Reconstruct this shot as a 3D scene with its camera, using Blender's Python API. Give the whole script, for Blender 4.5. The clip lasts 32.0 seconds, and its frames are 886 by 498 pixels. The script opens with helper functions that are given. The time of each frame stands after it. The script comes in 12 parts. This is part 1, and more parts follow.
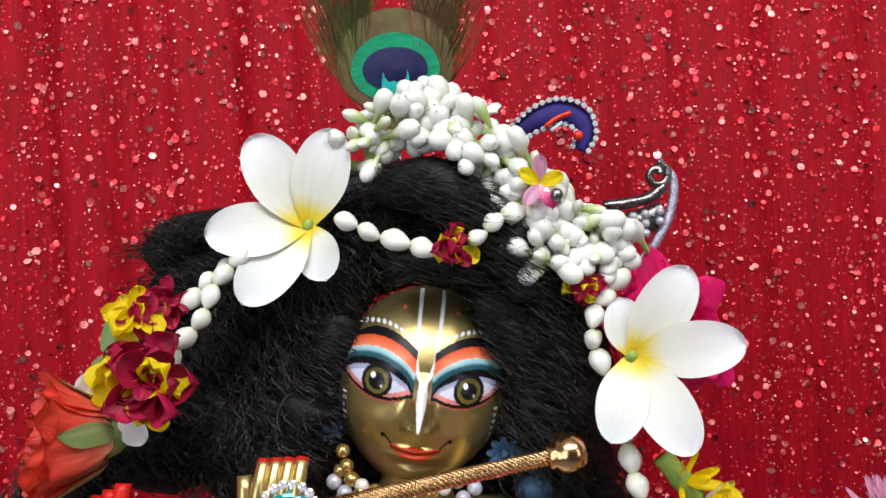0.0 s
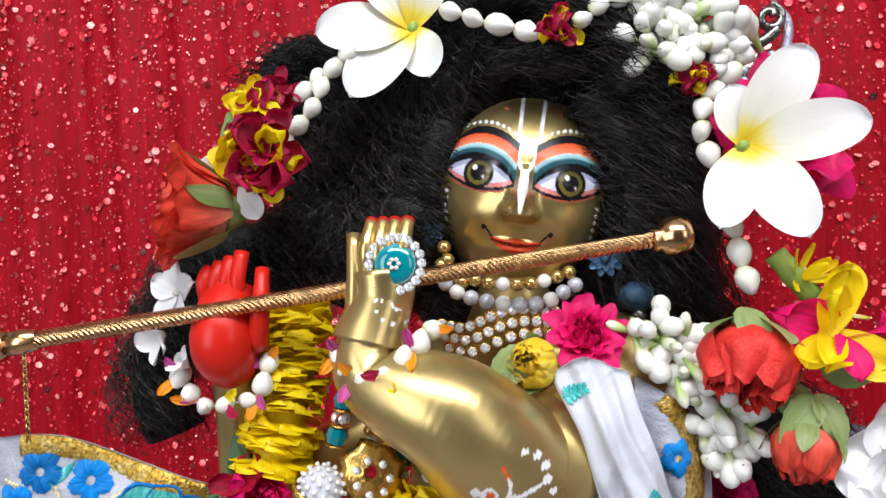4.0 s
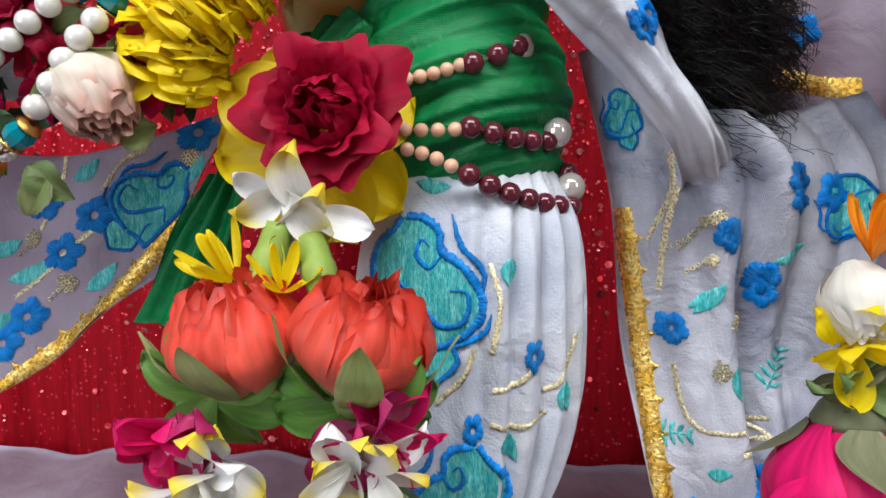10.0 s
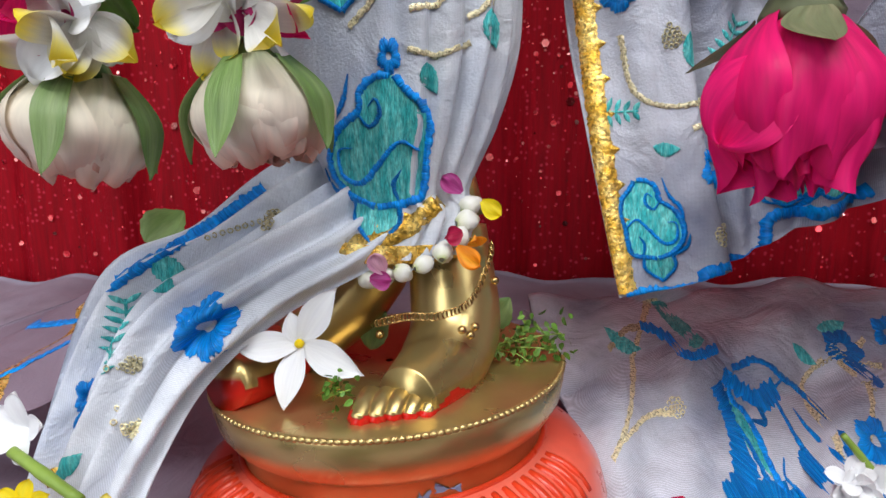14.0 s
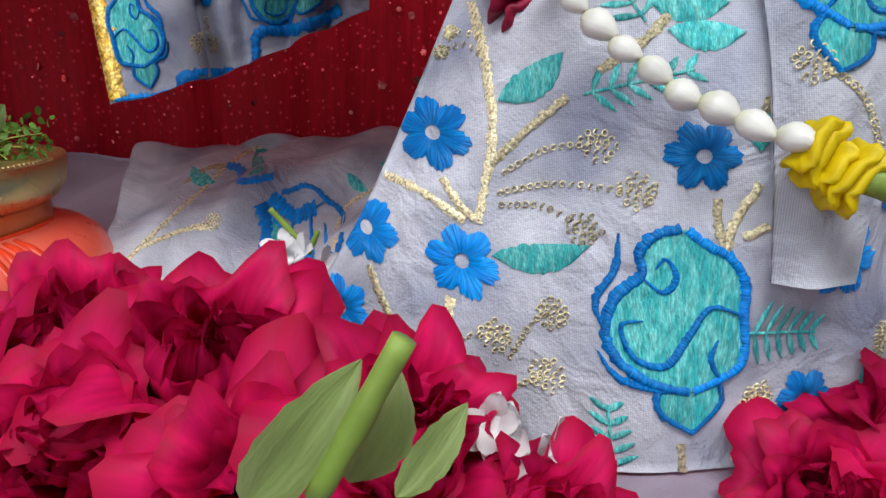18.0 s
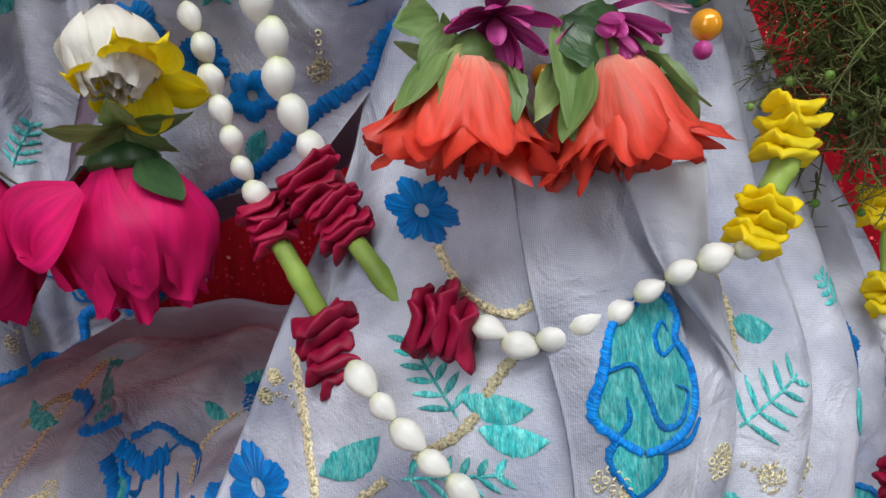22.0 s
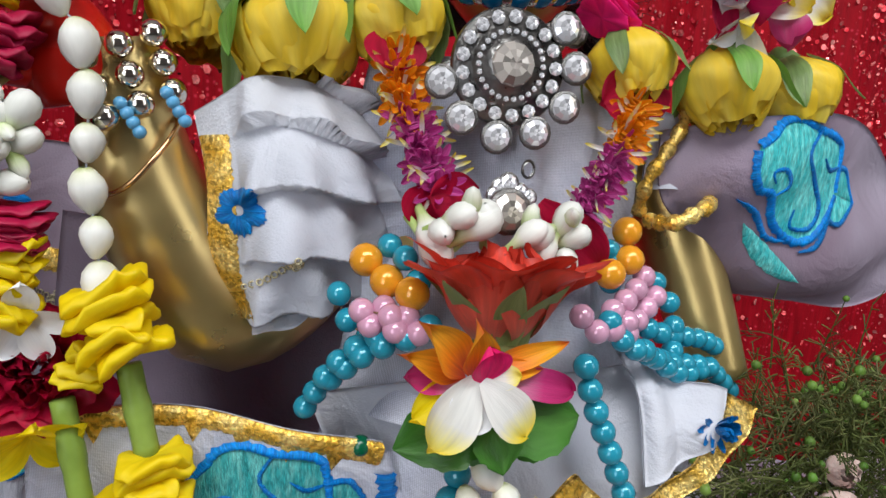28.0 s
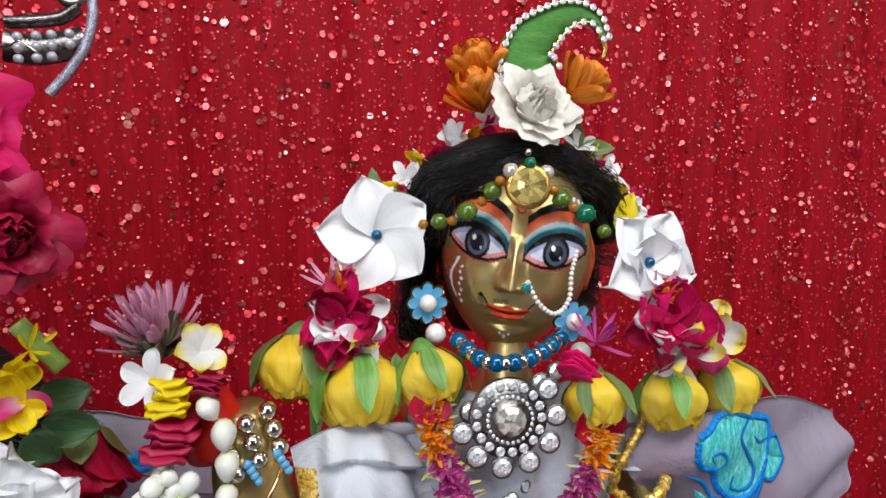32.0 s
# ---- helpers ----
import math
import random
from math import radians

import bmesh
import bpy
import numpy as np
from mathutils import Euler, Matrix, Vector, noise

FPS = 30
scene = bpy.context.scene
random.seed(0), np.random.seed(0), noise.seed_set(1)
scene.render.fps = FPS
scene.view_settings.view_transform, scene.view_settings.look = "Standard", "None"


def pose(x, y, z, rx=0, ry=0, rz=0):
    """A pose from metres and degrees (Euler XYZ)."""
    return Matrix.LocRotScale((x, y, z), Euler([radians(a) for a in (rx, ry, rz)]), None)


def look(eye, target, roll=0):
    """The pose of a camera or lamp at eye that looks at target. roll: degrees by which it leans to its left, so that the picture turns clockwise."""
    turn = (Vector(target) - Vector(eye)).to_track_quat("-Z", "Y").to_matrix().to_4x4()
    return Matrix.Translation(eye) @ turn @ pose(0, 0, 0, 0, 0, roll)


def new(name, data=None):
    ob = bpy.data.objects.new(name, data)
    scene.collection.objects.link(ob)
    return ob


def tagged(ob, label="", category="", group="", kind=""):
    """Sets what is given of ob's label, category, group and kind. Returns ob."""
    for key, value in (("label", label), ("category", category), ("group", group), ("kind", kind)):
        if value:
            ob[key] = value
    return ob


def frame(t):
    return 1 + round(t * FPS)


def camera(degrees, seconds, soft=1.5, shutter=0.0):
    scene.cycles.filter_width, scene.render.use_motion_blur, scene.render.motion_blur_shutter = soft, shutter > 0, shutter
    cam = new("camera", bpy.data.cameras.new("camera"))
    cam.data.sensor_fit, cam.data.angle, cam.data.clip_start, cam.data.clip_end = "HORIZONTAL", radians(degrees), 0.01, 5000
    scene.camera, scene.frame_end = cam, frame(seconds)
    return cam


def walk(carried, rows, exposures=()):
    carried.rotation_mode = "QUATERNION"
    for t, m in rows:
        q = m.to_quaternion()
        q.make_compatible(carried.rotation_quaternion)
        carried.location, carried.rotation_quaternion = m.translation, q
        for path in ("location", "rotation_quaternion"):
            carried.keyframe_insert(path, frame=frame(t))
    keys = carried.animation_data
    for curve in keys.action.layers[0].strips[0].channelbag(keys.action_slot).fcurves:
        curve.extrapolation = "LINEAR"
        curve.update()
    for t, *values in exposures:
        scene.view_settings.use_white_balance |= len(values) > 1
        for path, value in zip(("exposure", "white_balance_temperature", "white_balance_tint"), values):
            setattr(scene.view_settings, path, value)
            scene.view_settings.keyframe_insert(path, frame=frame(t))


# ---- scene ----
# ---- camera ----
cam = camera(67.86, 32.0)
PATH = [
    (0, (0.0503, -0.4136, 0.7641), (0.0965, 1.5857, 0.7402), -2.39),
    (0.5, (0.0480, -0.3977, 0.7617), (0.0647, 1.6022, 0.7533), -3.14),
    (1, (0.0414, -0.3961, 0.7476), (-0.0058, 1.6031, 0.7772), -2.49),
    (1.5, (0.0441, -0.3894, 0.7364), (-0.0373, 1.6089, 0.7502), -2.46),
    (2, (0.0492, -0.3892, 0.7153), (-0.0477, 1.6084, 0.7049), -2.43),
    (2.5, (0.0483, -0.3948, 0.7004), (-0.0637, 1.6019, 0.6729), -2.15),
    (3, (0.0438, -0.4043, 0.6868), (-0.1107, 1.5894, 0.6500), -2.27),
    (3.5, (0.0383, -0.4123, 0.6695), (-0.1527, 1.5780, 0.6251), -2.08),
    (5.5, (0.0381, -0.4329, 0.6035), (-0.2342, 1.5482, 0.5690), -1.01),
    (6, (0.0431, -0.4287, 0.5773), (-0.2374, 1.5511, 0.5370), -0.52),
    (6.5, (0.0503, -0.4229, 0.5609), (-0.2283, 1.5571, 0.5144), -0.78),
    (7, (0.0546, -0.4153, 0.5349), (-0.2196, 1.5653, 0.4873), -0.76),
    (7.5, (0.0630, -0.4090, 0.5111), (-0.2023, 1.5723, 0.4455), -0.90),
    (8, (0.0725, -0.4033, 0.4850), (-0.1882, 1.5777, 0.3973), -0.82),
    (8.5, (0.0815, -0.3963, 0.4585), (-0.1709, 1.5846, 0.3475), -0.55),
    (9, (0.0850, -0.3918, 0.4313), (-0.1525, 1.5892, 0.2931), -0.21),
    (9.5, (0.0911, -0.3888, 0.4115), (-0.1220, 1.5937, 0.2554), 0.04),
    (10, (0.0970, -0.3894, 0.3881), (-0.1080, 1.5922, 0.2113), 0.09),
    (10.5, (0.1030, -0.3855, 0.3654), (-0.0982, 1.5934, 0.1570), 0.40),
    (11, (0.1062, -0.3820, 0.3460), (-0.0925, 1.5926, 0.0977), 0.37),
    (11.5, (0.1100, -0.3800, 0.3261), (-0.0952, 1.5889, 0.0409), 0.15),
    (12, (0.1143, -0.3802, 0.3122), (-0.0953, 1.5857, 0.0100), -0.16),
    (12.5, (0.1148, -0.3813, 0.3004), (-0.0899, 1.5802, -0.0324), -0.07),
    (13, (0.1241, -0.3810, 0.2866), (-0.0960, 1.5769, -0.0571), -0.37),
    (13.5, (0.1313, -0.3778, 0.2702), (-0.0888, 1.5743, -0.1053), -0.54),
    (14, (0.1305, -0.3761, 0.2483), (-0.0573, 1.5795, -0.1267), -0.22),
    (14.5, (0.1371, -0.3743, 0.2395), (-0.0654, 1.5691, -0.1873), -0.39),
    (16.5, (0.1745, -0.4015, 0.2136), (0.1644, 1.5217, -0.3349), 1.20),
    (17, (0.2316, -0.4098, 0.2010), (0.2750, 1.5153, -0.3397), 1.31),
    (17.5, (0.2850, -0.4192, 0.1898), (0.4210, 1.5028, -0.3463), 1.56),
    (18, (0.3318, -0.4265, 0.1857), (0.5494, 1.4871, -0.3535), 1.75),
    (18.5, (0.3707, -0.4346, 0.1867), (0.6723, 1.4710, -0.3402), 1.99),
    (19, (0.4016, -0.4379, 0.1883), (0.7550, 1.4610, -0.3305), 1.79),
    (19.5, (0.4159, -0.4408, 0.1937), (0.8172, 1.4543, -0.3039), 2.07),
    (20, (0.4230, -0.4366, 0.2149), (0.8517, 1.4523, -0.2833), 2.00),
    (20.5, (0.4149, -0.4314, 0.2451), (0.8378, 1.4613, -0.2434), 1.59),
    (21, (0.3986, -0.4237, 0.2688), (0.8121, 1.4725, -0.2144), 1.73),
    (21.5, (0.3836, -0.4087, 0.2981), (0.8124, 1.4840, -0.1853), 1.52),
    (22, (0.3750, -0.3917, 0.3216), (0.8314, 1.4951, -0.1596), 0.95),
    (22.5, (0.3782, -0.3783, 0.3482), (0.8673, 1.5010, -0.1305), 0.06),
    (23, (0.3825, -0.3696, 0.3690), (0.8994, 1.5041, -0.1022), 0.19),
    (23.5, (0.3826, -0.3626, 0.3820), (0.9020, 1.5122, -0.0820), 0.59),
    (24, (0.3850, -0.3568, 0.3949), (0.9063, 1.5187, -0.0643), 0.37),
    (24.5, (0.3864, -0.3518, 0.4034), (0.9395, 1.5243, -0.0141), 0.45),
    (26.5, (0.3834, -0.3517, 0.4764), (0.9625, 1.5100, 0.0307), 2.48),
    (27, (0.3844, -0.3507, 0.4955), (0.9728, 1.5155, 0.0814), 2.62),
    (27.5, (0.3869, -0.3485, 0.5160), (0.9889, 1.5178, 0.1230), 2.55),
    (28, (0.3828, -0.3492, 0.5319), (0.9986, 1.5166, 0.1582), 2.61),
    (28.5, (0.3811, -0.3553, 0.5557), (0.9952, 1.5146, 0.2001), 2.65),
    (29, (0.3786, -0.3632, 0.5820), (0.9955, 1.5103, 0.2516), 2.59),
    (29.5, (0.3698, -0.3762, 0.6072), (0.9778, 1.5079, 0.3234), 2.12),
    (30, (0.3604, -0.3894, 0.6293), (0.9427, 1.5068, 0.3734), 1.65),
    (30.5, (0.3561, -0.3991, 0.6477), (0.9285, 1.5012, 0.4002), 0.83),
    (31, (0.3555, -0.4111, 0.6626), (0.9221, 1.4921, 0.4241), 0.56),
    (31.5, (0.3543, -0.4236, 0.6737), (0.9114, 1.4846, 0.4537), 0.46),
    (32, (0.3529, -0.4337, 0.6766), (0.9053, 1.4790, 0.4853), 0.58),
]
walk(cam, [(t, look(eye, target, roll)) for t, eye, target, roll in PATH], [(0, -0.22), (2, -0.08), (3, 0.0), (6, 0.02), (8, 0.05), (11, 0.09), (14, -0.02), (16.5, 0.05), (18, -0.15), (20, -0.32), (24, -0.2), (28, -0.32), (29, -0.28), (30, -0.28), (31, -0.32), (32, -0.31)])

# ---- world and light: soft white light from above, with added front and side fill lamps ----
world = bpy.data.worlds.new("room_light")
scene.world = world
world.use_nodes = True
world.node_tree.nodes["Background"].inputs[0].default_value = (1.0, 0.97, 0.95, 1)
world.node_tree.nodes["Background"].inputs[1].default_value = 0.35


def area_lamp(name, eye, target, sx, sy, watts, colour=(1, 1, 1)):
    d = bpy.data.lights.new(name, "AREA")
    d.shape, d.size, d.size_y, d.energy, d.color = "RECTANGLE", sx, sy, watts, colour
    ob = new(name, d)
    ob.matrix_world = look(eye, target)
    return ob


area_lamp("ceiling_tube_lamp", (0.30, -1.3, 2.2), (0.25, 0.0, 0.4), 2.4, 0.7, 74, (0.96, 0.985, 1.0))
# Front and side lamps have no known source; added to brighten the figures.
area_lamp("front_fill_lamp", (-1.2, -2.0, 0.9), (0.15, 0.0, 0.4), 1.0, 1.6, 26, (0.92, 0.975, 1.06))
area_lamp("side_fill_lamp", (1.9, -1.8, 1.2), (0.4, 0.0, 0.4), 0.6, 1.4, 9, (0.95, 0.98, 1.03))

# ---- building helpers ----
TAU = 2 * math.pi


class Shape:
    """Collects points and faces of one mesh."""

    def __init__(self):
        self.v, self.f, self.m, self.uv = [], [], [], []

    def grid(self, pts, nu, nv, mat=0, wrap=False, flip=False):
        """pts: nu rows of nv points; uv runs 0..1 along rows (v) and across (u)."""
        o = len(self.v)
        for i in range(nu):
            for j in range(nv):
                self.v.append(tuple(pts[i * nv + j]))
                self.uv.append((j / max(1, nv - 1), i / max(1, nu - 1)))
        for i in range(nu - 1):
            for j in range(nv if wrap else nv - 1):
                k = (j + 1) % nv
                q = (o + i * nv + j, o + i * nv + k, o + (i + 1) * nv + k, o + (i + 1) * nv + j)
                self.f.append(q[::-1] if flip else q)
                self.m.append(mat)
        return self

    def add(self, other, m=None, mat=None):
        o = len(self.v)
        self.v += [tuple(m @ Vector(p)) for p in other.v] if m is not None else other.v
        self.uv += other.uv
        self.f += [tuple(i + o for i in f) for f in other.f]
        self.m += other.m if mat is None else [mat] * len(other.f)
        return self

    def moved(self, m):
        return Shape().add(self, m)

    def mesh(self, name, mats, smooth=True):
        me = bpy.data.meshes.new(name)
        me.from_pydata(self.v, [], self.f)
        for mt in mats if isinstance(mats, (list, tuple)) else [mats]:
            me.materials.append(mt)
        n = len(me.polygons)
        me.polygons.foreach_set("material_index", self.m)
        me.polygons.foreach_set("use_smooth", [smooth] * n)
        layer = me.uv_layers.new(name="uv")
        idx = np.zeros(len(me.loops), dtype=np.int32)
        me.loops.foreach_get("vertex_index", idx)
        layer.data.foreach_set("uv", np.array(self.uv, dtype=np.float32)[idx].ravel())
        me.update()
        return me


def thing(name, at=(0, 0, 0), label="", category="", group="", kind="", m=None):
    ob = new(name)
    ob.empty_display_size = 0.01
    ob.matrix_world = m if m is not None else Matrix.Translation(at)
    return tagged(ob, label, category, group, kind)


def part(name, shape, mats, parent=None, label="", m=None, smooth=True):
    """One mesh object under a thing; m is its place in its parent."""
    me = shape if isinstance(shape, bpy.types.Mesh) else shape.mesh(name, mats, smooth)
    ob = new(name, me)
    if parent is not None:
        ob.parent = parent
    if m is not None:
        ob.matrix_basis = m
    if label:
        ob["label"] = label
    return ob


def solid(name, shape, mats, label="", category="", kind="", m=None, smooth=True, group=""):
    return tagged(part(name, shape, mats, None, "", m, smooth), label, category, group, kind)


def frame_of(direction, up=(0, 0, 1)):
    """A turn whose z runs along direction."""
    z = Vector(direction).normalized()
    x = Vector(up).cross(z)
    if x.length < 1e-4:
        x = Vector((1, 0, 0)).cross(z)
    x.normalize()
    y = z.cross(x)
    return Matrix((x, y, z)).transposed().to_4x4()


def place(at, direction=(0, 0, 1), spin=0.0, size=1.0, up=(0, 0, 1)):
    return Matrix.Translation(at) @ frame_of(direction, up) @ Matrix.Rotation(radians(spin), 4, "Z") @ Matrix.Scale(size, 4)


def spline(pts, n):
    """n points evenly along a smooth curve through pts."""
    p = [Vector(q) for q in pts]
    if len(p) == 2:
        return [p[0].lerp(p[1], i / (n - 1)) for i in range(n)]
    p = [p[0] * 2 - p[1]] + p + [p[-1] * 2 - p[-2]]
    fine = []
    for i in range(1, len(p) - 2):
        for s in range(16):
            t = s / 16
            a, b, c, d = p[i - 1], p[i], p[i + 1], p[i + 2]
            fine.append(0.5 * (2 * b + (c - a) * t + (2 * a - 5 * b + 4 * c - d) * t * t + (3 * b - a - 3 * c + d) * t ** 3))
    fine.append(p[-2])
    run = [0.0]
    for a, b in zip(fine, fine[1:]):
        run.append(run[-1] + (b - a).length)
    out, k = [], 0
    for i in range(n):
        s = run[-1] * i / max(1, n - 1)
        while k < len(run) - 2 and run[k + 1] < s:
            k += 1
        g = (s - run[k]) / max(1e-9, run[k + 1] - run[k])
        out.append(fine[k].lerp(fine[k + 1], min(1, max(0, g))))
    return out


def length_of(pts):
    q = spline(pts, 40)
    return sum((b - a).length for a, b in zip(q, q[1:]))


def tube(pts, r, sides=8, n=None, mat=0, caps=True, twist=0.0):
    """A tube along a smooth curve; r is a number or a function of 0..1."""
    q = spline(pts, n or max(4, 6 * len(pts)))
    s, rows, up = Shape(), [], None
    count = len(q)
    for i, p in enumerate(q):
        d = (q[min(i + 1, count - 1)] - q[max(i - 1, 0)]).normalized()
        if up is None:
            up = d.orthogonal().normalized()
        up = (up - d * up.dot(d)).normalized()
        side = d.cross(up)
        rad = r(i / (count - 1)) if callable(r) else r
        for j in range(sides):
            a = TAU * j / sides + twist * i
            rows.append(p + (up * math.cos(a) + side * math.sin(a)) * rad)
    s.grid(rows, count, sides, mat, wrap=True)
    if caps:
        s.f.append(tuple(range(sides))[::-1])
        s.f.append(tuple(range((count - 1) * sides, count * sides)))
        s.m += [mat, mat]
    return s


def lathe(profile, sides=24, mat=0, ripple=None):
    """profile: (radius, height) pairs, turned round z."""
    pts = []
    for k, (r, z) in enumerate(profile):
        for j in range(sides):
            a = TAU * j / sides
            g = r * (1 + (ripple(a, k / (len(profile) - 1)) if ripple else 0))
            pts.append((g * math.cos(a), g * math.sin(a), z))
    return Shape().grid(pts, len(profile), sides, mat, wrap=True)


def ball(r, sides=12, rings=8, sz=1.0, mat=0):
    prof = [(max(1e-5, r * math.sin(math.pi * i / rings)), -r * sz * math.cos(math.pi * i / rings)) for i in range(rings + 1)]
    return lathe(prof, sides, mat)


def gem(r, sides=8, depth=0.7, mat=0):
    """A faceted stone that faces +z, each facet with its own edges so its brightness can differ."""
    whole = lathe([(r * 0.02, -r * depth), (r, 0.0), (r * 0.94, r * 0.14), (r * 0.6, r * 0.36), (r * 0.28, r * 0.42), (r * 0.02, r * 0.40)], sides, mat)
    s = Shape()
    for f in whole.f:
        o = len(s.v)
        s.v += [whole.v[i] for i in f]
        s.uv += [whole.uv[i] for i in f]
        s.f.append(tuple(range(o, o + len(f))))
        s.m.append(mat)
    return s


def petal(length, width, cup=0.2, curl=0.3, ruffle=0.0, tip=0.5, nl=9, nw=7, seed=0, twist=0.0, base=0.12, edge_roll=0.0, point=False):
    """A petal from its base at 0 along +y, its face to +z. cup: sides lifted; curl: the tip bends back (+) or in (-)."""
    rnd = random.Random(seed)
    ph = [rnd.uniform(0, TAU) for _ in range(4)]
    pts = []
    nl, nw = max(nl + 4, 13), max(nw, 8)
    for i in range(nl):
        v = 1 - (1 - i / (nl - 1)) ** 1.7
        prof = base + (1 - base) * math.sin(math.pi * min(1, v / (2 * tip))) if v < tip else (max(0.0, 1 - ((v - tip) / (1 - tip)) ** 1.5) ** 0.85 if point else math.sqrt(max(0.0, 1 - ((v - tip) / (1 - tip)) ** 2.2)))
        half = width * 0.5 * max(prof, 0.02)
        ang = curl * v * v
        y = length * (v - abs(curl) * 0.12 * v * v)
        z0 = -length * 0.5 * ang * v
        for j in range(nw):
            u = 2 * j / (nw - 1) - 1
            wob = ruffle * v * v * (math.sin(5 * u + 4 * v + ph[0]) + 0.6 * math.sin(9 * u - 3 * v + ph[1])) * width
            x = u * half
            z = z0 + cup * width * u * u * (0.3 + 0.7 * v) + wob - edge_roll * width * max(0, abs(u) - 0.55) ** 2 * 4 * v
            x2 = x * math.cos(twist * v) - z * math.sin(twist * v) * (1 if twist else 0)
            pts.append((x2, y + ruffle * 0.5 * width * v * math.sin(4 * u + ph[2]), z + (x * math.sin(twist * v) if twist else 0)))
    s = Shape().grid(pts, nl, nw)
    s.uv = [(j / (nw - 1), 1 - (1 - i / (nl - 1)) ** 1.7) for i in range(nl) for j in range(nw)]
    return s


def leaf(length, width, fold=0.25, curl=0.3, seed=0, nl=8, wavy=0.0):
    rnd = random.Random(seed)
    ph = rnd.uniform(0, TAU)
    pts = []
    nl = nl + 4
    for i in range(nl):
        v = i / (nl - 1)
        half = width * 0.5 * (1 + 0.05 * math.sin(34 * v)) * (math.sin(math.pi * v ** 0.8) ** 0.8 if 0 < v < 1 else 0.03)
        for j in range(7):
            u = j / 3 - 1
            pts.append((u * half, length * v, -length * 0.5 * curl * v * v + fold * half * (1.4 * abs(u) - 0.5 * u * u) + 0.02 * width * math.sin(24 * v - 9 * abs(u)) * abs(u) + wavy * width * math.sin(7 * v + 2 * u + ph) * abs(u)))
    return Shape().grid(pts, nl, 7)

# ---- materials ----
def material(name, colour, rough=0.5, metal=0.0, vary=0.12, scale=60.0, bump=0.0, bump_scale=400.0, second=None, sheen=0.0,
             trans=0.0, coat=0.0, spec=0.3, along=None, subsurface=0.0, stretch=(1, 1, 1), ior=1.45, island=0.0, uv=False, thin=0.0, crease=0.0):
    """A surface with random tones at two scales, for stains or imitated shade and sparkle. second: a colour of broad
    blotches. along: colours up the petal's length, (place, colour) pairs.
    """
    mt = bpy.data.materials.new(name)
    mt.use_nodes = True
    nt = mt.node_tree
    b = nt.nodes["Principled BSDF"]
    lk, nd = nt.links.new, nt.nodes.new
    tc = nd("ShaderNodeTexCoord")
    mp = nd("ShaderNodeMapping")
    mp.inputs["Scale"].default_value = stretch
    if uv:
        shift = nd("ShaderNodeObjectInfo")
        far = nd("ShaderNodeVectorMath")
        far.operation = "MULTIPLY_ADD"
        far.inputs[1].default_value = (37.0, 23.0, 51.0)
        lk(shift.outputs["Random"], far.inputs[0])
        lk(tc.outputs["UV"], far.inputs[2])
        lk(far.outputs[0], mp.inputs["Vector"])
    else:
        lk(tc.outputs["Object"], mp.inputs["Vector"])
    n1 = nd("ShaderNodeTexNoise")
    n1.inputs["Scale"].default_value, n1.inputs["Detail"].default_value = scale, 5
    lk(mp.outputs[0], n1.inputs["Vector"])
    if along:
        sep = nd("ShaderNodeSeparateXYZ")
        lk(tc.outputs["UV"], sep.inputs[0])
        ramp = nd("ShaderNodeValToRGB")
        el = ramp.color_ramp.elements
        while len(el) < len(along):
            el.new(0.5)
        for e, (pos, c) in zip(el, along):
            e.position, e.color = pos, (*c, 1)
        jig = nd("ShaderNodeMath")
        jig.operation = "MULTIPLY_ADD"
        jig.inputs[1].default_value, jig.inputs[2].default_value = 0.12, -0.06
        lk(n1.outputs["Fac"], jig.inputs[0])
        plus = nd("ShaderNodeMath")
        lk(jig.outputs[0], plus.inputs[0])
        lk(sep.outputs[1], plus.inputs[1])
        lk(plus.outputs[0], ramp.inputs[0])
        source = ramp.outputs[0]
    else:
        mixc = nd("ShaderNodeMix")
        mixc.data_type = "RGBA"
        mixc.inputs[6].default_value = (*colour, 1)
        mixc.inputs[7].default_value = (*(second or [c * 0.6 for c in colour]), 1)
        n2 = nd("ShaderNodeTexNoise")
        n2.inputs["Scale"].default_value, n2.inputs["Detail"].default_value = scale * 0.3, 4
        lk(mp.outputs[0], n2.inputs["Vector"])
        cr = nd("ShaderNodeMapRange")
        cr.inputs[1].default_value, cr.inputs[2].default_value = 0.42, 0.72
        cr.inputs[4].default_value = 1.0 if second else min(1.0, vary * 3)
        lk(n2.outputs["Fac"], cr.inputs[0])
        lk(cr.outputs[0], mixc.inputs[0])
        source = mixc.outputs[2]
    hsv = nd("ShaderNodeHueSaturation")
    val = nd("ShaderNodeMapRange")
    val.inputs[1].default_value, val.inputs[2].default_value = 0.3, 0.7
    val.inputs[3].default_value, val.inputs[4].default_value = 1 - vary, 1 + vary
    lk(n1.outputs["Fac"], val.inputs[0])
    info = nd("ShaderNodeObjectInfo")
    rv = nd("ShaderNodeMapRange")
    rv.inputs[3].default_value, rv.inputs[4].default_value = 1 - vary * 0.8, 1 + vary * 0.5
    lk(info.outputs["Random"], rv.inputs[0])
    mul = nd("ShaderNodeMath")
    mul.operation = "MULTIPLY"
    lk(val.outputs[0], mul.inputs[0])
    lk(rv.outputs[0], mul.inputs[1])
    out = mul.outputs[0]
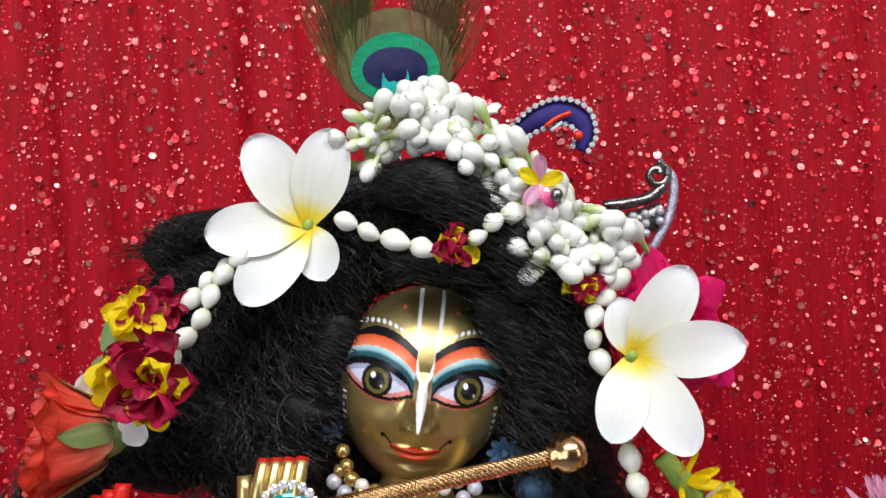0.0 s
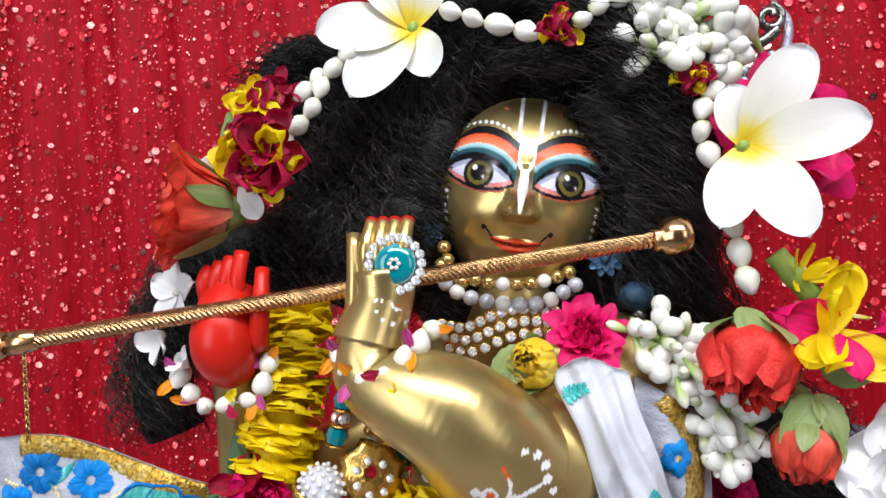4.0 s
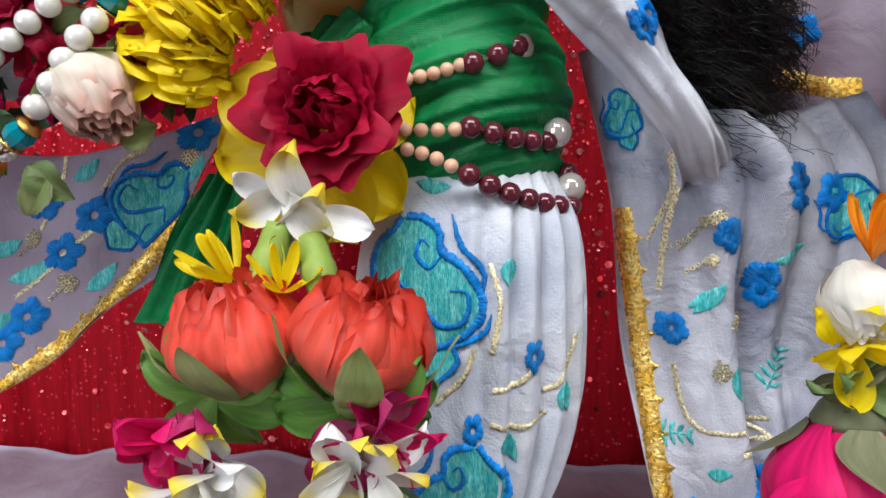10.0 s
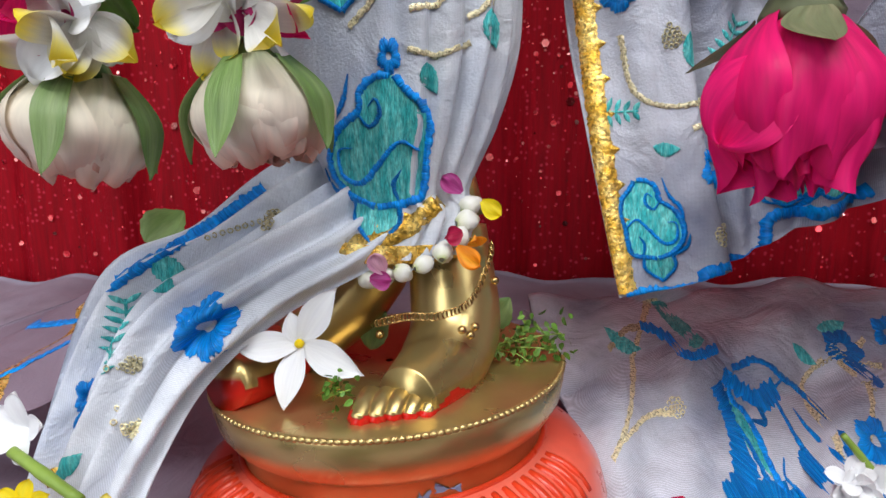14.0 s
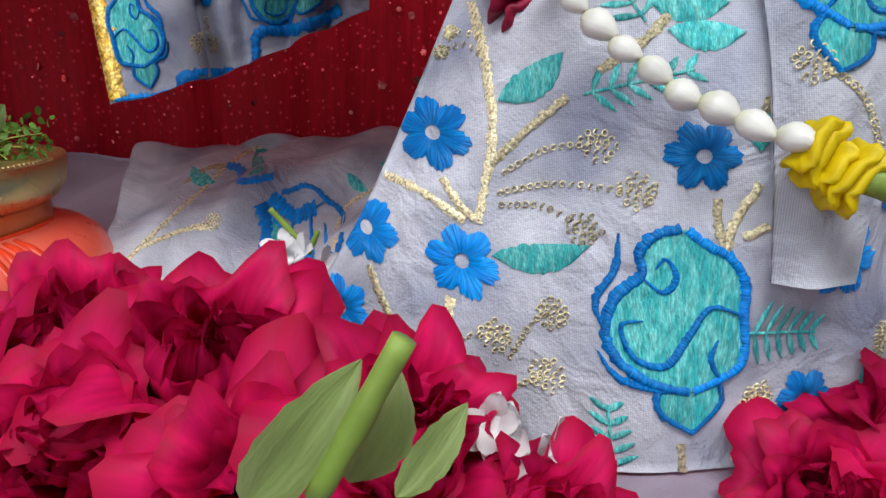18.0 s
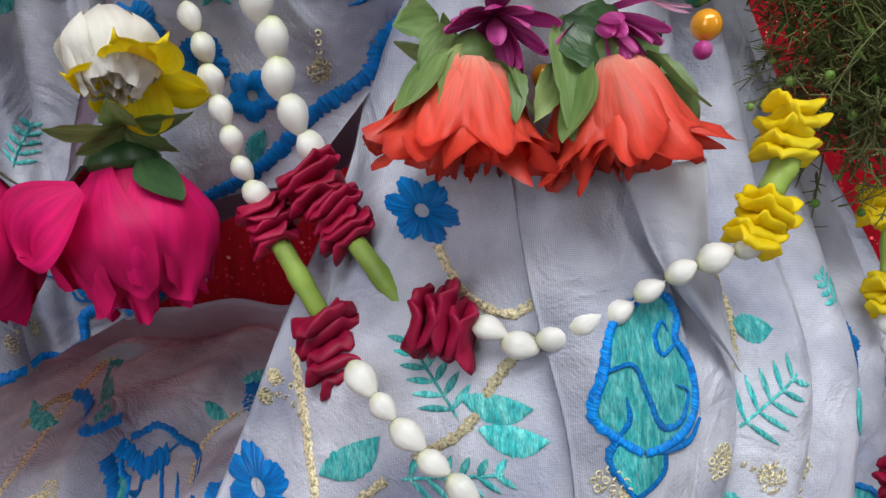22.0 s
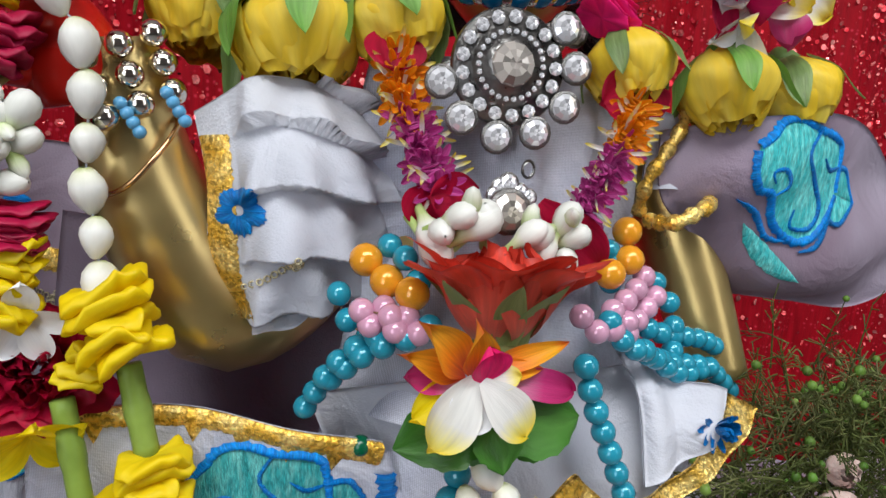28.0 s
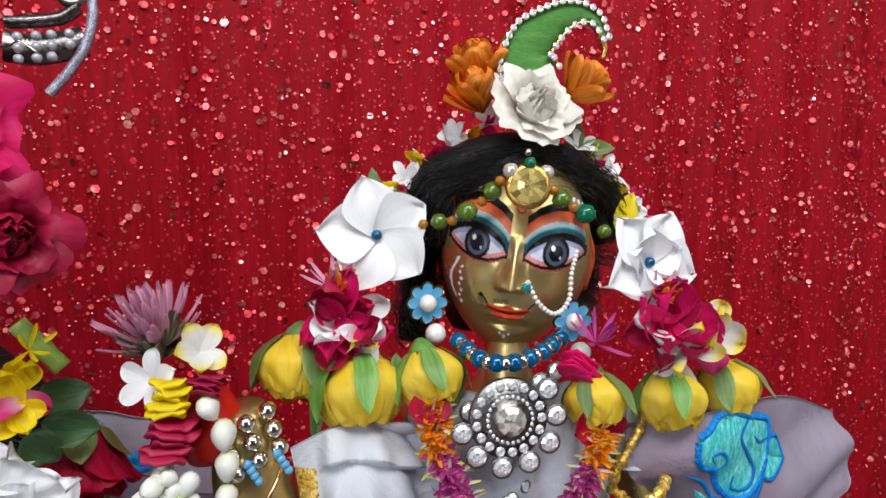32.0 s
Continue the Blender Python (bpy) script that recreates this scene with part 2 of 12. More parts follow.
    if island:
        geo = nd("ShaderNodeNewGeometry")
        iv = nd("ShaderNodeMapRange")
        iv.inputs[3].default_value, iv.inputs[4].default_value = 1 - island, 1 + island
        lk(geo.outputs["Random Per Island"], iv.inputs[0])
        mul2 = nd("ShaderNodeMath")
        mul2.operation = "MULTIPLY"
        lk(out, mul2.inputs[0])
        lk(iv.outputs[0], mul2.inputs[1])
        out = mul2.outputs[0]
    lk(out, hsv.inputs["Value"])
    lk(source, hsv.inputs["Color"])
    lk(hsv.outputs[0], b.inputs["Base Color"])
    b.inputs["Metallic"].default_value = metal
    b.inputs["IOR"].default_value = ior
    b.inputs["Specular IOR Level"].default_value = spec
    b.inputs["Transmission Weight"].default_value = trans
    b.inputs["Coat Weight"].default_value = coat
    b.inputs["Sheen Weight"].default_value = sheen * 0.0
    if subsurface:
        b.inputs["Subsurface Weight"].default_value = subsurface
        b.inputs["Subsurface Radius"].default_value = (0.004, 0.003, 0.003)
        b.inputs["Subsurface Scale"].default_value = 1.0
    rr = nd("ShaderNodeMapRange")
    rr.inputs[1].default_value, rr.inputs[2].default_value = 0.3, 0.7
    rr.inputs[3].default_value, rr.inputs[4].default_value = max(0.02, rough * 0.8), min(1, rough * 1.2)
    lk(n1.outputs["Fac"], rr.inputs[0])
    lk(rr.outputs[0], b.inputs["Roughness"])
    if bump:
        nb = nd("ShaderNodeTexNoise")
        nb.inputs["Scale"].default_value, nb.inputs["Detail"].default_value = bump_scale, 3
        lk(mp.outputs[0], nb.inputs["Vector"])
        bp = nd("ShaderNodeBump")
        bp.inputs["Strength"].default_value, bp.inputs["Distance"].default_value = bump, 0.001
        lk(nb.outputs["Fac"], bp.inputs["Height"])
        lk(bp.outputs[0], b.inputs["Normal"])
        if crease:
            nc = nd("ShaderNodeTexNoise")
            nc.inputs["Scale"].default_value, nc.inputs["Detail"].default_value, nc.inputs["Distortion"].default_value = 26, 3, 1.5
            lk(tc.outputs["Object"], nc.inputs["Vector"])
            bc = nd("ShaderNodeBump")
            bc.inputs["Strength"].default_value, bc.inputs["Distance"].default_value = crease, 0.012
            lk(nc.outputs["Fac"], bc.inputs["Height"])
            lk(bc.outputs[0], bp.inputs["Normal"])
    if thin:
        tr = nd("ShaderNodeBsdfTranslucent")
        lk(hsv.outputs[0], tr.inputs["Color"])
        ms = nd("ShaderNodeMixShader")
        ms.inputs[0].default_value = thin
        lk(b.outputs[0], ms.inputs[1])
        lk(tr.outputs[0], ms.inputs[2])
        lk(ms.outputs[0], nt.nodes["Material Output"].inputs["Surface"])
    return mt


def petal_material(name, colour, second=None, vary=0.14, rough=0.5, island=0.0, along=None, thin=0.28, veins=6.0, bump=0.22, spec=0.5):
    """Thin petal skin with veins that run along its length."""
    return material(name, colour, rough, 0.0, vary, 2.2, bump, 5.0, second=second, along=along, island=island, uv=True, thin=thin, stretch=(veins, 0.9, 1), spec=spec)


BRASS = material("brass", (0.58, 0.43, 0.18), 0.31, 0.85, 0.12, 30, 0.12, 180, second=(0.48, 0.33, 0.12))
GOLD = material("gold_plate", (0.75, 0.45, 0.12), 0.25, 1.0, 0.2, 120, 0.2, 600)
ROSE_GOLD = material("copper_gold", (0.72, 0.42, 0.2), 0.22, 1.0, 0.15, 80, 0.1, 300)
# Pale blotches in the gold foil's colour imitate its sparkle.
GOLD_FOIL = material("gold_foil", (0.66, 0.38, 0.05), 0.28, 0.65, 0.45, 420, 1.0, 600, second=(0.95, 0.72, 0.26))
SILVER = material("dark_silver", (0.26, 0.25, 0.24), 0.3, 1.0, 0.25, 200, 0.3, 500)
STEEL = material("silver_bell", (0.75, 0.70, 0.62), 0.12, 1.0, 0.1, 90)
RED_PAINT = material("red_gloss_paint", (0.62, 0.025, 0.008), 0.22, 0.0, 0.12, 50, 0.15, 120, coat=0.4)
# Clear and smoky crystal: island gives facets random brightness, imitating sparkle.
CLEAR = material("clear_crystal", (0.84, 0.84, 0.87), 0.04, 0.45, 0.02, 50, island=0.55, spec=0.8)
SMOKE = material("smoky_crystal", (0.60, 0.55, 0.50), 0.06, 0.5, 0.02, 50, island=0.6)
TEAL_GLASS = material("teal_glass", (0.0, 0.27, 0.34), 0.08, 0.0, 0.15, 80, trans=0.3, ior=1.6, coat=0.5)
GREEN_GLASS = material("green_glass", (0.12, 0.22, 0.02), 0.06, 0.0, 0.15, 80, trans=0.4, ior=1.6, coat=0.5)
AMBER_GLASS = material("amber_glass", (0.55, 0.22, 0.02), 0.08, 0.0, 0.15, 80, trans=0.4, ior=1.5)
EMERALD = material("emerald_bead", (0.0, 0.16, 0.07), 0.1, 0.0, 0.2, 80, trans=0.2, coat=0.5)
PEARL = material("pearl", (0.74, 0.71, 0.67), 0.18, 0.1, 0.06, 100, coat=0.6)
GREY_PEARL = material("grey_pearl", (0.46, 0.46, 0.51), 0.18, 0.2, 0.08, 100, coat=0.6)
TURQ_PEARL = material("turquoise_pearl", (0.02, 0.30, 0.42), 0.2, 0.15, 0.12, 100, coat=0.6)
PINK_PEARL = material("pink_pearl", (0.68, 0.36, 0.50), 0.2, 0.15, 0.12, 100, coat=0.6)
ORANGE_PEARL = material("orange_pearl", (0.80, 0.33, 0.02), 0.2, 0.15, 0.12, 100, coat=0.6)
GOLD_BEAD = material("gold_bead", (0.55, 0.36, 0.12), 0.2, 0.8, 0.12, 100, coat=0.3)
MAROON_BEAD = material("maroon_bead", (0.10, 0.012, 0.022), 0.1, 0.0, 0.2, 120, coat=0.6)
PEACH_BEAD = material("peach_bead", (0.72, 0.42, 0.28), 0.2, 0.0, 0.15, 120, coat=0.3)
BLUE_BEAD = material("blue_bead", (0.0, 0.10, 0.24), 0.12, 0.3, 0.2, 120, coat=0.5)
BLUE_TRIM = material("denim_blue_trim", (0.05, 0.11, 0.20), 0.45, 0.2, 0.3, 200, 0.5, 600)
ENAMEL_BLUE = material("light_blue_enamel", (0.10, 0.33, 0.55), 0.2, 0.0, 0.1, 80, coat=0.5)
BLACK_HAIR = material("black_hair", (0.010, 0.009, 0.009), 0.36, 0.0, 0.3, 300, island=0.5, second=(0.035, 0.027, 0.022), spec=0.5)
HAIR_CORE = material("black_hair_mass", (0.006, 0.006, 0.007), 0.6, 0.0, 0.3, 90, 1.0, 300)
GREEN_CLOTH = material("green_satin", (0.0, 0.14, 0.035), 0.36, 0.0, 0.16, 40, 0.45, 800, second=(0.0, 0.22, 0.06), stretch=(1, 1, 3), crease=0.4)
# White chiffon with fold shade put into its lowered base and dark blotches.
SHADED_WHITE_CLOTH = material("white_lilac_chiffon_shaded", (0.64, 0.65, 0.73), 0.60, 0.0, 0.13, 60, 0.6, 800, second=(0.27, 0.29, 0.40), crease=0.45, thin=0.15)
# Mauve chiffon; also used for pale chiffon with shade put into its colour.
MAUVE_SHADED_CLOTH = material("mauve_shaded_chiffon", (0.27, 0.20, 0.26), 0.62, 0.0, 0.14, 16, 0.35, 1100, second=(0.46, 0.42, 0.52), crease=0.25, thin=0.1)
PLAIN_WHITE = material("white_muslin", (0.68, 0.69, 0.75), 0.65, 0.0, 0.08, 25, 0.4, 1100, second=(0.44, 0.46, 0.55), crease=0.35, thin=0.15)
# Lighter copy of the white chiffon, for the brightly lit dhoti and sash.
LIT_DHOTI_CLOTH = material("white_pleated_chiffon_lit", (0.74, 0.76, 0.82), 0.60, 0.0, 0.10, 60, 0.6, 800, second=(0.50, 0.55, 0.68), crease=0.35, thin=0.15)
BLUE_THREAD = material("blue_silk_thread", (0.0, 0.17, 0.58), 0.36, 0.0, 0.40, 1.0, 0.9, 1.0, second=(0.0, 0.30, 0.78), uv=True, stretch=(1.5, 130, 1))
TEAL_THREAD = material("teal_silk_thread", (0.04, 0.42, 0.43), 0.40, 0.0, 0.4, 480, 1.0, 700, second=(0.22, 0.70, 0.66), stretch=(3.0, 1, 0.7))
GOLD_THREAD = material("gold_zari_thread", (0.76, 0.66, 0.42), 0.3, 0.3, 0.5, 700, 1.0, 900, second=(0.78, 0.72, 0.46))
RED_VELVET = petal_material("red_rose_petal", (0.42, 0.004, 0.035), (0.27, 0.002, 0.022), 0.2, spec=0.2)
MAROON_PETAL = petal_material("maroon_petal", (0.46, 0.006, 0.06), (0.30, 0.004, 0.035), 0.22)
MAGENTA = petal_material("magenta_rose_petal", (0.78, 0.010, 0.16), (0.58, 0.008, 0.10), 0.18, spec=0.25)
# Crimson ramp: shade painted in at the base, a pink highlight near the rim.
CRIMSON = petal_material("crimson_rose_petal", (0.64, 0.005, 0.075), vary=0.25, rough=0.5, spec=0.15, along=[(0.0, (0.26, 0.003, 0.03)), (0.5, (0.52, 0.004, 0.066)), (0.85, (0.66, 0.008, 0.11)), (1.0, (0.40, 0.003, 0.04))])
CORAL = petal_material("coral_rose_petal", (0.78, 0.085, 0.045), vary=0.18, along=[(0.0, (0.80, 0.34, 0.24)), (0.22, (0.80, 0.15, 0.10)), (0.6, (0.78, 0.085, 0.05)), (0.93, (0.72, 0.055, 0.03)), (1.0, (0.50, 0.03, 0.018))])
CREAM = petal_material("cream_rose_petal", (0.78, 0.62, 0.50), vary=0.1, bump=0.1, along=[(0.0, (0.62, 0.66, 0.40)), (0.25, (0.82, 0.76, 0.62)), (0.75, (0.84, 0.70, 0.60)), (1.0, (0.68, 0.38, 0.30))])
YELLOW_ROSE = petal_material("yellow_rose_petal", (0.86, 0.60, 0.03), (0.82, 0.64, 0.10), 0.08, bump=0.08)
YELLOW = petal_material("yellow_petal", (0.92, 0.70, 0.0), (0.90, 0.74, 0.02), 0.08, island=0.08, thin=0.38)
ORANGE = petal_material("orange_petal", (0.85, 0.24, 0.0), (0.85, 0.40, 0.02), 0.15, island=0.15)
PURPLE = petal_material("purple_aster_petal", (0.46, 0.03, 0.23), (0.60, 0.13, 0.38), 0.2, island=0.2)
PINK_PALE = petal_material("pale_pink_petal", (0.68, 0.35, 0.48), (0.60, 0.25, 0.42), 0.15, island=0.15)
IVORY = petal_material("ivory_rose_petal", (0.84, 0.81, 0.74), (0.80, 0.76, 0.67), 0.06, bump=0.08)
PLUMERIA = petal_material("plumeria_petal", (0.78, 0.78, 0.80), vary=0.03, rough=0.4, thin=0.2, bump=0.1, along=[(0.0, (0.78, 0.48, 0.0)), (0.14, (0.80, 0.64, 0.06)), (0.30, (0.78, 0.77, 0.66)), (1.0, (0.76, 0.77, 0.80))])
TWO_TONE = petal_material("white_yellow_petal", (0.85, 0.85, 0.8), vary=0.06, along=[(0.0, (0.76, 0.76, 0.73)), (0.6, (0.78, 0.76, 0.72)), (0.85, (0.80, 0.70, 0.20)), (1.0, (0.80, 0.62, 0.03))])
PINK_TIP = petal_material("magenta_white_petal", (0.7, 0.1, 0.3), vary=0.1, along=[(0.0, (0.78, 0.66, 0.66)), (0.30, (0.68, 0.24, 0.42)), (0.6, (0.56, 0.03, 0.18)), (1.0, (0.46, 0.015, 0.12))])
JASMINE = petal_material("white_jasmine_petal", (0.86, 0.86, 0.87), (0.82, 0.82, 0.85), 0.03, rough=0.4, bump=0.2, thin=0.15)
BUD = petal_material("white_tuberose_bud", (0.76, 0.74, 0.68), vary=0.05, rough=0.38, thin=0.1, bump=0.2, veins=4, along=[(0.0, (0.42, 0.48, 0.18)), (0.14, (0.70, 0.70, 0.54)), (0.35, (0.77, 0.76, 0.71)), (0.88, (0.78, 0.75, 0.69)), (1.0, (0.58, 0.44, 0.28))])
STALK_BUD = petal_material("stalked_tuberose_bud", (0.76, 0.75, 0.68), vary=0.05, rough=0.36, thin=0.1, bump=0.2, veins=4, along=[(0.0, (0.30, 0.42, 0.11)), (0.25, (0.46, 0.55, 0.22)), (0.40, (0.66, 0.70, 0.46)), (0.52, (0.76, 0.76, 0.69)), (1.0, (0.78, 0.77, 0.73))])
GREEN_BUD = petal_material("green_white_bud", (0.7, 0.75, 0.5), vary=0.08, rough=0.4, thin=0.1, along=[(0.0, (0.24, 0.36, 0.06)), (0.4, (0.45, 0.56, 0.20)), (0.75, (0.74, 0.75, 0.62)), (1.0, (0.78, 0.78, 0.73))])
STEM = material("green_flower_stem", (0.20, 0.30, 0.05), 0.42, 0.0, 0.15, 80, 0.2, 300, second=(0.30, 0.40, 0.09))
LEAF = petal_material("green_rose_leaf", (0.15, 0.25, 0.07), (0.27, 0.37, 0.15), 0.2, rough=0.4, veins=3, bump=0.4)
BROAD_LEAF = petal_material("broad_green_leaf", (0.13, 0.32, 0.05), (0.26, 0.46, 0.12), 0.2, rough=0.42, veins=3, bump=0.4)
FRESH_LEAF = petal_material("deep_green_leaf", (0.05, 0.19, 0.02), (0.10, 0.27, 0.05), 0.2, rough=0.36, veins=3, bump=0.4)
SEPAL = petal_material("pale_green_sepal", (0.23, 0.32, 0.10), (0.36, 0.42, 0.19), 0.15, rough=0.45, veins=3, bump=0.3)
DARK_LEAF = petal_material("dark_green_leaf", (0.035, 0.085, 0.03), (0.06, 0.12, 0.04), 0.22, rough=0.35, veins=3, thin=0.12, bump=0.4)
MOSS = material("fine_green_foliage", (0.11, 0.14, 0.035), 0.5, 0.0, 0.3, 90, island=0.35, second=(0.20, 0.20, 0.08))
DRY_LEAF = petal_material("wilted_olive_leaf", (0.17, 0.19, 0.10), (0.26, 0.24, 0.14), 0.2, rough=0.55, veins=4, bump=0.5)
BROWN = material("brown_stain", (0.20, 0.10, 0.05), 0.6)
FEATHER = material("bronze_green_barbs", (0.075, 0.075, 0.02), 0.4, 0.3, 0.3, 90, island=0.4, second=(0.13, 0.045, 0.03))
CHAIN_GOLD = material("gold_chain", (0.60, 0.40, 0.16), 0.25, 1.0, 0.2, 300)
BLACK_THREAD = material("black_hair_thread", (0.01, 0.01, 0.01), 0.5)
WHITE_PAINT = material("white_body_paint", (0.8, 0.8, 0.8), 0.4, 0, 0.05)
# Pink tone and random fleck brightness put glints into the foil's colour.
SEQUIN = material("red_foil_glint", (0.92, 0.05, 0.07), 0.26, 0.30, 0.2, 200, second=(1.0, 0.42, 0.38), island=0.9)
NAVY_FELT = material("navy_felt", (0.03, 0.02, 0.16), 0.7, 0.0, 0.15, 200, 0.5, 900)
GREEN_SILK = material("green_silk_thread", (0.08, 0.26, 0.05), 0.4, 0.0, 0.2, 300, 0.9, 1200, second=(0.13, 0.33, 0.08), stretch=(1, 1, 4))
LILAC_SEQUIN = material("lilac_sequin_trim", (0.45, 0.42, 0.55), 0.3, 0.5, 0.3, 600, 0.8, 900, second=(0.6, 0.62, 0.7))
ORANGE_FEATHER = petal_material("orange_feather", (0.80, 0.22, 0.01), (0.82, 0.34, 0.04), 0.25, rough=0.55, island=0.2, veins=12)
MARIGOLD = petal_material("marigold_petal", (0.85, 0.33, 0.0), (0.85, 0.45, 0.03), 0.2, island=0.2)


def weave(mt, pitch=0.0008, depth=0.30):
    """Fine crossing threads over a cloth's colour."""
    nt = mt.node_tree
    base = nt.nodes["Principled BSDF"].inputs["Base Color"]
    old = base.links[0].from_socket
    tc = nt.nodes.new("ShaderNodeTexCoord")
    for axis in ("X", "Z"):
        wv = nt.nodes.new("ShaderNodeTexWave")
        wv.bands_direction = axis
        wv.inputs["Scale"].default_value = TAU / (20 * pitch)
        wv.inputs["Distortion"].default_value, wv.inputs["Detail Scale"].default_value = 1.2, 0.05
        nt.links.new(tc.outputs["Object"], wv.inputs["Vector"])
        mr = nt.nodes.new("ShaderNodeMapRange")
        mr.inputs[3].default_value, mr.inputs[4].default_value = 1 - depth, 1 + depth * 0.6
        nt.links.new(wv.outputs["Fac"], mr.inputs[0])
        hs = nt.nodes.new("ShaderNodeHueSaturation")
        nt.links.new(mr.outputs[0], hs.inputs["Value"])
        nt.links.new(old, hs.inputs["Color"])
        old = hs.outputs[0]
    nt.links.new(old, base)


weave(SHADED_WHITE_CLOTH, 0.00062, 0.20)
weave(LIT_DHOTI_CLOTH, 0.00062, 0.14)
weave(GREEN_CLOTH, 0.0010, 0.22)


def chased_gold():
    """Rose gold with fine slanting ridges."""
    mt = material("chased_gold", (0.72, 0.42, 0.2), 0.25, 1.0, 0.2, 200, 0.1, 300)
    nt = mt.node_tree
    tc, wv, bp = nt.nodes.new("ShaderNodeTexCoord"), nt.nodes.new("ShaderNodeTexWave"), nt.nodes.new("ShaderNodeBump")
    wv.bands_direction = "DIAGONAL"
    wv.inputs["Scale"].default_value = 230
    bp.inputs["Strength"].default_value, bp.inputs["Distance"].default_value = 0.9, 0.0008
    nt.links.new(tc.outputs["Object"], wv.inputs["Vector"])
    nt.links.new(wv.outputs["Fac"], bp.inputs["Height"])
    nt.links.new(bp.outputs[0], nt.nodes["Principled BSDF"].inputs["Normal"])
    return mt


CHASED_GOLD = chased_gold()


def glitter_cloth():
    """Deep red woven cloth; lighter red dots in its colour imitate glinting flecks."""
    mt = material("red_glitter_cloth", (0.32, 0.0020, 0.009), 0.6, 0.0, 0.22, 60, 0.6, 300, second=(0.37, 0.0032, 0.013), spec=0.15, stretch=(4, 1, 0.35))
    nt = mt.node_tree
    b = nt.nodes["Principled BSDF"]
    lk, nd = nt.links.new, nt.nodes.new
    tc = nd("ShaderNodeTexCoord")
    vo = nd("ShaderNodeTexVoronoi")
    vo.inputs["Scale"].default_value = 170
    lk(tc.outputs["Object"], vo.inputs["Vector"])
    sep = nd("ShaderNodeSeparateColor")
    lk(vo.outputs["Color"], sep.inputs[0])
    few = nd("ShaderNodeMath")
    few.operation = "GREATER_THAN"
    few.inputs[1].default_value = 0.72
    lk(sep.outputs[0], few.inputs[0])
    dot = nd("ShaderNodeMapRange")
    dot.inputs[1].default_value, dot.inputs[2].default_value = 0.42, 0.12
    lk(vo.outputs["Distance"], dot.inputs[0])
    mul = nd("ShaderNodeMath")
    mul.operation = "MULTIPLY"
    lk(few.outputs[0], mul.inputs[0])
    lk(dot.outputs[0], mul.inputs[1])
    mx = nd("ShaderNodeMix")
    mx.data_type = "RGBA"
    old = b.inputs["Base Color"].links[0].from_socket
    lk(mul.outputs[0], mx.inputs[0])
    lk(old, mx.inputs[6])
    mx.inputs[7].default_value = (0.60, 0.03, 0.06, 1)
    lk(mx.outputs[2], b.inputs["Base Color"])
    return mt


RED_GLITTER = glitter_cloth()

# ---- the altar: red curtain, covered table, added unseen room round it ----
CURTAIN_Y = 0.37
TABLE_Z = 0.035


def build_curtain():
    rnd = random.Random(4)
    nu, nv = 520, 14
    folds = [(rnd.uniform(18, 60), rnd.uniform(0, TAU), rnd.uniform(0.002, 0.0048)) for _ in range(6)] + [(rnd.uniform(90, 160), rnd.uniform(0, TAU), 0.0012) for _ in range(3)]

    def depth(x, z):
        return sum(a * math.sin(k * x + p + 0.6 * math.sin(2 * z + p)) for k, p, a in folds)
    pts = []
    for k in range(nv):
        z = -0.02 + 1.5 * k / (nv - 1)
        for i in range(nu):
            x = -1.0 + 2.6 * i / (nu - 1)
            pts.append((x, CURTAIN_Y + depth(x, z), z))
    ob = solid("curtain_backdrop", Shape().grid(pts, nv, nu, flip=True), RED_GLITTER, "red glitter cloth curtain with fine vertical folds hanging behind the altar", "curtain", "structure")
    s = Shape()
    hexa = [(math.cos(TAU * j / 6), 0, math.sin(TAU * j / 6)) for j in range(6)]
    for _ in range(34000):
        x, z = rnd.uniform(-0.85, 1.45), rnd.uniform(0.0, 1.3)
        r = 0.0015 * rnd.uniform(0.4, 1.0) + 0.0040 * rnd.random() ** 5
        # Fewer flecks low down, imitating where less glitter catches the light.
        if rnd.random() > 0.14 + 0.86 * min(1.0, max(0.0, (z - 0.15) / 0.45)):
            continue
        m = Matrix.Translation((x, CURTAIN_Y + depth(x, z) - 0.0022, z)) @ Euler((rnd.gauss(0, 0.35), 0, rnd.gauss(0, 0.35))).to_matrix().to_4x4() @ Matrix.Scale(r, 4)
        o = len(s.v)
        s.v += [tuple(m @ Vector(p)) for p in hexa]
        s.uv += [(0.5, 0.5)] * 6
        s.f.append(tuple(range(o, o + 6)))
        s.m.append(0)
    tagged(part("glitter_flecks", s, SEQUIN, ob, "red foil glitter flecks with glints coloured in pink", smooth=False), kind="stuff")
    return ob


build_curtain()


def slab(x0, x1, y0, y1, z0, z1):
    v = [(x, y, z) for z in (z0, z1) for y in (y0, y1) for x in (x0, x1)]
    s = Shape()
    s.v, s.uv = v, [(0, 0)] * 8
    s.f = [(0, 2, 3, 1), (4, 5, 7, 6), (0, 1, 5, 4), (2, 6, 7, 3), (0, 4, 6, 2), (1, 3, 7, 5)]
    s.m = [0] * 6
    return s


# Unseen room shell, added to bounce light; its greys set fill and contrast.
ROOM_WALL = material("bounce_wall", (0.46, 0.455, 0.45), 0.85, 0, 0.06, 6, 0.3, 80)
ROOM_FLOOR = material("bounce_floor", (0.26, 0.26, 0.26), 0.35, 0, 0.15, 4, 0.0)
TABLE_WOOD = material("brown_wood", (0.16, 0.08, 0.04), 0.5, 0, 0.2, 30, 0.2, 80, stretch=(1, 8, 8))
solid("floor", slab(-2.6, 3.2, -4.2, 0.9, -0.95, -0.85), ROOM_FLOOR, "unseen grey floor of the added room", "floor", "structure", smooth=False)
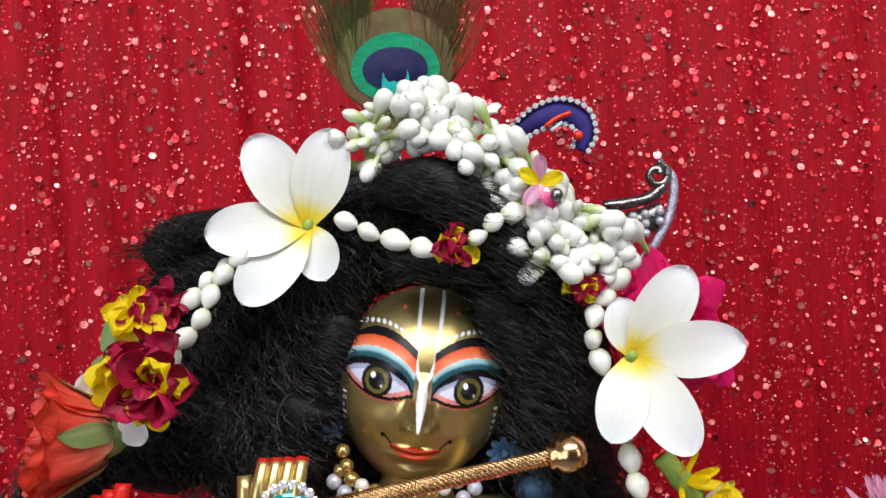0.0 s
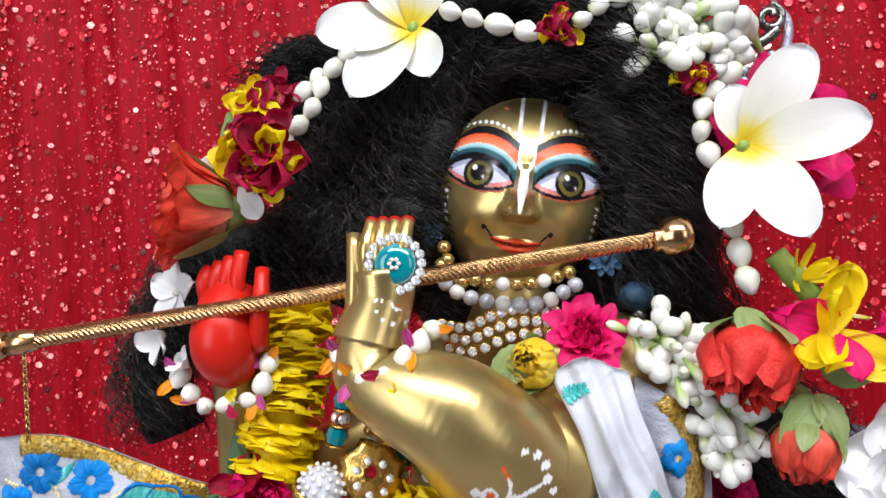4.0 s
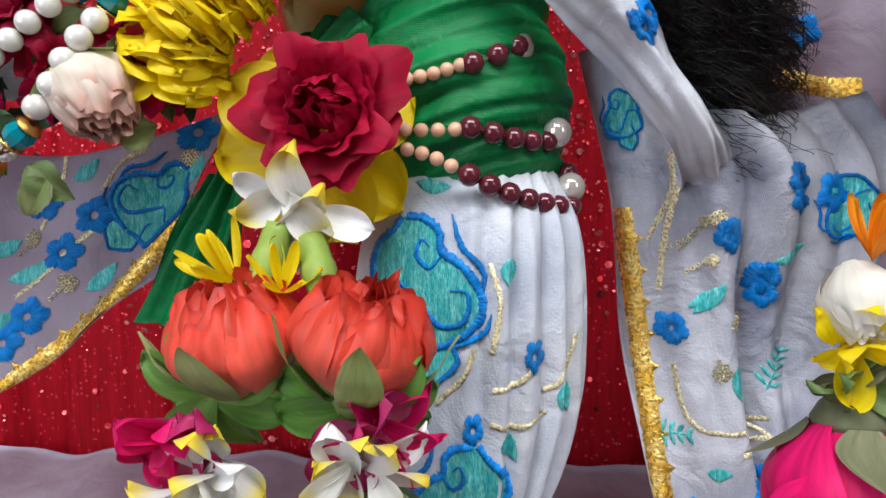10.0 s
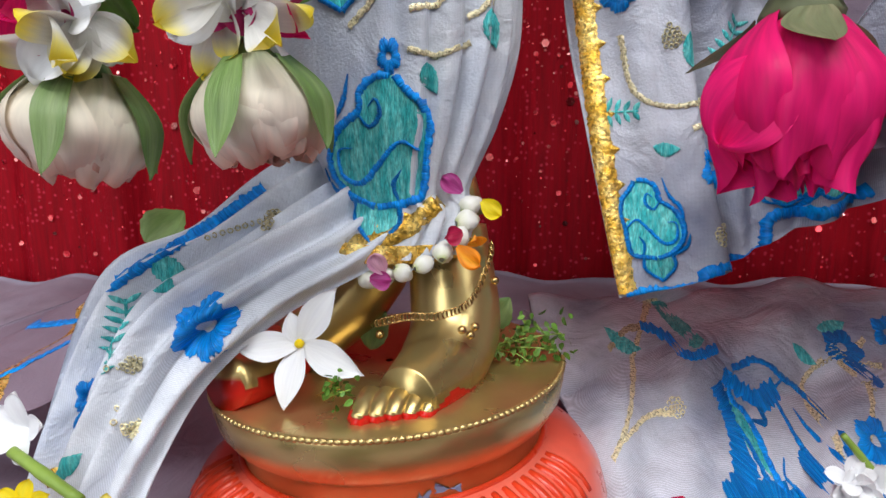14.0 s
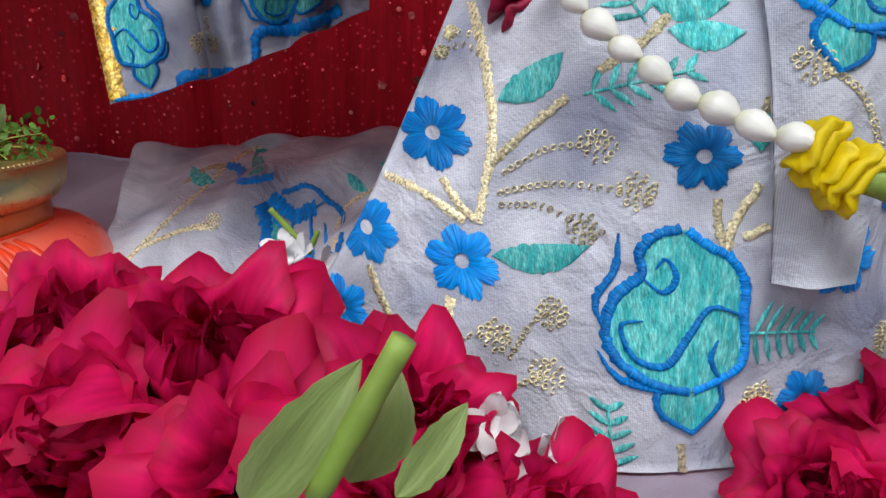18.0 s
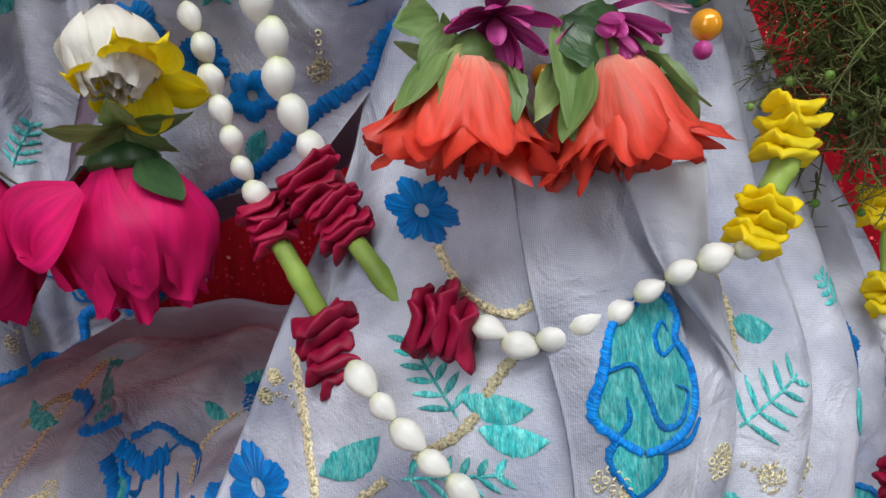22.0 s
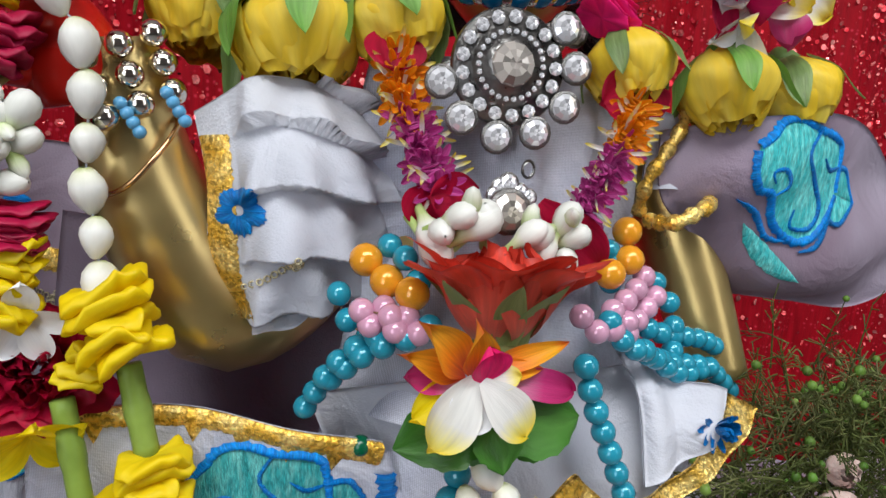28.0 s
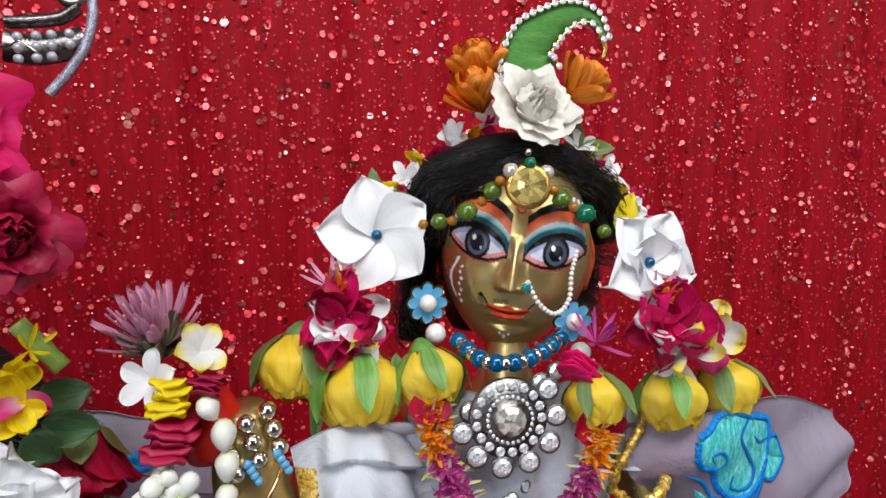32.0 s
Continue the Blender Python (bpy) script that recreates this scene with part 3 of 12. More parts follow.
solid("wall_back", slab(-2.6, 3.2, 0.9, 1.0, -0.85, 2.4), ROOM_WALL, "unseen added wall behind the altar", "wall", "structure", smooth=False)
solid("wall_front", slab(-2.6, 3.2, -4.3, -4.2, -0.85, 2.4), ROOM_WALL, "unseen added wall behind the camera", "wall", "structure", smooth=False)
solid("wall_west", slab(-2.7, -2.6, -4.2, 0.9, -0.85, 2.4), ROOM_WALL, "unseen added side wall", "wall", "structure", smooth=False)
solid("wall_east", slab(3.2, 3.3, -4.2, 0.9, -0.85, 2.4), ROOM_WALL, "unseen added side wall", "wall", "structure", smooth=False)
solid("ceiling", slab(-2.6, 3.2, -4.2, 0.9, 2.4, 2.5), ROOM_WALL, "unseen added ceiling", "ceiling", "structure", smooth=False)
altar = thing("altar_table", label="brown wooden altar table under the deities", category="table")
part("tabletop", slab(-0.9, 1.5, -0.32, 0.40, TABLE_Z - 0.035, TABLE_Z), TABLE_WOOD, altar, smooth=False)
for tx in (-0.85, 1.40):
    for ty in (-0.28, 0.30):
        part("leg", slab(tx, tx + 0.06, ty, ty + 0.06, -0.85, TABLE_Z - 0.035), TABLE_WOOD, altar, smooth=False)

# ---- kinds of flowers, beads and leaves ----
OPEN_LAYERS = ((5, 0.30, 1.02, 0.40, 0.16, 84), (5, 0.28, 0.84, 0.58, 0.13, 82), (5, 0.24, 0.66, 0.70, 0.10, 80), (4, 0.18, 0.48, 0.78, 0.07, 88), (4, 0.12, 0.31, 0.82, 0.03, 92), (3, 0.06, 0.17, 0.82, 0.0, 115))
BUD_LAYERS = ((5, 0.26, 0.66, 1.18, 0.06, 96), (5, 0.24, 0.60, 1.26, 0.03, 92), (3, 0.20, 0.40, 1.28, 0.02, 112), (3, 0.12, 0.25, 1.26, 0.0, 120))
CLOSED_LAYERS = ((6, 0.30, 0.80, 1.16, 0.09, 86), (6, 0.28, 0.72, 1.20, 0.06, 86), (5, 0.24, 0.54, 1.20, 0.03, 96), (4, 0.18, 0.34, 1.16, 0.0, 112))
GARDEN_LAYERS = ((5, 0.34, 1.06, 0.52, 0.30, 100), (5, 0.32, 0.94, 0.78, 0.24, 96), (5, 0.28, 0.74, 0.96, 0.16, 98), (4, 0.22, 0.52, 1.04, 0.09, 108), (4, 0.15, 0.34, 1.06, 0.03, 112), (3, 0.08, 0.18, 1.04, 0.0, 130))
DOME_LAYERS = ((6, 0.42, 0.88, 1.24, 0.08, 88), (6, 0.38, 0.82, 1.26, 0.05, 88), (5, 0.28, 0.60, 1.20, 0.02, 100), (4, 0.18, 0.36, 1.14, 0.0, 112))
BLUNT_LAYERS = ((5, 0.34, 0.76, 1.10, 0.03, 98), (5, 0.30, 0.70, 1.16, 0.01, 94), (4, 0.24, 0.50, 1.14, 0.0, 108), (3, 0.14, 0.28, 1.10, 0.0, 125))
CUP_LAYERS = ((8, 0.34, 0.86, 1.02, 0.13, 62), (8, 0.30, 0.78, 1.08, 0.08, 62), (4, 0.24, 0.60, 1.14, 0.07, 92), (3, 0.18, 0.40, 1.05, 0.0, 112))


def cup_petal(r0, r1, h, lip, span, ruffle, seed, nl=15, nw=19):
    """One rose petal that wraps round the axis, from a narrow base to a rounded, rolled rim."""
    rnd = random.Random(seed)
    ph = [rnd.uniform(0, TAU) for _ in range(3)]
    pts = []
    for i in range(nl):
        v = i / (nl - 1)
        for j in range(nw):
            u = 2 * j / (nw - 1) - 1
            widen = 0.45 + 0.55 * math.sin(math.pi * 0.5 * min(1, v * 1.5))
            a = radians(span * 0.5) * u * widen
            top = 1 - (0.11 if h > 1.4 * r1 else 0.24) * abs(u) ** 3.6 + 0.05 * math.sin(2.2 * u + ph[0]) + 0.45 * ruffle * math.sin(5 * u + ph[2]) + 0.25 * ruffle * math.sin(14 * u + ph[1])
            vv = v * top
            r = r0 + (r1 - r0) * vv ** (0.62 if h > r1 else 1.25) + lip * vv ** 5 * (0.8 + 0.3 * math.sin(1.8 * u + ph[1])) + 0.035 * u
            if h > 1.4 * r1:
                r = (r0 + (r1 - r0) * math.sin(math.pi * 0.5 * min(1, vv * 1.9))) * (1 - 0.46 * max(0, (vv - 0.5) / 0.5) ** 1.8) + lip * vv ** 8 + 0.03 * u
            r += ruffle * vv ** 3 * (math.sin(4.5 * u + ph[1]) + 0.5 * math.sin(9 * u + ph[2]))
            r += 0.024 * vv * (math.sin(5.5 * u + 6 * v + ph[0]) + 0.6 * math.sin(9 * v - 7 * u + ph[2]))
            r += 0.019 * vv * vv * (math.sin(13 * u + 7 * v + ph[1]) + math.sin(17 * v - 9 * u + ph[0]))
            z = h * vv - lip * 0.75 * vv ** 7 + ruffle * 0.7 * vv ** 4 * math.sin(6 * u + ph[2])
            pts.append((r * math.sin(a), r * math.cos(a), z))
    return Shape().grid(pts, nl, nw)


def sepal_shape(layer, reach, seed, nl=13):
    """A pointed green sepal that lies along the outside of the petals."""
    n, r0, r1, h, lip, span = layer
    rnd = random.Random(seed)
    flare, wide = rnd.uniform(0.0, 0.18), rnd.uniform(0.18, 0.26)
    pts = []
    for i in range(nl):
        v = i / (nl - 1)
        vv = v * 0.80 * reach
        if h > 1.4 * r1:
            r = r0 + (r1 - r0) * math.sin(math.pi * 0.5 * min(1, vv * 1.9))
        else:
            r = r0 + (r1 - r0) * max(0, vv) ** (0.62 if h > r1 else 1.25)
        r += 0.06 + flare * v ** 3
        half = wide * math.sin(math.pi * min(1, 0.16 + 0.84 * v)) ** 0.8
        for j in range(5):
            u = j / 2 - 1
            a = u * half / max(0.3, r)
            pts.append((r * math.sin(a) + 0.03 * math.sin(5 * v + seed), (r + 0.03 * abs(u)) * math.cos(a), h * vv))
    return Shape().grid(pts, nl, 5)


def petal_heap(parent, at, facing, size, mats, n=10, seed=1, width=0.7, spread=85, name="petal"):
    """Crumpled single petals, bunched and tilted every way."""
    rnd = random.Random(seed)
    kinds = {}
    base = place(at, facing, 0, size)
    for k in range(n):
        mt = mats[k % len(mats)]
        key = (mt.name, k % 2)
        if key not in kinds:
            kinds[key] = petal(1.0, width * rnd.uniform(0.8, 1.15), rnd.uniform(0.15, 0.5), rnd.uniform(-0.3, 1.0), 0.09, 0.62, 9, 8, seed + k, twist=rnd.uniform(-0.6, 0.6), base=0.3).mesh(name, mt)
        a = TAU * k / n + rnd.uniform(-0.4, 0.4)
        m = base @ Matrix.Translation((rnd.uniform(-0.2, 0.2), rnd.uniform(-0.2, 0.2), rnd.uniform(-0.1, 0.2))) @ Matrix.Rotation(a, 4, "Z") @ Matrix.Rotation(radians(90 - spread * rnd.uniform(0.45, 1.05)), 4, "X") @ Matrix.Rotation(rnd.uniform(-0.7, 0.7), 4, "Y") @ Matrix.Scale(rnd.uniform(0.75, 1.05), 4)
        part(name, kinds[key], None, parent, m=m)


def rose(at, facing, size, mat, label, category="rose", spin=0.0, layers=OPEN_LAYERS, ruffle=0.05, sepals=0, sepal_mat=None, seed=1, curl=0.7, group="", core=None, sepal_len=1.0):
    """A bloom that opens along facing; size is about its radius. layers: count, base radius, rim radius, height, lip and span of the petals."""
    if layers in (BUD_LAYERS, CUP_LAYERS):
        size *= 1.28
    ob = thing("rose", m=place(at, facing, spin, size), label=label, category=category, group=group)
    rnd = random.Random(seed)
    for k, (n, r0, r1, h, lip, span) in enumerate(layers):
        kinds = [cup_petal(r0, r1, h, lip, span * 1.15, ruffle, seed * 31 + k * 7 + q).mesh("petal", mat) for q in range(3)]
        for j in range(n):
            a = TAU * j / n + k * 0.65 + rnd.uniform(-0.15, 0.15)
            m = Matrix.Rotation(a, 4, "Z") @ Matrix.Translation((0, 0, -0.48 + rnd.uniform(-0.04, 0.04))) @ Matrix.Rotation(rnd.uniform(-0.10, 0.10), 4, "X")
            part("petal", kinds[(j + k) % 3], mat, ob, m=m)
    if core:
        part("heart", ball(0.07, 8, 6), core, ob, m=Matrix.Translation((0, 0, 0.2)))
    if sepals:
        kinds = [sepal_shape(layers[0], sepal_len, seed + q).mesh("sepal", sepal_mat or SEPAL) for q in range(2)]
        for j in range(sepals):
            m = Matrix.Rotation(TAU * j / sepals + rnd.uniform(-0.2, 0.2), 4, "Z") @ Matrix.Translation((0, 0, -0.50))
            part("sepal", kinds[j % 2], None, ob, m=m)
        part("calyx", lathe([(0.05, -0.82), (0.12, -0.78), (0.24, -0.66), (0.32, -0.52), (0.30, -0.44), (0.1, -0.42)], 12), sepal_mat or SEPAL, ob)
    return ob


def plumeria(at, facing, size, label, mat=None, spin=0.0, n=5, narrow=0.62, open_=68, category="flower", name="frangipani_flower", centre=None, ruffle=0.0, twist=0.25, seed=3, centre_size=0.09, angles=None, point=False, double=False):
    mat = mat or PLUMERIA
    ob = thing(name, m=place(at, facing, spin, size), label=label, category=category)
    me = [petal(1.0, narrow, 0.13 if point else 0.10, 0.5 if point else 0.35, ruffle, 0.52 if point else 0.53, 18, 11, seed + q, twist=twist, base=0.2, point=point).mesh("petal", mat) for q in range(3)]
    for j, (deg, reach) in enumerate(angles or [(360 * k / n + 90, 1.0) for k in range(n)]):
        m = Matrix.Rotation(radians(deg - 90), 4, "Z") @ Matrix.Rotation(radians(90 - open_), 4, "X") @ Matrix.Rotation(radians(14), 4, "Y") @ Matrix.Diagonal((0.5 + 0.5 * reach, reach, reach, 1))
        part("petal", me[j % 3], mat, ob, m=m)
    if double:
        inner = petal(0.62, narrow * 0.7, 0.35, 0.5, 0.10, 0.5, 12, 9, seed + 9, twist=0.4, base=0.3, point=True).mesh("inner_petal", mat)
        for j in range(5):
            part("inner_petal", inner, None, ob, m=Matrix.Rotation(TAU * (j + 0.5) / 5, 4, "Z") @ Matrix.Rotation(radians(26), 4, "X"))
    if centre:
        part("centre_bead", ball(centre_size, 10, 8), centre, ob, m=Matrix.Translation((0, 0, centre_size * 0.9)))
    else:
        part("flower_tube", tube([(0, 0, -0.25), (0, 0, 0.03)], 0.07, 8, 4), STEM, ob)
    return ob


BUD_MESH = lathe([(0.13, -0.66), (0.30, -0.54), (0.47, -0.28), (0.51, -0.04), (0.44, 0.24), (0.29, 0.50), (0.13, 0.68), (0.04, 0.72)], 12,
                 ripple=lambda a, k: 0.085 * math.sin(3 * a + 4 * k)).mesh("bud", BUD)
GREEN_BUD_MESH = lathe([(0.12, -0.9), (0.20, -0.6), (0.40, -0.1), (0.46, 0.2), (0.30, 0.5), (0.04, 0.64)], 9).mesh("bud", GREEN_BUD)
STALK_BUD_MESH = lathe([(0.13, -1.55), (0.15, -1.15), (0.19, -0.80), (0.27, -0.56), (0.45, -0.28), (0.53, 0.02), (0.47, 0.32), (0.30, 0.53), (0.05, 0.62)], 10,
                       ripple=lambda a, k: 0.06 * math.sin(3 * a + 2.5 * k)).mesh("bud", STALK_BUD)
BEAD_MESHES = {}


def bead_mesh(mat, sides=12):
    if mat.name not in BEAD_MESHES:
        BEAD_MESHES[mat.name] = ball(0.5, sides, 9).mesh("bead", mat)
    return BEAD_MESHES[mat.name]


def along(pts, n):
    q = spline(pts, n)
    for i, p in enumerate(q):
        yield i, p, (q[min(i + 1, n - 1)] - q[max(i - 1, 0)]).normalized()


def bud_strand(pts, size, label, n=None, jitter=0.25, category="garland", fat=1.0, name="bud_garland", seed=5, mesh=None, thread=True, parent=None, m=None):
    """White buds threaded end to end along a curve."""
    rnd = random.Random(seed)
    ob = parent or thing(name, label=label, category=category)
    n = n or max(2, round(length_of(pts) / (size * 1.02)) + 1)
    for i, p, d in along(pts, n):
        wob = Vector((rnd.uniform(-1, 1), rnd.uniform(-1, 1), rnd.uniform(-1, 1))) * jitter
        k = size * rnd.uniform(0.68, 0.90)
        mm = place(p, d + wob, rnd.uniform(0, 360)) @ Matrix.Diagonal((k * fat, k * fat, k * rnd.uniform(0.92, 1.08), 1))
        part("bud", mesh or BUD_MESH, None, ob, m=mm)
    if thread:
        part("thread", tube(pts, 0.0004, 5), PLAIN_WHITE, ob)
    return ob


def bead_strand(pts, size, mats, label, n=None, category="necklace", name="bead_string", gap=1.0, parent=None, thread=True):
    ob = parent or thing(name, label=label, category=category)
    mats = mats if isinstance(mats, (list, tuple)) else [mats]
    n = n or max(2, round(length_of(pts) / (size * gap)) + 1)
    for i, p, d in along(pts, n):
        part("bead", bead_mesh(mats[i * len(mats) // n if len(mats) > 3 else i % len(mats)]), None, ob, m=place(p, d, 0, size))
    if thread:
        part("thread", tube(pts, 0.0004, 5), BROWN, ob)
    return ob


def fold_shape(width, height, folds=5, depth=0.35, seed=0):
    """Petals folded to and fro into a block: thin crisp sheets, stacked along z and bent a little."""
    rnd = random.Random(seed)
    s = Shape()
    for k in range(folds):
        z, t = height * (k + 0.5) / folds, height / folds
        w0, d0 = width * 0.5 * rnd.uniform(0.86, 1.12), width * depth * rnd.uniform(0.85, 1.12)
        ph, p2, bend = rnd.uniform(0, TAU), rnd.uniform(0, TAU), rnd.uniform(-0.5, 0.5)
        ox, oy, tilt = rnd.uniform(-0.10, 0.10) * width, rnd.uniform(-0.06, 0.06) * width, rnd.uniform(-0.16, 0.16)
        pts = []
        for g, e in ((0.02, -0.5), (0.55, -0.52), (0.84, -0.46), (0.97, -0.30), (1.03, -0.08), (1.03, 0.08), (0.97, 0.26), (0.84, 0.42), (0.55, 0.50), (0.02, 0.5)):
            for j in range(26):
                a = TAU * j / 26
                rr = g * (1 + 0.07 * math.sin(3 * a + ph) + 0.05 * math.sin(7 * a + p2))
                x = w0 * math.copysign(abs(math.cos(a)) ** 0.5, math.cos(a)) * rr + ox
                y = d0 * math.copysign(abs(math.sin(a)) ** 0.6, math.sin(a)) * rr + oy
                pts.append((x, y, z + e * t * 0.92 + tilt * x + t * bend * (abs(x) / w0 - 0.5) + t * 0.42 * g * g * math.sin(3 * a + ph) + t * 0.22 * g * g * math.sin(8 * a + p2)))
        s.grid(pts, 10, 26, wrap=True)
    return s


FOLDS = {}


def folded(parent, p0, p1, width, mat, folds=4, depth=0.75, seed=0, name="folded_petals", up=(0, 1, 0)):
    """A block of folded petals threaded between two points."""
    a, b = Vector(p0), Vector(p1)
    folds = min(folds + 1, 5)
    key = (mat.name, folds, seed % 3)
    if key not in FOLDS:
        FOLDS[key] = fold_shape(0.90, 1.0, folds, 0.46 * depth, seed % 3 + 11).mesh(name, mat)
    h = (b - a).length
    m = Matrix.Translation(a) @ frame_of(b - a, up) @ Matrix.Diagonal((width, width, h, 1))
    return part(name, FOLDS[key], None, parent, m=m)


def stem(parent, p0, p1, r, mat=None, name="stem"):
    return part(name, tube([p0, Vector(p0).lerp(Vector(p1), 0.5), p1], lambda v: r * (1 + 0.12 * (abs(v - 0.5) < 0.06)), 10, 10), mat or STEM, parent)


def tassel_petals(parent, at, facing, size, mat, n=14, spread=55, width=0.12, seed=2, name="petal", curl=-0.2, core=0.1):
    """A tuft of narrow petals that spread from a point."""
    rnd = random.Random(seed)
    me = petal(1.0, width, 0.2, curl, 0.0, 0.6, 6, 3, seed).mesh(name, mat)
    base = place(at, facing, 0, size)
    for j in range(n):
        m = base @ Matrix.Rotation(TAU * j / n + rnd.uniform(-0.3, 0.3), 4, "Z") @ Matrix.Rotation(radians(90 - spread * rnd.uniform(core, 1.0)), 4, "X")
        part(name, me, None, parent, m=m)


def loose_petals(parent, at, facing, size, mat, n=4, width=0.7, open_=70, spin=0.0, seed=1, cup=0.15, curl=0.4, ruffle=0.03, name="petal"):
    rnd = random.Random(seed)
    me = petal(1.0, width, cup, curl, ruffle, 0.6, 8, 6, seed, base=0.25).mesh(name, mat)
    base = place(at, facing, spin, size)
    for j in range(n):
        m = base @ Matrix.Rotation(TAU * j / n + rnd.uniform(-0.25, 0.25), 4, "Z") @ Matrix.Rotation(radians(90 - open_ + rnd.uniform(-14, 14)), 4, "X")
        part(name, me, None, parent, m=m)


def leaves(parent, at, facing, size, mat, n=4, width=0.5, open_=70, spin=0.0, seed=1, curl=0.5, wavy=0.06, name="leaf"):
    rnd = random.Random(seed)
    me = leaf(1.0, width, 0.25, curl, seed, 9, wavy).mesh(name, mat)
    base = place(at, facing, spin, size)
    for j in range(n):
        k = rnd.uniform(0.8, 1.1)
        m = base @ Matrix.Rotation(TAU * j / n + rnd.uniform(-0.3, 0.3), 4, "Z") @ Matrix.Rotation(radians(90 - open_ + rnd.uniform(-15, 15)), 4, "X") @ Matrix.Scale(k, 4)
        part(name, me, None, parent, m=m)


def one_leaf(parent, p0, p1, width, mat, face=(0, -1, 0), curl=0.3, name="leaf", seed=1, fold=0.25, wavy=0.04):
    """One leaf from p0 to p1 with its face towards face."""
    a, b = Vector(p0), Vector(p1)
    y = (b - a).normalized()
    z = Vector(face)
    z = (z - y * z.dot(y)).normalized()
    x = y.cross(z)
    m = Matrix.Translation(a) @ Matrix((x, y, z)).transposed().to_4x4()
    return part(name, leaf((b - a).length, width, fold, curl, seed, 10, wavy), mat, parent, m=m)


def one_petal(parent, p0, p1, width, mat, face=(0, -1, 0), curl=0.3, cup=0.12, ruffle=0.02, name="petal", seed=1, tip=0.6, twist=0.0, point=False):
    a, b = Vector(p0), Vector(p1)
    y = (b - a).normalized()
    z = Vector(face)
    z = (z - y * z.dot(y)).normalized()
    x = y.cross(z)
    m = Matrix.Translation(a) @ Matrix((x, y, z)).transposed().to_4x4()
    return part(name, petal((b - a).length, width, cup, curl, ruffle, 0.45 if point else tip, 12, 9, seed, twist=twist, base=0.22, point=point), mat, parent, m=m)


def jewel(parent, at, facing, size, mat=None, setting=None, sides=10, name="stone"):
    """A set stone with its metal cup."""
    cup = part("setting", lathe([(0.2, -0.5), (1.0, -0.35), (1.22, 0.0), (1.16, 0.18), (0.96, 0.2)], 14), setting or SILVER, parent, m=place(at, facing, 0, size))
    part(name, gem(0.98, sides), mat or CLEAR, cup, m=Matrix.Translation((0, 0, 0.12)), smooth=False)

# ---- cloth and its embroidery ----
from mathutils.bvhtree import BVHTree


def sheet(rows, nu=40, nv=40, pleats=None, thick=0.0012, mat=0):
    """A cloth through rows of points (each row left to right, rows top to bottom), with pleats(u, v) pushed along its normal."""
    lines = [spline(r, nu) for r in rows]
    cols = [spline([ln[i] for ln in lines], nv) for i in range(nu)]
    grid_ = [[cols[i][k].copy() for i in range(nu)] for k in range(nv)]
    if pleats:
        for k in range(nv):
            for i in range(nu):
                du = grid_[k][min(i + 1, nu - 1)] - grid_[k][max(i - 1, 0)]
                dv = grid_[min(k + 1, nv - 1)][i] - grid_[max(k - 1, 0)][i]
                n = dv.cross(du)
                n = n.normalized() if n.length > 1e-9 else Vector((0, -1, 0))
                if n.y > 0:
                    n = -n
                cols[i][k] = grid_[k][i] + n * pleats(i / (nu - 1), k / (nv - 1))
        grid_ = [[cols[i][k] for i in range(nu)] for k in range(nv)]
    front = [grid_[k][i] for k in range(nv) for i in range(nu)]
    s = Shape().grid(front, nv, nu, mat)
    back = [p + Vector((0, thick, 0)) for p in front]
    s.grid(back, nv, nu, mat, flip=True)
    o, c = 0, nv * nu
    ring = list(range(nu)) + [k * nu + nu - 1 for k in range(1, nv)] + [(nv - 1) * nu + i for i in range(nu - 2, -1, -1)] + [k * nu for k in range(nv - 2, 0, -1)]
    for a, b in zip(ring, ring[1:] + ring[:1]):
        s.f.append((a, b, b + c, a + c))
        s.m.append(mat)
    return s


def loft(sections, nv=40, sides=64, ripple=None, mat=0, close=True, even=False):
    """Ellipse sections (centre, rx, ry) skinned along a smooth line; ripple(a, v) is a share of the radius."""
    cs = spline([s[0] for s in sections], nv)
    rad = spline([(s[1], s[2], 0) for s in sections], nv)
    if even:
        both = [spline([(s[0][2], s[q], 0) for s in sections], nv * 6) for q in (1, 2)]
        rad = []
        for c in cs:
            near = [min(b, key=lambda p: abs(p.x - c.z)) for b in both]
            rad.append(Vector((near[0].y, near[1].y, 0)))
    pts = []
    for k in range(nv):
        v = k / (nv - 1)
        for j in range(sides):
            a = TAU * j / sides
            g = 1 + (ripple(a, v) if ripple else 0)
            pts.append(cs[k] + Vector((rad[k].x * g * math.cos(a), rad[k].y * g * math.sin(a), 0)))
    s = Shape().grid(pts, nv, sides, mat, wrap=True)
    if close:
        s.f += [tuple(range(sides)), tuple(range((nv - 1) * sides, nv * sides))[::-1]]
        s.m += [mat, mat]
    return s


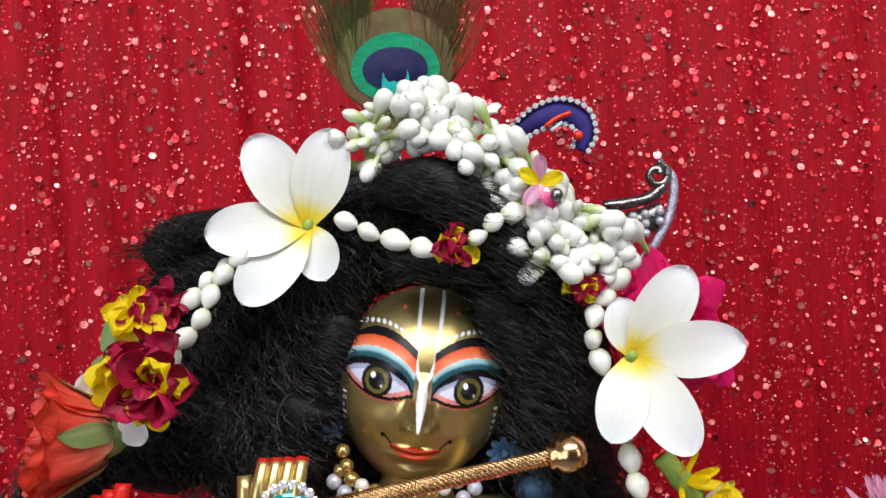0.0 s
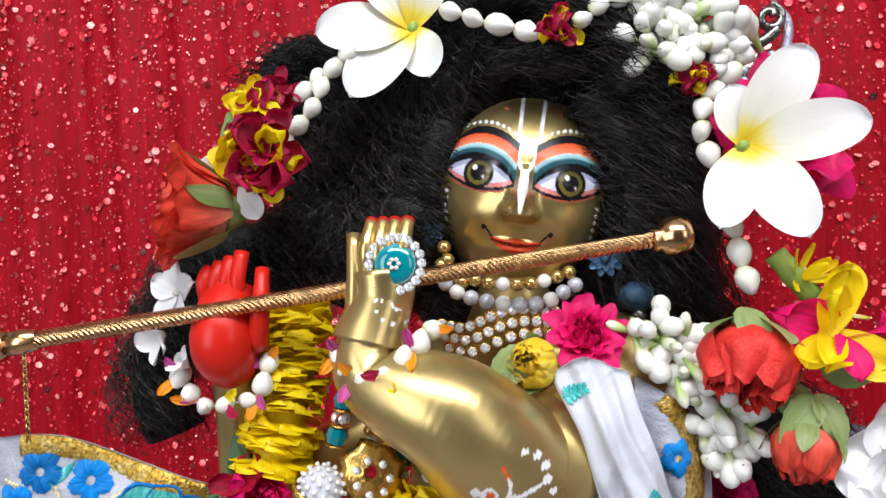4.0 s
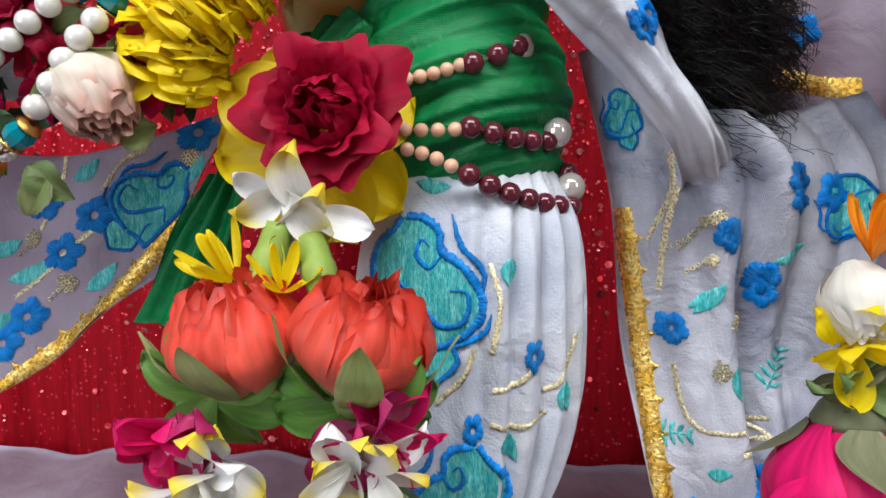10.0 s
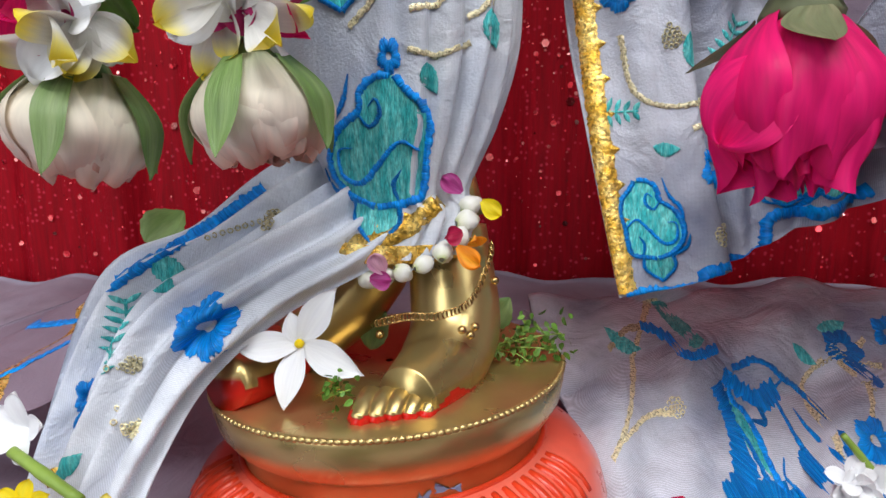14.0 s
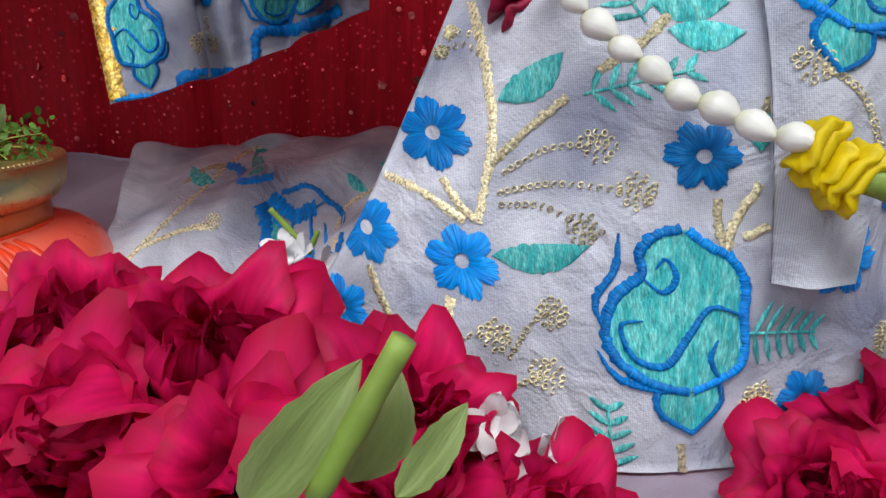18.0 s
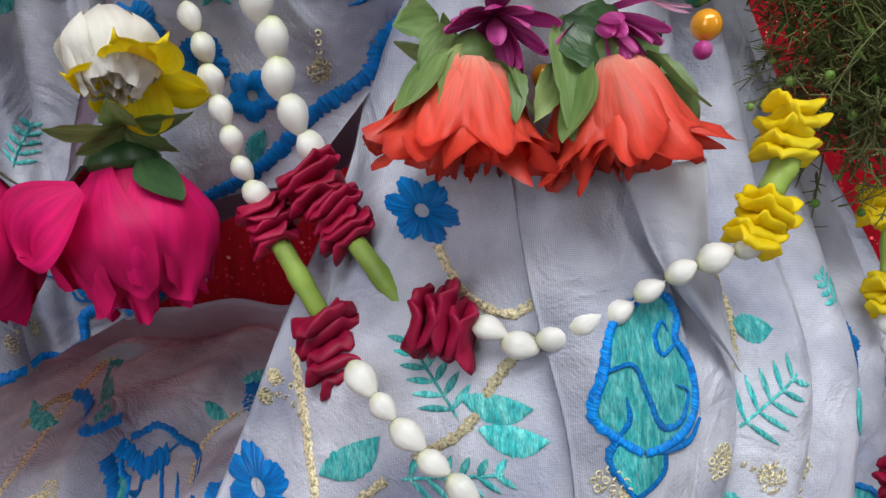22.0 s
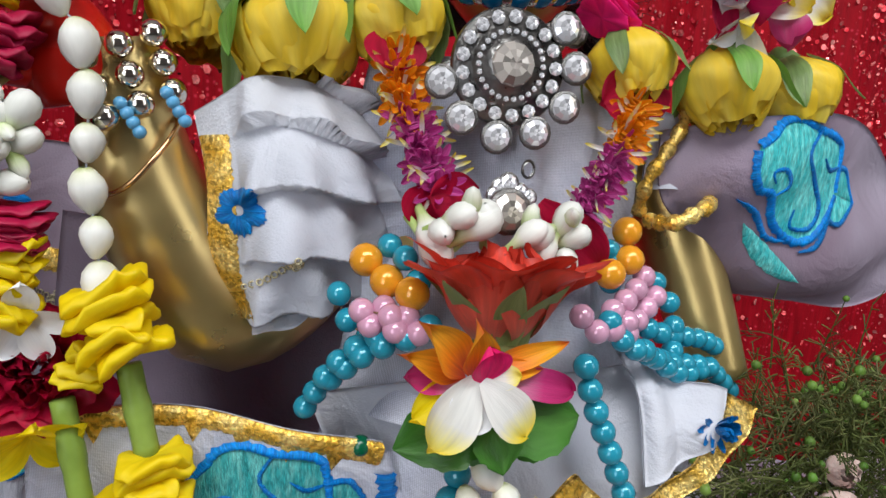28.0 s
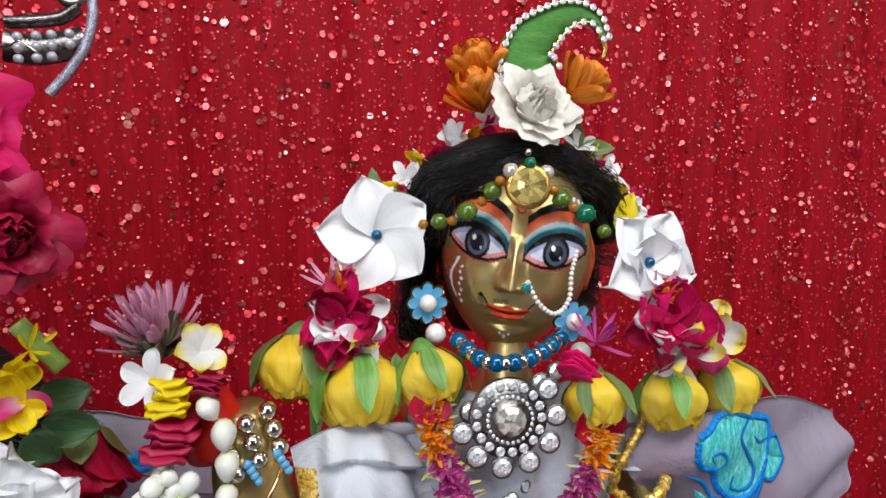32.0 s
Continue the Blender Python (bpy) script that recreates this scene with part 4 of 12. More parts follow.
class Cloth:
    """A cloth thing whose front takes embroidery, laid on as seen from the front."""

    def __init__(self, ob, shapes):
        self.ob, self.count, self.far, self.depth = ob, 0, 0, -0.1
        v, f = [], []
        for s in shapes:
            o = len(v)
            v += [Vector(p) for p in s.v]
            f += [tuple(i + o for i in q) for q in s.f]
        self.tree = BVHTree.FromPolygons(v, f)

    def on(self, x, z, lift):
        hit, n, _, _ = self.tree.ray_cast(Vector((x, -2, z)), Vector((0, 1, 0)))
        if hit is None:
            self.count += 1
            hit, n, _, _ = self.tree.find_nearest(Vector((x, self.depth, z)))
            if abs(hit.x - x) + abs(hit.z - z) > 0.006:
                self.far += 1
        self.depth = hit.y
        return Vector((hit.x, hit.y - 0.0003 - lift, hit.z))

    def ribbon(self, pts, width, mat, name="embroidered_line", height=0.0009, n=None, jag=0.0, taper=False, seed=1):
        """A raised line of thread through (x, z) points."""
        rnd = random.Random(seed)
        n = n or max(6, int(length_of([(p[0], 0, p[1]) for p in pts]) / 0.0014))
        q = spline([(p[0], 0, p[1]) for p in pts], n)
        rows = []
        for i, p in enumerate(q):
            d = (q[min(i + 1, n - 1)] - q[max(i - 1, 0)]).normalized()
            side = Vector((d.z, 0, -d.x))
            w = width * 0.5 * (math.sin(math.pi * (0.06 + 0.9 * i / (n - 1))) if taper else 1)
            for u in (-1, -0.6, 0, 0.6, 1):
                c = p + side * w * u * (1 + (jag * rnd.uniform(-1, 1) if abs(u) == 1 else 0))
                rows.append(self.on(c.x, c.z, height * (1 - u * u) ** 0.5))
        if self.missed() > 0.4 * len(rows):
            return None
        return part(name, Shape().grid(rows, n, 5), mat, self.ob)

    def missed(self):
        n, self.count = self.count, 0
        return n

    def fill(self, left, right, mat, name="embroidered_patch", height=0.0007, nl=16, nw=9, jag=0.04, seed=1):
        """A raised patch between two edge lines of (x, z) points."""
        rnd = random.Random(seed)
        a = spline([(p[0], 0, p[1]) for p in left], nl)
        b = spline([(p[0], 0, p[1]) for p in right], nl)
        rows, self.far = [], 0
        for i in range(nl):
            for j in range(nw):
                u = j / (nw - 1)
                if j in (0, nw - 1):
                    u += rnd.uniform(-jag, jag)
                c = a[i].lerp(b[i], u)
                e = min(1, 4 * u * (1 - u) * 1.6) if 0 < u < 1 else 0
                rows.append(self.on(c.x, c.z, height * e))
        far, self.far = self.far, 0
        if self.missed() > 0.3 * len(rows) or far:
            return None
        return part(name, Shape().grid(rows, nl, nw), mat, self.ob)

    def flower(self, c, size, spin=0.0, lobes=5, mat=None, squash=1.0, lean=0.0):
        """A satin-stitched blossom with a hole in the middle."""
        x0, z0 = c[0], c[2]
        rows = []
        rnd = random.Random(int(abs(x0 * 7919 + z0 * 104729) * 1000))
        n = 84
        for i in range(n + 1):
            a = TAU * i / n
            lobe = size * (0.68 + 0.32 * abs(math.cos(0.5 * lobes * (a + spin))) ** 0.7) * rnd.uniform(0.92, 1.06)
            for j in range(5):
                u = j / 4
                r = size * 0.2 + (lobe - size * 0.2) * u
                px, pz = r * math.cos(a) * squash, r * math.sin(a)
                rows.append(self.on(x0 + px * math.cos(lean) - pz * math.sin(lean), z0 + px * math.sin(lean) + pz * math.cos(lean), 0.0022 * math.sin(math.pi * (0.1 + 0.85 * u))))
        if self.missed() > 0.3 * len(rows):
            return None
        return part("embroidered_flower", Shape().grid(rows, n + 1, 5), mat or BLUE_THREAD, self.ob)

    def leaf(self, p0, p1, width, bend=0.3, mat=None):
        a, b = Vector((p0[0], 0, p0[2])), Vector((p1[0], 0, p1[2]))
        d = b - a
        side = Vector((d.z, 0, -d.x)).normalized()
        mid = a.lerp(b, 0.5) + side * d.length * bend * 0.5
        def edge(sgn):
            out = []
            for i in range(7):
                v = i / 6
                c = (a.lerp(mid, v)).lerp(mid.lerp(b, v), v) + side * sgn * width * 0.44 * math.sin(math.pi * v ** 0.9) ** 0.8
                out.append((c.x, c.z))
            return out
        return self.fill(edge(1), edge(-1), mat or TEAL_THREAD, "embroidered_leaf", 0.0008, 22, 7, 0.05)

    def fern(self, p0, p1, width, n=6, mat=None):
        a, b = Vector((p0[0], 0, p0[2])), Vector((p1[0], 0, p1[2]))
        d = (b - a)
        side = Vector((d.z, 0, -d.x)).normalized() * width * 0.5
        s = self.ribbon([(a.x, a.z), (a.lerp(b, 0.5).x, a.lerp(b, 0.5).z), (b.x, b.z)], 0.0012, mat or TEAL_THREAD, "embroidered_stalk", 0.0005)
        for i in range(n):
            v = (i + 0.5) / n
            c = a.lerp(b, v)
            k = 1 - 0.5 * v
            for sg in (1, -1):
                e = c + side * sg * k + d * 0.16
                self.ribbon([(c.x, c.z), (c.lerp(e, 0.5).x, c.lerp(e, 0.5).z), (e.x, e.z)], 0.0026, mat or TEAL_THREAD, "embroidered_leaflet", 0.0006, 6, taper=True)

    def vine(self, pts, width=0.0028, seed=1):
        return self.ribbon([(p[0], p[2]) for p in pts], width, GOLD_THREAD, "gold_thread_vine", 0.0007, jag=0.35, seed=seed)

    def sequins(self, pts, blossom=0.0, seed=1):
        """A run of small gold rings, with a round cluster at the end."""
        rnd = random.Random(seed)
        s = Shape()
        ring = Shape()
        for k in range(8):
            a = TAU * k / 8
            for g in range(4):
                h = TAU * g / 4
                rr = 0.0012 + 0.00040 * math.cos(h)
                ring.v.append((rr * math.cos(a), -0.0004 - 0.0004 * math.sin(h), rr * math.sin(a)))
                ring.uv.append((k / 8, g / 4))
        for k in range(8):
            for g in range(4):
                ring.f.append((k * 4 + g, k * 4 + (g + 1) % 4, ((k + 1) % 8) * 4 + (g + 1) % 4, ((k + 1) % 8) * 4 + g))
                ring.m.append(0)
        q = [(p[0], 0, p[2]) for p in pts]
        n = max(2, int(length_of(q) / 0.0026))
        spots = [(c.x, c.z) for c in spline(q, n)]
        if blossom:
            blossom *= 0.74
            e = spots[-1]
            for k in range(11):
                a = TAU * k / 11
                spots.append((e[0] + blossom * math.cos(a) * rnd.uniform(0.75, 1.1), e[1] + blossom * math.sin(a) * rnd.uniform(0.75, 1.1)))
            for k in range(6):
                a = TAU * k / 6 + 0.3
                spots.append((e[0] + blossom * 0.5 * math.cos(a), e[1] + blossom * 0.5 * math.sin(a)))
        for x, z in spots:
            s.add(ring, Matrix.Translation(self.on(x, z, 0.0)) @ Euler((rnd.uniform(-0.4, 0.4), 0, rnd.uniform(-0.4, 0.4))).to_matrix().to_4x4())
        return tagged(part("gold_sequin_spray", s, GOLD_THREAD, self.ob), kind="stuff")

    def paisley(self, c, size, spin=0.0, flip=1, flat=1.0):
        """A teal motif with a thick blue outline and inner curls."""
        def at_(x, z):
            x, z = x * flip * flat, z
            return (c[0] + size * (x * math.cos(spin) - z * math.sin(spin)), c[2] + size * (x * math.sin(spin) + z * math.cos(spin)))
        left = [at_(0.16, 0.95), at_(-0.10, 0.90), at_(-0.30, 0.72), at_(-0.30, 0.50), at_(-0.62, 0.25), at_(-0.78, -0.10), at_(-0.68, -0.38), at_(-0.36, -0.56), at_(0.05, -0.66)]
        right = [at_(0.22, 0.95), at_(0.40, 0.80), at_(0.66, 0.66), at_(0.80, 0.40), at_(0.78, 0.05), at_(0.80, -0.25), at_(0.74, -0.48), at_(0.45, -0.58), at_(0.10, -0.66)]
        self.fill(left, right, TEAL_THREAD, "teal_motif_fill", 0.0008, 30, 15, 0.01)
        w = size * 0.108
        for edge, nm in ((left, "blue_motif_outline"), (right, "blue_motif_outline")):
            self.ribbon(edge, w, BLUE_THREAD, nm, 0.0018, jag=0.35)
        for sg, x0 in ((-1, -0.30), (1, 0.44)):
            self.fill([at_(x0, -0.62), at_(x0 + 0.02 * sg, -0.85), at_(0.08, -1.12)], [at_(0.08 - 0.04 * sg, -0.68), at_(0.08, -0.85), at_(0.085, -1.12)], TEAL_THREAD, "teal_motif_foot", 0.0008, 10, 7, 0.02)
            self.ribbon([at_(x0, -0.60), at_(x0 + 0.02 * sg, -0.85), at_(0.08, -1.12)], w * 0.7, BLUE_THREAD, "blue_motif_outline", 0.0015, jag=0.35)
        self.ribbon([at_(0.80, 0.05), at_(0.40, 0.18), at_(0.12, -0.08), at_(-0.18, -0.38), at_(-0.52, -0.32), at_(-0.60, -0.02), at_(-0.36, 0.04)], w * 0.9, BLUE_THREAD, "blue_motif_curl", 0.0018, jag=0.35, taper=True)
        self.ribbon([at_(-0.30, 0.46), at_(-0.10, 0.32), at_(0.06, 0.48), at_(-0.03, 0.66), at_(-0.15, 0.56)], w * 0.8, BLUE_THREAD, "blue_motif_curl", 0.0016, jag=0.35, taper=True)
        self.ribbon([at_(0.45, -0.58), at_(0.34, -0.35), at_(0.44, -0.15)], w * 0.8, BLUE_THREAD, "blue_motif_curl", 0.0016, jag=0.35, taper=True)
        self.ribbon([at_(-0.78, -0.12), at_(-0.84, 0.22), at_(-0.58, 0.55), at_(-0.50, 0.92)], w * 0.8, BLUE_THREAD, "blue_motif_flame", 0.0014, jag=0.35, taper=True)
        self.ribbon([at_(-0.90, -0.28), at_(-0.74, -0.52), at_(-0.36, -0.62), at_(0.0, -0.66)], w * 0.8, BLUE_THREAD, "blue_motif_flame", 0.0014, jag=0.35, taper=True)

    def gold_edge(self, pts, width=0.008, teeth=True, seed=1):
        """A gold foil border with small pointed teeth."""
        self.ribbon([(p[0], p[2]) for p in pts], width, GOLD_FOIL, "gold_border", 0.0014, jag=0.1, seed=seed)
        if teeth:
            q = spline([(p[0], 0, p[2]) for p in pts], max(3, int(length_of([(p[0], 0, p[2]) for p in pts]) / (width * 1.5))))
            for i in range(1, len(q) - 1):
                d = (q[i + 1] - q[i - 1]).normalized()
                side = Vector((d.z, 0, -d.x)) * width * (1 if teeth is True else teeth)
                a, b, e = q[i] - d * width * 0.6, q[i] + d * width * 0.6, q[i] + side * 1.05
                self.fill([(a.x, a.z), (e.x, e.z)], [(b.x, b.z), (e.x + d.x * 0.0004, e.z + d.z * 0.0004)], GOLD_FOIL, "gold_tooth", 0.0008, 4, 3, 0.0)

# ---- the two brass figures, each one plain mesh ----
def mask(x, a, b):
    return max(0.0, min(1.0, (x - a) / (b - a)))


def lash_lines(s):
    """Heights of the lower and upper lid at a distance s from the face's middle."""
    e = mask(s, 0.13, 0.93)
    m, arch = 0.085 + 0.09 * e, math.sin(math.pi * e)
    return m - 0.105 * arch ** 0.8, m + 0.160 * arch ** 0.62


def face_paint(u, v, iris, mark):
    """Flat paint on the face; u across (-1..1), v up (-1..1). Returns a colour, or None for bare brass."""
    s, side = abs(u), (1 if u > 0 else -1)
    black, white = (0.006, 0.005, 0.007), (0.74, 0.74, 0.74)
    if 0.10 < s < 0.97 and -0.12 < v < 0.80:
        low, high = lash_lines(s)
        if 0.13 < s < 0.93 and low < v < high:
            du, dv = (s - 0.53) / 0.180, (v - 0.160) / 0.158
            r2 = du * du + dv * dv
            if r2 < 1:
                if ((u - 0.53 * side + 0.05) / 0.030) ** 2 + ((v - 0.21) / 0.026) ** 2 < 1:
                    return (0.8, 0.8, 0.8)
                if ((u - 0.53 * side - 0.06) / 0.016) ** 2 + ((v - 0.12) / 0.014) ** 2 < 1:
                    return (0.55, 0.55, 0.55)
                if r2 < 0.27 or r2 > 0.60:
                    return black
                k = 0.55 + 0.75 * mask(-dv, -0.6, 0.8)
                return tuple(c * k for c in iris)
            if v < low + 0.045:
                return (0.58, 0.20, 0.18)
            return (0.30, 0.31, 0.44) if high - v < 0.05 else (0.56, 0.56, 0.68)
        if v >= high and v < high + 0.072 - 0.03 * mask(s, 0.3, 0.1):
            return black
        if low - 0.034 < v <= low:
            return black
        if 0.2 < s < 0.85 and low - 0.050 < v <= low - 0.034:
            return (0.42, 0.09, 0.06)
        top = 0.575 - 0.80 * (s - 0.50) ** 2 + 0.10 * (s - 0.52)
        arc = v - top
        if 0.0 < arc < 0.085 - 0.06 * mask(s, 0.65, 0.95):
            return black
        if v > high and arc <= 0.0 and s < 0.93:
            lid = (v - high - 0.072) / max(0.04, top - high - 0.072)
            if lid < 0.22:
                return (0.018, 0.075, 0.095)
            if lid < 0.46:
                k = mask(lid, 0.22, 0.34)
                return (0.05 + 0.24 * k, 0.15 + 0.33 * k, 0.18 + 0.34 * k)
            if lid < 0.50:
                return (0.62, 0.60, 0.55)
            k = mask(lid, 0.50, 1.0)
            return (0.70 - 0.10 * k, 0.20 - 0.13 * k, 0.10 - 0.085 * k)
        if mark or s > 0.45:
            step = 0.074
            near = round((s - 0.17) / step) * step + 0.17
            if 0.16 < near < 0.95 and ((s - near) / 0.026) ** 2 + ((arc - 0.135) / 0.024) ** 2 < 1:
                return white
    top_lip = -0.462 + 0.018 * math.cos(u * 17) * mask(s, 0.22, 0.1) + 0.13 * u * u
    if s < 0.31 and -0.595 + 1.15 * u * u < v < top_lip:
        return (0.09, 0.010, 0.006) if abs(v + 0.512 - 0.42 * u * u) < 0.011 else (0.58, 0.05, 0.013)
    if 0.27 < s < 0.40 and abs(v + 0.475 - 1.0 * (s - 0.27)) < 0.016:
        return black
    if ((s - 0.40) / 0.03) ** 2 + ((v + 0.365) / 0.028) ** 2 < 1:
        return black
    if mark and s < 0.2:
        rise = 0.115 * math.sqrt(mask(v, 0.20, 0.42)) + 0.02 * mask(v, 0.42, 1.0)
        if v > 0.20 and abs(s - rise) < 0.024:
            return white
        if -0.20 < v <= 0.24 and s < 0.050 * mask(v, -0.22, 0.02) * (1 - 0.3 * mask(v, 0.1, 0.24)) + 0.010:
            return white
    if mark and ((s - 0.32) / 0.03) ** 2 + ((v - 0.88) / 0.024) ** 2 < 1:
        return (0.62, 0.16, 0.05)
    if not mark:
        ring = (u / 0.065) ** 2 + ((v - 0.56) / 0.060) ** 2
        if ring < 1:
            return (0.55, 0.05, 0.05) if ring > 0.35 or ring < 0.1 else (0.60, 0.40, 0.25)
        if u < -0.6 and abs((u + 0.80) - 0.07 * math.sin(9 * (v + 0.1))) < 0.022 and -0.48 < v < -0.02:
            return white
        for q in range(7):
            if ((s - 0.70 - 0.03 * (q % 2)) / 0.024) ** 2 + ((v + 0.12 + 0.065 * q) / 0.022) ** 2 < 1 and u < 0:
                return white
        if (s / 0.03) ** 2 + ((v + 0.80) / 0.03) ** 2 < 1 or ((s - 0.07) / 0.022) ** 2 + ((v + 0.77) / 0.02) ** 2 < 1:
            return white
    if mark and 0.85 < s < 0.97 and -0.60 < v < -0.02:
        q = (v + 0.60) / 0.075 % 1
        if ((q - 0.5) / 0.34) ** 2 + ((s - 0.905) / 0.028) ** 2 < 1:
            return white
    return None


def head_shape(w, h, d, n=300, across=340):
    """An egg with a plain nose, lids and mouth. Faces -y; w, h, d are half sizes. Returns points and u, v of each."""
    pts, uvs = [], []
    for i in range(n):
        th = math.pi * i / (n - 1)
        for j in range(across):
            q = 2 * j / across - 1
            ph = math.pi * math.copysign(abs(q) ** 1.7, q)
            x, y, z = math.sin(th) * math.sin(ph), -math.sin(th) * math.cos(ph), math.cos(th)
            taper = 1 - 0.24 * max(0, -z) ** 1.9
            u, v = x / 0.92, z / 0.92
            px, py, pz = x * w * taper, y * d * (1 - 0.10 * max(0, -z)), z * h
            if y < 0:
                a = abs(u)
                nose = math.exp(-(u / (0.085 + 0.05 * mask(v, 0.1, -0.2))) ** 2) * (mask(v, 0.30, -0.22) * 0.36) * (1 if v > -0.22 else max(0, 1 - (-0.22 - v) / 0.07))
                nostril = 0.13 * math.exp(-((a - 0.145) / 0.06) ** 2 - ((v + 0.20) / 0.06) ** 2)
                lips = 0.085 * math.exp(-(u / 0.22) ** 2) * (math.exp(-((v + 0.485) / 0.032) ** 2) + 1.15 * math.exp(-((v + 0.565) / 0.040) ** 2))
                eyes = 0.060 * math.exp(-((a - 0.54) / 0.24) ** 2 - ((v - 0.14) / 0.12) ** 2)
                lid = 0.035 * math.exp(-((a - 0.54) / 0.28) ** 2 - ((v - 0.38) / 0.05) ** 2)
                chin = 0.075 * math.exp(-(u / 0.20) ** 2 - ((v + 0.80) / 0.11) ** 2)
                cheek = 0.045 * math.exp(-((a - 0.55) / 0.22) ** 2 - ((v + 0.28) / 0.16) ** 2)
                socket = -0.06 * math.exp(-((a - 0.2) / 0.10) ** 2 - ((v - 0.14) / 0.12) ** 2)
                groove = -0.04 * math.exp(-(u / 0.30) ** 2 - ((v + 0.67) / 0.04) ** 2)
                py -= d * (nose + nostril + lips + eyes + lid + chin + cheek + socket + groove)
            pts.append((px, py, pz))
            uvs.append((u, v, y))
    return pts, uvs, (n, across)


def statue(name, label, head_m, w, h, d, limbs, iris, mark, colours):
    """One mesh: an egg-shaped head and smooth tapered limbs, with painted colours."""
    s = Shape()
    pts, uvs, n = head_shape(w, h, d)
    s.grid([head_m @ Vector(p) for p in pts], n[0], n[1], wrap=True)
    paint = [(face_paint(u, v, iris, mark) if y < -0.12 else None) for u, v, y in uvs]
    for limb in limbs:
        c = limb.pop("paint", None)
        shp = limb["shape"]
        s.add(shp)
        if callable(c):
            paint += [c(p) for p in shp.v]
        else:
            paint += [c] * len(shp.v)
    me = s.mesh(name, BRASS_PAINTED)
    at_ = me.color_attributes.new("paint", "FLOAT_COLOR", "POINT")
    at_.data.foreach_set("color", np.array([(*(p or (0, 0, 0)), 1.0 if p else 0.0) for p in paint], dtype=np.float32).ravel())
    ob = new(name, me)
    return tagged(ob, label, "statue")


def painted_brass():
    mt = material("painted_brass", (0.60, 0.45, 0.19), 0.32, 0.85, 0.12, 26, 0.10, 160, second=(0.48, 0.35, 0.13))
    nt = mt.node_tree
    b = nt.nodes["Principled BSDF"]
    lk, nd = nt.links.new, nt.nodes.new
    at_ = nd("ShaderNodeAttribute")
    at_.attribute_name = "paint"
    sharp = nd("ShaderNodeMapRange")
    sharp.inputs[1].default_value, sharp.inputs[2].default_value = 0.4, 0.6
    lk(at_.outputs["Alpha"], sharp.inputs[0])
    mx = nd("ShaderNodeMix")
    mx.data_type = "RGBA"
    old = b.inputs["Base Color"].links[0].from_socket
    lk(sharp.outputs[0], mx.inputs[0])
    lk(old, mx.inputs[6])
    lk(at_.outputs["Color"], mx.inputs[7])
    lk(mx.outputs[2], b.inputs["Base Color"])
    inv = nd("ShaderNodeMath")
    inv.operation = "SUBTRACT"
    inv.inputs[0].default_value = 0.85
    lk(sharp.outputs[0], inv.inputs[1])
    lk(inv.outputs[0], b.inputs["Metallic"])
    return mt


BRASS_PAINTED = painted_brass()
RED = (0.52, 0.014, 0.008)


def head_pose(at, turn=0.0, nod=0.0, lean=0.0):
    return Matrix.Translation(at) @ Euler((radians(nod), radians(lean), radians(turn))).to_matrix().to_4x4()


def finger_row(base, way, across, n, length, r, paint=None, droop=(0, 0, 0)):
    out = []
    for k in range(n):
        b = Vector(base) + Vector(across) * (k - (n - 1) / 2)
        e = b + Vector(way) * length * (1 - 0.08 * abs(k - 1.3))
        out.append(dict(shape=tube([b, b.lerp(e, 0.5) + Vector(droop) * 0.5, e + Vector(droop)], lambda v: r * (1 - 0.25 * v) * (1 if v < 0.93 else 0.6), 10, 10), paint=paint))
    return out

KRISHNA_HEAD = head_pose((0.043, -0.008, 0.676), 0, 0, 9.5)
RADHA_HEAD = head_pose((0.512, -0.048, 0.634), -23, 2, 7)


MOTIF = Vector((0.0300, -0.1100, 0.5354))
SWIRL = Vector((-0.0179, -0.1150, 0.6234))
WHITE, TOMATO = (0.74, 0.74, 0.74), (0.62, 0.10, 0.02)


def arm_paint(p):
    """Small flower and dots painted on the forearm, a swirl on the back of the hand."""
    if p[1] > -0.085:
        return None
    x, z = (p[0] - MOTIF.x) / 0.0066, (p[2] - MOTIF.z) / 0.0066
    if -3 < x < 5 and -3 < z < 4:
        for cx, cz, r in ((-0.15, -0.7, 0.62), (-0.95, 0.25, 0.62), (0.75, -0.35, 0.55)):
            d = math.hypot(x - cx, (z - cz) * 0.8)
            if d < r:
                return TOMATO if d < r * 0.55 and cx < 0.5 else WHITE
        if abs(x - 0.2 - 0.25 * math.sin(1.6 * z)) < 0.16 and 0 < z < 2.6:
            return TOMATO if z > 1.5 else WHITE
        if abs(z - 0.4 * x + 0.3) < 0.22 and 0.8 < x < 2.6:
            return WHITE
        for cx, cz, r in ((3.0, 1.0, 0.38), (2.9, 2.0, 0.36), (2.4, 2.8, 0.32), (3.4, 0.0, 0.3), (-1.9, 0.6, 0.4), (-2.1, -0.5, 0.35), (1.5, 3.2, 0.28), (-3.0, 4.6, 0.5), (-3.8, 5.6, 0.45), (-4.4, 6.4, 0.4)):
            if (x - cx) ** 2 + (z - cz) ** 2 < r * r:
                return WHITE
    x, z = (p[0] - SWIRL.x) / 0.0072, (p[2] - SWIRL.z) / 0.0072
    r, a = math.hypot(x, z), math.atan2(z, x)
    if r < 1.7:
        if abs(r - 0.35 - 0.11 * (a + math.pi)) < 0.09:
            return WHITE
        if r < 0.3:
            return TOMATO
        if 1.3 < r < 1.6 and math.sin(13 * a) > 0.4:
            return WHITE
    return None


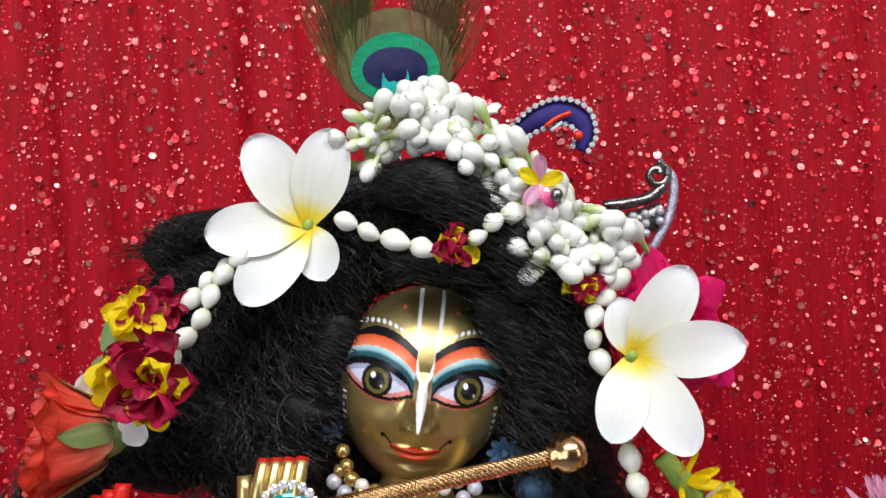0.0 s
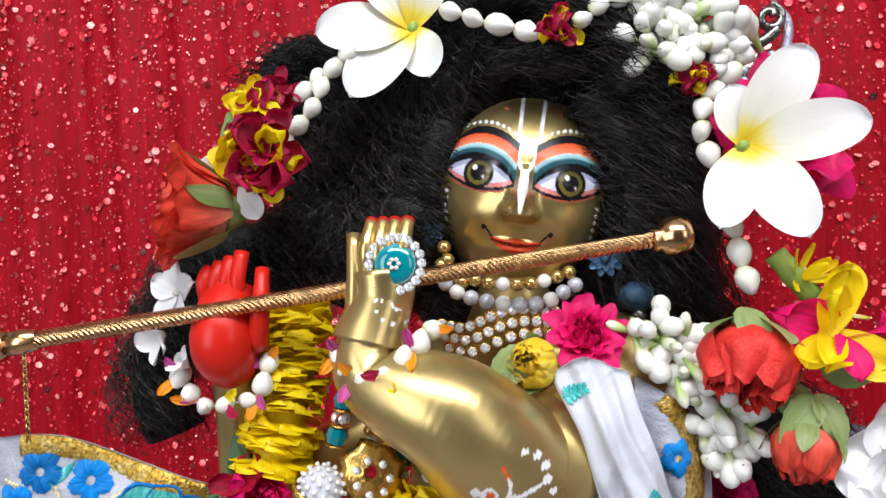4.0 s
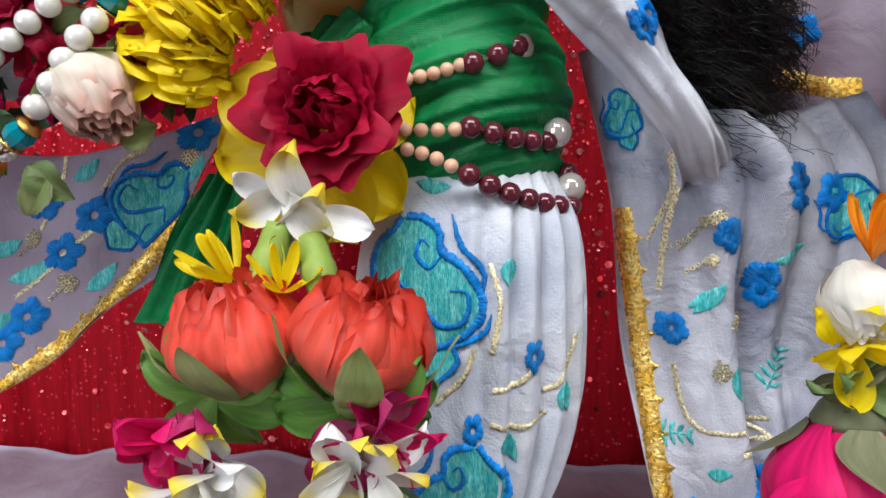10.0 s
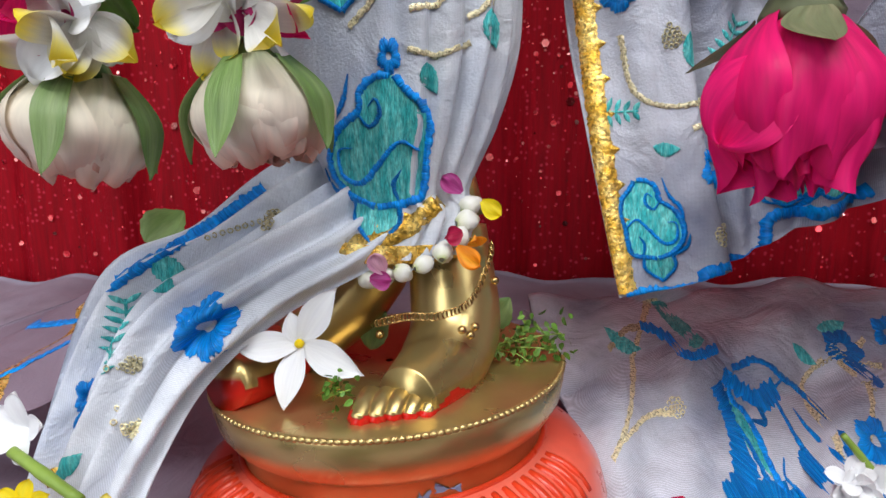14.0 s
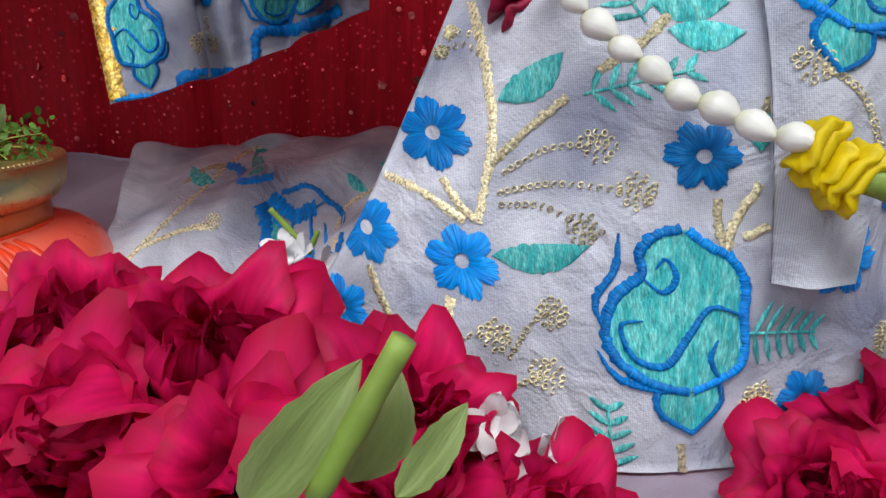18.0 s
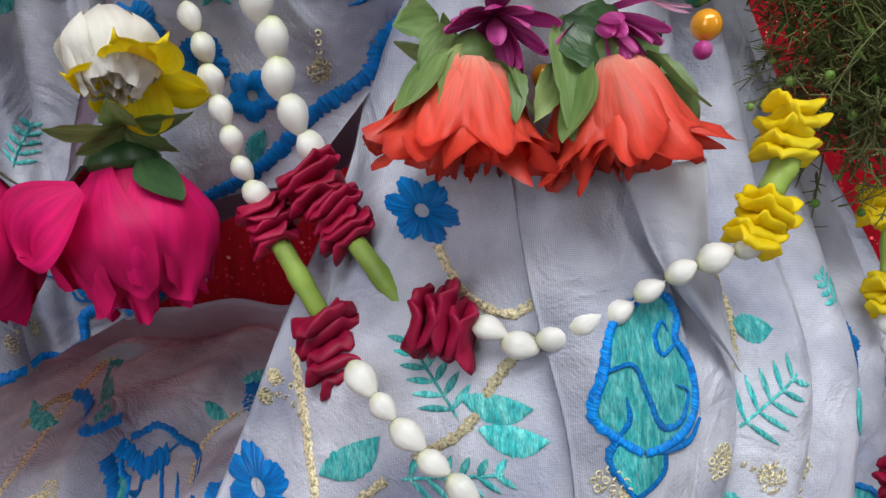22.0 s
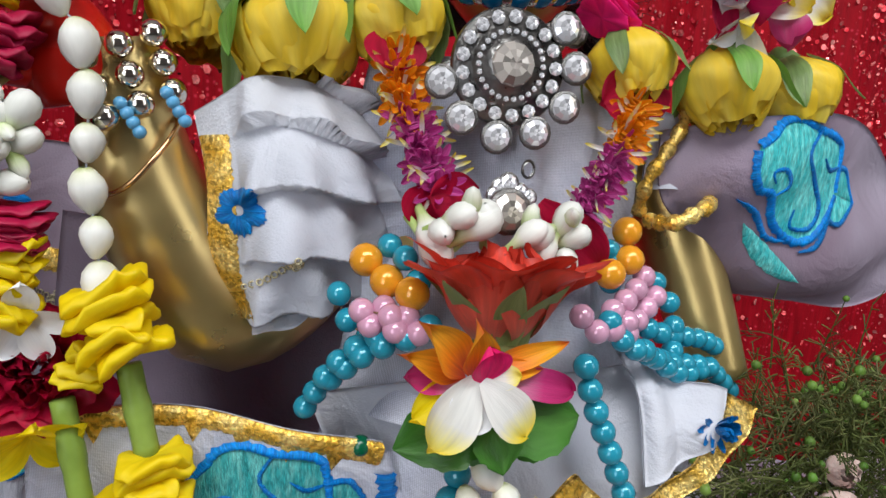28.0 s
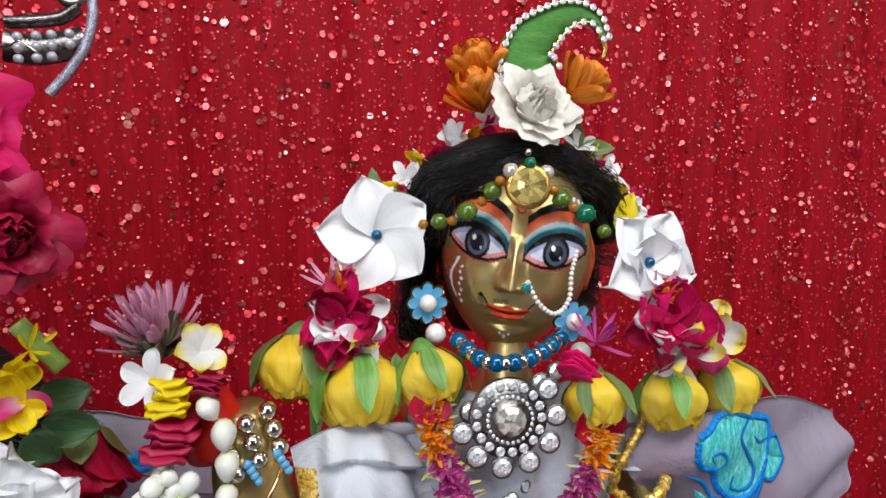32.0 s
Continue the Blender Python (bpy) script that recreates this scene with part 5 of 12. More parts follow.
def flute_player():
    wrist, elbow = Vector((-0.0338, -0.1050, 0.5898)), Vector((0.0374, -0.0850, 0.5346))
    palm, tip = Vector((-0.0275, -0.0980, 0.6260)), Vector((-0.0286, -0.0950, 0.6614))
    mid = Vector((0.0065, -0.1080, 0.5676))
    limbs = [
        dict(shape=tube([palm, wrist, mid, elbow, Vector((0.0588, -0.0700, 0.5396))], lambda v: 0.012 + 0.003 * (v < 0.15) + 0.022 * math.sin(math.pi * min(1, v * 0.62)) ** 1.5, 150, 190), paint=arm_paint),
        dict(shape=tube([Vector((0.0557, -0.0700, 0.5365)), Vector((0.0823, -0.0500, 0.5539)), Vector((0.1061, -0.0300, 0.5782))], 0.029, 24, 14)),
    ]
    limbs += [
        dict(shape=loft([((0.0372, -0.0200, 0.6343), 0.018, 0.018), ((0.0350, -0.0200, 0.5993), 0.021, 0.02), ((0.0329, -0.0150, 0.5815), 0.055, 0.03), ((0.0288, -0.0100, 0.5524), 0.066, 0.034), ((0.0294, -0.0150, 0.5016), 0.052, 0.032), ((0.0326, -0.0200, 0.4580), 0.044, 0.032), ((0.0491, -0.0300, 0.4136), 0.05, 0.035)], 30, 36)),
    ]
    limbs += [
        dict(shape=tube([Vector((-0.1242, -0.0450, 0.5112)), Vector((-0.1204, -0.0600, 0.5586)), Vector((-0.1179, -0.0750, 0.5959))], lambda v: 0.016 - 0.004 * v, 20, 14)),
        dict(shape=tube([Vector((-0.1161, -0.0750, 0.5862)), Vector((-0.1160, -0.0880, 0.6026)), Vector((-0.1161, -0.0750, 0.6290))], lambda v: 0.010 + 0.0072 * math.sin(math.pi * (0.20 + 0.65 * v)), 24, 20), paint=RED),
        dict(shape=tube([Vector((-0.0991, -0.0850, 0.5991)), Vector((-0.0935, -0.0920, 0.6205)), Vector((-0.0945, -0.0850, 0.6400))], lambda v: 0.0062 - 0.0025 * v, 10, 10), paint=RED),
        dict(shape=tube([wrist.lerp(palm, 0.3), palm, palm.lerp(tip, 0.35)], lambda v: 0.0135 + 0.003 * v, 18, 12)),
        dict(shape=tube([Vector((-0.0437, -0.1000, 0.5985)), Vector((-0.0400, -0.1050, 0.6302)), Vector((-0.0410, -0.1000, 0.6568))], lambda v: 0.0056 - 0.002 * v, 10, 10)),
    ]
    for k in range(4):
        b = Vector((-0.0317, -0.1000, 0.6303)) + Vector((0.006 * k - 0.003, 0, 0))
        limbs.append(dict(shape=tube([b, b + Vector((0.001, -0.006, 0.018)), b + Vector((0.003, 0.002, 0.033))], lambda v: 0.0045 - 0.0012 * v, 10, 10), paint=lambda p, z=b.z: RED if p[2] > z + 0.024 and p[1] > -0.101 else None))
    for k in range(4):
        b = Vector((-0.1270, -0.0830, 0.6240)) + Vector((0.0062 * k, 0, 0))
        limbs.append(dict(shape=tube([b, b + Vector((0.0, -0.002, 0.010)), b + Vector((0.001, 0.003, 0.016 + 0.003 * k))], 0.0042, 9, 8), paint=RED))
    hip, knee = Vector((0.0587, -0.0300, 0.4072)), Vector((0.0771, -0.0450, 0.2862))
    limbs += [
        dict(shape=tube([hip, knee, Vector((0.1080, -0.0500, 0.2001))], lambda v: 0.036 - 0.023 * v, 16, 16)),
        dict(shape=tube([hip, knee, Vector((0.0615, -0.0500, 0.1738)), Vector((0.0208, -0.0600, 0.1336))], lambda v: 0.034 - 0.018 * v, 16, 16)),
        dict(shape=tube([Vector((-0.1224, -0.0450, 0.5077)), Vector((-0.0730, -0.0200, 0.5244)), Vector((0.0002, -0.0100, 0.5743))], lambda v: 0.017 + 0.005 * v, 16, 16)),
        dict(shape=tube([Vector((0.1061, -0.0300, 0.5782)), Vector((0.0747, -0.0150, 0.5811)), Vector((0.0434, -0.0100, 0.5739))], 0.027, 16, 12)),
    ]
    foot = Vector((0.0895, -0.1150, 0.1333))
    ankle = Vector((0.1041, -0.0550, 0.1754))
    limbs += [
        dict(shape=tube([Vector((0.1024, -0.0500, 0.1973)), ankle, Vector((0.1064, -0.0650, 0.1491)), Vector((0.1003, -0.0850, 0.1356)), foot], lambda v: 0.0185 - 0.005 * v + 0.006 * math.sin(math.pi * v), 60, 60), paint=lambda p: RED if p[2] < foot.z - 0.0015 + 0.003 * math.sin(p[0] * 300) else None),
        dict(shape=tube([Vector((0.0208, -0.0600, 0.1336)), Vector((0.0147, -0.0900, 0.1321)), Vector((0.0073, -0.1100, 0.1344))], lambda v: 0.016 - 0.004 * v, 20, 12), paint=lambda p: RED if p[2] < foot.z + 0.002 else None),
    ]
    for k in range(5):
        b = foot + Vector((0.0068 * (k - 2.2), 0.004, -0.001 - 0.0006 * abs(k - 2)))
        e = b + Vector((-0.004, -0.017 + 0.0018 * k, -0.0055))
        limbs.append(dict(shape=tube([b, b.lerp(e, 0.5) + Vector((0, 0, 0.002)), e], lambda v, k=k: (0.0064 - 0.0005 * k) * (1 - 0.25 * v) * (1 if v < 0.9 else 0.6), 18, 18), paint=lambda p, c=b.x: RED if p[2] < foot.z - 0.003 or abs(p[0] - c + 0.0012) > 0.0052 else None))
    return statue("flute_player_statue", "polished brass standing figure with painted face and red palms", KRISHNA_HEAD, 0.0525, 0.061, 0.049, limbs, (0.13, 0.105, 0.025), True, None)


def lady_figure():
    limbs = [
        dict(shape=loft([((0.5056, -0.0520, 0.5759), 0.014, 0.014), ((0.5044, -0.0520, 0.5482), 0.015, 0.015), ((0.5017, -0.0550, 0.5318), 0.05, 0.03), ((0.5079, -0.0600, 0.5169), 0.055, 0.034), ((0.4991, -0.0750, 0.4821), 0.042, 0.032), ((0.4994, -0.0800, 0.4460), 0.038, 0.03)], 26, 32)),
    ]
    limbs += [
        dict(shape=tube([Vector((0.3452, -0.0750, 0.5578)), Vector((0.3499, -0.0700, 0.5123)), Vector((0.3670, -0.0650, 0.4691)), Vector((0.3839, -0.0600, 0.4492)), Vector((0.4188, -0.0500, 0.4711)), Vector((0.4421, -0.0400, 0.5170))], lambda v: 0.013 + 0.014 * math.sin(math.pi * min(1, v * 0.9)), 24, 30)),
        dict(shape=tube([Vector((0.5913, -0.0600, 0.5184)), Vector((0.5972, -0.0700, 0.4861)), Vector((0.6050, -0.0800, 0.4560)), Vector((0.6130, -0.0950, 0.4123))], lambda v: 0.021 - 0.005 * v, 24, 20)),
        dict(shape=tube([Vector((0.4421, -0.0400, 0.5170)), Vector((0.5116, -0.0500, 0.5238)), Vector((0.5913, -0.0600, 0.5184))], 0.024, 16, 16)),
        dict(shape=tube([RADHA_HEAD @ Vector((0, 0.006, -0.02)), Vector((0.5025, -0.0600, 0.5643)), Vector((0.4997, -0.0600, 0.5336))], 0.0135, 20, 12)),
        dict(shape=tube([Vector((0.3318, -0.0750, 0.5330)), Vector((0.3284, -0.0750, 0.5508)), Vector((0.3245, -0.0700, 0.5640))], lambda v: 0.014 + 0.004 * math.sin(math.pi * v), 16, 10), paint=RED),
        dict(shape=tube([Vector((0.3256, -0.0750, 0.5453)), Vector((0.3150, -0.0850, 0.5457)), Vector((0.3048, -0.0900, 0.5477))], 0.008, 12, 10), paint=RED),
    ]
    for sgn in (-1, 1):
        e = RADHA_HEAD @ Vector((0.041 * sgn, 0.004, 0.004))
        limbs.append(dict(shape=tube([e + Vector((0, 0, 0.014)), e + Vector((0.002 * sgn, -0.004, 0)), e - Vector((0, 0, 0.02))], lambda v: 0.0058 - 0.0015 * v, 12, 10), paint=(0.62, 0.10, 0.02)))
    return statue("lady_statue", "polished brass standing lady figure with painted face", RADHA_HEAD, 0.0465, 0.062, 0.045, limbs, (0.07, 0.085, 0.13), False, None)


flute_player()
lady_figure()

# ---- garments ----
def dhoti():
    ob = thing("embroidered_dhoti", label="white lilac chiffon lower garment with blue and teal embroidery", category="garment")
    s = loft([((0.0752, -0.0350, 0.4135), 0.040, 0.032), ((0.0755, -0.0370, 0.3960), 0.046, 0.038), ((0.0760, -0.0400, 0.3733), 0.0550, 0.0465), ((0.0748, -0.0400, 0.3359), 0.0605, 0.050), ((0.0762, -0.0400, 0.2944), 0.0595, 0.049), ((0.0768, -0.0420, 0.2700), 0.0555, 0.047),
              ((0.0774, -0.0450, 0.2450), 0.047, 0.044), ((0.0781, -0.0500, 0.2177), 0.035, 0.036), ((0.0849, -0.0550, 0.2089), 0.032, 0.032), ((0.0783, -0.0600, 0.1887), 0.034, 0.032)], 90, 200,
             lambda a, v: mask(v, 0.03, 0.22) * (0.15 * abs(math.sin(12 * a + 2.5 * v + 0.6 * math.sin(5 * v))) - 0.05) * mask(math.cos(a), -0.25, 0.35) * mask(-math.sin(a), 0.15, 0.55) + 0.016 * math.sin(41 * a + 5 * v) * mask(math.cos(a), -0.3, 0.4) + 0.008 * math.sin(7 * a - 9 * v), even=True)
    part("pleated_cloth", s, LIT_DHOTI_CLOTH, ob)
    part("gold_hem", loft([((0.0796, -0.0600, 0.1951), 0.0352, 0.0335), ((0.0784, -0.0600, 0.1912), 0.0358, 0.034), ((0.0777, -0.0600, 0.1867), 0.0350, 0.033)], 6, 96, lambda a, v: 0.02 * math.sin(23 * a), close=False), GOLD_FOIL, ob)
    return Cloth(ob, [s])


def lehenga():
    ob = thing("embroidered_skirt", label="white lilac chiffon skirt with blue, teal and gold embroidery", category="skirt")
    top = [(0.4248, -0.0600, 0.4081), (0.4463, -0.1000, 0.4214), (0.4684, -0.1250, 0.4263), (0.5063, -0.1200, 0.4245), (0.5606, -0.0900, 0.4143), (0.6101, -0.0500, 0.3979)]
    r2 = [(0.4050, -0.0800, 0.2906), (0.4264, -0.1350, 0.2937), (0.4582, -0.1650, 0.2925), (0.4991, -0.1650, 0.2898), (0.5682, -0.1400, 0.2805), (0.6889, -0.0800, 0.2693)]
    r3 = [(0.3662, -0.1150, 0.2110), (0.4073, -0.1650, 0.1999), (0.4487, -0.1900, 0.1960), (0.4893, -0.2000, 0.1955), (0.5635, -0.1900, 0.1958), (0.7005, -0.1200, 0.2041)]
    r4 = [(0.3284, -0.1250, 0.1208), (0.3777, -0.1650, 0.1219), (0.4371, -0.2050, 0.1290), (0.4900, -0.2100, 0.1239), (0.5670, -0.2000, 0.1213), (0.7066, -0.1500, 0.1160)]
    r5 = [(0.2820, -0.1420, 0.0034), (0.3437, -0.1770, 0.0141), (0.4145, -0.2170, 0.0316), (0.4813, -0.2170, 0.0216), (0.5782, -0.2070, -0.0012), (0.7733, -0.1670, -0.0438)]
    r5 = [(x, y, max(z, TABLE_Z + 0.006)) for x, y, z in r5]
    s = sheet([top, r2, r3, r4, r5], 110, 90, lambda u, v: ((0.022 * abs(math.sin(math.pi * 7 * u ** 1.1 + 1.2 * v)) ** 0.7 - 0.020) * mask(u, 0.5, 0.62) + 0.003 * math.sin(TAU * 3 * u) + 0.0020 * math.sin(34 * u + 9 * v + 2 * math.sin(7 * v)) + 0.0014 * math.sin(19 * v - 13 * u)) * (0.4 + 0.6 * v))
    part("skirt_cloth", s, SHADED_WHITE_CLOTH, ob)
    return Cloth(ob, [s])


DHOTI = dhoti()
SKIRT = lehenga()


def shawl_right():
    """The long shawl that hangs beside the flute player, with a gold edge."""
    ob = thing("embroidered_shawl", label="hanging white chiffon shawl with gold border and blue flowers", category="shawl")
    rows = [[(0.1338, 0.0000, 0.4668), (0.1635, -0.0300, 0.4636), (0.2043, -0.0300, 0.4249), (0.2823, 0.0000, 0.4399)],
            [(0.1542, 0.0000, 0.3851), (0.1791, -0.0200, 0.3908), (0.2251, -0.0300, 0.3894), (0.3075, 0.0000, 0.3930)],
            [(0.1623, 0.0000, 0.3033), (0.1965, -0.0200, 0.3062), (0.2414, 0.0000, 0.3047), (0.3212, -0.0200, 0.3085)],
            [(0.1736, -0.0150, 0.2427), (0.2051, -0.0280, 0.2445), (0.2423, -0.0100, 0.2364), (0.3325, -0.0200, 0.2502)],
            [(0.1902, -0.0360, 0.1586), (0.2263, -0.0400, 0.1691), (0.2536, -0.0150, 0.1791), (0.3310, -0.0200, 0.2148)]]
    s = sheet(rows, 70, 60, lambda u, v: 0.004 * math.sin(TAU * 4 * u + 1.2 * v) + 0.011 * abs(math.sin(TAU * 3.2 * u + 2 * v)) * mask(u, 0.1, 0.3))
    part("shawl_cloth", s, SHADED_WHITE_CLOTH, ob)
    return Cloth(ob, [s])


SHAWL = shawl_right()

# ---- the pedestal ----
PED = Vector((0.0710, -0.0520, 0.1265))
ob = thing("lotus_pedestal", label="brass disc on a coral painted lotus base with worn paint", category="pedestal", m=Matrix.Translation((PED.x, PED.y, TABLE_Z)))
H = PED.z - TABLE_Z
R = 0.090
TIP = Matrix.Translation((0, 0, H)) @ Matrix.Rotation(radians(-3.2), 4, "Y") @ Matrix.Translation((0, 0, -H))
part("disc", lathe([(0.002, H), (R * 0.965, H), (R * 0.99, H - 0.0005), (R, H - 0.0022), (R * 0.995, H - 0.008), (R * 0.975, H - 0.016), (R * 0.93, H - 0.0225), (R * 0.89, H - 0.0255), (R * 0.865, H - 0.027), (R * 0.86, H - 0.040)], 96), BRASS, ob, m=TIP)
LOTUS = material("coral_lotus_paint", (0.78, 0.10, 0.06), 0.30, 0.0, 0.12, 40, 0.15, 100, second=(0.80, 0.17, 0.11), coat=0.4)
part("lotus_base", lathe([(R * 0.85, H - 0.036), (R * 0.90, H - 0.0375), (R * 1.02, H - 0.0415), (R * 1.12, H - 0.048), (R * 1.19, H - 0.058), (R * 1.22, H - 0.070), (R * 1.20, 0.0)], 96), LOTUS, ob, m=TIP)

# ---- the flute player's wig, head garlands and ornaments ----


def hair_locks(name, label, locks, n, seed, r=0.0005, wave=0.0085, turns=2.2, seg=18):
    """Black curls: locks are (points, radius) runs, each with a dark core and many fine waving hairs."""
    ob = thing(name, label=label, category="wig")
    rnd = random.Random(seed)
    core = Shape()
    for pts, rad in locks:
        core.add(tube(pts, lambda v: rad * (0.86 + 0.10 * math.sin(9 * v + rad * 900)) * (1 - 0.25 * v), 14, 20))
    tagged(part("hair_core", core, HAIR_CORE, ob), kind="stuff")
    s = Shape()
    total = sum(length_of(p) * q for p, q in locks)
    for pts, rad in locks:
        base = spline(pts, 40)
        count = int(n * length_of(pts) * rad / total)
        for _ in range(count):
            a0, q = rnd.uniform(0, TAU), math.sqrt(rnd.uniform(0.55, 1.25))
            off = Vector((math.cos(a0), -abs(math.sin(a0)) if rnd.random() < 0.8 else math.sin(a0), rnd.uniform(-0.3, 0.3))) * rad * q * 0.95
            start, span = rnd.uniform(-0.05, 0.75), rnd.uniform(0.2, 0.5)
            ph, tw, wv = rnd.uniform(0, TAU), turns * TAU * rnd.uniform(0.5, 1.3), wave * rnd.uniform(0.4, 1.4)
            rows = []
            for i in range(seg):
                v = i / (seg - 1)
                g = min(0.999, max(0, start + span * v)) * 39
                k = int(g)
                c = base[k].lerp(base[min(39, k + 1)], g - k) + off * (0.9 + 0.25 * v)
                c = c + Vector((math.cos(ph + tw * v), 0.7 * math.sin(ph + tw * v), 0.6 * math.sin(ph * 2 + tw * 0.7 * v))) * wv
                rr = r * (1 - 0.6 * v)
                for j in range(3):
                    rows.append((c.x + rr * math.cos(TAU * j / 3), c.y + rr * math.sin(TAU * j / 3), c.z + rr * 0.5 * math.cos(TAU * j / 3 + 1)))
            s.grid(rows, seg, 3, wrap=True)
    tagged(part("hair", s, BLACK_HAIR, ob, "fine curling black strands"), kind="stuff")
    return ob


WIG = [
    ([(0.0530, 0.0200, 0.7968), (0.0076, 0.0150, 0.7652), (-0.0228, 0.0100, 0.7194), (-0.0455, 0.0050, 0.6707), (-0.0752, 0.0000, 0.6129)], 0.034),
    ([(0.0380, 0.0200, 0.7937), (-0.0076, 0.0250, 0.7846), (-0.0465, 0.0250, 0.7487), (-0.0734, 0.0200, 0.6982), (-0.0948, 0.0200, 0.6323)], 0.034),
    ([(-0.0009, -0.0200, 0.7218), (-0.0102, -0.0220, 0.6955), (-0.0173, -0.0200, 0.6549), (-0.0337, -0.0200, 0.6471)], 0.014),
    ([(0.0146, 0.0200, 0.7686), (0.0517, 0.0300, 0.7672), (0.0855, 0.0300, 0.7543), (0.1023, 0.0300, 0.6962), (0.0998, 0.0300, 0.6349)], 0.045),
    ([(0.0252, 0.0450, 0.6975), (0.0006, 0.0400, 0.6603), (-0.0006, 0.0300, 0.6092), (-0.0171, 0.0200, 0.6389)], 0.036),
    ([(0.0638, 0.0450, 0.6760), (0.0698, 0.0400, 0.6374), (0.0714, 0.0300, 0.5979), (0.0897, 0.0200, 0.6359)], 0.036),
]
WIG += [
    ([(-0.0530, 0.0100, 0.7714), (-0.0785, 0.0120, 0.7761), (-0.1049, 0.0150, 0.7717), (-0.1256, 0.0200, 0.7597)], 0.022),
    ([(-0.0742, 0.0200, 0.7612), (-0.1007, 0.0200, 0.7439), (-0.1200, 0.0200, 0.7225), (-0.1217, 0.0200, 0.6856)], 0.026),
    ([(-0.0865, 0.0000, 0.6738), (-0.1056, 0.0000, 0.6393), (-0.1601, 0.0000, 0.6414), (-0.1995, 0.0000, 0.5673), (-0.1921, 0.0000, 0.5276)], 0.027),
    ([(-0.0197, -0.0200, 0.6753), (-0.0431, -0.0150, 0.6273), (-0.0919, -0.0100, 0.6686), (-0.1078, 0.0000, 0.6284)], 0.024),
    ([(0.0292, -0.0200, 0.7964), (0.0559, -0.0420, 0.7952), (0.0839, -0.0400, 0.7718), (0.1056, -0.0350, 0.7318)], 0.019),
    ([(0.0318, -0.0450, 0.7485), (0.0508, -0.0480, 0.7509), (0.0791, -0.0450, 0.7433)], 0.010),
]
WIG += [
    ([(0.0601, -0.0100, 0.8046), (0.1006, -0.0100, 0.7753), (0.1226, -0.0100, 0.7152), (0.1198, -0.0100, 0.6454), (0.1201, -0.0100, 0.6153)], 0.031),
    ([(0.0831, -0.0300, 0.7324), (0.1027, -0.0320, 0.6922), (0.1081, -0.0300, 0.6517), (0.1119, -0.0200, 0.6425)], 0.014),
    ([(0.1300, 0.0000, 0.7149), (0.1291, 0.0000, 0.6333), (0.1528, 0.0200, 0.5748), (0.1848, 0.0200, 0.5093), (0.1950, 0.0100, 0.4543), (0.2234, 0.0000, 0.4024)], 0.030),
    ([(0.1731, 0.0300, 0.5600), (0.2148, 0.0300, 0.5234), (0.2250, 0.0200, 0.4700), (0.2230, 0.0150, 0.4254)], 0.030),
    ([(0.1918, 0.0000, 0.5158), (0.1979, -0.0100, 0.4571), (0.2088, -0.0200, 0.4449), (0.2204, -0.0200, 0.4086)], 0.017),
]
hair_locks("curly_wig", "long curly black hair wig on the flute player", WIG, 7000, 7, wave=0.0095, turns=2.8)


def folded_rosette(at, size, mats, label, n=3, seed=1, leaf_at=None, name="petal_rosette"):
    """A small rosette of folded petals in two colours."""
    ob = thing(name, at=at, label=label, category="flower")
    rnd = random.Random(seed)
    petal_heap(ob, (0, 0, 0), (rnd.uniform(-0.3, 0.3), -1, rnd.uniform(-0.1, 0.3)), size * 0.62, mats, 4 * n, seed, 0.75)
    petal_heap(ob, (0, -0.004, 0), (0, -1, 0), size * 0.40, mats[::-1], 2 * n, seed + 7, 0.6, 60)
    return ob


plumeria((-0.0175, -0.0360, 0.7760), (0.05, -1, 0.12), 0.0577, "white frangipani flower with yellow heart on the black hair", angles=((185, 1.0), (119, 1.05), (71, 1.02), (288, 0.62), (231, 1.02)), narrow=0.54)
plumeria((0.1598, -0.0550, 0.6968), (-0.15, -1, 0.15), 0.0569, "large white frangipani flower beside the black hair", angles=((57, 1.04), (6, 1.06), (297, 1.06), (252, 0.88), (102, 0.60)), narrow=0.51, seed=8)
bud_strand([(0.0069, -0.0580, 0.7769), (0.0201, -0.0640, 0.7702), (0.0341, -0.0660, 0.7651), (0.0476, -0.0660, 0.7607)], 0.0140, "string of white tuberose buds across the forehead", seed=1)
bud_strand([(0.0768, -0.0660, 0.7654), (0.0880, -0.0620, 0.7741), (0.1003, -0.0580, 0.7774), (0.1142, -0.0500, 0.7671), (0.1242, -0.0450, 0.7573)], 0.0127, "string of white tuberose buds across the black hair", seed=2)
bud_strand([(-0.0527, -0.0500, 0.7601), (-0.0640, -0.0550, 0.7469), (-0.0723, -0.0600, 0.7280), (-0.0809, -0.0620, 0.7181), (-0.0888, -0.0620, 0.7079)], 0.0135, "string of white tuberose buds down the black hair", seed=3, fat=1.05)
bud_strand([(-0.0621, -0.0450, 0.7556), (-0.0717, -0.0500, 0.7476), (-0.0786, -0.0550, 0.7384)], 0.0117, "short string of white tuberose buds", seed=4)
bud_strand([(0.1576, -0.0400, 0.7380), (0.1453, -0.0450, 0.7245), (0.1397, -0.0500, 0.7111), (0.1434, -0.0500, 0.6936)], 0.0139, "string of white tuberose buds beside the hair", seed=5, jitter=0.5)
bud_strand([(0.1553, -0.0500, 0.6545), (0.1569, -0.0550, 0.6402), (0.1592, -0.0580, 0.6260)], 0.0140, "three white tuberose buds on a thread", n=3, seed=6, fat=1.05)
folded_rosette((0.0631, -0.0660, 0.7600), 0.0228, [MAROON_PETAL, MAROON_PETAL, YELLOW], "dark red and yellow folded petal rosette on the forehead string", 4, 2)
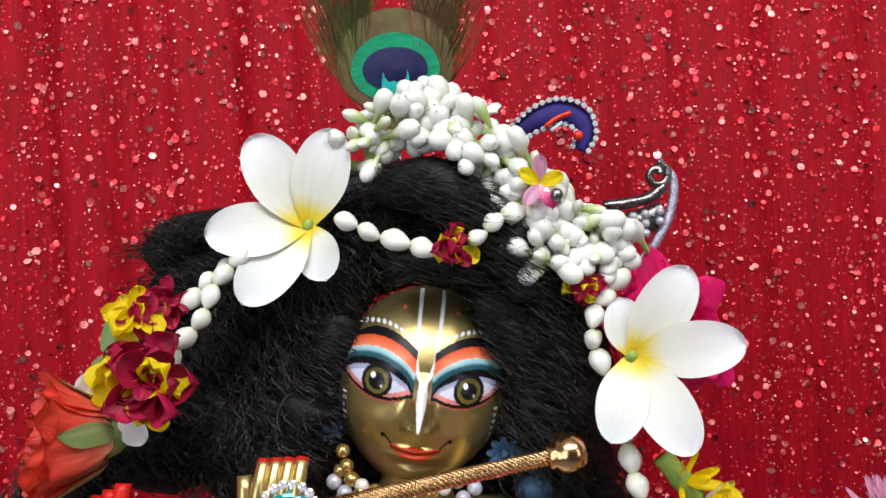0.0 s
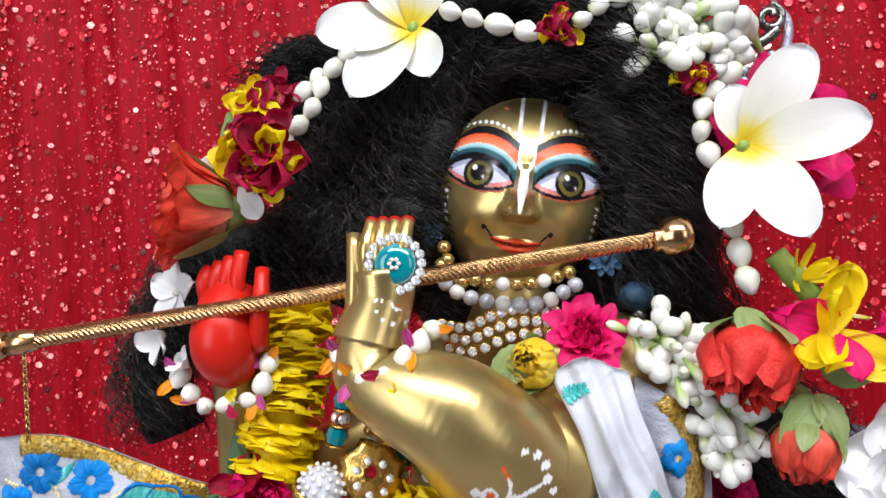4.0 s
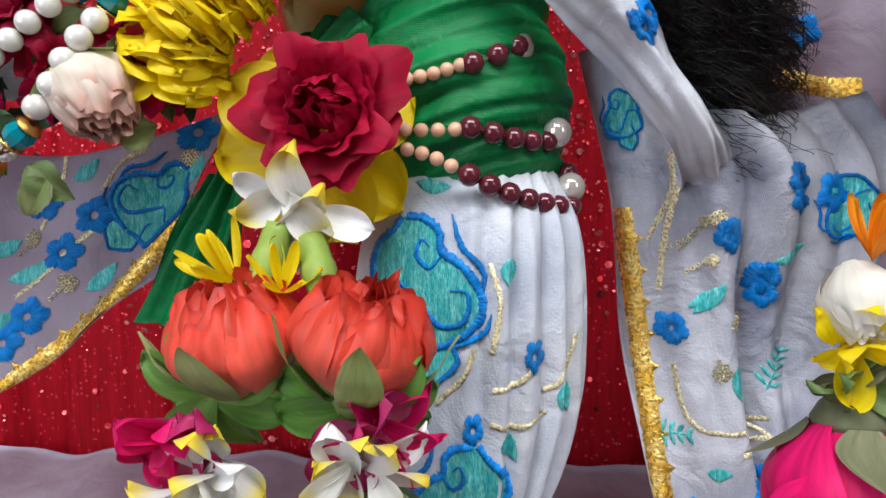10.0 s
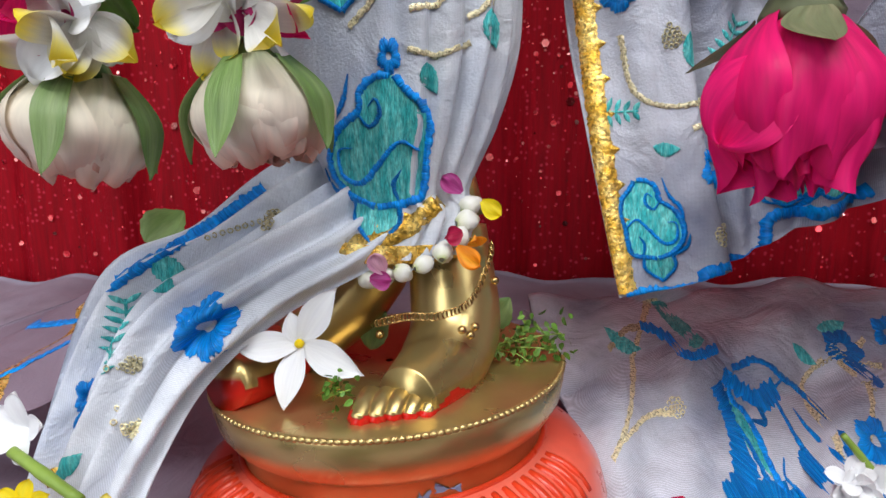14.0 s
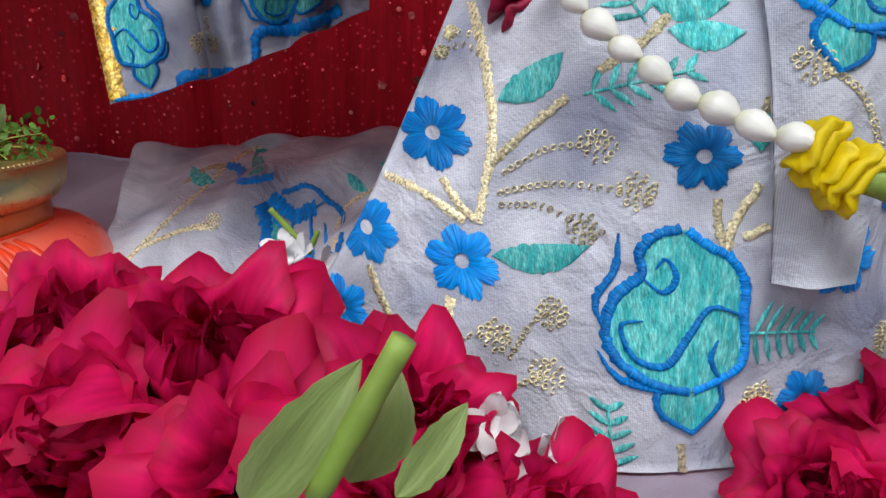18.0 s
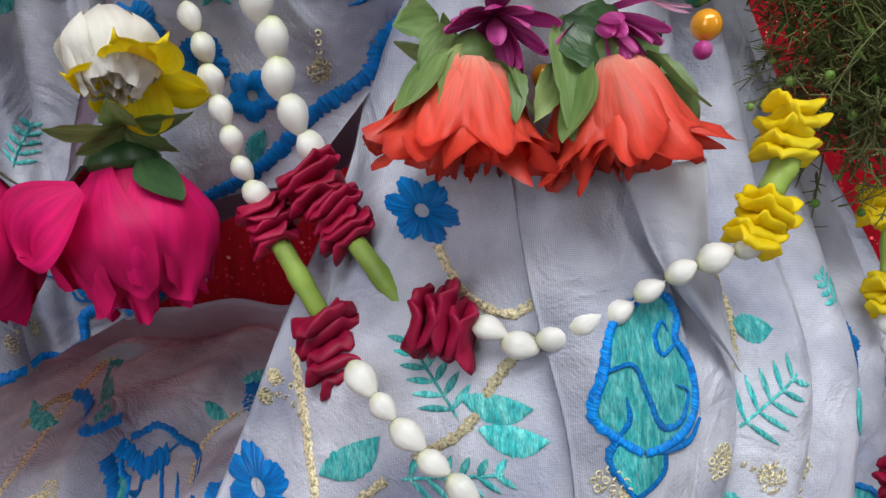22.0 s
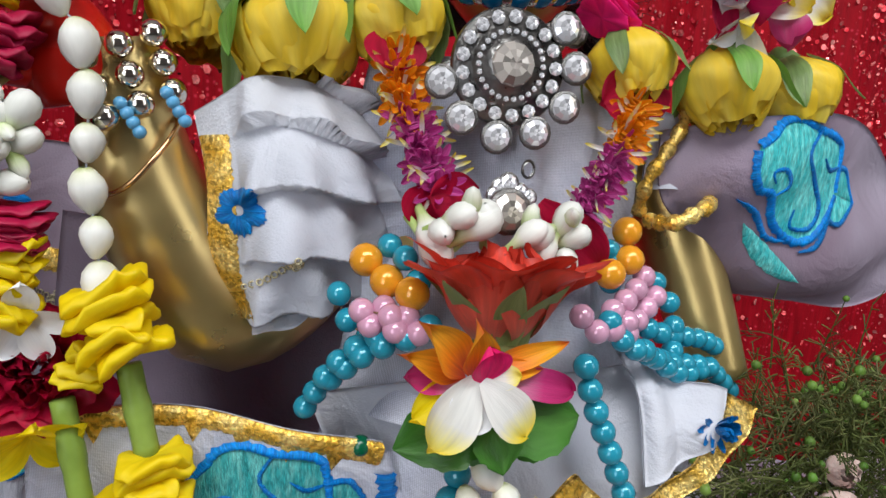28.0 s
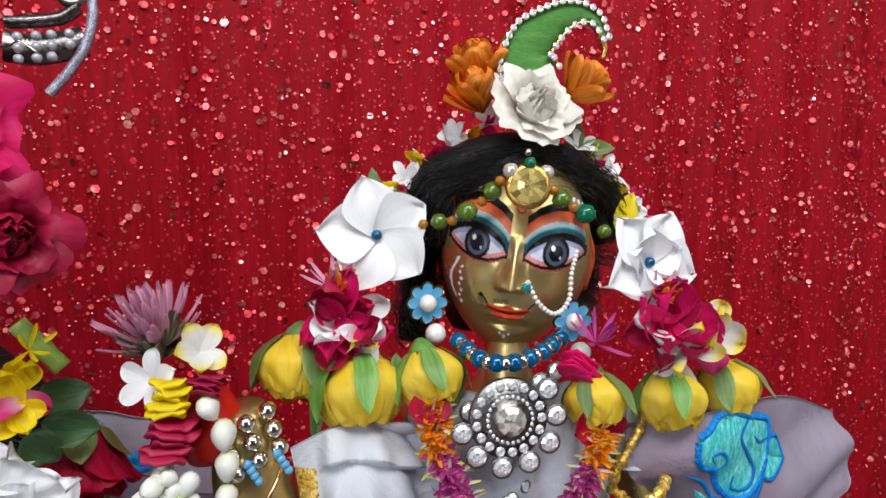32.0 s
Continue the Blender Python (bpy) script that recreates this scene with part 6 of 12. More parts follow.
folded_rosette((0.1375, -0.0460, 0.7351), 0.0225, [MAROON_PETAL, YELLOW, MAROON_PETAL], "dark red and yellow folded petal rosette", 4, 3)
folded_rosette((-0.0902, -0.0550, 0.7373), 0.0243, [MAROON_PETAL, MAROON_PETAL], "dark red folded petals beside the hair", 3, 4)
folded_rosette((-0.1040, -0.0600, 0.7309), 0.0296, [YELLOW, YELLOW, MAROON_PETAL], "yellow folded petals beside the hair", 4, 5)
ob = folded_rosette((-0.0950, -0.0750, 0.6998), 0.0398, [MAROON_PETAL, MAROON_PETAL, YELLOW], "large dark red and yellow petal rosette", 6, 6)
ob = thing("green_leaves", label="green rose leaves beside the petal rosettes", category="leaves")
one_leaf(ob, (-0.1133, -0.0500, 0.7116), (-0.1276, -0.0500, 0.7308), 0.0234, LEAF)
one_leaf(ob, (-0.1120, -0.0600, 0.7071), (-0.1348, -0.0600, 0.6961), 0.0187, SEPAL)
ob = thing("white_petals", label="white and yellow folded petals", category="petals")
one_petal(ob, (-0.1130, -0.0650, 0.7007), (-0.1357, -0.0700, 0.6910), 0.0182, JASMINE, ruffle=0.06)
one_petal(ob, (-0.1170, -0.0650, 0.7083), (-0.1229, -0.0750, 0.6959), 0.0167, YELLOW, ruffle=0.06)
one_petal(ob, (-0.1091, -0.0750, 0.6852), (-0.0987, -0.0780, 0.6668), 0.0137, JASMINE, ruffle=0.08)
one_petal(ob, (-0.0911, -0.0800, 0.6913), (-0.0868, -0.0820, 0.6745), 0.0121, YELLOW, ruffle=0.08)
rose((-0.1302, -0.0820, 0.6730), (-0.8, -0.5, 0.15), 0.0252, CORAL, "coral rose bud with green sepals beside the raised palm", layers=CUP_LAYERS, sepals=5, seed=4, ruffle=0.07)
ob = plumeria((-0.1494, -0.0700, 0.6273), (-0.5, -0.9, 0.1), 0.0216, "small white jasmine flower behind the raised palm", mat=JASMINE, centre=BUD, narrow=0.7, ruffle=0.06, seed=21, name="jasmine_flower")
ob = thing("white_petals", label="loose white jasmine petals", category="petals")
loose_petals(ob, (-0.1640, -0.0600, 0.6030), (-0.6, -0.8, -0.3), 0.0194, JASMINE, 4, 0.7, 50, 0, 5)


def bud_cluster(path, radius, size, n, label, seed, out=0.7, name="bud_cluster", drop=0.0, green=0):
    """Many buds bunched round a line, pointing outwards."""
    rnd = random.Random(seed)
    ob = thing(name, label=label, category="garland")
    for i, p, d in along(path, n):
        a = rnd.uniform(0, TAU)
        side = Vector((math.cos(a), -abs(rnd.gauss(0.4, 0.6)) - 0.1, math.sin(a)))
        side = (side - d * side.dot(d) * 0.6).normalized()
        k = size * rnd.uniform(0.85, 1.15)
        c = p + side * radius * rnd.uniform(0.3, 1.0)
        slim = rnd.random() < green
        w = k * (0.72 if slim else rnd.uniform(0.9, 1.1))
        part("bud", (GREEN_BUD_MESH if slim else STALK_BUD_MESH), None, ob, m=place(c, side * out + d * rnd.uniform(-1.2, 1.2) + Vector((0, 0, drop)), rnd.uniform(0, 360)) @ Matrix.Diagonal((w, w, k * 1.1, 1)))
    part("thread", tube(path, 0.0015, 6), STEM, ob)
    return ob


bud_cluster([(0.0095, -0.0300, 0.8193), (0.0314, -0.0350, 0.8275), (0.0543, -0.0350, 0.8331), (0.0762, -0.0400, 0.8202), (0.0980, -0.0400, 0.8033), (0.1167, -0.0400, 0.7865), (0.1322, -0.0400, 0.7698), (0.1505, -0.0300, 0.7560)], 0.022, 0.0102, 140, "thick crown garland of white tuberose buds", 11, green=0.38)
bud_cluster([(0.1056, -0.0450, 0.7707), (0.1193, -0.0450, 0.7543), (0.1383, -0.0400, 0.7598), (0.1637, -0.0300, 0.7521)], 0.018, 0.0100, 60, "bunch of white tuberose buds on the crown", 12, green=0.25)
bud_cluster([(0.0415, -0.0300, 0.8394), (0.0581, -0.0300, 0.8437), (0.0643, -0.0300, 0.8353)], 0.014, 0.0106, 22, "white tuberose buds at the top of the crown", 13, drop=0.8)
ob = thing("tuberose_flower", label="open white tuberose flower on the crown", category="flower")
loose_petals(ob, (0.0839, -0.0300, 0.8329), (0.2, -0.6, 0.8), 0.0158, JASMINE, 5, 0.55, 35, 0, 7)
ob = thing("twisted_petals", label="pink and yellow twisted petals on the crown", category="petals")
for k in range(5):
    one_petal(ob, (0.1119, -0.0600, 0.7929), Vector((0.1110, -0.0650, 0.7925)) + Vector((0.012 * math.sin(k * 1.3), -0.004, 0.015 * math.cos(k * 1.3))), 0.008, (PINK_PALE, YELLOW, PINK_TIP)[k % 3], ruffle=0.1, seed=k)
part("pin_head", ball(0.0035, 12, 8), SILVER, ob, m=Matrix.Translation((0.1188, -0.0700, 0.7859)))


def peacock_feather():
    ob = thing("peacock_feather", label="peacock feather with a blue and green eye above the crown", category="feather")
    c = Vector((0.0337, 0.0300, 0.8798))
    u = 0.0381
    eyes = [(1.02, 1.0, FEATHER, 0.0), (0.78, 0.66, material("feather_green", (0.0, 0.22, 0.10), 0.35, 0.3, 0.25, 200, 0.5, 900, stretch=(1, 1, 6)), -0.0012),
            (0.52, 0.44, material("feather_navy", (0.008, 0.008, 0.05), 0.4, 0.2, 0.2, 150), -0.0024)]
    names = ("bronze_ring", "green_ring", "blue_eye")
    for nm, (rx, rz, mt, dy) in zip(names, eyes):
        pts = []
        for i in range(9):
            g = i / 8
            for j in range(48):
                a = TAU * j / 48
                heart = 1 + (0.10 * math.cos(2 * a) if nm == "blue_eye" else 0) - 0.16 * max(0, -math.sin(a)) ** 2
                lift = 0.1 if nm == "bronze_ring" else 0.0
                pts.append((rx * u * g * math.cos(a) * heart, dy - 0.001 * (1 - g), u * (rz * g * math.sin(a) * heart + lift)))
        part(nm, Shape().grid(pts, 9, 48, wrap=True), mt, ob, m=Matrix.Translation(c))
    part("green_root", petal(u * 1.0, u * 0.5, 0.05, 0.1, 0.02, 0.4).mesh("green_root", TEAL_FEATHER), None, ob, m=Matrix.Translation(c + Vector((0, -0.003, -u * 0.75))) @ Matrix.Rotation(radians(90), 4, "X"))
    rnd = random.Random(9)
    s = Shape()
    for k in range(900):
        side = rnd.choice((-1, 1))
        v = rnd.random()
        root = c + Vector((0, 0.002, u * (-1.1 + 2.2 * v * 0.6)))
        lean = radians(6 + 36 * rnd.random() ** 0.8) * side
        ln = u * rnd.uniform(1.5, 2.7)
        tip = root + Vector((math.sin(lean) * ln, rnd.uniform(-0.004, 0.004), math.cos(lean) * ln))
        mid = root.lerp(tip, 0.5) + Vector((side * u * 0.28, 0, 0))
        s.add(tube([root, mid, tip], lambda g: 0.00045 * (1 - 0.6 * g), 3, 7, caps=False))
    tagged(part("barbs", s, FEATHER, ob, "fine bronze green barbs"), kind="stuff")
    part("quill", tube([c + Vector((0, 0.001, -u * 2.2)), c + Vector((0, 0.001, -u * 0.6))], 0.0012, 6), PLAIN_WHITE, ob)


TEAL_FEATHER = material("feather_teal", (0.0, 0.25, 0.22), 0.35, 0.3, 0.2, 200, 0.4, 900)
peacock_feather()


def ribbon_band(pts, w, depth=0.003, face=(0, -1, 0), bulge=0.3):
    """A thick flat band along points, its broad side towards face; w is a number or a function."""
    q = spline(pts, 34)
    f = Vector(face).normalized()
    rows = []
    for i, p in enumerate(q):
        d = (q[min(i + 1, 33)] - q[max(i - 1, 0)]).normalized()
        side = d.cross(f).normalized()
        ww = (w(i / 33) if callable(w) else w) * 0.5
        for a, b in ((-1, 0.5), (-0.9, -0.3), (0, -0.5 - bulge), (0.9, -0.3), (1, 0.5)):
            rows.append(p + side * ww * a - f * depth * b)
    return Shape().grid(rows, 34, 5, wrap=True)


def mango_ornament(name, label, outer, fill_mat, width, stones, rim=None, stone=0.0022):
    """A curled mango-shaped crown piece with a beaded rim."""
    ob = thing(name, label=label, category="ornament")
    part("felt_body", ribbon_band(outer, width, 0.004), fill_mat, ob)
    q = spline(outer, 34)
    for sg in (-1, 1):
        edge = []
        for i in range(34):
            d = (q[min(i + 1, 33)] - q[max(i - 1, 0)]).normalized()
            side = d.cross(Vector((0, -1, 0))).normalized()
            ww = (width(i / 33) if callable(width) else width) * 0.5
            edge.append(q[i] + side * ww * sg + Vector((0, -0.003, 0)))
        pts = edge[::4] + [edge[-1]]
        part("metal_rim", tube(pts, 0.0011, 6, 40), rim or SILVER, ob)
        n = max(4, int(length_of(pts) / (stone * 1.9)))
        for i, p, d in along(pts, n):
            part("rhinestone", STONE_MESH, None, ob, m=place(p + Vector((0, -0.001, 0)), (0, -1, 0), 0, stone * 0.85))
    return ob


STONE_MESH = gem(1.0, 8).mesh("rhinestone", CLEAR)
STONE_MESH.polygons.foreach_set("use_smooth", [False] * len(STONE_MESH.polygons))
ob = mango_ornament("blue_mango_ornament", "navy blue mango-shaped felt ornament with rhinestone rim", [(0.1057, 0.0000, 0.8269), (0.1213, -0.0050, 0.8371), (0.1391, -0.0050, 0.8407), (0.1511, -0.0050, 0.8314), (0.1471, -0.0050, 0.8175)], NAVY_FELT, lambda v: 0.010 + 0.006 * math.sin(math.pi * v), None)
part("red_stripe", tube([(0.1251, -0.0120, 0.8312), (0.1323, -0.0120, 0.8361), (0.1411, -0.0120, 0.8392)], 0.0016, 6), RED_PAINT, ob)
part("white_stripe", tube([(0.1285, -0.0120, 0.8287), (0.1356, -0.0120, 0.8336)], 0.0010, 6), PLAIN_WHITE, ob)
part("red_stone", ball(0.0032, 12, 8), RED_PAINT, ob, m=Matrix.Translation((0.1448, -0.0130, 0.8251)))
part("ring_drop", lathe([(0.0030, -0.0008), (0.0042, 0), (0.0030, 0.0008)], 16), STEEL, ob, m=place((0.1521, -0.0080, 0.8117), (0, -1, 0)))


def conch_ornament():
    ob = thing("silver_curl_ornament", label="silver curled crown ornament with grey pearls and lilac sequins", category="ornament")
    c = Vector((0.2313, 0.1000, 0.8090))
    rr = 0.0141
    spiral = [c + Vector((rr * (0.2 + 0.8 * k / 10) * math.cos(1.1 * k), -0.004 * (1 - k / 10), rr * (0.2 + 0.8 * k / 10) * math.sin(1.1 * k))) for k in range(8)]
    part("curl", tube(spiral, 0.0032, 8, 40), SILVER, ob)
    part("lilac_edge", ribbon_band([(0.2340, 0.1000, 0.8200), (0.2454, 0.1000, 0.8040), (0.2413, 0.1000, 0.7776), (0.2293, 0.1000, 0.7558), (0.2152, 0.1000, 0.7386)], 0.007, 0.004), LILAC_SEQUIN, ob)
    part("silver_band", ribbon_band([(0.1902, 0.1000, 0.7863), (0.2075, 0.0980, 0.7877), (0.2255, 0.0980, 0.7914), (0.2369, 0.0980, 0.7998)], 0.009, 0.005), SILVER, ob)
    part("backing", ribbon_band([(0.1867, 0.1060, 0.7711), (0.2093, 0.1060, 0.7701), (0.2390, 0.1060, 0.7779)], 0.022, 0.003), SILVER, ob)
    for k in range(11):
        a = Vector((0.1992, 0.0940, 0.7755)).lerp(Vector((0.2303, 0.0940, 0.7800)), (k % 4) / 3) + Vector((0.001 * (k % 2), 0, -0.0075 * (k // 4)))
        part("grey_pearl", bead_mesh(GREY_PEARL), None, ob, m=Matrix.Translation(a) @ Matrix.Scale(0.0070, 4))
    part("pin", tube([(0.1941, 0.1000, 0.7706), (0.1577, 0.0600, 0.7589), (0.1181, 0.0200, 0.7456)], 0.0014, 6), SILVER, ob)
    part("scroll_wire", tube([(0.1922, 0.0940, 0.7662), (0.2007, 0.0920, 0.7723), (0.2114, 0.0920, 0.7653)], 0.0008, 6), STEEL, ob)


conch_ornament()
rose((0.1970, -0.0300, 0.7041), (0.35, -1, 0.1), 0.0356, MAGENTA, "crimson rose behind the frangipani flower", seed=6, ruffle=0.07)
rose((0.1951, 0.0000, 0.7288), (0.2, -1, 0.3), 0.0213, MAGENTA, "small crimson rose behind the hair", seed=7, ruffle=0.07)

# ---- the flute, jewels, garlands and cloths on the flute player ----
def flute():
    ob = thing("golden_flute", label="long golden flute with chased spiral pattern and knobbed ends", category="flute")
    a, b = Vector((-0.2279, -0.1120, 0.6052)), Vector((0.1159, -0.0710, 0.6497))
    d = (b - a).normalized()
    m = place(a, d)
    ln = (b - a).length
    prof = []
    n = 12
    for k in range(n):
        v = k / (n - 1)
        z = ln * v
        prof.append((0.0047 - 0.0006 * v, z))
    part("pipe", lathe(prof, 20, ripple=lambda t, v: 0.0), CHASED_GOLD, ob, m=m)
    part("end_knob", lathe([(0.0045, -0.004), (0.0066, -0.003), (0.0060, -0.0005), (0.0088, 0.002), (0.0104, 0.006), (0.0104, 0.010), (0.0088, 0.0145), (0.0048, 0.0165), (0.0003, 0.017)], 24), ROSE_GOLD, ob, m=place(b - d * 0.004, d))
    part("head_knob", lathe([(0.0003, -0.024), (0.008, -0.022), (0.0125, -0.014), (0.0118, -0.006), (0.0085, 0.0), (0.0095, 0.003), (0.006, 0.008)], 14, ripple=lambda t, v: 0.09 * math.sin(5 * t + 8 * v) + 0.05 * math.sin(11 * t)), ROSE_GOLD, ob, m=place(a, d))
    part("collar", lathe([(0.0046, 0.0), (0.0066, 0.001), (0.0066, 0.010), (0.0050, 0.016)], 16), ROSE_GOLD, ob, m=place(a + d * 0.008, d))
    top, low = Vector((-0.2107, -0.1120, 0.6028)), Vector((-0.2162, -0.1050, 0.5549))
    for k in range(22):
        p = top.lerp(low, k / 21)
        part("chain_link", LINK, None, ob, m=place(p, (0, -1, 0) if k % 2 else (1, 0, 0), 0, 1.0))
    return ob


LINK = tube([(0.0011 * math.cos(TAU * k / 8), 0.0, 0.0011 * math.sin(TAU * k / 8) * 1.6) for k in range(9)], 0.00042, 5, 14, caps=False).moved(Matrix.Rotation(radians(90), 4, "X")).mesh("chain_link", CHAIN_GOLD)
flute()


def hand_jewel():
    ob = thing("hand_brooch", label="round teal enamel brooch with a ring of rhinestones on the hand", category="brooch")
    c = Vector((-0.0192, -0.1080, 0.6415))
    m = place(c, (0.05, -1, 0.1))
    part("teal_disc", lathe([(0.0002, 0.003), (0.005, 0.0034), (0.0092, 0.0022), (0.0108, 0.0), (0.0100, -0.002)], 20, ripple=lambda t, v: 0.03 * math.sin(10 * t)), TEAL_GLASS, ob, m=m)
    for k in range(18):
        a = TAU * k / 18
        part("rhinestone", STONE_MESH, None, ob, m=m @ Matrix.Translation((0.0128 * math.cos(a), 0.0128 * math.sin(a), 0.001)) @ Matrix.Scale(0.0024, 4))
    for k in range(6):
        a = TAU * k / 6
        part("pearl_petal", bead_mesh(PEARL), None, ob, m=m @ Matrix.Translation((0.0022 * math.cos(a), 0.0022 * math.sin(a), 0.0040)) @ Matrix.Scale(0.0022, 4))
    return ob


hand_jewel()


def star_earring(at, drop, label):
    ob = thing("star_earring", at=at, label=label, category="earring")
    me = petal(0.011, 0.005, 0.1, 0.1, 0, 0.5).mesh("star_point", BLUE_TRIM)
    for lay in range(2):
        for k in range(9):
            part("star_point", me, None, ob, m=Matrix.Rotation(math.pi / 2, 4, "X") @ Matrix.Rotation(TAU * (k + 0.5 * lay) / 9, 4, "Z") @ Matrix.Rotation(radians(10 + 14 * lay), 4, "X") @ Matrix.Scale(1 - 0.25 * lay, 4))
    part("centre", ball(0.0028, 10, 7), BLUE_TRIM, ob, m=Matrix.Translation((0, -0.003, 0)))
    if drop:
        part("blue_ball", ball(0.0105, 18, 14, 0.85), BLUE_TRIM, ob, m=Matrix.Translation(Vector(drop) - Vector(at)))
        part("ball_cap", lathe([(0.0035, -0.002), (0.005, 0), (0.0035, 0.003), (0.001, 0.006)], 12), SILVER, ob, m=Matrix.Translation(Vector(drop) - Vector(at) + Vector((0, -0.004, -0.011))))


star_earring((0.0899, -0.0300, 0.6382), (0.1072, -0.0300, 0.6156), "dark blue star-shaped earring with a ball drop")
star_earring((-0.0134, -0.0300, 0.6586), None, "dark blue star-shaped earring half hidden by the hand")

# necklaces
bead_strand([(-0.0075, -0.0450, 0.6321), (0.0082, -0.0550, 0.6212), (0.0308, -0.0600, 0.6163), (0.0529, -0.0560, 0.6160), (0.0711, -0.0450, 0.6244)], 0.0090, [GREY_PEARL, GREY_PEARL, PEARL], "string of grey pearls round the neck")
bead_strand([(-0.0041, -0.0440, 0.6377), (0.0114, -0.0520, 0.6301), (0.0309, -0.0560, 0.6267), (0.0500, -0.0520, 0.6268), (0.0680, -0.0450, 0.6316)], 0.0080, [GOLD_BEAD, GOLD_BEAD, PEARL], "string of gold beads and pearls round the neck")
bead_strand([(-0.0027, -0.0400, 0.6475), (0.0011, -0.0460, 0.6367), (0.0081, -0.0520, 0.6279)], 0.0084, GOLD_BEAD, "gold beads beside the jaw")
ob = thing("crystal_collar", label="gold and crystal collar necklace on the chest", category="necklace")
for r_ in range(3):
    pts = [Vector((-0.0041, -0.0500, 0.6042)), Vector((0.0098, -0.0580, 0.6033)), Vector((0.0260, -0.0600, 0.6101)), Vector((0.0402, -0.0580, 0.6130)), Vector((0.0594, -0.0500, 0.6105))]
    off = Vector((0.002 * r_, -0.001, -0.0068 * r_))
    for i, p, d in along([p + off for p in pts], 12 - r_):
        jewel(ob, p, (0.0, -1, 0.15), 0.0028, CLEAR, GOLD)

GOLD_CAP = lathe([(0.15, -0.6), (0.42, -0.52), (0.50, -0.44), (0.40, -0.40)], 10, ripple=lambda t, v: 0.12 * math.sin(5 * t)).mesh("gold_cap", GOLD)
FACET_TEAL = lathe([(0.12, -0.5), (0.42, -0.34), (0.52, 0.0), (0.42, 0.34), (0.12, 0.5)], 8).mesh("teal_bead", TEAL_GLASS)
FACET_TEAL.polygons.foreach_set("use_smooth", [False] * len(FACET_TEAL.polygons))


def teal_strand(pts, size, n, label, crystals=True):
    """Faceted teal beads with gold caps and crystal spacers."""
    ob = thing("teal_bead_strand", label=label, category="necklace")
    for i, p, d in along(pts, n):
        if i % 2 == 0 or not crystals:
            m = place(p, d, 0, size)
            bead = part("teal_bead", FACET_TEAL, None, ob, m=m)
            part("gold_cap", GOLD_CAP, None, bead)
            part("gold_cap", GOLD_CAP, None, bead, m=Matrix.Rotation(math.pi, 4, "X"))
        else:
            for k in range(5):
                a = TAU * k / 5
                part("crystal", STONE_MESH, None, ob, m=place(p, d, 0, 1) @ Matrix.Translation((0.38 * size * math.cos(a), 0.38 * size * math.sin(a), 0)) @ Matrix.Rotation(a, 4, "Z") @ Matrix.Rotation(math.pi / 2, 4, "Y") @ Matrix.Scale(size * 0.22, 4))
    part("thread", tube(pts, 0.0005, 5), BROWN, ob)
    return ob


teal_strand([(-0.0497, -0.0850, 0.5891), (-0.0515, -0.0880, 0.5725), (-0.0557, -0.0900, 0.5530)], 0.0113, 5, "teal glass bead strand with gold caps on the chest")
teal_strand([(-0.0161, -0.0750, 0.5603), (-0.0223, -0.0780, 0.5420), (-0.0253, -0.0800, 0.5300)], 0.0122, 4, "short teal glass bead strand on the chest")
bead_strand([(-0.0413, -0.0750, 0.5713), (-0.0423, -0.0750, 0.5572), (-0.0413, -0.0750, 0.5414), (-0.0340, -0.0750, 0.5351)], 0.0067, [CLEAR, GOLD_BEAD], "crystal and gold bead strand on the chest")
bead_strand([(-0.0282, -0.0700, 0.5549), (-0.0235, -0.0700, 0.5470), (-0.0206, -0.0700, 0.5343)], 0.0055, [CLEAR, GOLD_BEAD], "thin crystal strand on the chest")
bead_strand([(-0.0485, -0.0720, 0.5727), (-0.0387, -0.0720, 0.5742)], 0.0049, MAROON_BEAD, "dark purple beads on the chest")
teal_strand([(-0.0751, -0.1000, 0.5023), (-0.0863, -0.1050, 0.4860), (-0.0954, -0.1050, 0.4777)], 0.0128, 3, "teal glass beads with gold caps beneath a pearl ball")
teal_strand([(-0.0652, -0.1000, 0.4910), (-0.0720, -0.1050, 0.4818), (-0.0795, -0.1050, 0.4721)], 0.0128, 3, "teal glass beads with gold caps and crystals")
bead_strand([(-0.0956, -0.1120, 0.4744), (-0.1003, -0.1180, 0.4676), (-0.1084, -0.1200, 0.4606), (-0.1176, -0.1200, 0.4530), (-0.1276, -0.1200, 0.4456)], 0.0105, PEARL, "string of large white pearls")
bead_strand([(-0.0824, -0.1150, 0.4608), (-0.0854, -0.1220, 0.4519), (-0.0902, -0.1250, 0.4427), (-0.0966, -0.1250, 0.4326), (-0.1039, -0.1250, 0.4232)], 0.0113, PEARL, "string of large white pearls beside the cream rose")
teal_strand([(-0.1399, -0.1200, 0.4359), (-0.1445, -0.1220, 0.4255), (-0.1508, -0.1220, 0.4138), (-0.1552, -0.1200, 0.3970), (-0.1491, -0.1200, 0.4232)], 0.0115, 6, "teal glass bead strand with gold caps")
teal_strand([(-0.1121, -0.1250, 0.4116), (-0.1223, -0.1250, 0.4040), (-0.1307, -0.1250, 0.3954), (-0.1371, -0.1200, 0.3976), (-0.1492, -0.1200, 0.3806)], 0.0125, 6, "lower teal glass bead strand with gold caps")


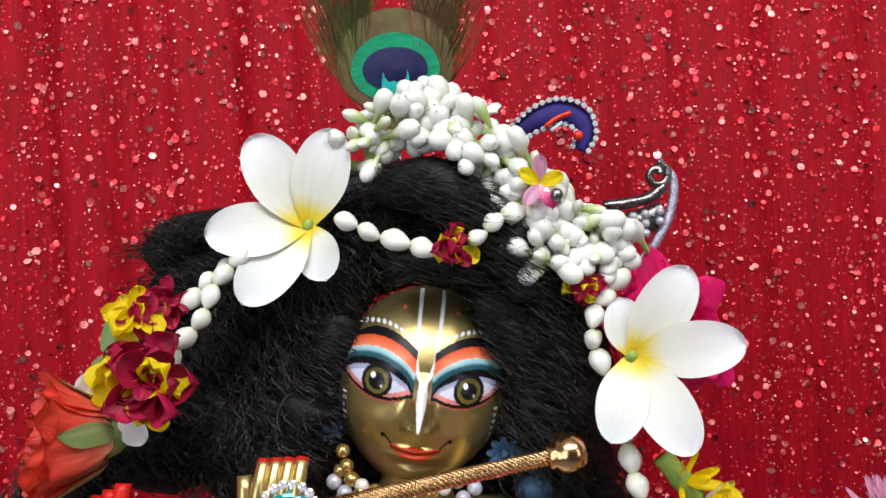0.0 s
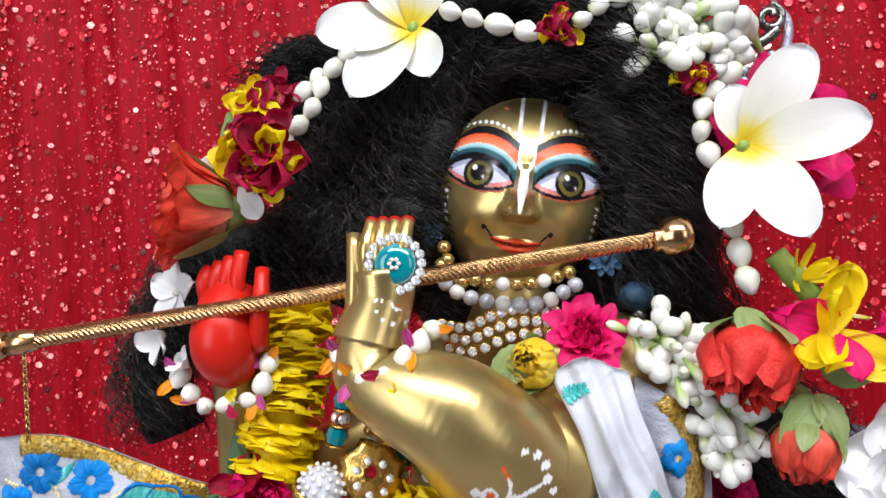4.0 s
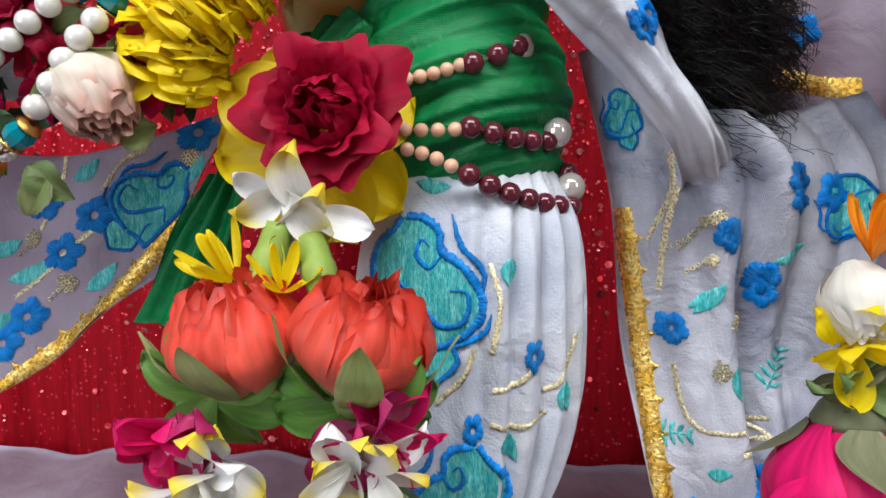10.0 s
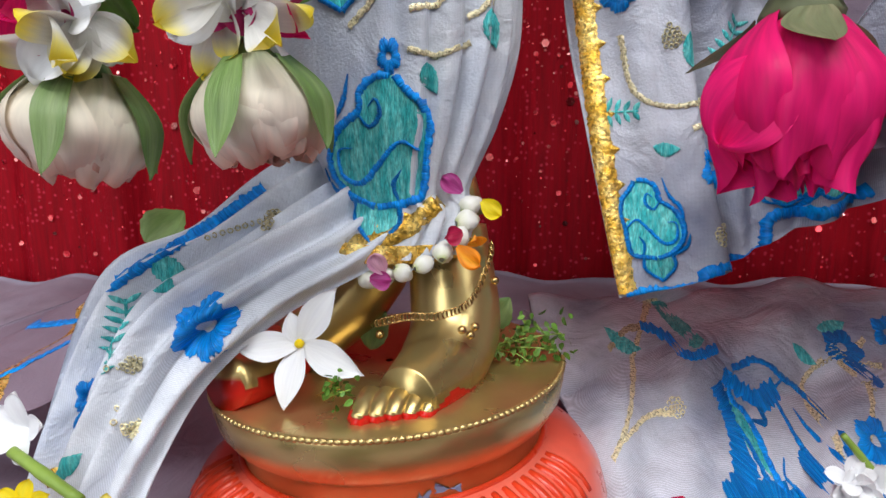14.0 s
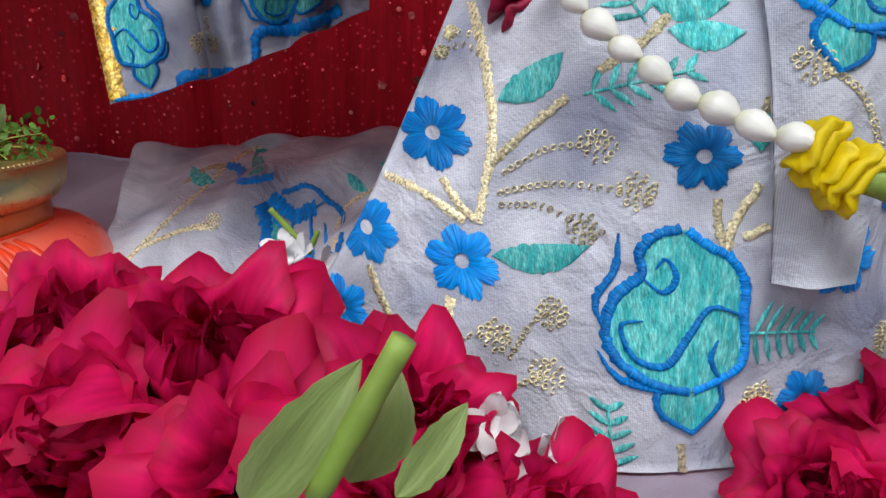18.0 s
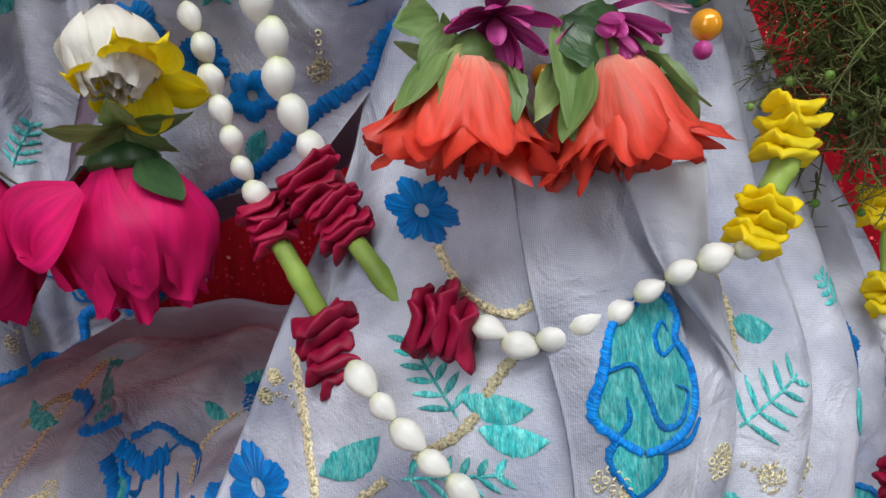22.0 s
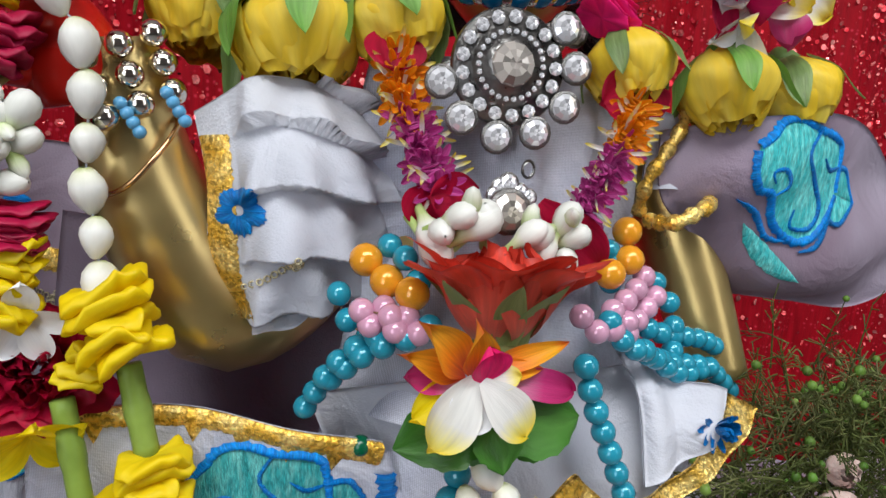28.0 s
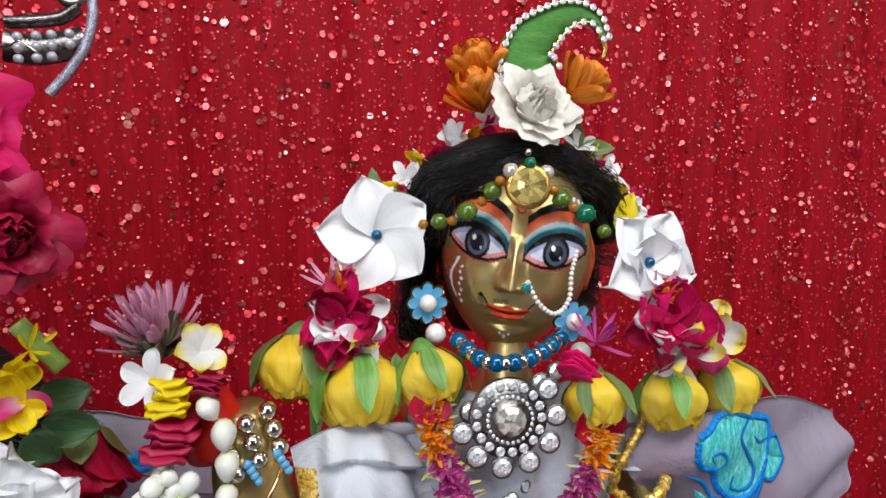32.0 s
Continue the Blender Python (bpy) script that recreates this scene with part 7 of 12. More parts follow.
def pearl_ball(at, cap_dir, size, label):
    ob = thing("pearl_ball_pendant", at=at, label=label, category="pendant")
    part("core", ball(size * 0.93, 16, 12), PLAIN_WHITE, ob)
    n = 90
    for k in range(n):
        z = 1 - 2 * (k + 0.5) / n
        a = k * 2.39996
        q = math.sqrt(1 - z * z)
        d = Vector((q * math.cos(a), q * math.sin(a), z))
        if d.y < 0.35:
            part("seed_pearl", bead_mesh(PEARL), None, ob, m=Matrix.Translation(d * size) @ Matrix.Scale(size * 0.21, 4))
    cup = lathe([(0.35, -1.9), (0.75, -1.75), (0.55, -1.5), (0.6, -1.2), (1.0, -0.75), (1.14, -0.35), (1.05, -0.3)], 20, ripple=lambda t, v: 0.10 * math.sin(7 * t) * v)
    part("gold_cup", cup, GOLD, ob, m=place((0, 0, 0), -Vector(cap_dir), 0, size))


pearl_ball((-0.0627, -0.0980, 0.5285), (-0.55, -0.1, -0.8), 0.0121, "ball of white seed pearls in a gold cup")
pearl_ball((-0.0395, -0.1120, 0.5134), (-0.6, -0.1, -0.8), 0.0119, "second ball of white seed pearls in a gold cup")
pearl_ball((-0.1476, -0.1200, 0.3466), (0.1, 0.1, 0.9), 0.0099, "seed pearl ball under a gold cup at the strand's end")
ob = thing("gold_clasp", label="pierced gold clasp between the pearl balls", category="clasp")
part("plate", lathe([(0.003, 0), (0.016, 0.001), (0.017, 0.003), (0.012, 0.004), (0.004, 0.006)], 24, ripple=lambda t, v: 0.10 * math.sin(8 * t)), GOLD, ob, m=place((-0.0387, -0.0900, 0.5340), (0.2, -1, 0.2)))
for k in range(7):
    part("crystal", STONE_MESH, None, ob, m=place(Vector((-0.0365, -0.0970, 0.5335)) + Vector((0.009 * math.cos(k * 0.9), 0, 0.009 * math.sin(k * 0.9))), (0, -1, 0.2), 0, 0.0022))


def petal_rope(path, radius, n, mat, label, seed, length=1.1, name="petal_garland", width=0.55):
    """A thick rope of folded petals strung side by side."""
    ob = thing(name, label=label, category="garland")
    rnd = random.Random(seed)
    kinds = [petal(1.0, width * 1.9, 0.12, rnd.uniform(-0.35, 0.35), 0.05, 0.74, 7, 9, seed + k, base=0.6).mesh("folded_petal", mat) for k in range(5)]
    for i, p, d in along(path, n // 6):
        u = d.orthogonal().normalized()
        w = d.cross(u)
        for k in range(5):
            a = TAU * k / 5 + i * 0.5 + rnd.uniform(-0.3, 0.3)
            out = u * math.cos(a) + w * math.sin(a)
            if out.y > 0.8:
                continue
            y = (out + d * rnd.uniform(-0.5, 0.5)).normalized()
            z = (d - y * d.dot(y)).normalized()
            m = Matrix.Translation(p) @ Matrix((y.cross(z), y, z)).transposed().to_4x4() @ Matrix.Scale(radius * length * rnd.uniform(0.9, 1.12), 4)
            part("folded_petal", kinds[rnd.randrange(5)], None, ob, m=m)
    part("thread", tube(path, radius * 0.62, 10), mat, ob)
    return ob


petal_rope([(-0.0929, -0.0450, 0.6120), (-0.0901, -0.0550, 0.5883), (-0.0924, -0.0650, 0.5592), (-0.0972, -0.0720, 0.5341)], 0.0200, 200, YELLOW, "thick garland of folded yellow petals beside the raised arm", 21)
petal_rope([(-0.0042, -0.0850, 0.5151), (-0.0165, -0.0950, 0.4987), (-0.0325, -0.1000, 0.4798), (-0.0515, -0.1000, 0.4604), (-0.0567, -0.0950, 0.4425)], 0.0223, 260, YELLOW, "thick garland of folded yellow petals across the body", 22)

# bracelets of flowers
def flower_bracelet(path, size, label, seed):
    ob = thing("flower_bracelet", label=label, category="bracelet")
    bud_strand(path, size, "", parent=ob, seed=seed, jitter=0.9, fat=1.1)
    rnd = random.Random(seed)
    for i, p, d in along(path, max(4, int(length_of(path) / (size * 1.1)))):
        one_petal(ob, p, p + Vector((rnd.uniform(-1, 1), -0.8, rnd.uniform(-1.2, 0.6))).normalized() * size * 1.3, size * 0.5, (ORANGE, PURPLE, MAROON_PETAL)[i % 3], ruffle=0.1, seed=i)
        one_petal(ob, p, p + Vector((rnd.uniform(-1, 1), -0.8, rnd.uniform(-0.6, 1.2))).normalized() * size * 1.2, size * 0.45, (PURPLE, ORANGE, YELLOW)[i % 3], ruffle=0.1, seed=i + 5)


flower_bracelet([(-0.0476, -0.1100, 0.5988), (-0.0386, -0.1180, 0.5891), (-0.0237, -0.1220, 0.5905), (-0.0132, -0.1180, 0.5997), (-0.0022, -0.1050, 0.6093)], 0.0106, "bracelet of white buds and orange petals on the wrist", 31)
flower_bracelet([(-0.1425, -0.0850, 0.5839), (-0.1303, -0.0900, 0.5700), (-0.1131, -0.0920, 0.5702), (-0.0985, -0.0880, 0.5743), (-0.0947, -0.0800, 0.5894)], 0.0115, "bracelet of white buds and orange petals on the raised arm", 32)
ob = thing("white_petals", label="white buds with green tips on the bracelet", category="petals")
loose_petals(ob, (-0.1358, -0.0880, 0.5887), (-0.5, -0.6, 0.6), 0.0127, JASMINE, 5, 0.5, 45, 0, 6)

# shoulder flowers
rose((0.0732, -0.0750, 0.6023), (0.0, -0.8, 0.5), 0.0173, MAGENTA, "dark pink flower on the shoulder", category="flower", seed=15, ruffle=0.1)
ob = rose((0.0469, -0.0900, 0.5897), (-0.4, -0.9, 0.2), 0.0143, YELLOW_ROSE, "yellow rose bud on the shoulder", seed=16, layers=BUD_LAYERS, sepals=2)
ob = thing("green_leaves", label="pointed green leaf on the arm", category="leaves")
one_leaf(ob, (0.0441, -0.0900, 0.5970), (0.0228, -0.1050, 0.5807), 0.0179, SEPAL, (0.1, -1, 0.3))
one_leaf(ob, (0.0340, -0.1000, 0.5860), (0.0092, -0.1180, 0.5741), 0.0104, LEAF, (0.1, -1, 0.5))
bud_cluster([(0.0997, -0.0700, 0.6048), (0.1169, -0.0700, 0.5925), (0.1310, -0.0700, 0.5744), (0.1436, -0.0650, 0.5558), (0.1478, -0.0600, 0.5338)], 0.019, 0.0098, 72, "bunch of white tuberose buds with green stalks on the shoulder", 23, green=0.35)
rose((0.1500, -0.0850, 0.5925), (-0.30, -0.55, -0.75), 0.0300, material("red_orange_rose", (0.62, 0.02, 0.02), 0.5, 0, 0.2, 70, 0.2, 250, second=(0.70, 0.06, 0.04)), "red rose with green sepals in the shoulder garland", seed=17, sepals=5, spin=20, layers=CLOSED_LAYERS, ruffle=0.10, sepal_len=0.75)
ob = rose((0.1745, -0.0880, 0.5500), (-0.22, -0.35, -0.9), 0.0180, CORAL, "coral rose bud with green sepals", seed=18, layers=BUD_LAYERS, sepals=5, sepal_len=0.9)
ob = thing("green_leaves", label="broad pale green leaves round the coral bud", category="leaves")
one_leaf(ob, (0.1800, -0.0900, 0.5720), (0.1600, -0.1020, 0.5560), 0.016, SEPAL, (-0.3, -1, 0.3), curl=0.6, seed=4)
one_leaf(ob, (0.1780, -0.0900, 0.5730), (0.1900, -0.1020, 0.5540), 0.016, SEPAL, (0.3, -1, 0.3), curl=0.6, seed=5)
one_leaf(ob, (0.1480, -0.0850, 0.6150), (0.1500, -0.1080, 0.6000), 0.016, SEPAL, (0.0, -0.7, 0.7), curl=0.5, seed=6)
plumeria((0.2175, -0.0860, 0.5340), (-0.1, -1, 0.1), 0.0375, "large white jasmine flower in the shoulder garland", mat=JASMINE, centre=BUD, narrow=1.0, ruffle=0.14, twist=0.3, seed=30, name="jasmine_flower", double=True)
ob = thing("garland_petals", label="yellow and magenta petals with dark leaves in the shoulder garland", category="petals")
petal_heap(ob, (0.1886, -0.0850, 0.6030), (0.1, -1, 0.2), 0.0316, [YELLOW, YELLOW, MAGENTA], 10, 4)
one_leaf(ob, (0.1801, -0.0800, 0.5947), (0.2115, -0.0800, 0.5900), 0.0168, DARK_LEAF)
one_leaf(ob, (0.1854, -0.0800, 0.5833), (0.2166, -0.0750, 0.5770), 0.0153, LEAF)
one_leaf(ob, (0.1746, -0.0800, 0.5606), (0.1693, -0.0800, 0.5778), 0.0183, SEPAL)
one_leaf(ob, (0.1841, -0.0700, 0.5886), (0.2105, -0.0600, 0.6117), 0.0153, DARK_LEAF)
ob = thing("stem_petals", label="green stalk with pale yellow curled petals", category="petals")
stem(ob, (0.1763, -0.0500, 0.6390), (0.1934, -0.0550, 0.6159), 0.006)
tassel_petals(ob, (0.1853, -0.0550, 0.6248), (0.4, -0.7, 0.4), 0.022, YELLOW, 8, 80, 0.25, 3)
tassel_petals(ob, (0.1911, -0.0600, 0.6126), (0.5, -0.5, 0.5), 0.026, TWO_TONE, 6, 70, 0.25, 4)
rose((0.1532, -0.0300, 0.5033), (0, -1, 0), 0.0157, MAGENTA, "small magenta rose behind the sleeve", seed=19)

# side flowers beside the flute player's hip
rose((-0.1056, -0.1150, 0.4985), (0.05, -0.35, 0.95), 0.0225, CREAM, "pale cream rose bud with green base", seed=20, layers=BUD_LAYERS, sepals=4, sepal_len=0.75, spin=30, curl=0.2, sepal_mat=SEPAL)
rose((-0.0887, -0.1100, 0.4330), (0.55, -0.25, -0.75), 0.0225, CREAM, "cream rose facing down beside the pearls", seed=22, layers=BUD_LAYERS, sepals=3, sepal_len=0.6)
rose((-0.1903, -0.1100, 0.4469), (0.2, -1, 0.1), 0.0330, IVORY, "white rose bloom beside the hip garland", seed=23, ruffle=0.08)
rose((-0.1937, -0.1100, 0.4008), (0.1, -1, -0.3), 0.0181, IVORY, "second white rose bloom beside the beads", seed=26, ruffle=0.08)
for k, (at_, sz_, sd) in enumerate((((-0.1374, -0.1000, 0.4772), 0.0166, 1), ((-0.1550, -0.1050, 0.4520), 0.0147, 2), ((-0.0968, -0.0850, 0.5181), 0.0134, 3), ((-0.0684, -0.1000, 0.4435), 0.0166, 4), ((-0.1095, -0.1000, 0.4429), 0.0134, 5), ((-0.0675, -0.1000, 0.4397), 0.0139, 6))):
    rose(at_, (0.2 * math.sin(k * 2), -1, 0.4 * math.cos(k)), sz_, (MAROON_PETAL, RED_VELVET, MAGENTA)[k % 3], "dark red rose among the hip flowers", seed=40 + sd, ruffle=0.1, group="dark red hip roses")
ob = thing("green_leaves", label="dark green leaves among the hip roses", category="leaves")
for k, (p0, p1) in enumerate((((-0.1429, -0.0950, 0.4561), (-0.1749, -0.0900, 0.4671)), ((-0.1346, -0.1000, 0.4223), (-0.1537, -0.1000, 0.4102)), ((-0.1202, -0.1000, 0.3937), (-0.1331, -0.1000, 0.3758)), ((-0.0884, -0.1000, 0.4460), (-0.0718, -0.0900, 0.4529)), ((-0.1160, -0.1000, 0.5253), (-0.1290, -0.1000, 0.5000)), ((-0.0834, -0.1000, 0.4120), (-0.0656, -0.1000, 0.4181)), ((-0.1289, -0.1000, 0.3995), (-0.1092, -0.1000, 0.3833)), ((-0.1481, -0.1000, 0.4294), (-0.1579, -0.1000, 0.4130)), ((-0.1458, -0.1000, 0.4599), (-0.1268, -0.1000, 0.4729)))):
    one_leaf(ob, p0, p1, 0.018, (LEAF, DARK_LEAF, SEPAL)[k % 3], seed=k, wavy=0.1)
ob = thing("small_white_flower", label="small white flower with dark leaves below the crystal strands", category="flower")
loose_petals(ob, (-0.0024, -0.0850, 0.5320), (0.2, -1, 0.2), 0.0116, JASMINE, 4, 0.6, 60, 0, 7)
leaves(ob, (0.0113, -0.0750, 0.5062), (0.3, -1, -0.2), 0.0214, DARK_LEAF, 5, 0.5, 60, 0, 4)
one_leaf(ob, (-0.0080, -0.0800, 0.5238), (-0.0189, -0.0750, 0.5534), 0.0128, LEAF)
one_petal(ob, (0.0231, -0.0750, 0.5118), (0.0327, -0.0800, 0.5026), 0.0085, JASMINE)

g = thing("hip_petals", label="crumpled magenta and dark red petals with leaves among the hip roses", category="petals")
for k, (c, z_) in enumerate((((-0.1153, -0.0850, 0.4390), 75), ((-0.1400, -0.0850, 0.4630), 80), ((-0.1621, -0.0850, 0.4207), 70), ((-0.0779, -0.0850, 0.4511), 75), ((-0.0602, -0.0800, 0.4401), 60), ((-0.1589, -0.0850, 0.4787), 75), ((-0.1763, -0.0850, 0.4519), 70), ((-0.0757, -0.0850, 0.4432), 70), ((-0.1100, -0.0850, 0.5216), 70))):
    petal_heap(g, c, (0.2 * math.sin(k), -1, 0.2), 0.0003 * z_, [MAROON_PETAL, MAGENTA, RED_VELVET], 9, 60 + k)
    leaves(g, Vector(c) + Vector((0, 0.008, 0)), (0.3 * math.cos(k), -1, 0.1), 0.0003 * z_ * 1.25, (DARK_LEAF, LEAF)[k % 2], 5, 0.5, 75, 30 * k, k)

# sash, scarf and sleeve
ob = thing("waist_wrap", label="emerald green satin cloth wound round the waist", category="garment")
s = loft([((0.0693, -0.0350, 0.5016), 0.040, 0.038), ((0.0643, -0.0350, 0.4730), 0.050, 0.042), ((0.0671, -0.0350, 0.4409), 0.056, 0.045), ((0.0715, -0.0360, 0.4088), 0.059, 0.049), ((0.0750, -0.0370, 0.3910), 0.055, 0.046), ((0.0760, -0.0370, 0.3860), 0.044, 0.036)], 90, 120,
         lambda a, v: 0.085 * abs(math.sin(13 * v + 3.4 * math.cos(a + 0.6))) - 0.03 + 0.020 * math.sin(62 * v + 11 * math.cos(a + 0.5)) + 0.010 * math.sin(121 * v + 19 * math.cos(a + 0.5)))
part("wound_cloth", s, GREEN_CLOTH, ob)
s = sheet([[(-0.0103, -0.0600, 0.4634), (0.0153, -0.0650, 0.4761), (0.0311, -0.0750, 0.4655)], [(-0.0137, -0.0600, 0.4511), (0.0037, -0.0700, 0.4559), (0.0222, -0.0750, 0.4539)]], 30, 14, lambda u, v: 0.003 * math.sin(22 * u + 4 * v))
part("knot_cloth", s, GREEN_CLOTH, ob)
s = sheet([[(-0.0604, -0.0550, 0.3955), (-0.0489, -0.0600, 0.3991), (-0.0395, -0.0600, 0.4021)], [(-0.0897, -0.0500, 0.3570), (-0.0654, -0.0600, 0.3626), (-0.0433, -0.0600, 0.3691)], [(-0.1138, -0.0450, 0.3147), (-0.0786, -0.0550, 0.3159), (-0.0513, -0.0500, 0.3264)]], 36, 30, lambda u, v: 0.003 * math.sin(20 * u + 6 * v))
part("sash_end", s, GREEN_CLOTH, ob)

for pts, mats, nm in (
        ([(0.0198, -0.0800, 0.4475), (0.0373, -0.0850, 0.4388), (0.0568, -0.0850, 0.4404), (0.0733, -0.0850, 0.4448)], PEACH_BEAD, "string of small peach beads at the waist"),
        ([(0.0483, -0.0880, 0.4159), (0.0593, -0.0900, 0.4153), (0.0715, -0.0900, 0.4156)], PEACH_BEAD, "second string of small peach beads"),
        ([(0.0496, -0.0900, 0.4067), (0.0605, -0.0920, 0.4036), (0.0699, -0.0920, 0.3992)], PEACH_BEAD, "third string of small peach beads")):
    bead_strand(pts, 0.0067, mats, nm)
for pts, nm in (([(0.0788, -0.0840, 0.4458), (0.0902, -0.0780, 0.4506), (0.0993, -0.0700, 0.4558)], "dark maroon bead string at the waist"),
                ([(0.0783, -0.0880, 0.4166), (0.0895, -0.0820, 0.4142), (0.1013, -0.0740, 0.4121), (0.1144, -0.0600, 0.4121), (0.1208, -0.0520, 0.4160)], "second dark maroon bead string"),
                ([(0.0780, -0.0900, 0.3951), (0.0904, -0.0850, 0.3890), (0.1034, -0.0780, 0.3845), (0.1161, -0.0660, 0.3815), (0.1288, -0.0500, 0.3813), (0.1254, -0.0450, 0.3973)], "third dark maroon bead string"),
                ([(0.1201, -0.0420, 0.4179), (0.1219, -0.0400, 0.4268), (0.1178, -0.0380, 0.4388), (0.1106, -0.0360, 0.4573)], "dark maroon bead string over the hip")):
    bead_strand(pts, 0.0108, MAROON_BEAD, nm)
ob = thing("crystal_beads", label="large frosted crystal beads on the waist strings", category="bead")
for p in ((0.0997, -0.0660, 0.4558), (0.1190, -0.0560, 0.4167), (0.1268, -0.0500, 0.3898)):
    part("crystal_bead", bead_mesh(SMOKE), None, ob, m=Matrix.Translation(p) @ Matrix.Scale(0.0151, 4))

ob = thing("chiffon_scarf", label="white chiffon scarf with blue embroidery draped from the shoulder", category="scarf")
s = sheet([[(0.0538, -0.0920, 0.5839), (0.0701, -0.1000, 0.5940), (0.0897, -0.0950, 0.5851)],
           [(0.0669, -0.1000, 0.5576), (0.0795, -0.1080, 0.5587), (0.0993, -0.1000, 0.5548)],
           [(0.0801, -0.0980, 0.5066), (0.0952, -0.1060, 0.5202), (0.1160, -0.0950, 0.5149)],
           [(0.0865, -0.0950, 0.4950), (0.1083, -0.1040, 0.5003), (0.1355, -0.0920, 0.4957)],
           [(0.1154, -0.0900, 0.4638), (0.1361, -0.1000, 0.4666), (0.1591, -0.0880, 0.4650)],
           [(0.1321, -0.0850, 0.4489), (0.1478, -0.0920, 0.4507), (0.1702, -0.0800, 0.4488)],
           [(0.1714, -0.0700, 0.4070), (0.1799, -0.0750, 0.4127), (0.1983, -0.0650, 0.4122)],
           [(0.1900, -0.0200, 0.3800), (0.2010, -0.0150, 0.3840), (0.2220, 0.0000, 0.3900)]], 40, 90, lambda u, v: 0.0036 * math.sin(8 * u + 6 * v + 1.5 * math.sin(5 * v)) * (0.35 + 0.65 * v) + 0.0014 * math.sin(21 * u - 14 * v + 2 * math.sin(9 * v)) + 0.0010 * math.sin(37 * v + 9 * u))
part("scarf_cloth", s, PLAIN_WHITE, ob)
SCARF = Cloth(ob, [s])
for c, z_ in (((0.1553, -0.0900, 0.4652), 0.008), ((0.1485, -0.0900, 0.4599), 0.006), ((0.1529, -0.0900, 0.4582), 0.009)):
    SCARF.flower(c, z_, 0.4, 5, squash=0.7, lean=0.6)
SCARF.leaf((0.0991, -0.1000, 0.5338), (0.1053, -0.1000, 0.5157), 0.008)
SCARF.leaf((0.1043, -0.1000, 0.5244), (0.1082, -0.1000, 0.5119), 0.009)
SCARF.sequins([(0.1214, -0.1000, 0.4923), (0.1287, -0.1000, 0.4846), (0.1385, -0.1000, 0.4743)], 0.004)
SCARF.fern((0.0589, -0.1000, 0.5745), (0.0699, -0.1000, 0.5800), 0.010, 5)

ob = thing("sleeve", label="white embroidered sleeve with a gold border at the shoulder", category="garment")
s = sheet([[(0.0971, -0.0750, 0.5795), (0.1145, -0.0800, 0.5695), (0.1340, -0.0600, 0.5552)], [(0.0973, -0.0800, 0.5489), (0.1145, -0.0850, 0.5440), (0.1376, -0.0600, 0.5337)], [(0.1092, -0.0750, 0.5065), (0.1222, -0.0800, 0.5052), (0.1387, -0.0600, 0.5029)]], 26, 26)
part("sleeve_cloth", s, SHADED_WHITE_CLOTH, ob)
SLEEVE = Cloth(ob, [s])
SLEEVE.gold_edge([(0.1103, -0.0800, 0.5709), (0.1213, -0.0800, 0.5578), (0.1267, -0.0800, 0.5374), (0.1250, -0.0800, 0.5082)], 0.0135, 0.8)
SLEEVE.flower((0.1156, -0.0800, 0.5402), 0.010, 0.2, 5)

# hanging garland at the front of the legs
g = thing("front_garland", label="hanging front garland of roses, stems and petals", category="garland")
stem(g, (0.0016, -0.1250, 0.3735), (-0.0048, -0.1350, 0.3454), 0.0065)
stem(g, (0.0147, -0.1250, 0.3677), (0.0258, -0.1400, 0.3434), 0.0065)
petal_heap(g, (0.0075, -0.1240, 0.3852), (0.0, -0.8, -0.6), 0.0292, [TWO_TONE, JASMINE], 9, 5, 0.6)
loose_petals(g, (0.0064, -0.0860, 0.4105), (0.0, -1, 0.05), 0.0520, YELLOW, 8, 0.75, 84, 20, 9, ruffle=0.06)
tassel_petals(g, (-0.0130, -0.1350, 0.3499), (-0.4, -0.5, 0.8), 0.028, YELLOW, 7, 60, 0.25, 5)
tassel_petals(g, (0.0058, -0.1350, 0.3467), (0.2, -0.5, 0.8), 0.024, YELLOW, 7, 60, 0.25, 6)
loose_petals(g, (-0.0188, -0.1480, 0.3080), (-0.1, -0.75, -0.3), 0.0340, BROAD_LEAF, 8, 0.62, 84, 20, 3, cup=0.12, curl=0.5, ruffle=0.06, name="leaf")
loose_petals(g, (0.0391, -0.1520, 0.3080), (0.1, -0.75, -0.3), 0.0345, BROAD_LEAF, 9, 0.62, 84, 40, 4, cup=0.12, curl=0.5, ruffle=0.06, name="leaf")
petal_heap(g, (-0.0284, -0.1500, 0.2945), (-0.1, -0.9, -0.3), 0.0252, [PINK_TIP, MAGENTA], 12, 6)
petal_heap(g, (0.0447, -0.1500, 0.2986), (0.2, -0.9, -0.3), 0.0282, [PINK_TIP, MAGENTA], 13, 7)
petal_heap(g, (-0.0162, -0.1550, 0.2841), (0, -0.9, -0.45), 0.0262, [TWO_TONE, JASMINE, TWO_TONE], 12, 8)
petal_heap(g, (0.0425, -0.1580, 0.2878), (0, -0.9, -0.45), 0.0262, [TWO_TONE, JASMINE, TWO_TONE], 12, 9)
rose((0.0160, -0.1120, 0.4229), (-0.05, -1, 0.12), 0.0318, RED_VELVET, "large deep red rose in full bloom", seed=51, ruffle=0.06, spin=10)
rose((-0.0098, -0.1420, 0.3262), (-0.14, -0.12, 1), 0.0345, CORAL, "coral rose with green sepals in the front garland", seed=52, layers=CLOSED_LAYERS, sepals=5, curl=0.5, ruffle=0.11, sepal_len=0.95)
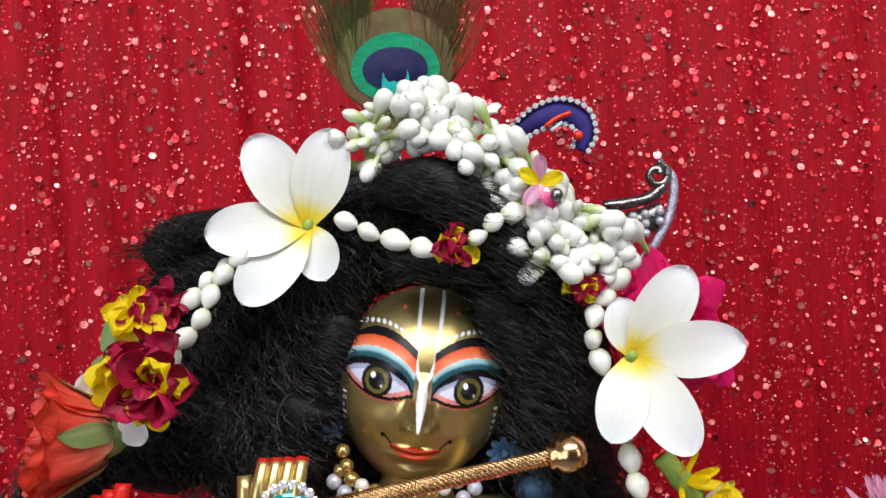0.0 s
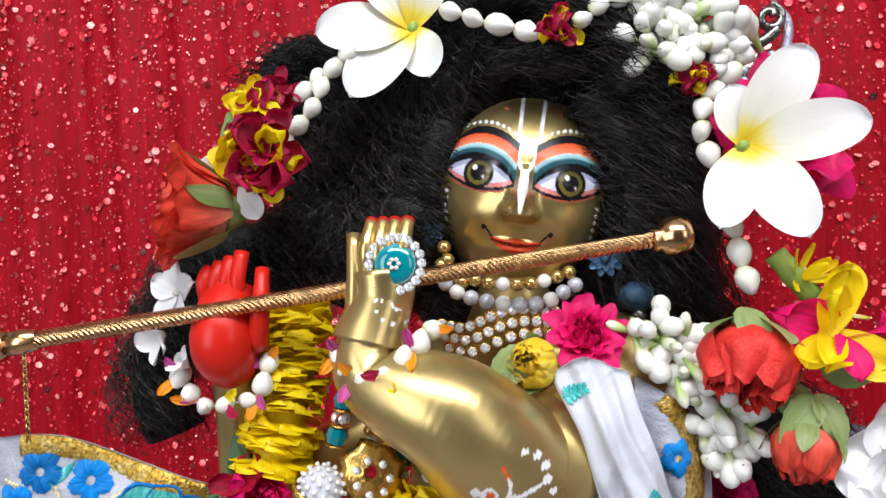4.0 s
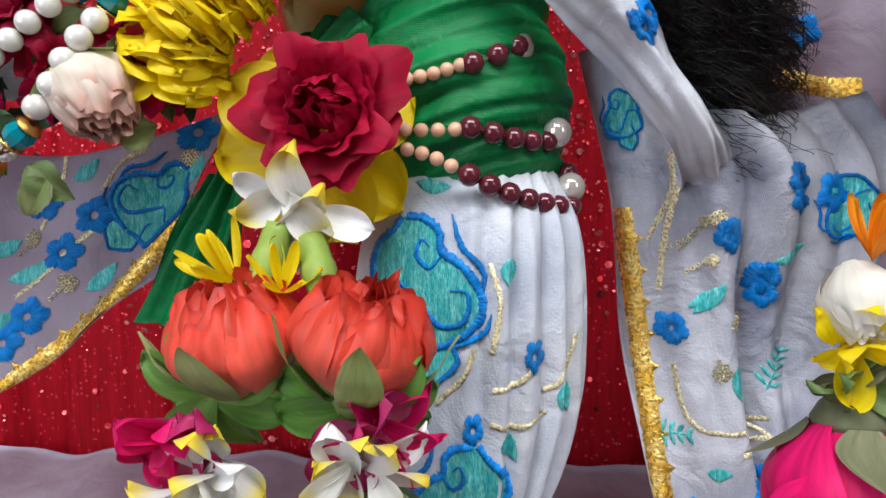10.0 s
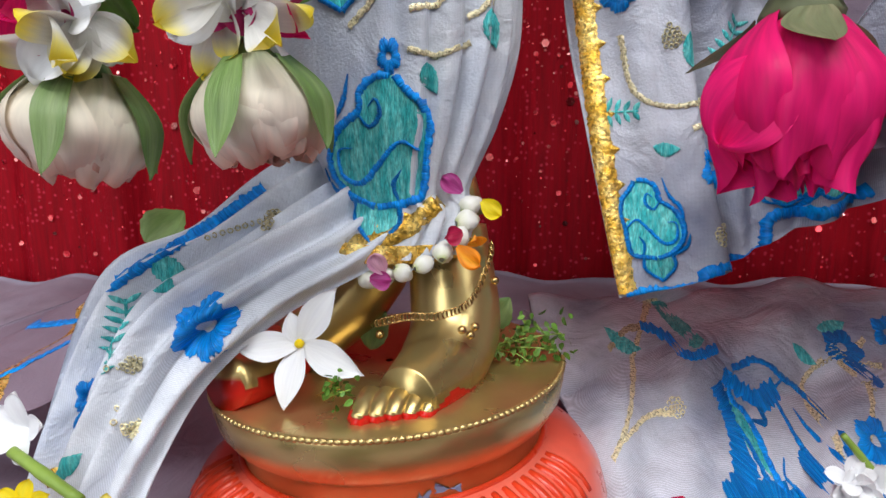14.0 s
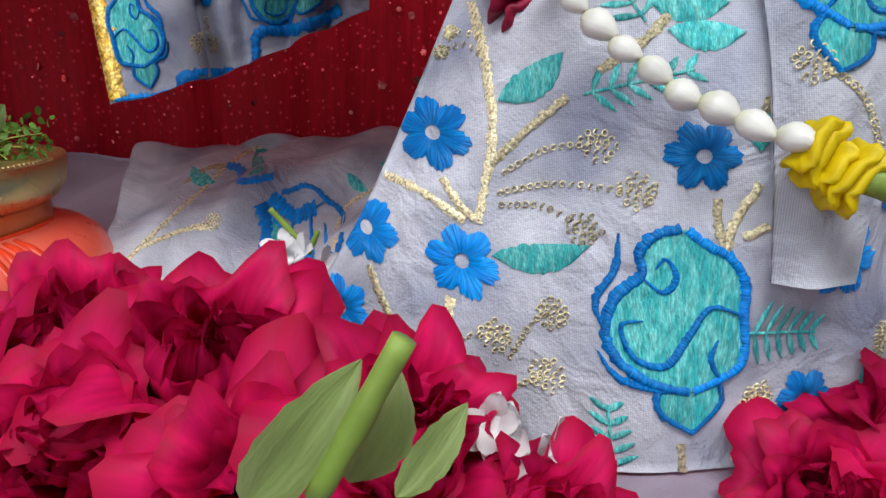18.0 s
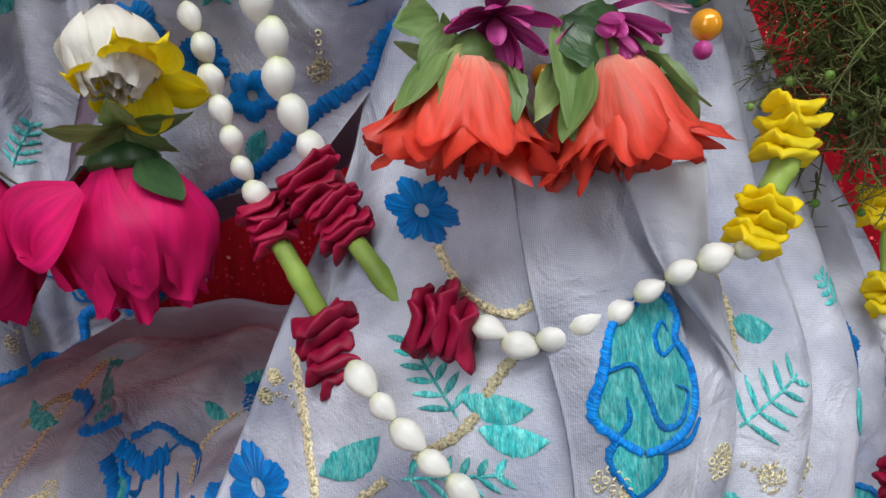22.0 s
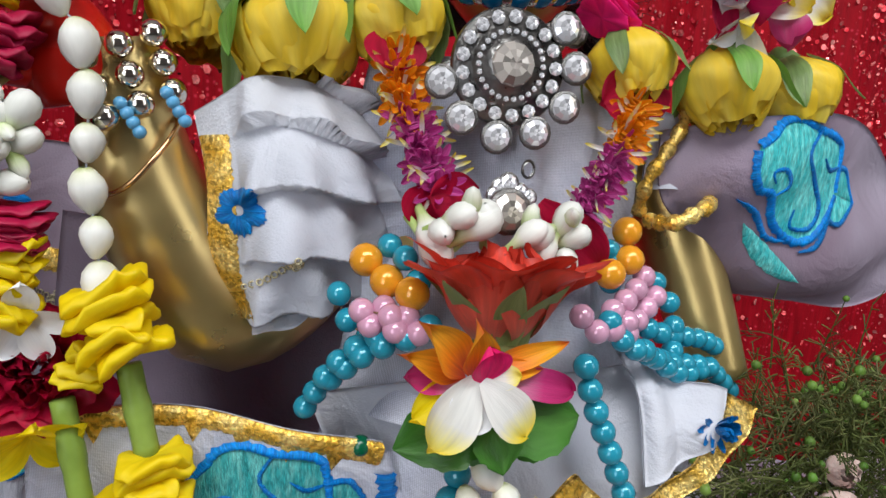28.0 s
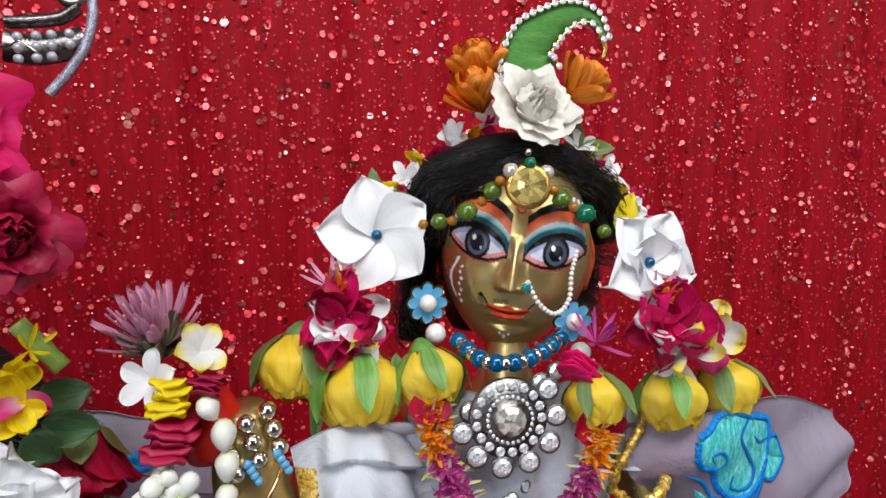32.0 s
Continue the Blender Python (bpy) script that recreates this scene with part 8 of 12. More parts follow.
rose((0.0409, -0.1480, 0.3265), (0.18, -0.12, 1), 0.0345, CORAL, "second coral rose with green sepals in the front garland", seed=53, layers=CLOSED_LAYERS, sepals=5, curl=0.5, ruffle=0.11, sepal_len=1.05)
rose((-0.0254, -0.1420, 0.2520), (-0.12, -0.06, -1), 0.0300, CREAM, "cream rose hanging face down with green sepals", seed=54, layers=DOME_LAYERS, sepals=5, curl=0.55, ruffle=0.055, sepal_mat=LEAF, sepal_len=1.2)
rose((0.0441, -0.1470, 0.2560), (0.1, -0.06, -1), 0.0280, CREAM, "second cream rose hanging face down with green sepals", seed=55, layers=DOME_LAYERS, sepals=5, curl=0.55, ruffle=0.055, sepal_mat=LEAF, sepal_len=1.2)

# ---- embroidery on the flute player's garments ----
DHOTI.paisley((0.0575, -0.0800, 0.3394), 0.0394, 0.12, -1, 0.85)
DHOTI.paisley((0.0727, -0.0850, 0.2352), 0.0358, -0.1, 1, 0.8)
for c in ((0.0803, -0.0800, 0.2763), (0.1086, -0.0800, 0.3115)):
    DHOTI.flower(c, 0.0085, 0.3, 5, squash=0.6)
for pts in (((0.0873, -0.0800, 0.3550), (0.0927, -0.0800, 0.3372), (0.0891, -0.0800, 0.3138)), ((0.0893, -0.0800, 0.2953), (0.1011, -0.0800, 0.2982), (0.1112, -0.0800, 0.3089)), ((0.1129, -0.0800, 0.2932), (0.1218, -0.0800, 0.2987), (0.1296, -0.0700, 0.3187)), ((0.0882, -0.0800, 0.2792), (0.1014, -0.0800, 0.2769), (0.1144, -0.0800, 0.2826)), ((0.0630, -0.0900, 0.2885), (0.0758, -0.0900, 0.3018), (0.0808, -0.0900, 0.3147))):
    DHOTI.vine(pts)
for a, b in (((0.0962, -0.0800, 0.2740), (0.1004, -0.0800, 0.2606)), ((0.0975, -0.0800, 0.3576), (0.0965, -0.0800, 0.3449)), ((0.1236, -0.0700, 0.2971), (0.1254, -0.0700, 0.2808)), ((0.0511, -0.0800, 0.3928), (0.0691, -0.0800, 0.3901))):
    DHOTI.leaf(a, b, 0.008)
DHOTI.gold_edge([(0.0438, -0.0800, 0.1969), (0.0649, -0.0850, 0.1952), (0.0858, -0.0850, 0.2017), (0.1007, -0.0700, 0.2143)], 0.008, -0.8)

SHAWL.gold_edge(sorted([(0.1585, 0.0000, 0.3785), (0.1658, 0.0000, 0.3356), (0.1782, 0.0000, 0.2475), (0.1859, -0.0300, 0.1990), (0.1930, -0.0360, 0.1619)], key=lambda p: -p[2]), 0.0105, -0.8)
for c, z_ in (((0.1850, -0.0100, 0.3127), 0.0098), ((0.2093, -0.0200, 0.3660), 0.010), ((0.2308, -0.0200, 0.3397), 0.009), ((0.2377, -0.0200, 0.2255), 0.012), ((0.1865, -0.0100, 0.3123), 0.009), ((0.2126, -0.0100, 0.3647), 0.010), ((0.2327, -0.0100, 0.3428), 0.009), ((0.2650, -0.0100, 0.3875), 0.012), ((0.2447, -0.0100, 0.3841), 0.009), ((0.2428, -0.0200, 0.3946), 0.010), ((0.2328, -0.0200, 0.3329), 0.009)):
    SHAWL.flower(c, z_, 0.5, 5, squash=0.85, lean=0.3)
SHAWL.paisley((0.2057, -0.0300, 0.1964), 0.0252, 0.25, -1, 0.7)
SHAWL.paisley((0.1564, -0.0100, 0.4278), 0.0165, 0.3, 1, 0.7)
SHAWL.paisley((0.2771, -0.0200, 0.2260), 0.0253, 1.2, 1)
SHAWL.paisley((0.2740, -0.0100, 0.3782), 0.0198, 0.8, 1)
for a, b in (((0.1923, -0.0100, 0.3255), (0.2103, -0.0100, 0.3390)), ((0.1951, -0.0100, 0.3222), (0.2108, -0.0100, 0.3378)), ((0.2207, -0.0100, 0.2930), (0.2233, -0.0100, 0.2741)), ((0.2351, -0.0100, 0.3501), (0.2532, -0.0100, 0.3606)), ((0.2039, -0.0100, 0.2363), (0.2178, -0.0100, 0.2352)), ((0.1809, -0.0100, 0.4262), (0.2020, -0.0100, 0.4230))):
    SHAWL.leaf(a, b, 0.008)
SHAWL.fern((0.1799, -0.0100, 0.2535), (0.1969, -0.0100, 0.2540), 0.016, 4)
SHAWL.fern((0.2396, -0.0100, 0.2777), (0.2486, -0.0100, 0.2998), 0.018, 5)
for k, pts in enumerate((((0.1731, -0.0100, 0.3607), (0.1817, -0.0100, 0.3866), (0.1797, -0.0100, 0.4088)), ((0.1874, -0.0100, 0.2923), (0.1949, -0.0100, 0.2637), (0.2136, -0.0100, 0.2562), (0.2406, -0.0100, 0.2618)), ((0.1796, -0.0100, 0.3329), (0.1811, -0.0100, 0.3665), (0.1845, -0.0100, 0.3905)), ((0.2227, -0.0100, 0.2581), (0.2412, -0.0100, 0.2522), (0.2234, -0.0100, 0.2452)))):
    SHAWL.vine(pts, 0.0026, k)
for k, (pts, bl) in enumerate(((((0.1875, -0.0100, 0.3575), (0.1986, -0.0100, 0.3725)), 0.003), (((0.1910, -0.0100, 0.3453), (0.2027, -0.0100, 0.3514)), 0.003), (((0.2100, -0.0100, 0.2959), (0.2119, -0.0100, 0.2896)), 0.006), (((0.2254, -0.0100, 0.3149), (0.2209, -0.0100, 0.3164)), 0.006), (((0.2383, -0.0200, 0.2070), (0.2398, -0.0200, 0.1929)), 0.006), (((0.1794, -0.0100, 0.3544), (0.2033, -0.0100, 0.3741)), 0.004))):
    SHAWL.sequins(pts, bl, k)
SHAWL.ribbon([(p[0], p[2]) for p in ((0.1930, -0.0360, 0.1603), (0.2279, -0.0400, 0.1661), (0.2316, -0.0300, 0.1752), (0.2636, -0.0200, 0.1793), (0.2678, -0.0200, 0.1998), (0.2932, -0.0200, 0.2035), (0.3145, -0.0200, 0.2145))], 0.0065, BLUE_THREAD, "blue_hem", 0.002, jag=0.3)

# left shawl: flares behind the flute and hangs down beside the legs
ob = thing("flared_shawl", label="white chiffon shawl end with blue embroidery and gold border", category="shawl")
s = sheet([[(-0.2797, -0.0600, 0.5418), (-0.2352, -0.0650, 0.5459), (-0.1942, -0.0600, 0.5318), (-0.1451, -0.0500, 0.5120)], [(-0.2749, -0.0600, 0.4976), (-0.2287, -0.0700, 0.5005), (-0.1881, -0.0650, 0.4969), (-0.1456, -0.0500, 0.4807)], [(-0.2928, -0.0600, 0.4150), (-0.2377, -0.0700, 0.4284), (-0.1929, -0.0650, 0.4354), (-0.1463, -0.0500, 0.4354)]], 50, 46, lambda u, v: 0.004 * math.sin(9 * u + 3 * v))
part("shawl_cloth", s, SHADED_WHITE_CLOTH, ob)
FLARE = Cloth(ob, [s])
FLARE.gold_edge([(-0.2506, -0.0600, 0.5402), (-0.2315, -0.0600, 0.5392), (-0.2053, -0.0600, 0.5328), (-0.1761, -0.0600, 0.5200), (-0.1438, -0.0600, 0.5083)], 0.0125, False)
FLARE.ribbon([(p[0], p[2]) for p in ((-0.2778, -0.0600, 0.5400), (-0.2739, -0.0600, 0.5083), (-0.2674, -0.0600, 0.4872), (-0.2778, -0.0600, 0.4621), (-0.2865, -0.0600, 0.4261))], 0.008, BLUE_THREAD, "blue_hem", 0.002, jag=0.3)
for c in ((-0.2394, -0.0600, 0.5250), (-0.2112, -0.0600, 0.5187), (-0.2553, -0.0600, 0.5051), (-0.1953, -0.0600, 0.4750)):
    FLARE.flower(c, 0.0135, 0.3, 5)
FLARE.paisley((-0.1738, -0.0600, 0.5000), 0.024, 1.45, 1, 0.8)
FLARE.paisley((-0.2420, -0.0600, 0.4470), 0.036, 0.35, -1, 0.85)
for k, pts in enumerate((((-0.2327, -0.0600, 0.4845), (-0.2267, -0.0600, 0.4986), (-0.2321, -0.0600, 0.5159)), ((-0.2289, -0.0600, 0.4881), (-0.2060, -0.0600, 0.5024), (-0.1909, -0.0600, 0.5130)), ((-0.2627, -0.0600, 0.5190), (-0.2512, -0.0600, 0.5156)))):
    FLARE.vine(pts, 0.0026, k)
for a, b in (((-0.2397, -0.0600, 0.5158), (-0.2204, -0.0600, 0.5299)), ((-0.2249, -0.0600, 0.4969), (-0.2005, -0.0600, 0.4939)), ((-0.2140, -0.0600, 0.4745), (-0.1989, -0.0600, 0.4818)), ((-0.1943, -0.0600, 0.5267), (-0.1652, -0.0600, 0.5168))):
    FLARE.leaf(a, b, 0.007)

ob = thing("hanging_shawl", label="chiffon shawl with shade put into its mauve colour, blue embroidery and slanting gold border", category="shawl")
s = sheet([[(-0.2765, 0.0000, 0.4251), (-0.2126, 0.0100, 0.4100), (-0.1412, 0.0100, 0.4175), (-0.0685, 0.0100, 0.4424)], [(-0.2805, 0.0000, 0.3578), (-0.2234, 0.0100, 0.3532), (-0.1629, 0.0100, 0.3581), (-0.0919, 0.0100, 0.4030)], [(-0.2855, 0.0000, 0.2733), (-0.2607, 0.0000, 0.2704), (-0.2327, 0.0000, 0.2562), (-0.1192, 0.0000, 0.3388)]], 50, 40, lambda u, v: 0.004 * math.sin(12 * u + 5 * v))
# The shawl's lower part takes the darker mauve as its shade.
part("shawl_cloth", s, MAUVE_SHADED_CLOTH, ob)
HANG = Cloth(ob, [s])
HANG.gold_edge([(-0.0724, 0.0000, 0.4248), (-0.0993, 0.0000, 0.3788), (-0.1424, 0.0000, 0.3309), (-0.1868, 0.0000, 0.2923), (-0.2326, 0.0000, 0.2581)], 0.011, 0.8)
for c in ((-0.2140, 0.0000, 0.3065), (-0.2310, 0.0000, 0.2888), (-0.1905, 0.0000, 0.3480), (-0.1680, 0.0000, 0.3720), (-0.1000, 0.0000, 0.4243), (-0.2060, 0.0000, 0.3800)):
    HANG.flower(c, 0.012, 0.3, 5, squash=1.3, lean=0.4)
HANG.paisley((-0.1340, 0.0000, 0.3800), 0.036, -0.8, 1, 0.75)
for a, b in (((-0.2331, 0.0000, 0.3286), (-0.1964, 0.0000, 0.3444)), ((-0.2483, 0.0000, 0.3471), (-0.2237, 0.0000, 0.3550)), ((-0.1101, 0.0000, 0.3929), (-0.0947, 0.0000, 0.4108)), ((-0.1780, 0.0, 0.3230), (-0.1560, 0.0, 0.3420)), ((-0.1500, 0.0, 0.4120), (-0.1260, 0.0, 0.4230)), ((-0.2250, 0.0, 0.3080), (-0.2420, 0.0, 0.2920)), ((-0.1850, 0.0, 0.3950), (-0.1640, 0.0, 0.4080))):
    HANG.leaf(a, b, 0.012)
for k, pts in enumerate((((-0.2250, 0.0, 0.3180), (-0.2050, 0.0, 0.3320), (-0.1780, 0.0, 0.3560), (-0.1560, 0.0, 0.3700)), ((-0.2100, 0.0, 0.3620), (-0.1950, 0.0, 0.3900), (-0.1900, 0.0, 0.4150)), ((-0.1620, 0.0, 0.3880), (-0.1480, 0.0, 0.4050), (-0.1300, 0.0, 0.4150)))):
    HANG.vine(pts, 0.0030, k)
for k, pts in enumerate((((-0.1990, 0.0, 0.3180), (-0.1880, 0.0, 0.3290)), ((-0.2250, 0.0, 0.3450), (-0.2150, 0.0, 0.3560)), ((-0.1150, 0.0, 0.4000), (-0.1060, 0.0, 0.4080)))):
    HANG.sequins(pts, 0.007, k)

# sash that sweeps down over the pedestal
ob = thing("sweeping_sash", label="pleated white chiffon sash with blue flowers sweeping over the pedestal", category="sash")
s = sheet([[(0.0440, -0.0500, 0.2416), (0.0713, -0.0750, 0.2185), (0.0848, -0.0800, 0.1985)],
           [(0.0120, -0.0600, 0.2230), (0.0469, -0.0850, 0.2027), (0.0709, -0.0900, 0.1845)],
           [(-0.0175, -0.0750, 0.1970), (0.0172, -0.1000, 0.1832), (0.0314, -0.1000, 0.1628)],
           [(-0.0497, -0.0950, 0.1812), (-0.0083, -0.1250, 0.1590), (0.0021, -0.1200, 0.1375)],
           [(-0.0718, -0.1100, 0.1258), (-0.0285, -0.1400, 0.1196), (-0.0131, -0.1350, 0.1076)],
           [(-0.0851, -0.1200, 0.0794), (-0.0380, -0.1500, 0.0893), (-0.0197, -0.1450, 0.0846)]], 60, 60, lambda u, v: 0.0045 * math.sin(36 * u + 3 * v) + 0.0035 * math.sin(15 * u))
part("sash_cloth", s, LIT_DHOTI_CLOTH, ob)
SASH = Cloth(ob, [s])
SASH.flower((0.0031, -0.1200, 0.1627), 0.013, 0.2, 5, lean=0.4)
SASH.flower((-0.0530, -0.1300, 0.1281), 0.010, 0.2, 5, squash=0.6)
SASH.fern((-0.0396, -0.1200, 0.1439), (-0.0382, -0.1000, 0.1719), 0.020, 6)
SASH.leaf((-0.0269, -0.0900, 0.1912), (-0.0150, -0.1000, 0.1750), 0.012)
SASH.leaf((-0.0601, -0.1300, 0.1055), (-0.0433, -0.1300, 0.1142), 0.010)
SASH.ribbon([(p[0], p[2]) for p in ((0.0142, -0.0700, 0.2182), (-0.0149, -0.0800, 0.1977), (-0.0450, -0.0900, 0.1776))], 0.006, BLUE_THREAD, "blue_hem", 0.002, jag=0.3)
for k, (pts, bl) in enumerate(((((-0.0073, -0.0900, 0.1966), (0.0064, -0.0900, 0.2006), (0.0199, -0.0900, 0.2045)), 0.004), (((-0.0367, -0.1000, 0.1492), (-0.0243, -0.1000, 0.1495)), 0.004), (((-0.0307, -0.1200, 0.1312), (-0.0225, -0.1200, 0.1236)), 0.004))):
    SASH.sequins(pts, bl, k)
SASH.gold_edge([(-0.0697, -0.1300, 0.0943), (-0.0499, -0.1400, 0.0903), (-0.0349, -0.1400, 0.0885)], 0.009, False)
ob = thing("spread_shawl", label="pale floral shawl with blue hem spread behind the pedestal", category="shawl")
s = sheet([[(-0.3035, 0.0500, 0.0651), (-0.2366, 0.1000, 0.1042), (-0.1310, 0.1200, 0.1493)], [(-0.2064, -0.0500, 0.1020), (-0.1507, -0.0200, 0.1125), (-0.0575, 0.0000, 0.1456)], [(-0.1602, -0.1000, 0.1049), (-0.1187, -0.0800, 0.1054), (-0.0486, -0.0700, 0.1330)]], 44, 30, lambda u, v: 0.004 * math.sin(14 * v + 8 * u))
# Pale shawl drawn in the darker mauve, so its colour holds the shade.
part("shawl_cloth", s, MAUVE_SHADED_CLOTH, ob)
SPREAD = Cloth(ob, [s])
for pts in (((-0.2098, -0.0000, 0.1089), (-0.1359, 0.0000, 0.1237), (-0.0556, 0.0000, 0.1752)), ((-0.2202, 0.0000, 0.0923), (-0.1574, -0.0000, 0.1071), (-0.0839, 0.0000, 0.1447))):
    SPREAD.ribbon([(p[0], p[2]) for p in pts], 0.0022, BLUE_THREAD, "blue_hem", 0.002, jag=0.4)
SPREAD.gold_edge([(-0.1707, -0.0500, 0.1233), (-0.1440, -0.0500, 0.1087), (-0.1250, -0.0500, 0.0884)], 0.009, False)

# feet: flowers, anklet and bits of green on the pedestal
plumeria((0.0411, -0.1050, 0.1528), (-0.05, -0.9, 0.3), 0.0309, "white pinwheel jasmine with a yellow heart at the feet", angles=((57, 1.0), (338, 1.12), (262, 0.98), (188, 0.95), (112, 0.5)), narrow=0.46, seed=61, point=True, mat=JASMINE, name="jasmine_flower", centre=YELLOW, centre_size=0.07)
ob = thing("ankle_garland", label="ankle string of white buds with pink and orange petals", category="garland")
path = [(0.0682, -0.0850, 0.1782), (0.0846, -0.0950, 0.1831), (0.0984, -0.0950, 0.1895), (0.1111, -0.0850, 0.1994), (0.1138, -0.0700, 0.2104)]
bud_strand(path, 0.0105, "", parent=ob, seed=8, jitter=0.8, fat=1.1)
for k, (p, mt) in enumerate((((0.0713, -0.0980, 0.1810), PURPLE), ((0.0781, -0.1000, 0.1840), PINK_PALE), ((0.1120, -0.0950, 0.2020), MAROON_PETAL), ((0.1101, -0.1000, 0.1966), ORANGE), ((0.1190, -0.0900, 0.1951), ORANGE), ((0.1108, -0.0800, 0.2177), PURPLE), ((0.1196, -0.0800, 0.2139), YELLOW))):
    one_petal(ob, p, Vector(p) + Vector((0.010 * math.cos(k * 2), -0.004, 0.009 * math.sin(k * 1.7))), 0.009, mt, ruffle=0.1, seed=k)
ob = thing("anklet", label="gold chain anklet with tiny bells", category="anklet")
path = [(0.0722, -0.0880, 0.1577), (0.0876, -0.1000, 0.1648), (0.1025, -0.1000, 0.1656), (0.1153, -0.0900, 0.1697), (0.1230, -0.0700, 0.1840), (0.1239, -0.0600, 0.1905)]
for i, p, d in along(path, 46):
    part("chain_link", LINK, None, ob, m=place(p, d.cross(Vector((0, 0, 1))) if i % 2 else (0, -1, 0), 0, 1.0))
for p in ((0.1121, -0.0980, 0.1588), (0.1156, -0.0950, 0.1555), (0.1175, -0.0930, 0.1588), (0.0738, -0.0900, 0.1530), (0.1258, -0.0700, 0.1746)):
    part("tiny_bell", bead_mesh(CHAIN_GOLD), None, ob, m=Matrix.Translation(p) @ Matrix.Scale(0.0042, 4))


def sprig(name, label, base, tips, mat, n=60, r=0.0005, leaf_size=0.004, seed=1, spread=0.012):
    ob = thing(name, label=label, category="plant")
    rnd = random.Random(seed)
    s, lv = Shape(), Shape()
    lf = leaf(1.0, 0.6, 0.2, 0.3, seed, 5)
    for tip in tips:
        a, b = Vector(base), Vector(tip)
        s.add(tube([a, a.lerp(b, 0.5) + Vector((rnd.uniform(-1, 1), -0.5, rnd.uniform(0, 1))) * spread * 0.4, b], r, 4, 8, caps=False))
        for k in range(n):
            v = rnd.uniform(0.25, 1.05)
            p = a.lerp(b, v) + Vector((rnd.gauss(0, 1), rnd.gauss(0, 0.7), rnd.gauss(0, 1))) * spread * 0.5
            lv.add(lf, place(p, (rnd.gauss(0, 1), rnd.gauss(-0.5, 1), rnd.gauss(0.3, 1)), rnd.uniform(0, 360), leaf_size * rnd.uniform(0.6, 1.3)))
    part("twigs", s, STEM, ob)
    tagged(part("foliage", lv, mat, ob), kind="stuff")
    return ob


FRESH = material("fresh_green_leaf", (0.10, 0.22, 0.03), 0.45, 0, 0.25, 90, island=0.3, second=(0.20, 0.28, 0.06))
sprig("basil_sprig", "small green basil sprig with orange crumbs on the pedestal", (0.1253, -0.0500, 0.1331), [(0.1592, -0.0550, 0.1445), (0.1481, -0.0500, 0.1458), (0.1577, -0.0600, 0.1373), (0.1426, -0.0600, 0.1310)], FRESH, 45, leaf_size=0.0045, seed=3, spread=0.010)
sprig("basil_sprig", "tiny green sprig beside the white flower", (0.0550, -0.1150, 0.1322), [(0.0665, -0.1200, 0.1383), (0.0617, -0.1200, 0.1394)], FRESH, 20, leaf_size=0.004, seed=4, spread=0.006)
ob = thing("green_leaves", label="dark green leaves behind the ankle", category="leaves")
one_leaf(ob, (0.0624, -0.0600, 0.1347), (0.0690, -0.0600, 0.1586), 0.014, LEAF)
one_leaf(ob, (0.1219, -0.0400, 0.1423), (0.1335, -0.0400, 0.1578), 0.016, LEAF)
one_leaf(ob, (0.0366, -0.0500, 0.1493), (0.0605, -0.0500, 0.1437), 0.022, DARK_LEAF)
one_leaf(ob, (-0.0590, -0.0500, 0.1873), (-0.0461, -0.0300, 0.2031), 0.022, LEAF)

# the pedestal's painted strokes and chipped paint
PEDESTAL = bpy.data.objects["lotus_pedestal"]
STROKE = material("red_orange_stroke", (0.72, 0.05, 0.015), 0.3, 0, 0.1, 60, coat=0.3)
for k in range(34):
    a = radians(200 + 140 * k / 33)
    pts = []
    for rr, zz in ((0.93, -0.0385), (1.02, -0.0415), (1.10, -0.0465), (1.165, -0.0535)):
        pts.append((R * rr * math.cos(a) * 0.991, R * rr * math.sin(a) * 0.991, H + zz - 0.0006))
    part("painted_stroke", tube(pts, lambda v: 0.0019 + 0.0008 * math.sin(math.pi * v), 8, 8), STROKE, PEDESTAL, m=TIP)
part("rim_line", tube([(R * 0.872 * math.cos(radians(170 + 200 * k / 24)), R * 0.872 * math.sin(radians(170 + 200 * k / 24)), H - 0.0372) for k in range(25)], 0.0018, 6, 60), STROKE, PEDESTAL, m=TIP)
BEADING = ball(0.5, 6, 4).mesh("rim_bead", BRASS)
for k in range(90):
    a = radians(180 + 180 * k / 89)
    part("rim_bead", BEADING, None, PEDESTAL, m=TIP @ Matrix.Translation((R * 0.995 * math.cos(a), R * 0.995 * math.sin(a), H - 0.0008)) @ Matrix.Rotation(a, 4, "Z") @ Matrix.Diagonal((0.0028, 0.0042, 0.0028, 1)))
CHIP = material("grey_blue_chip", (0.22, 0.27, 0.42), 0.5, 0, 0.1, 60)


def chip(a, z, r, w, h, seed, up=0.0):
    rnd = random.Random(seed)
    pts = []
    for i in range(5):
        for j in range(7):
            aa = radians(a) + (i / 4 - 0.5) * w / R + rnd.uniform(-0.01, 0.01)
            zz = z + (j / 6 - 0.5) * h * (0.5 + 0.5 * math.sin(i * 1.6 + seed))
            pts.append((r * math.cos(aa), r * math.sin(aa), zz + up * (i / 4)))
    part("paint_chip", Shape().grid(pts, 5, 7), CHIP, PEDESTAL, m=TIP)


chip(297, H - 0.031, R * 0.867, 0.014, 0.005, 1, -0.003)
chip(289, H - 0.034, R * 0.866, 0.006, 0.006, 2)

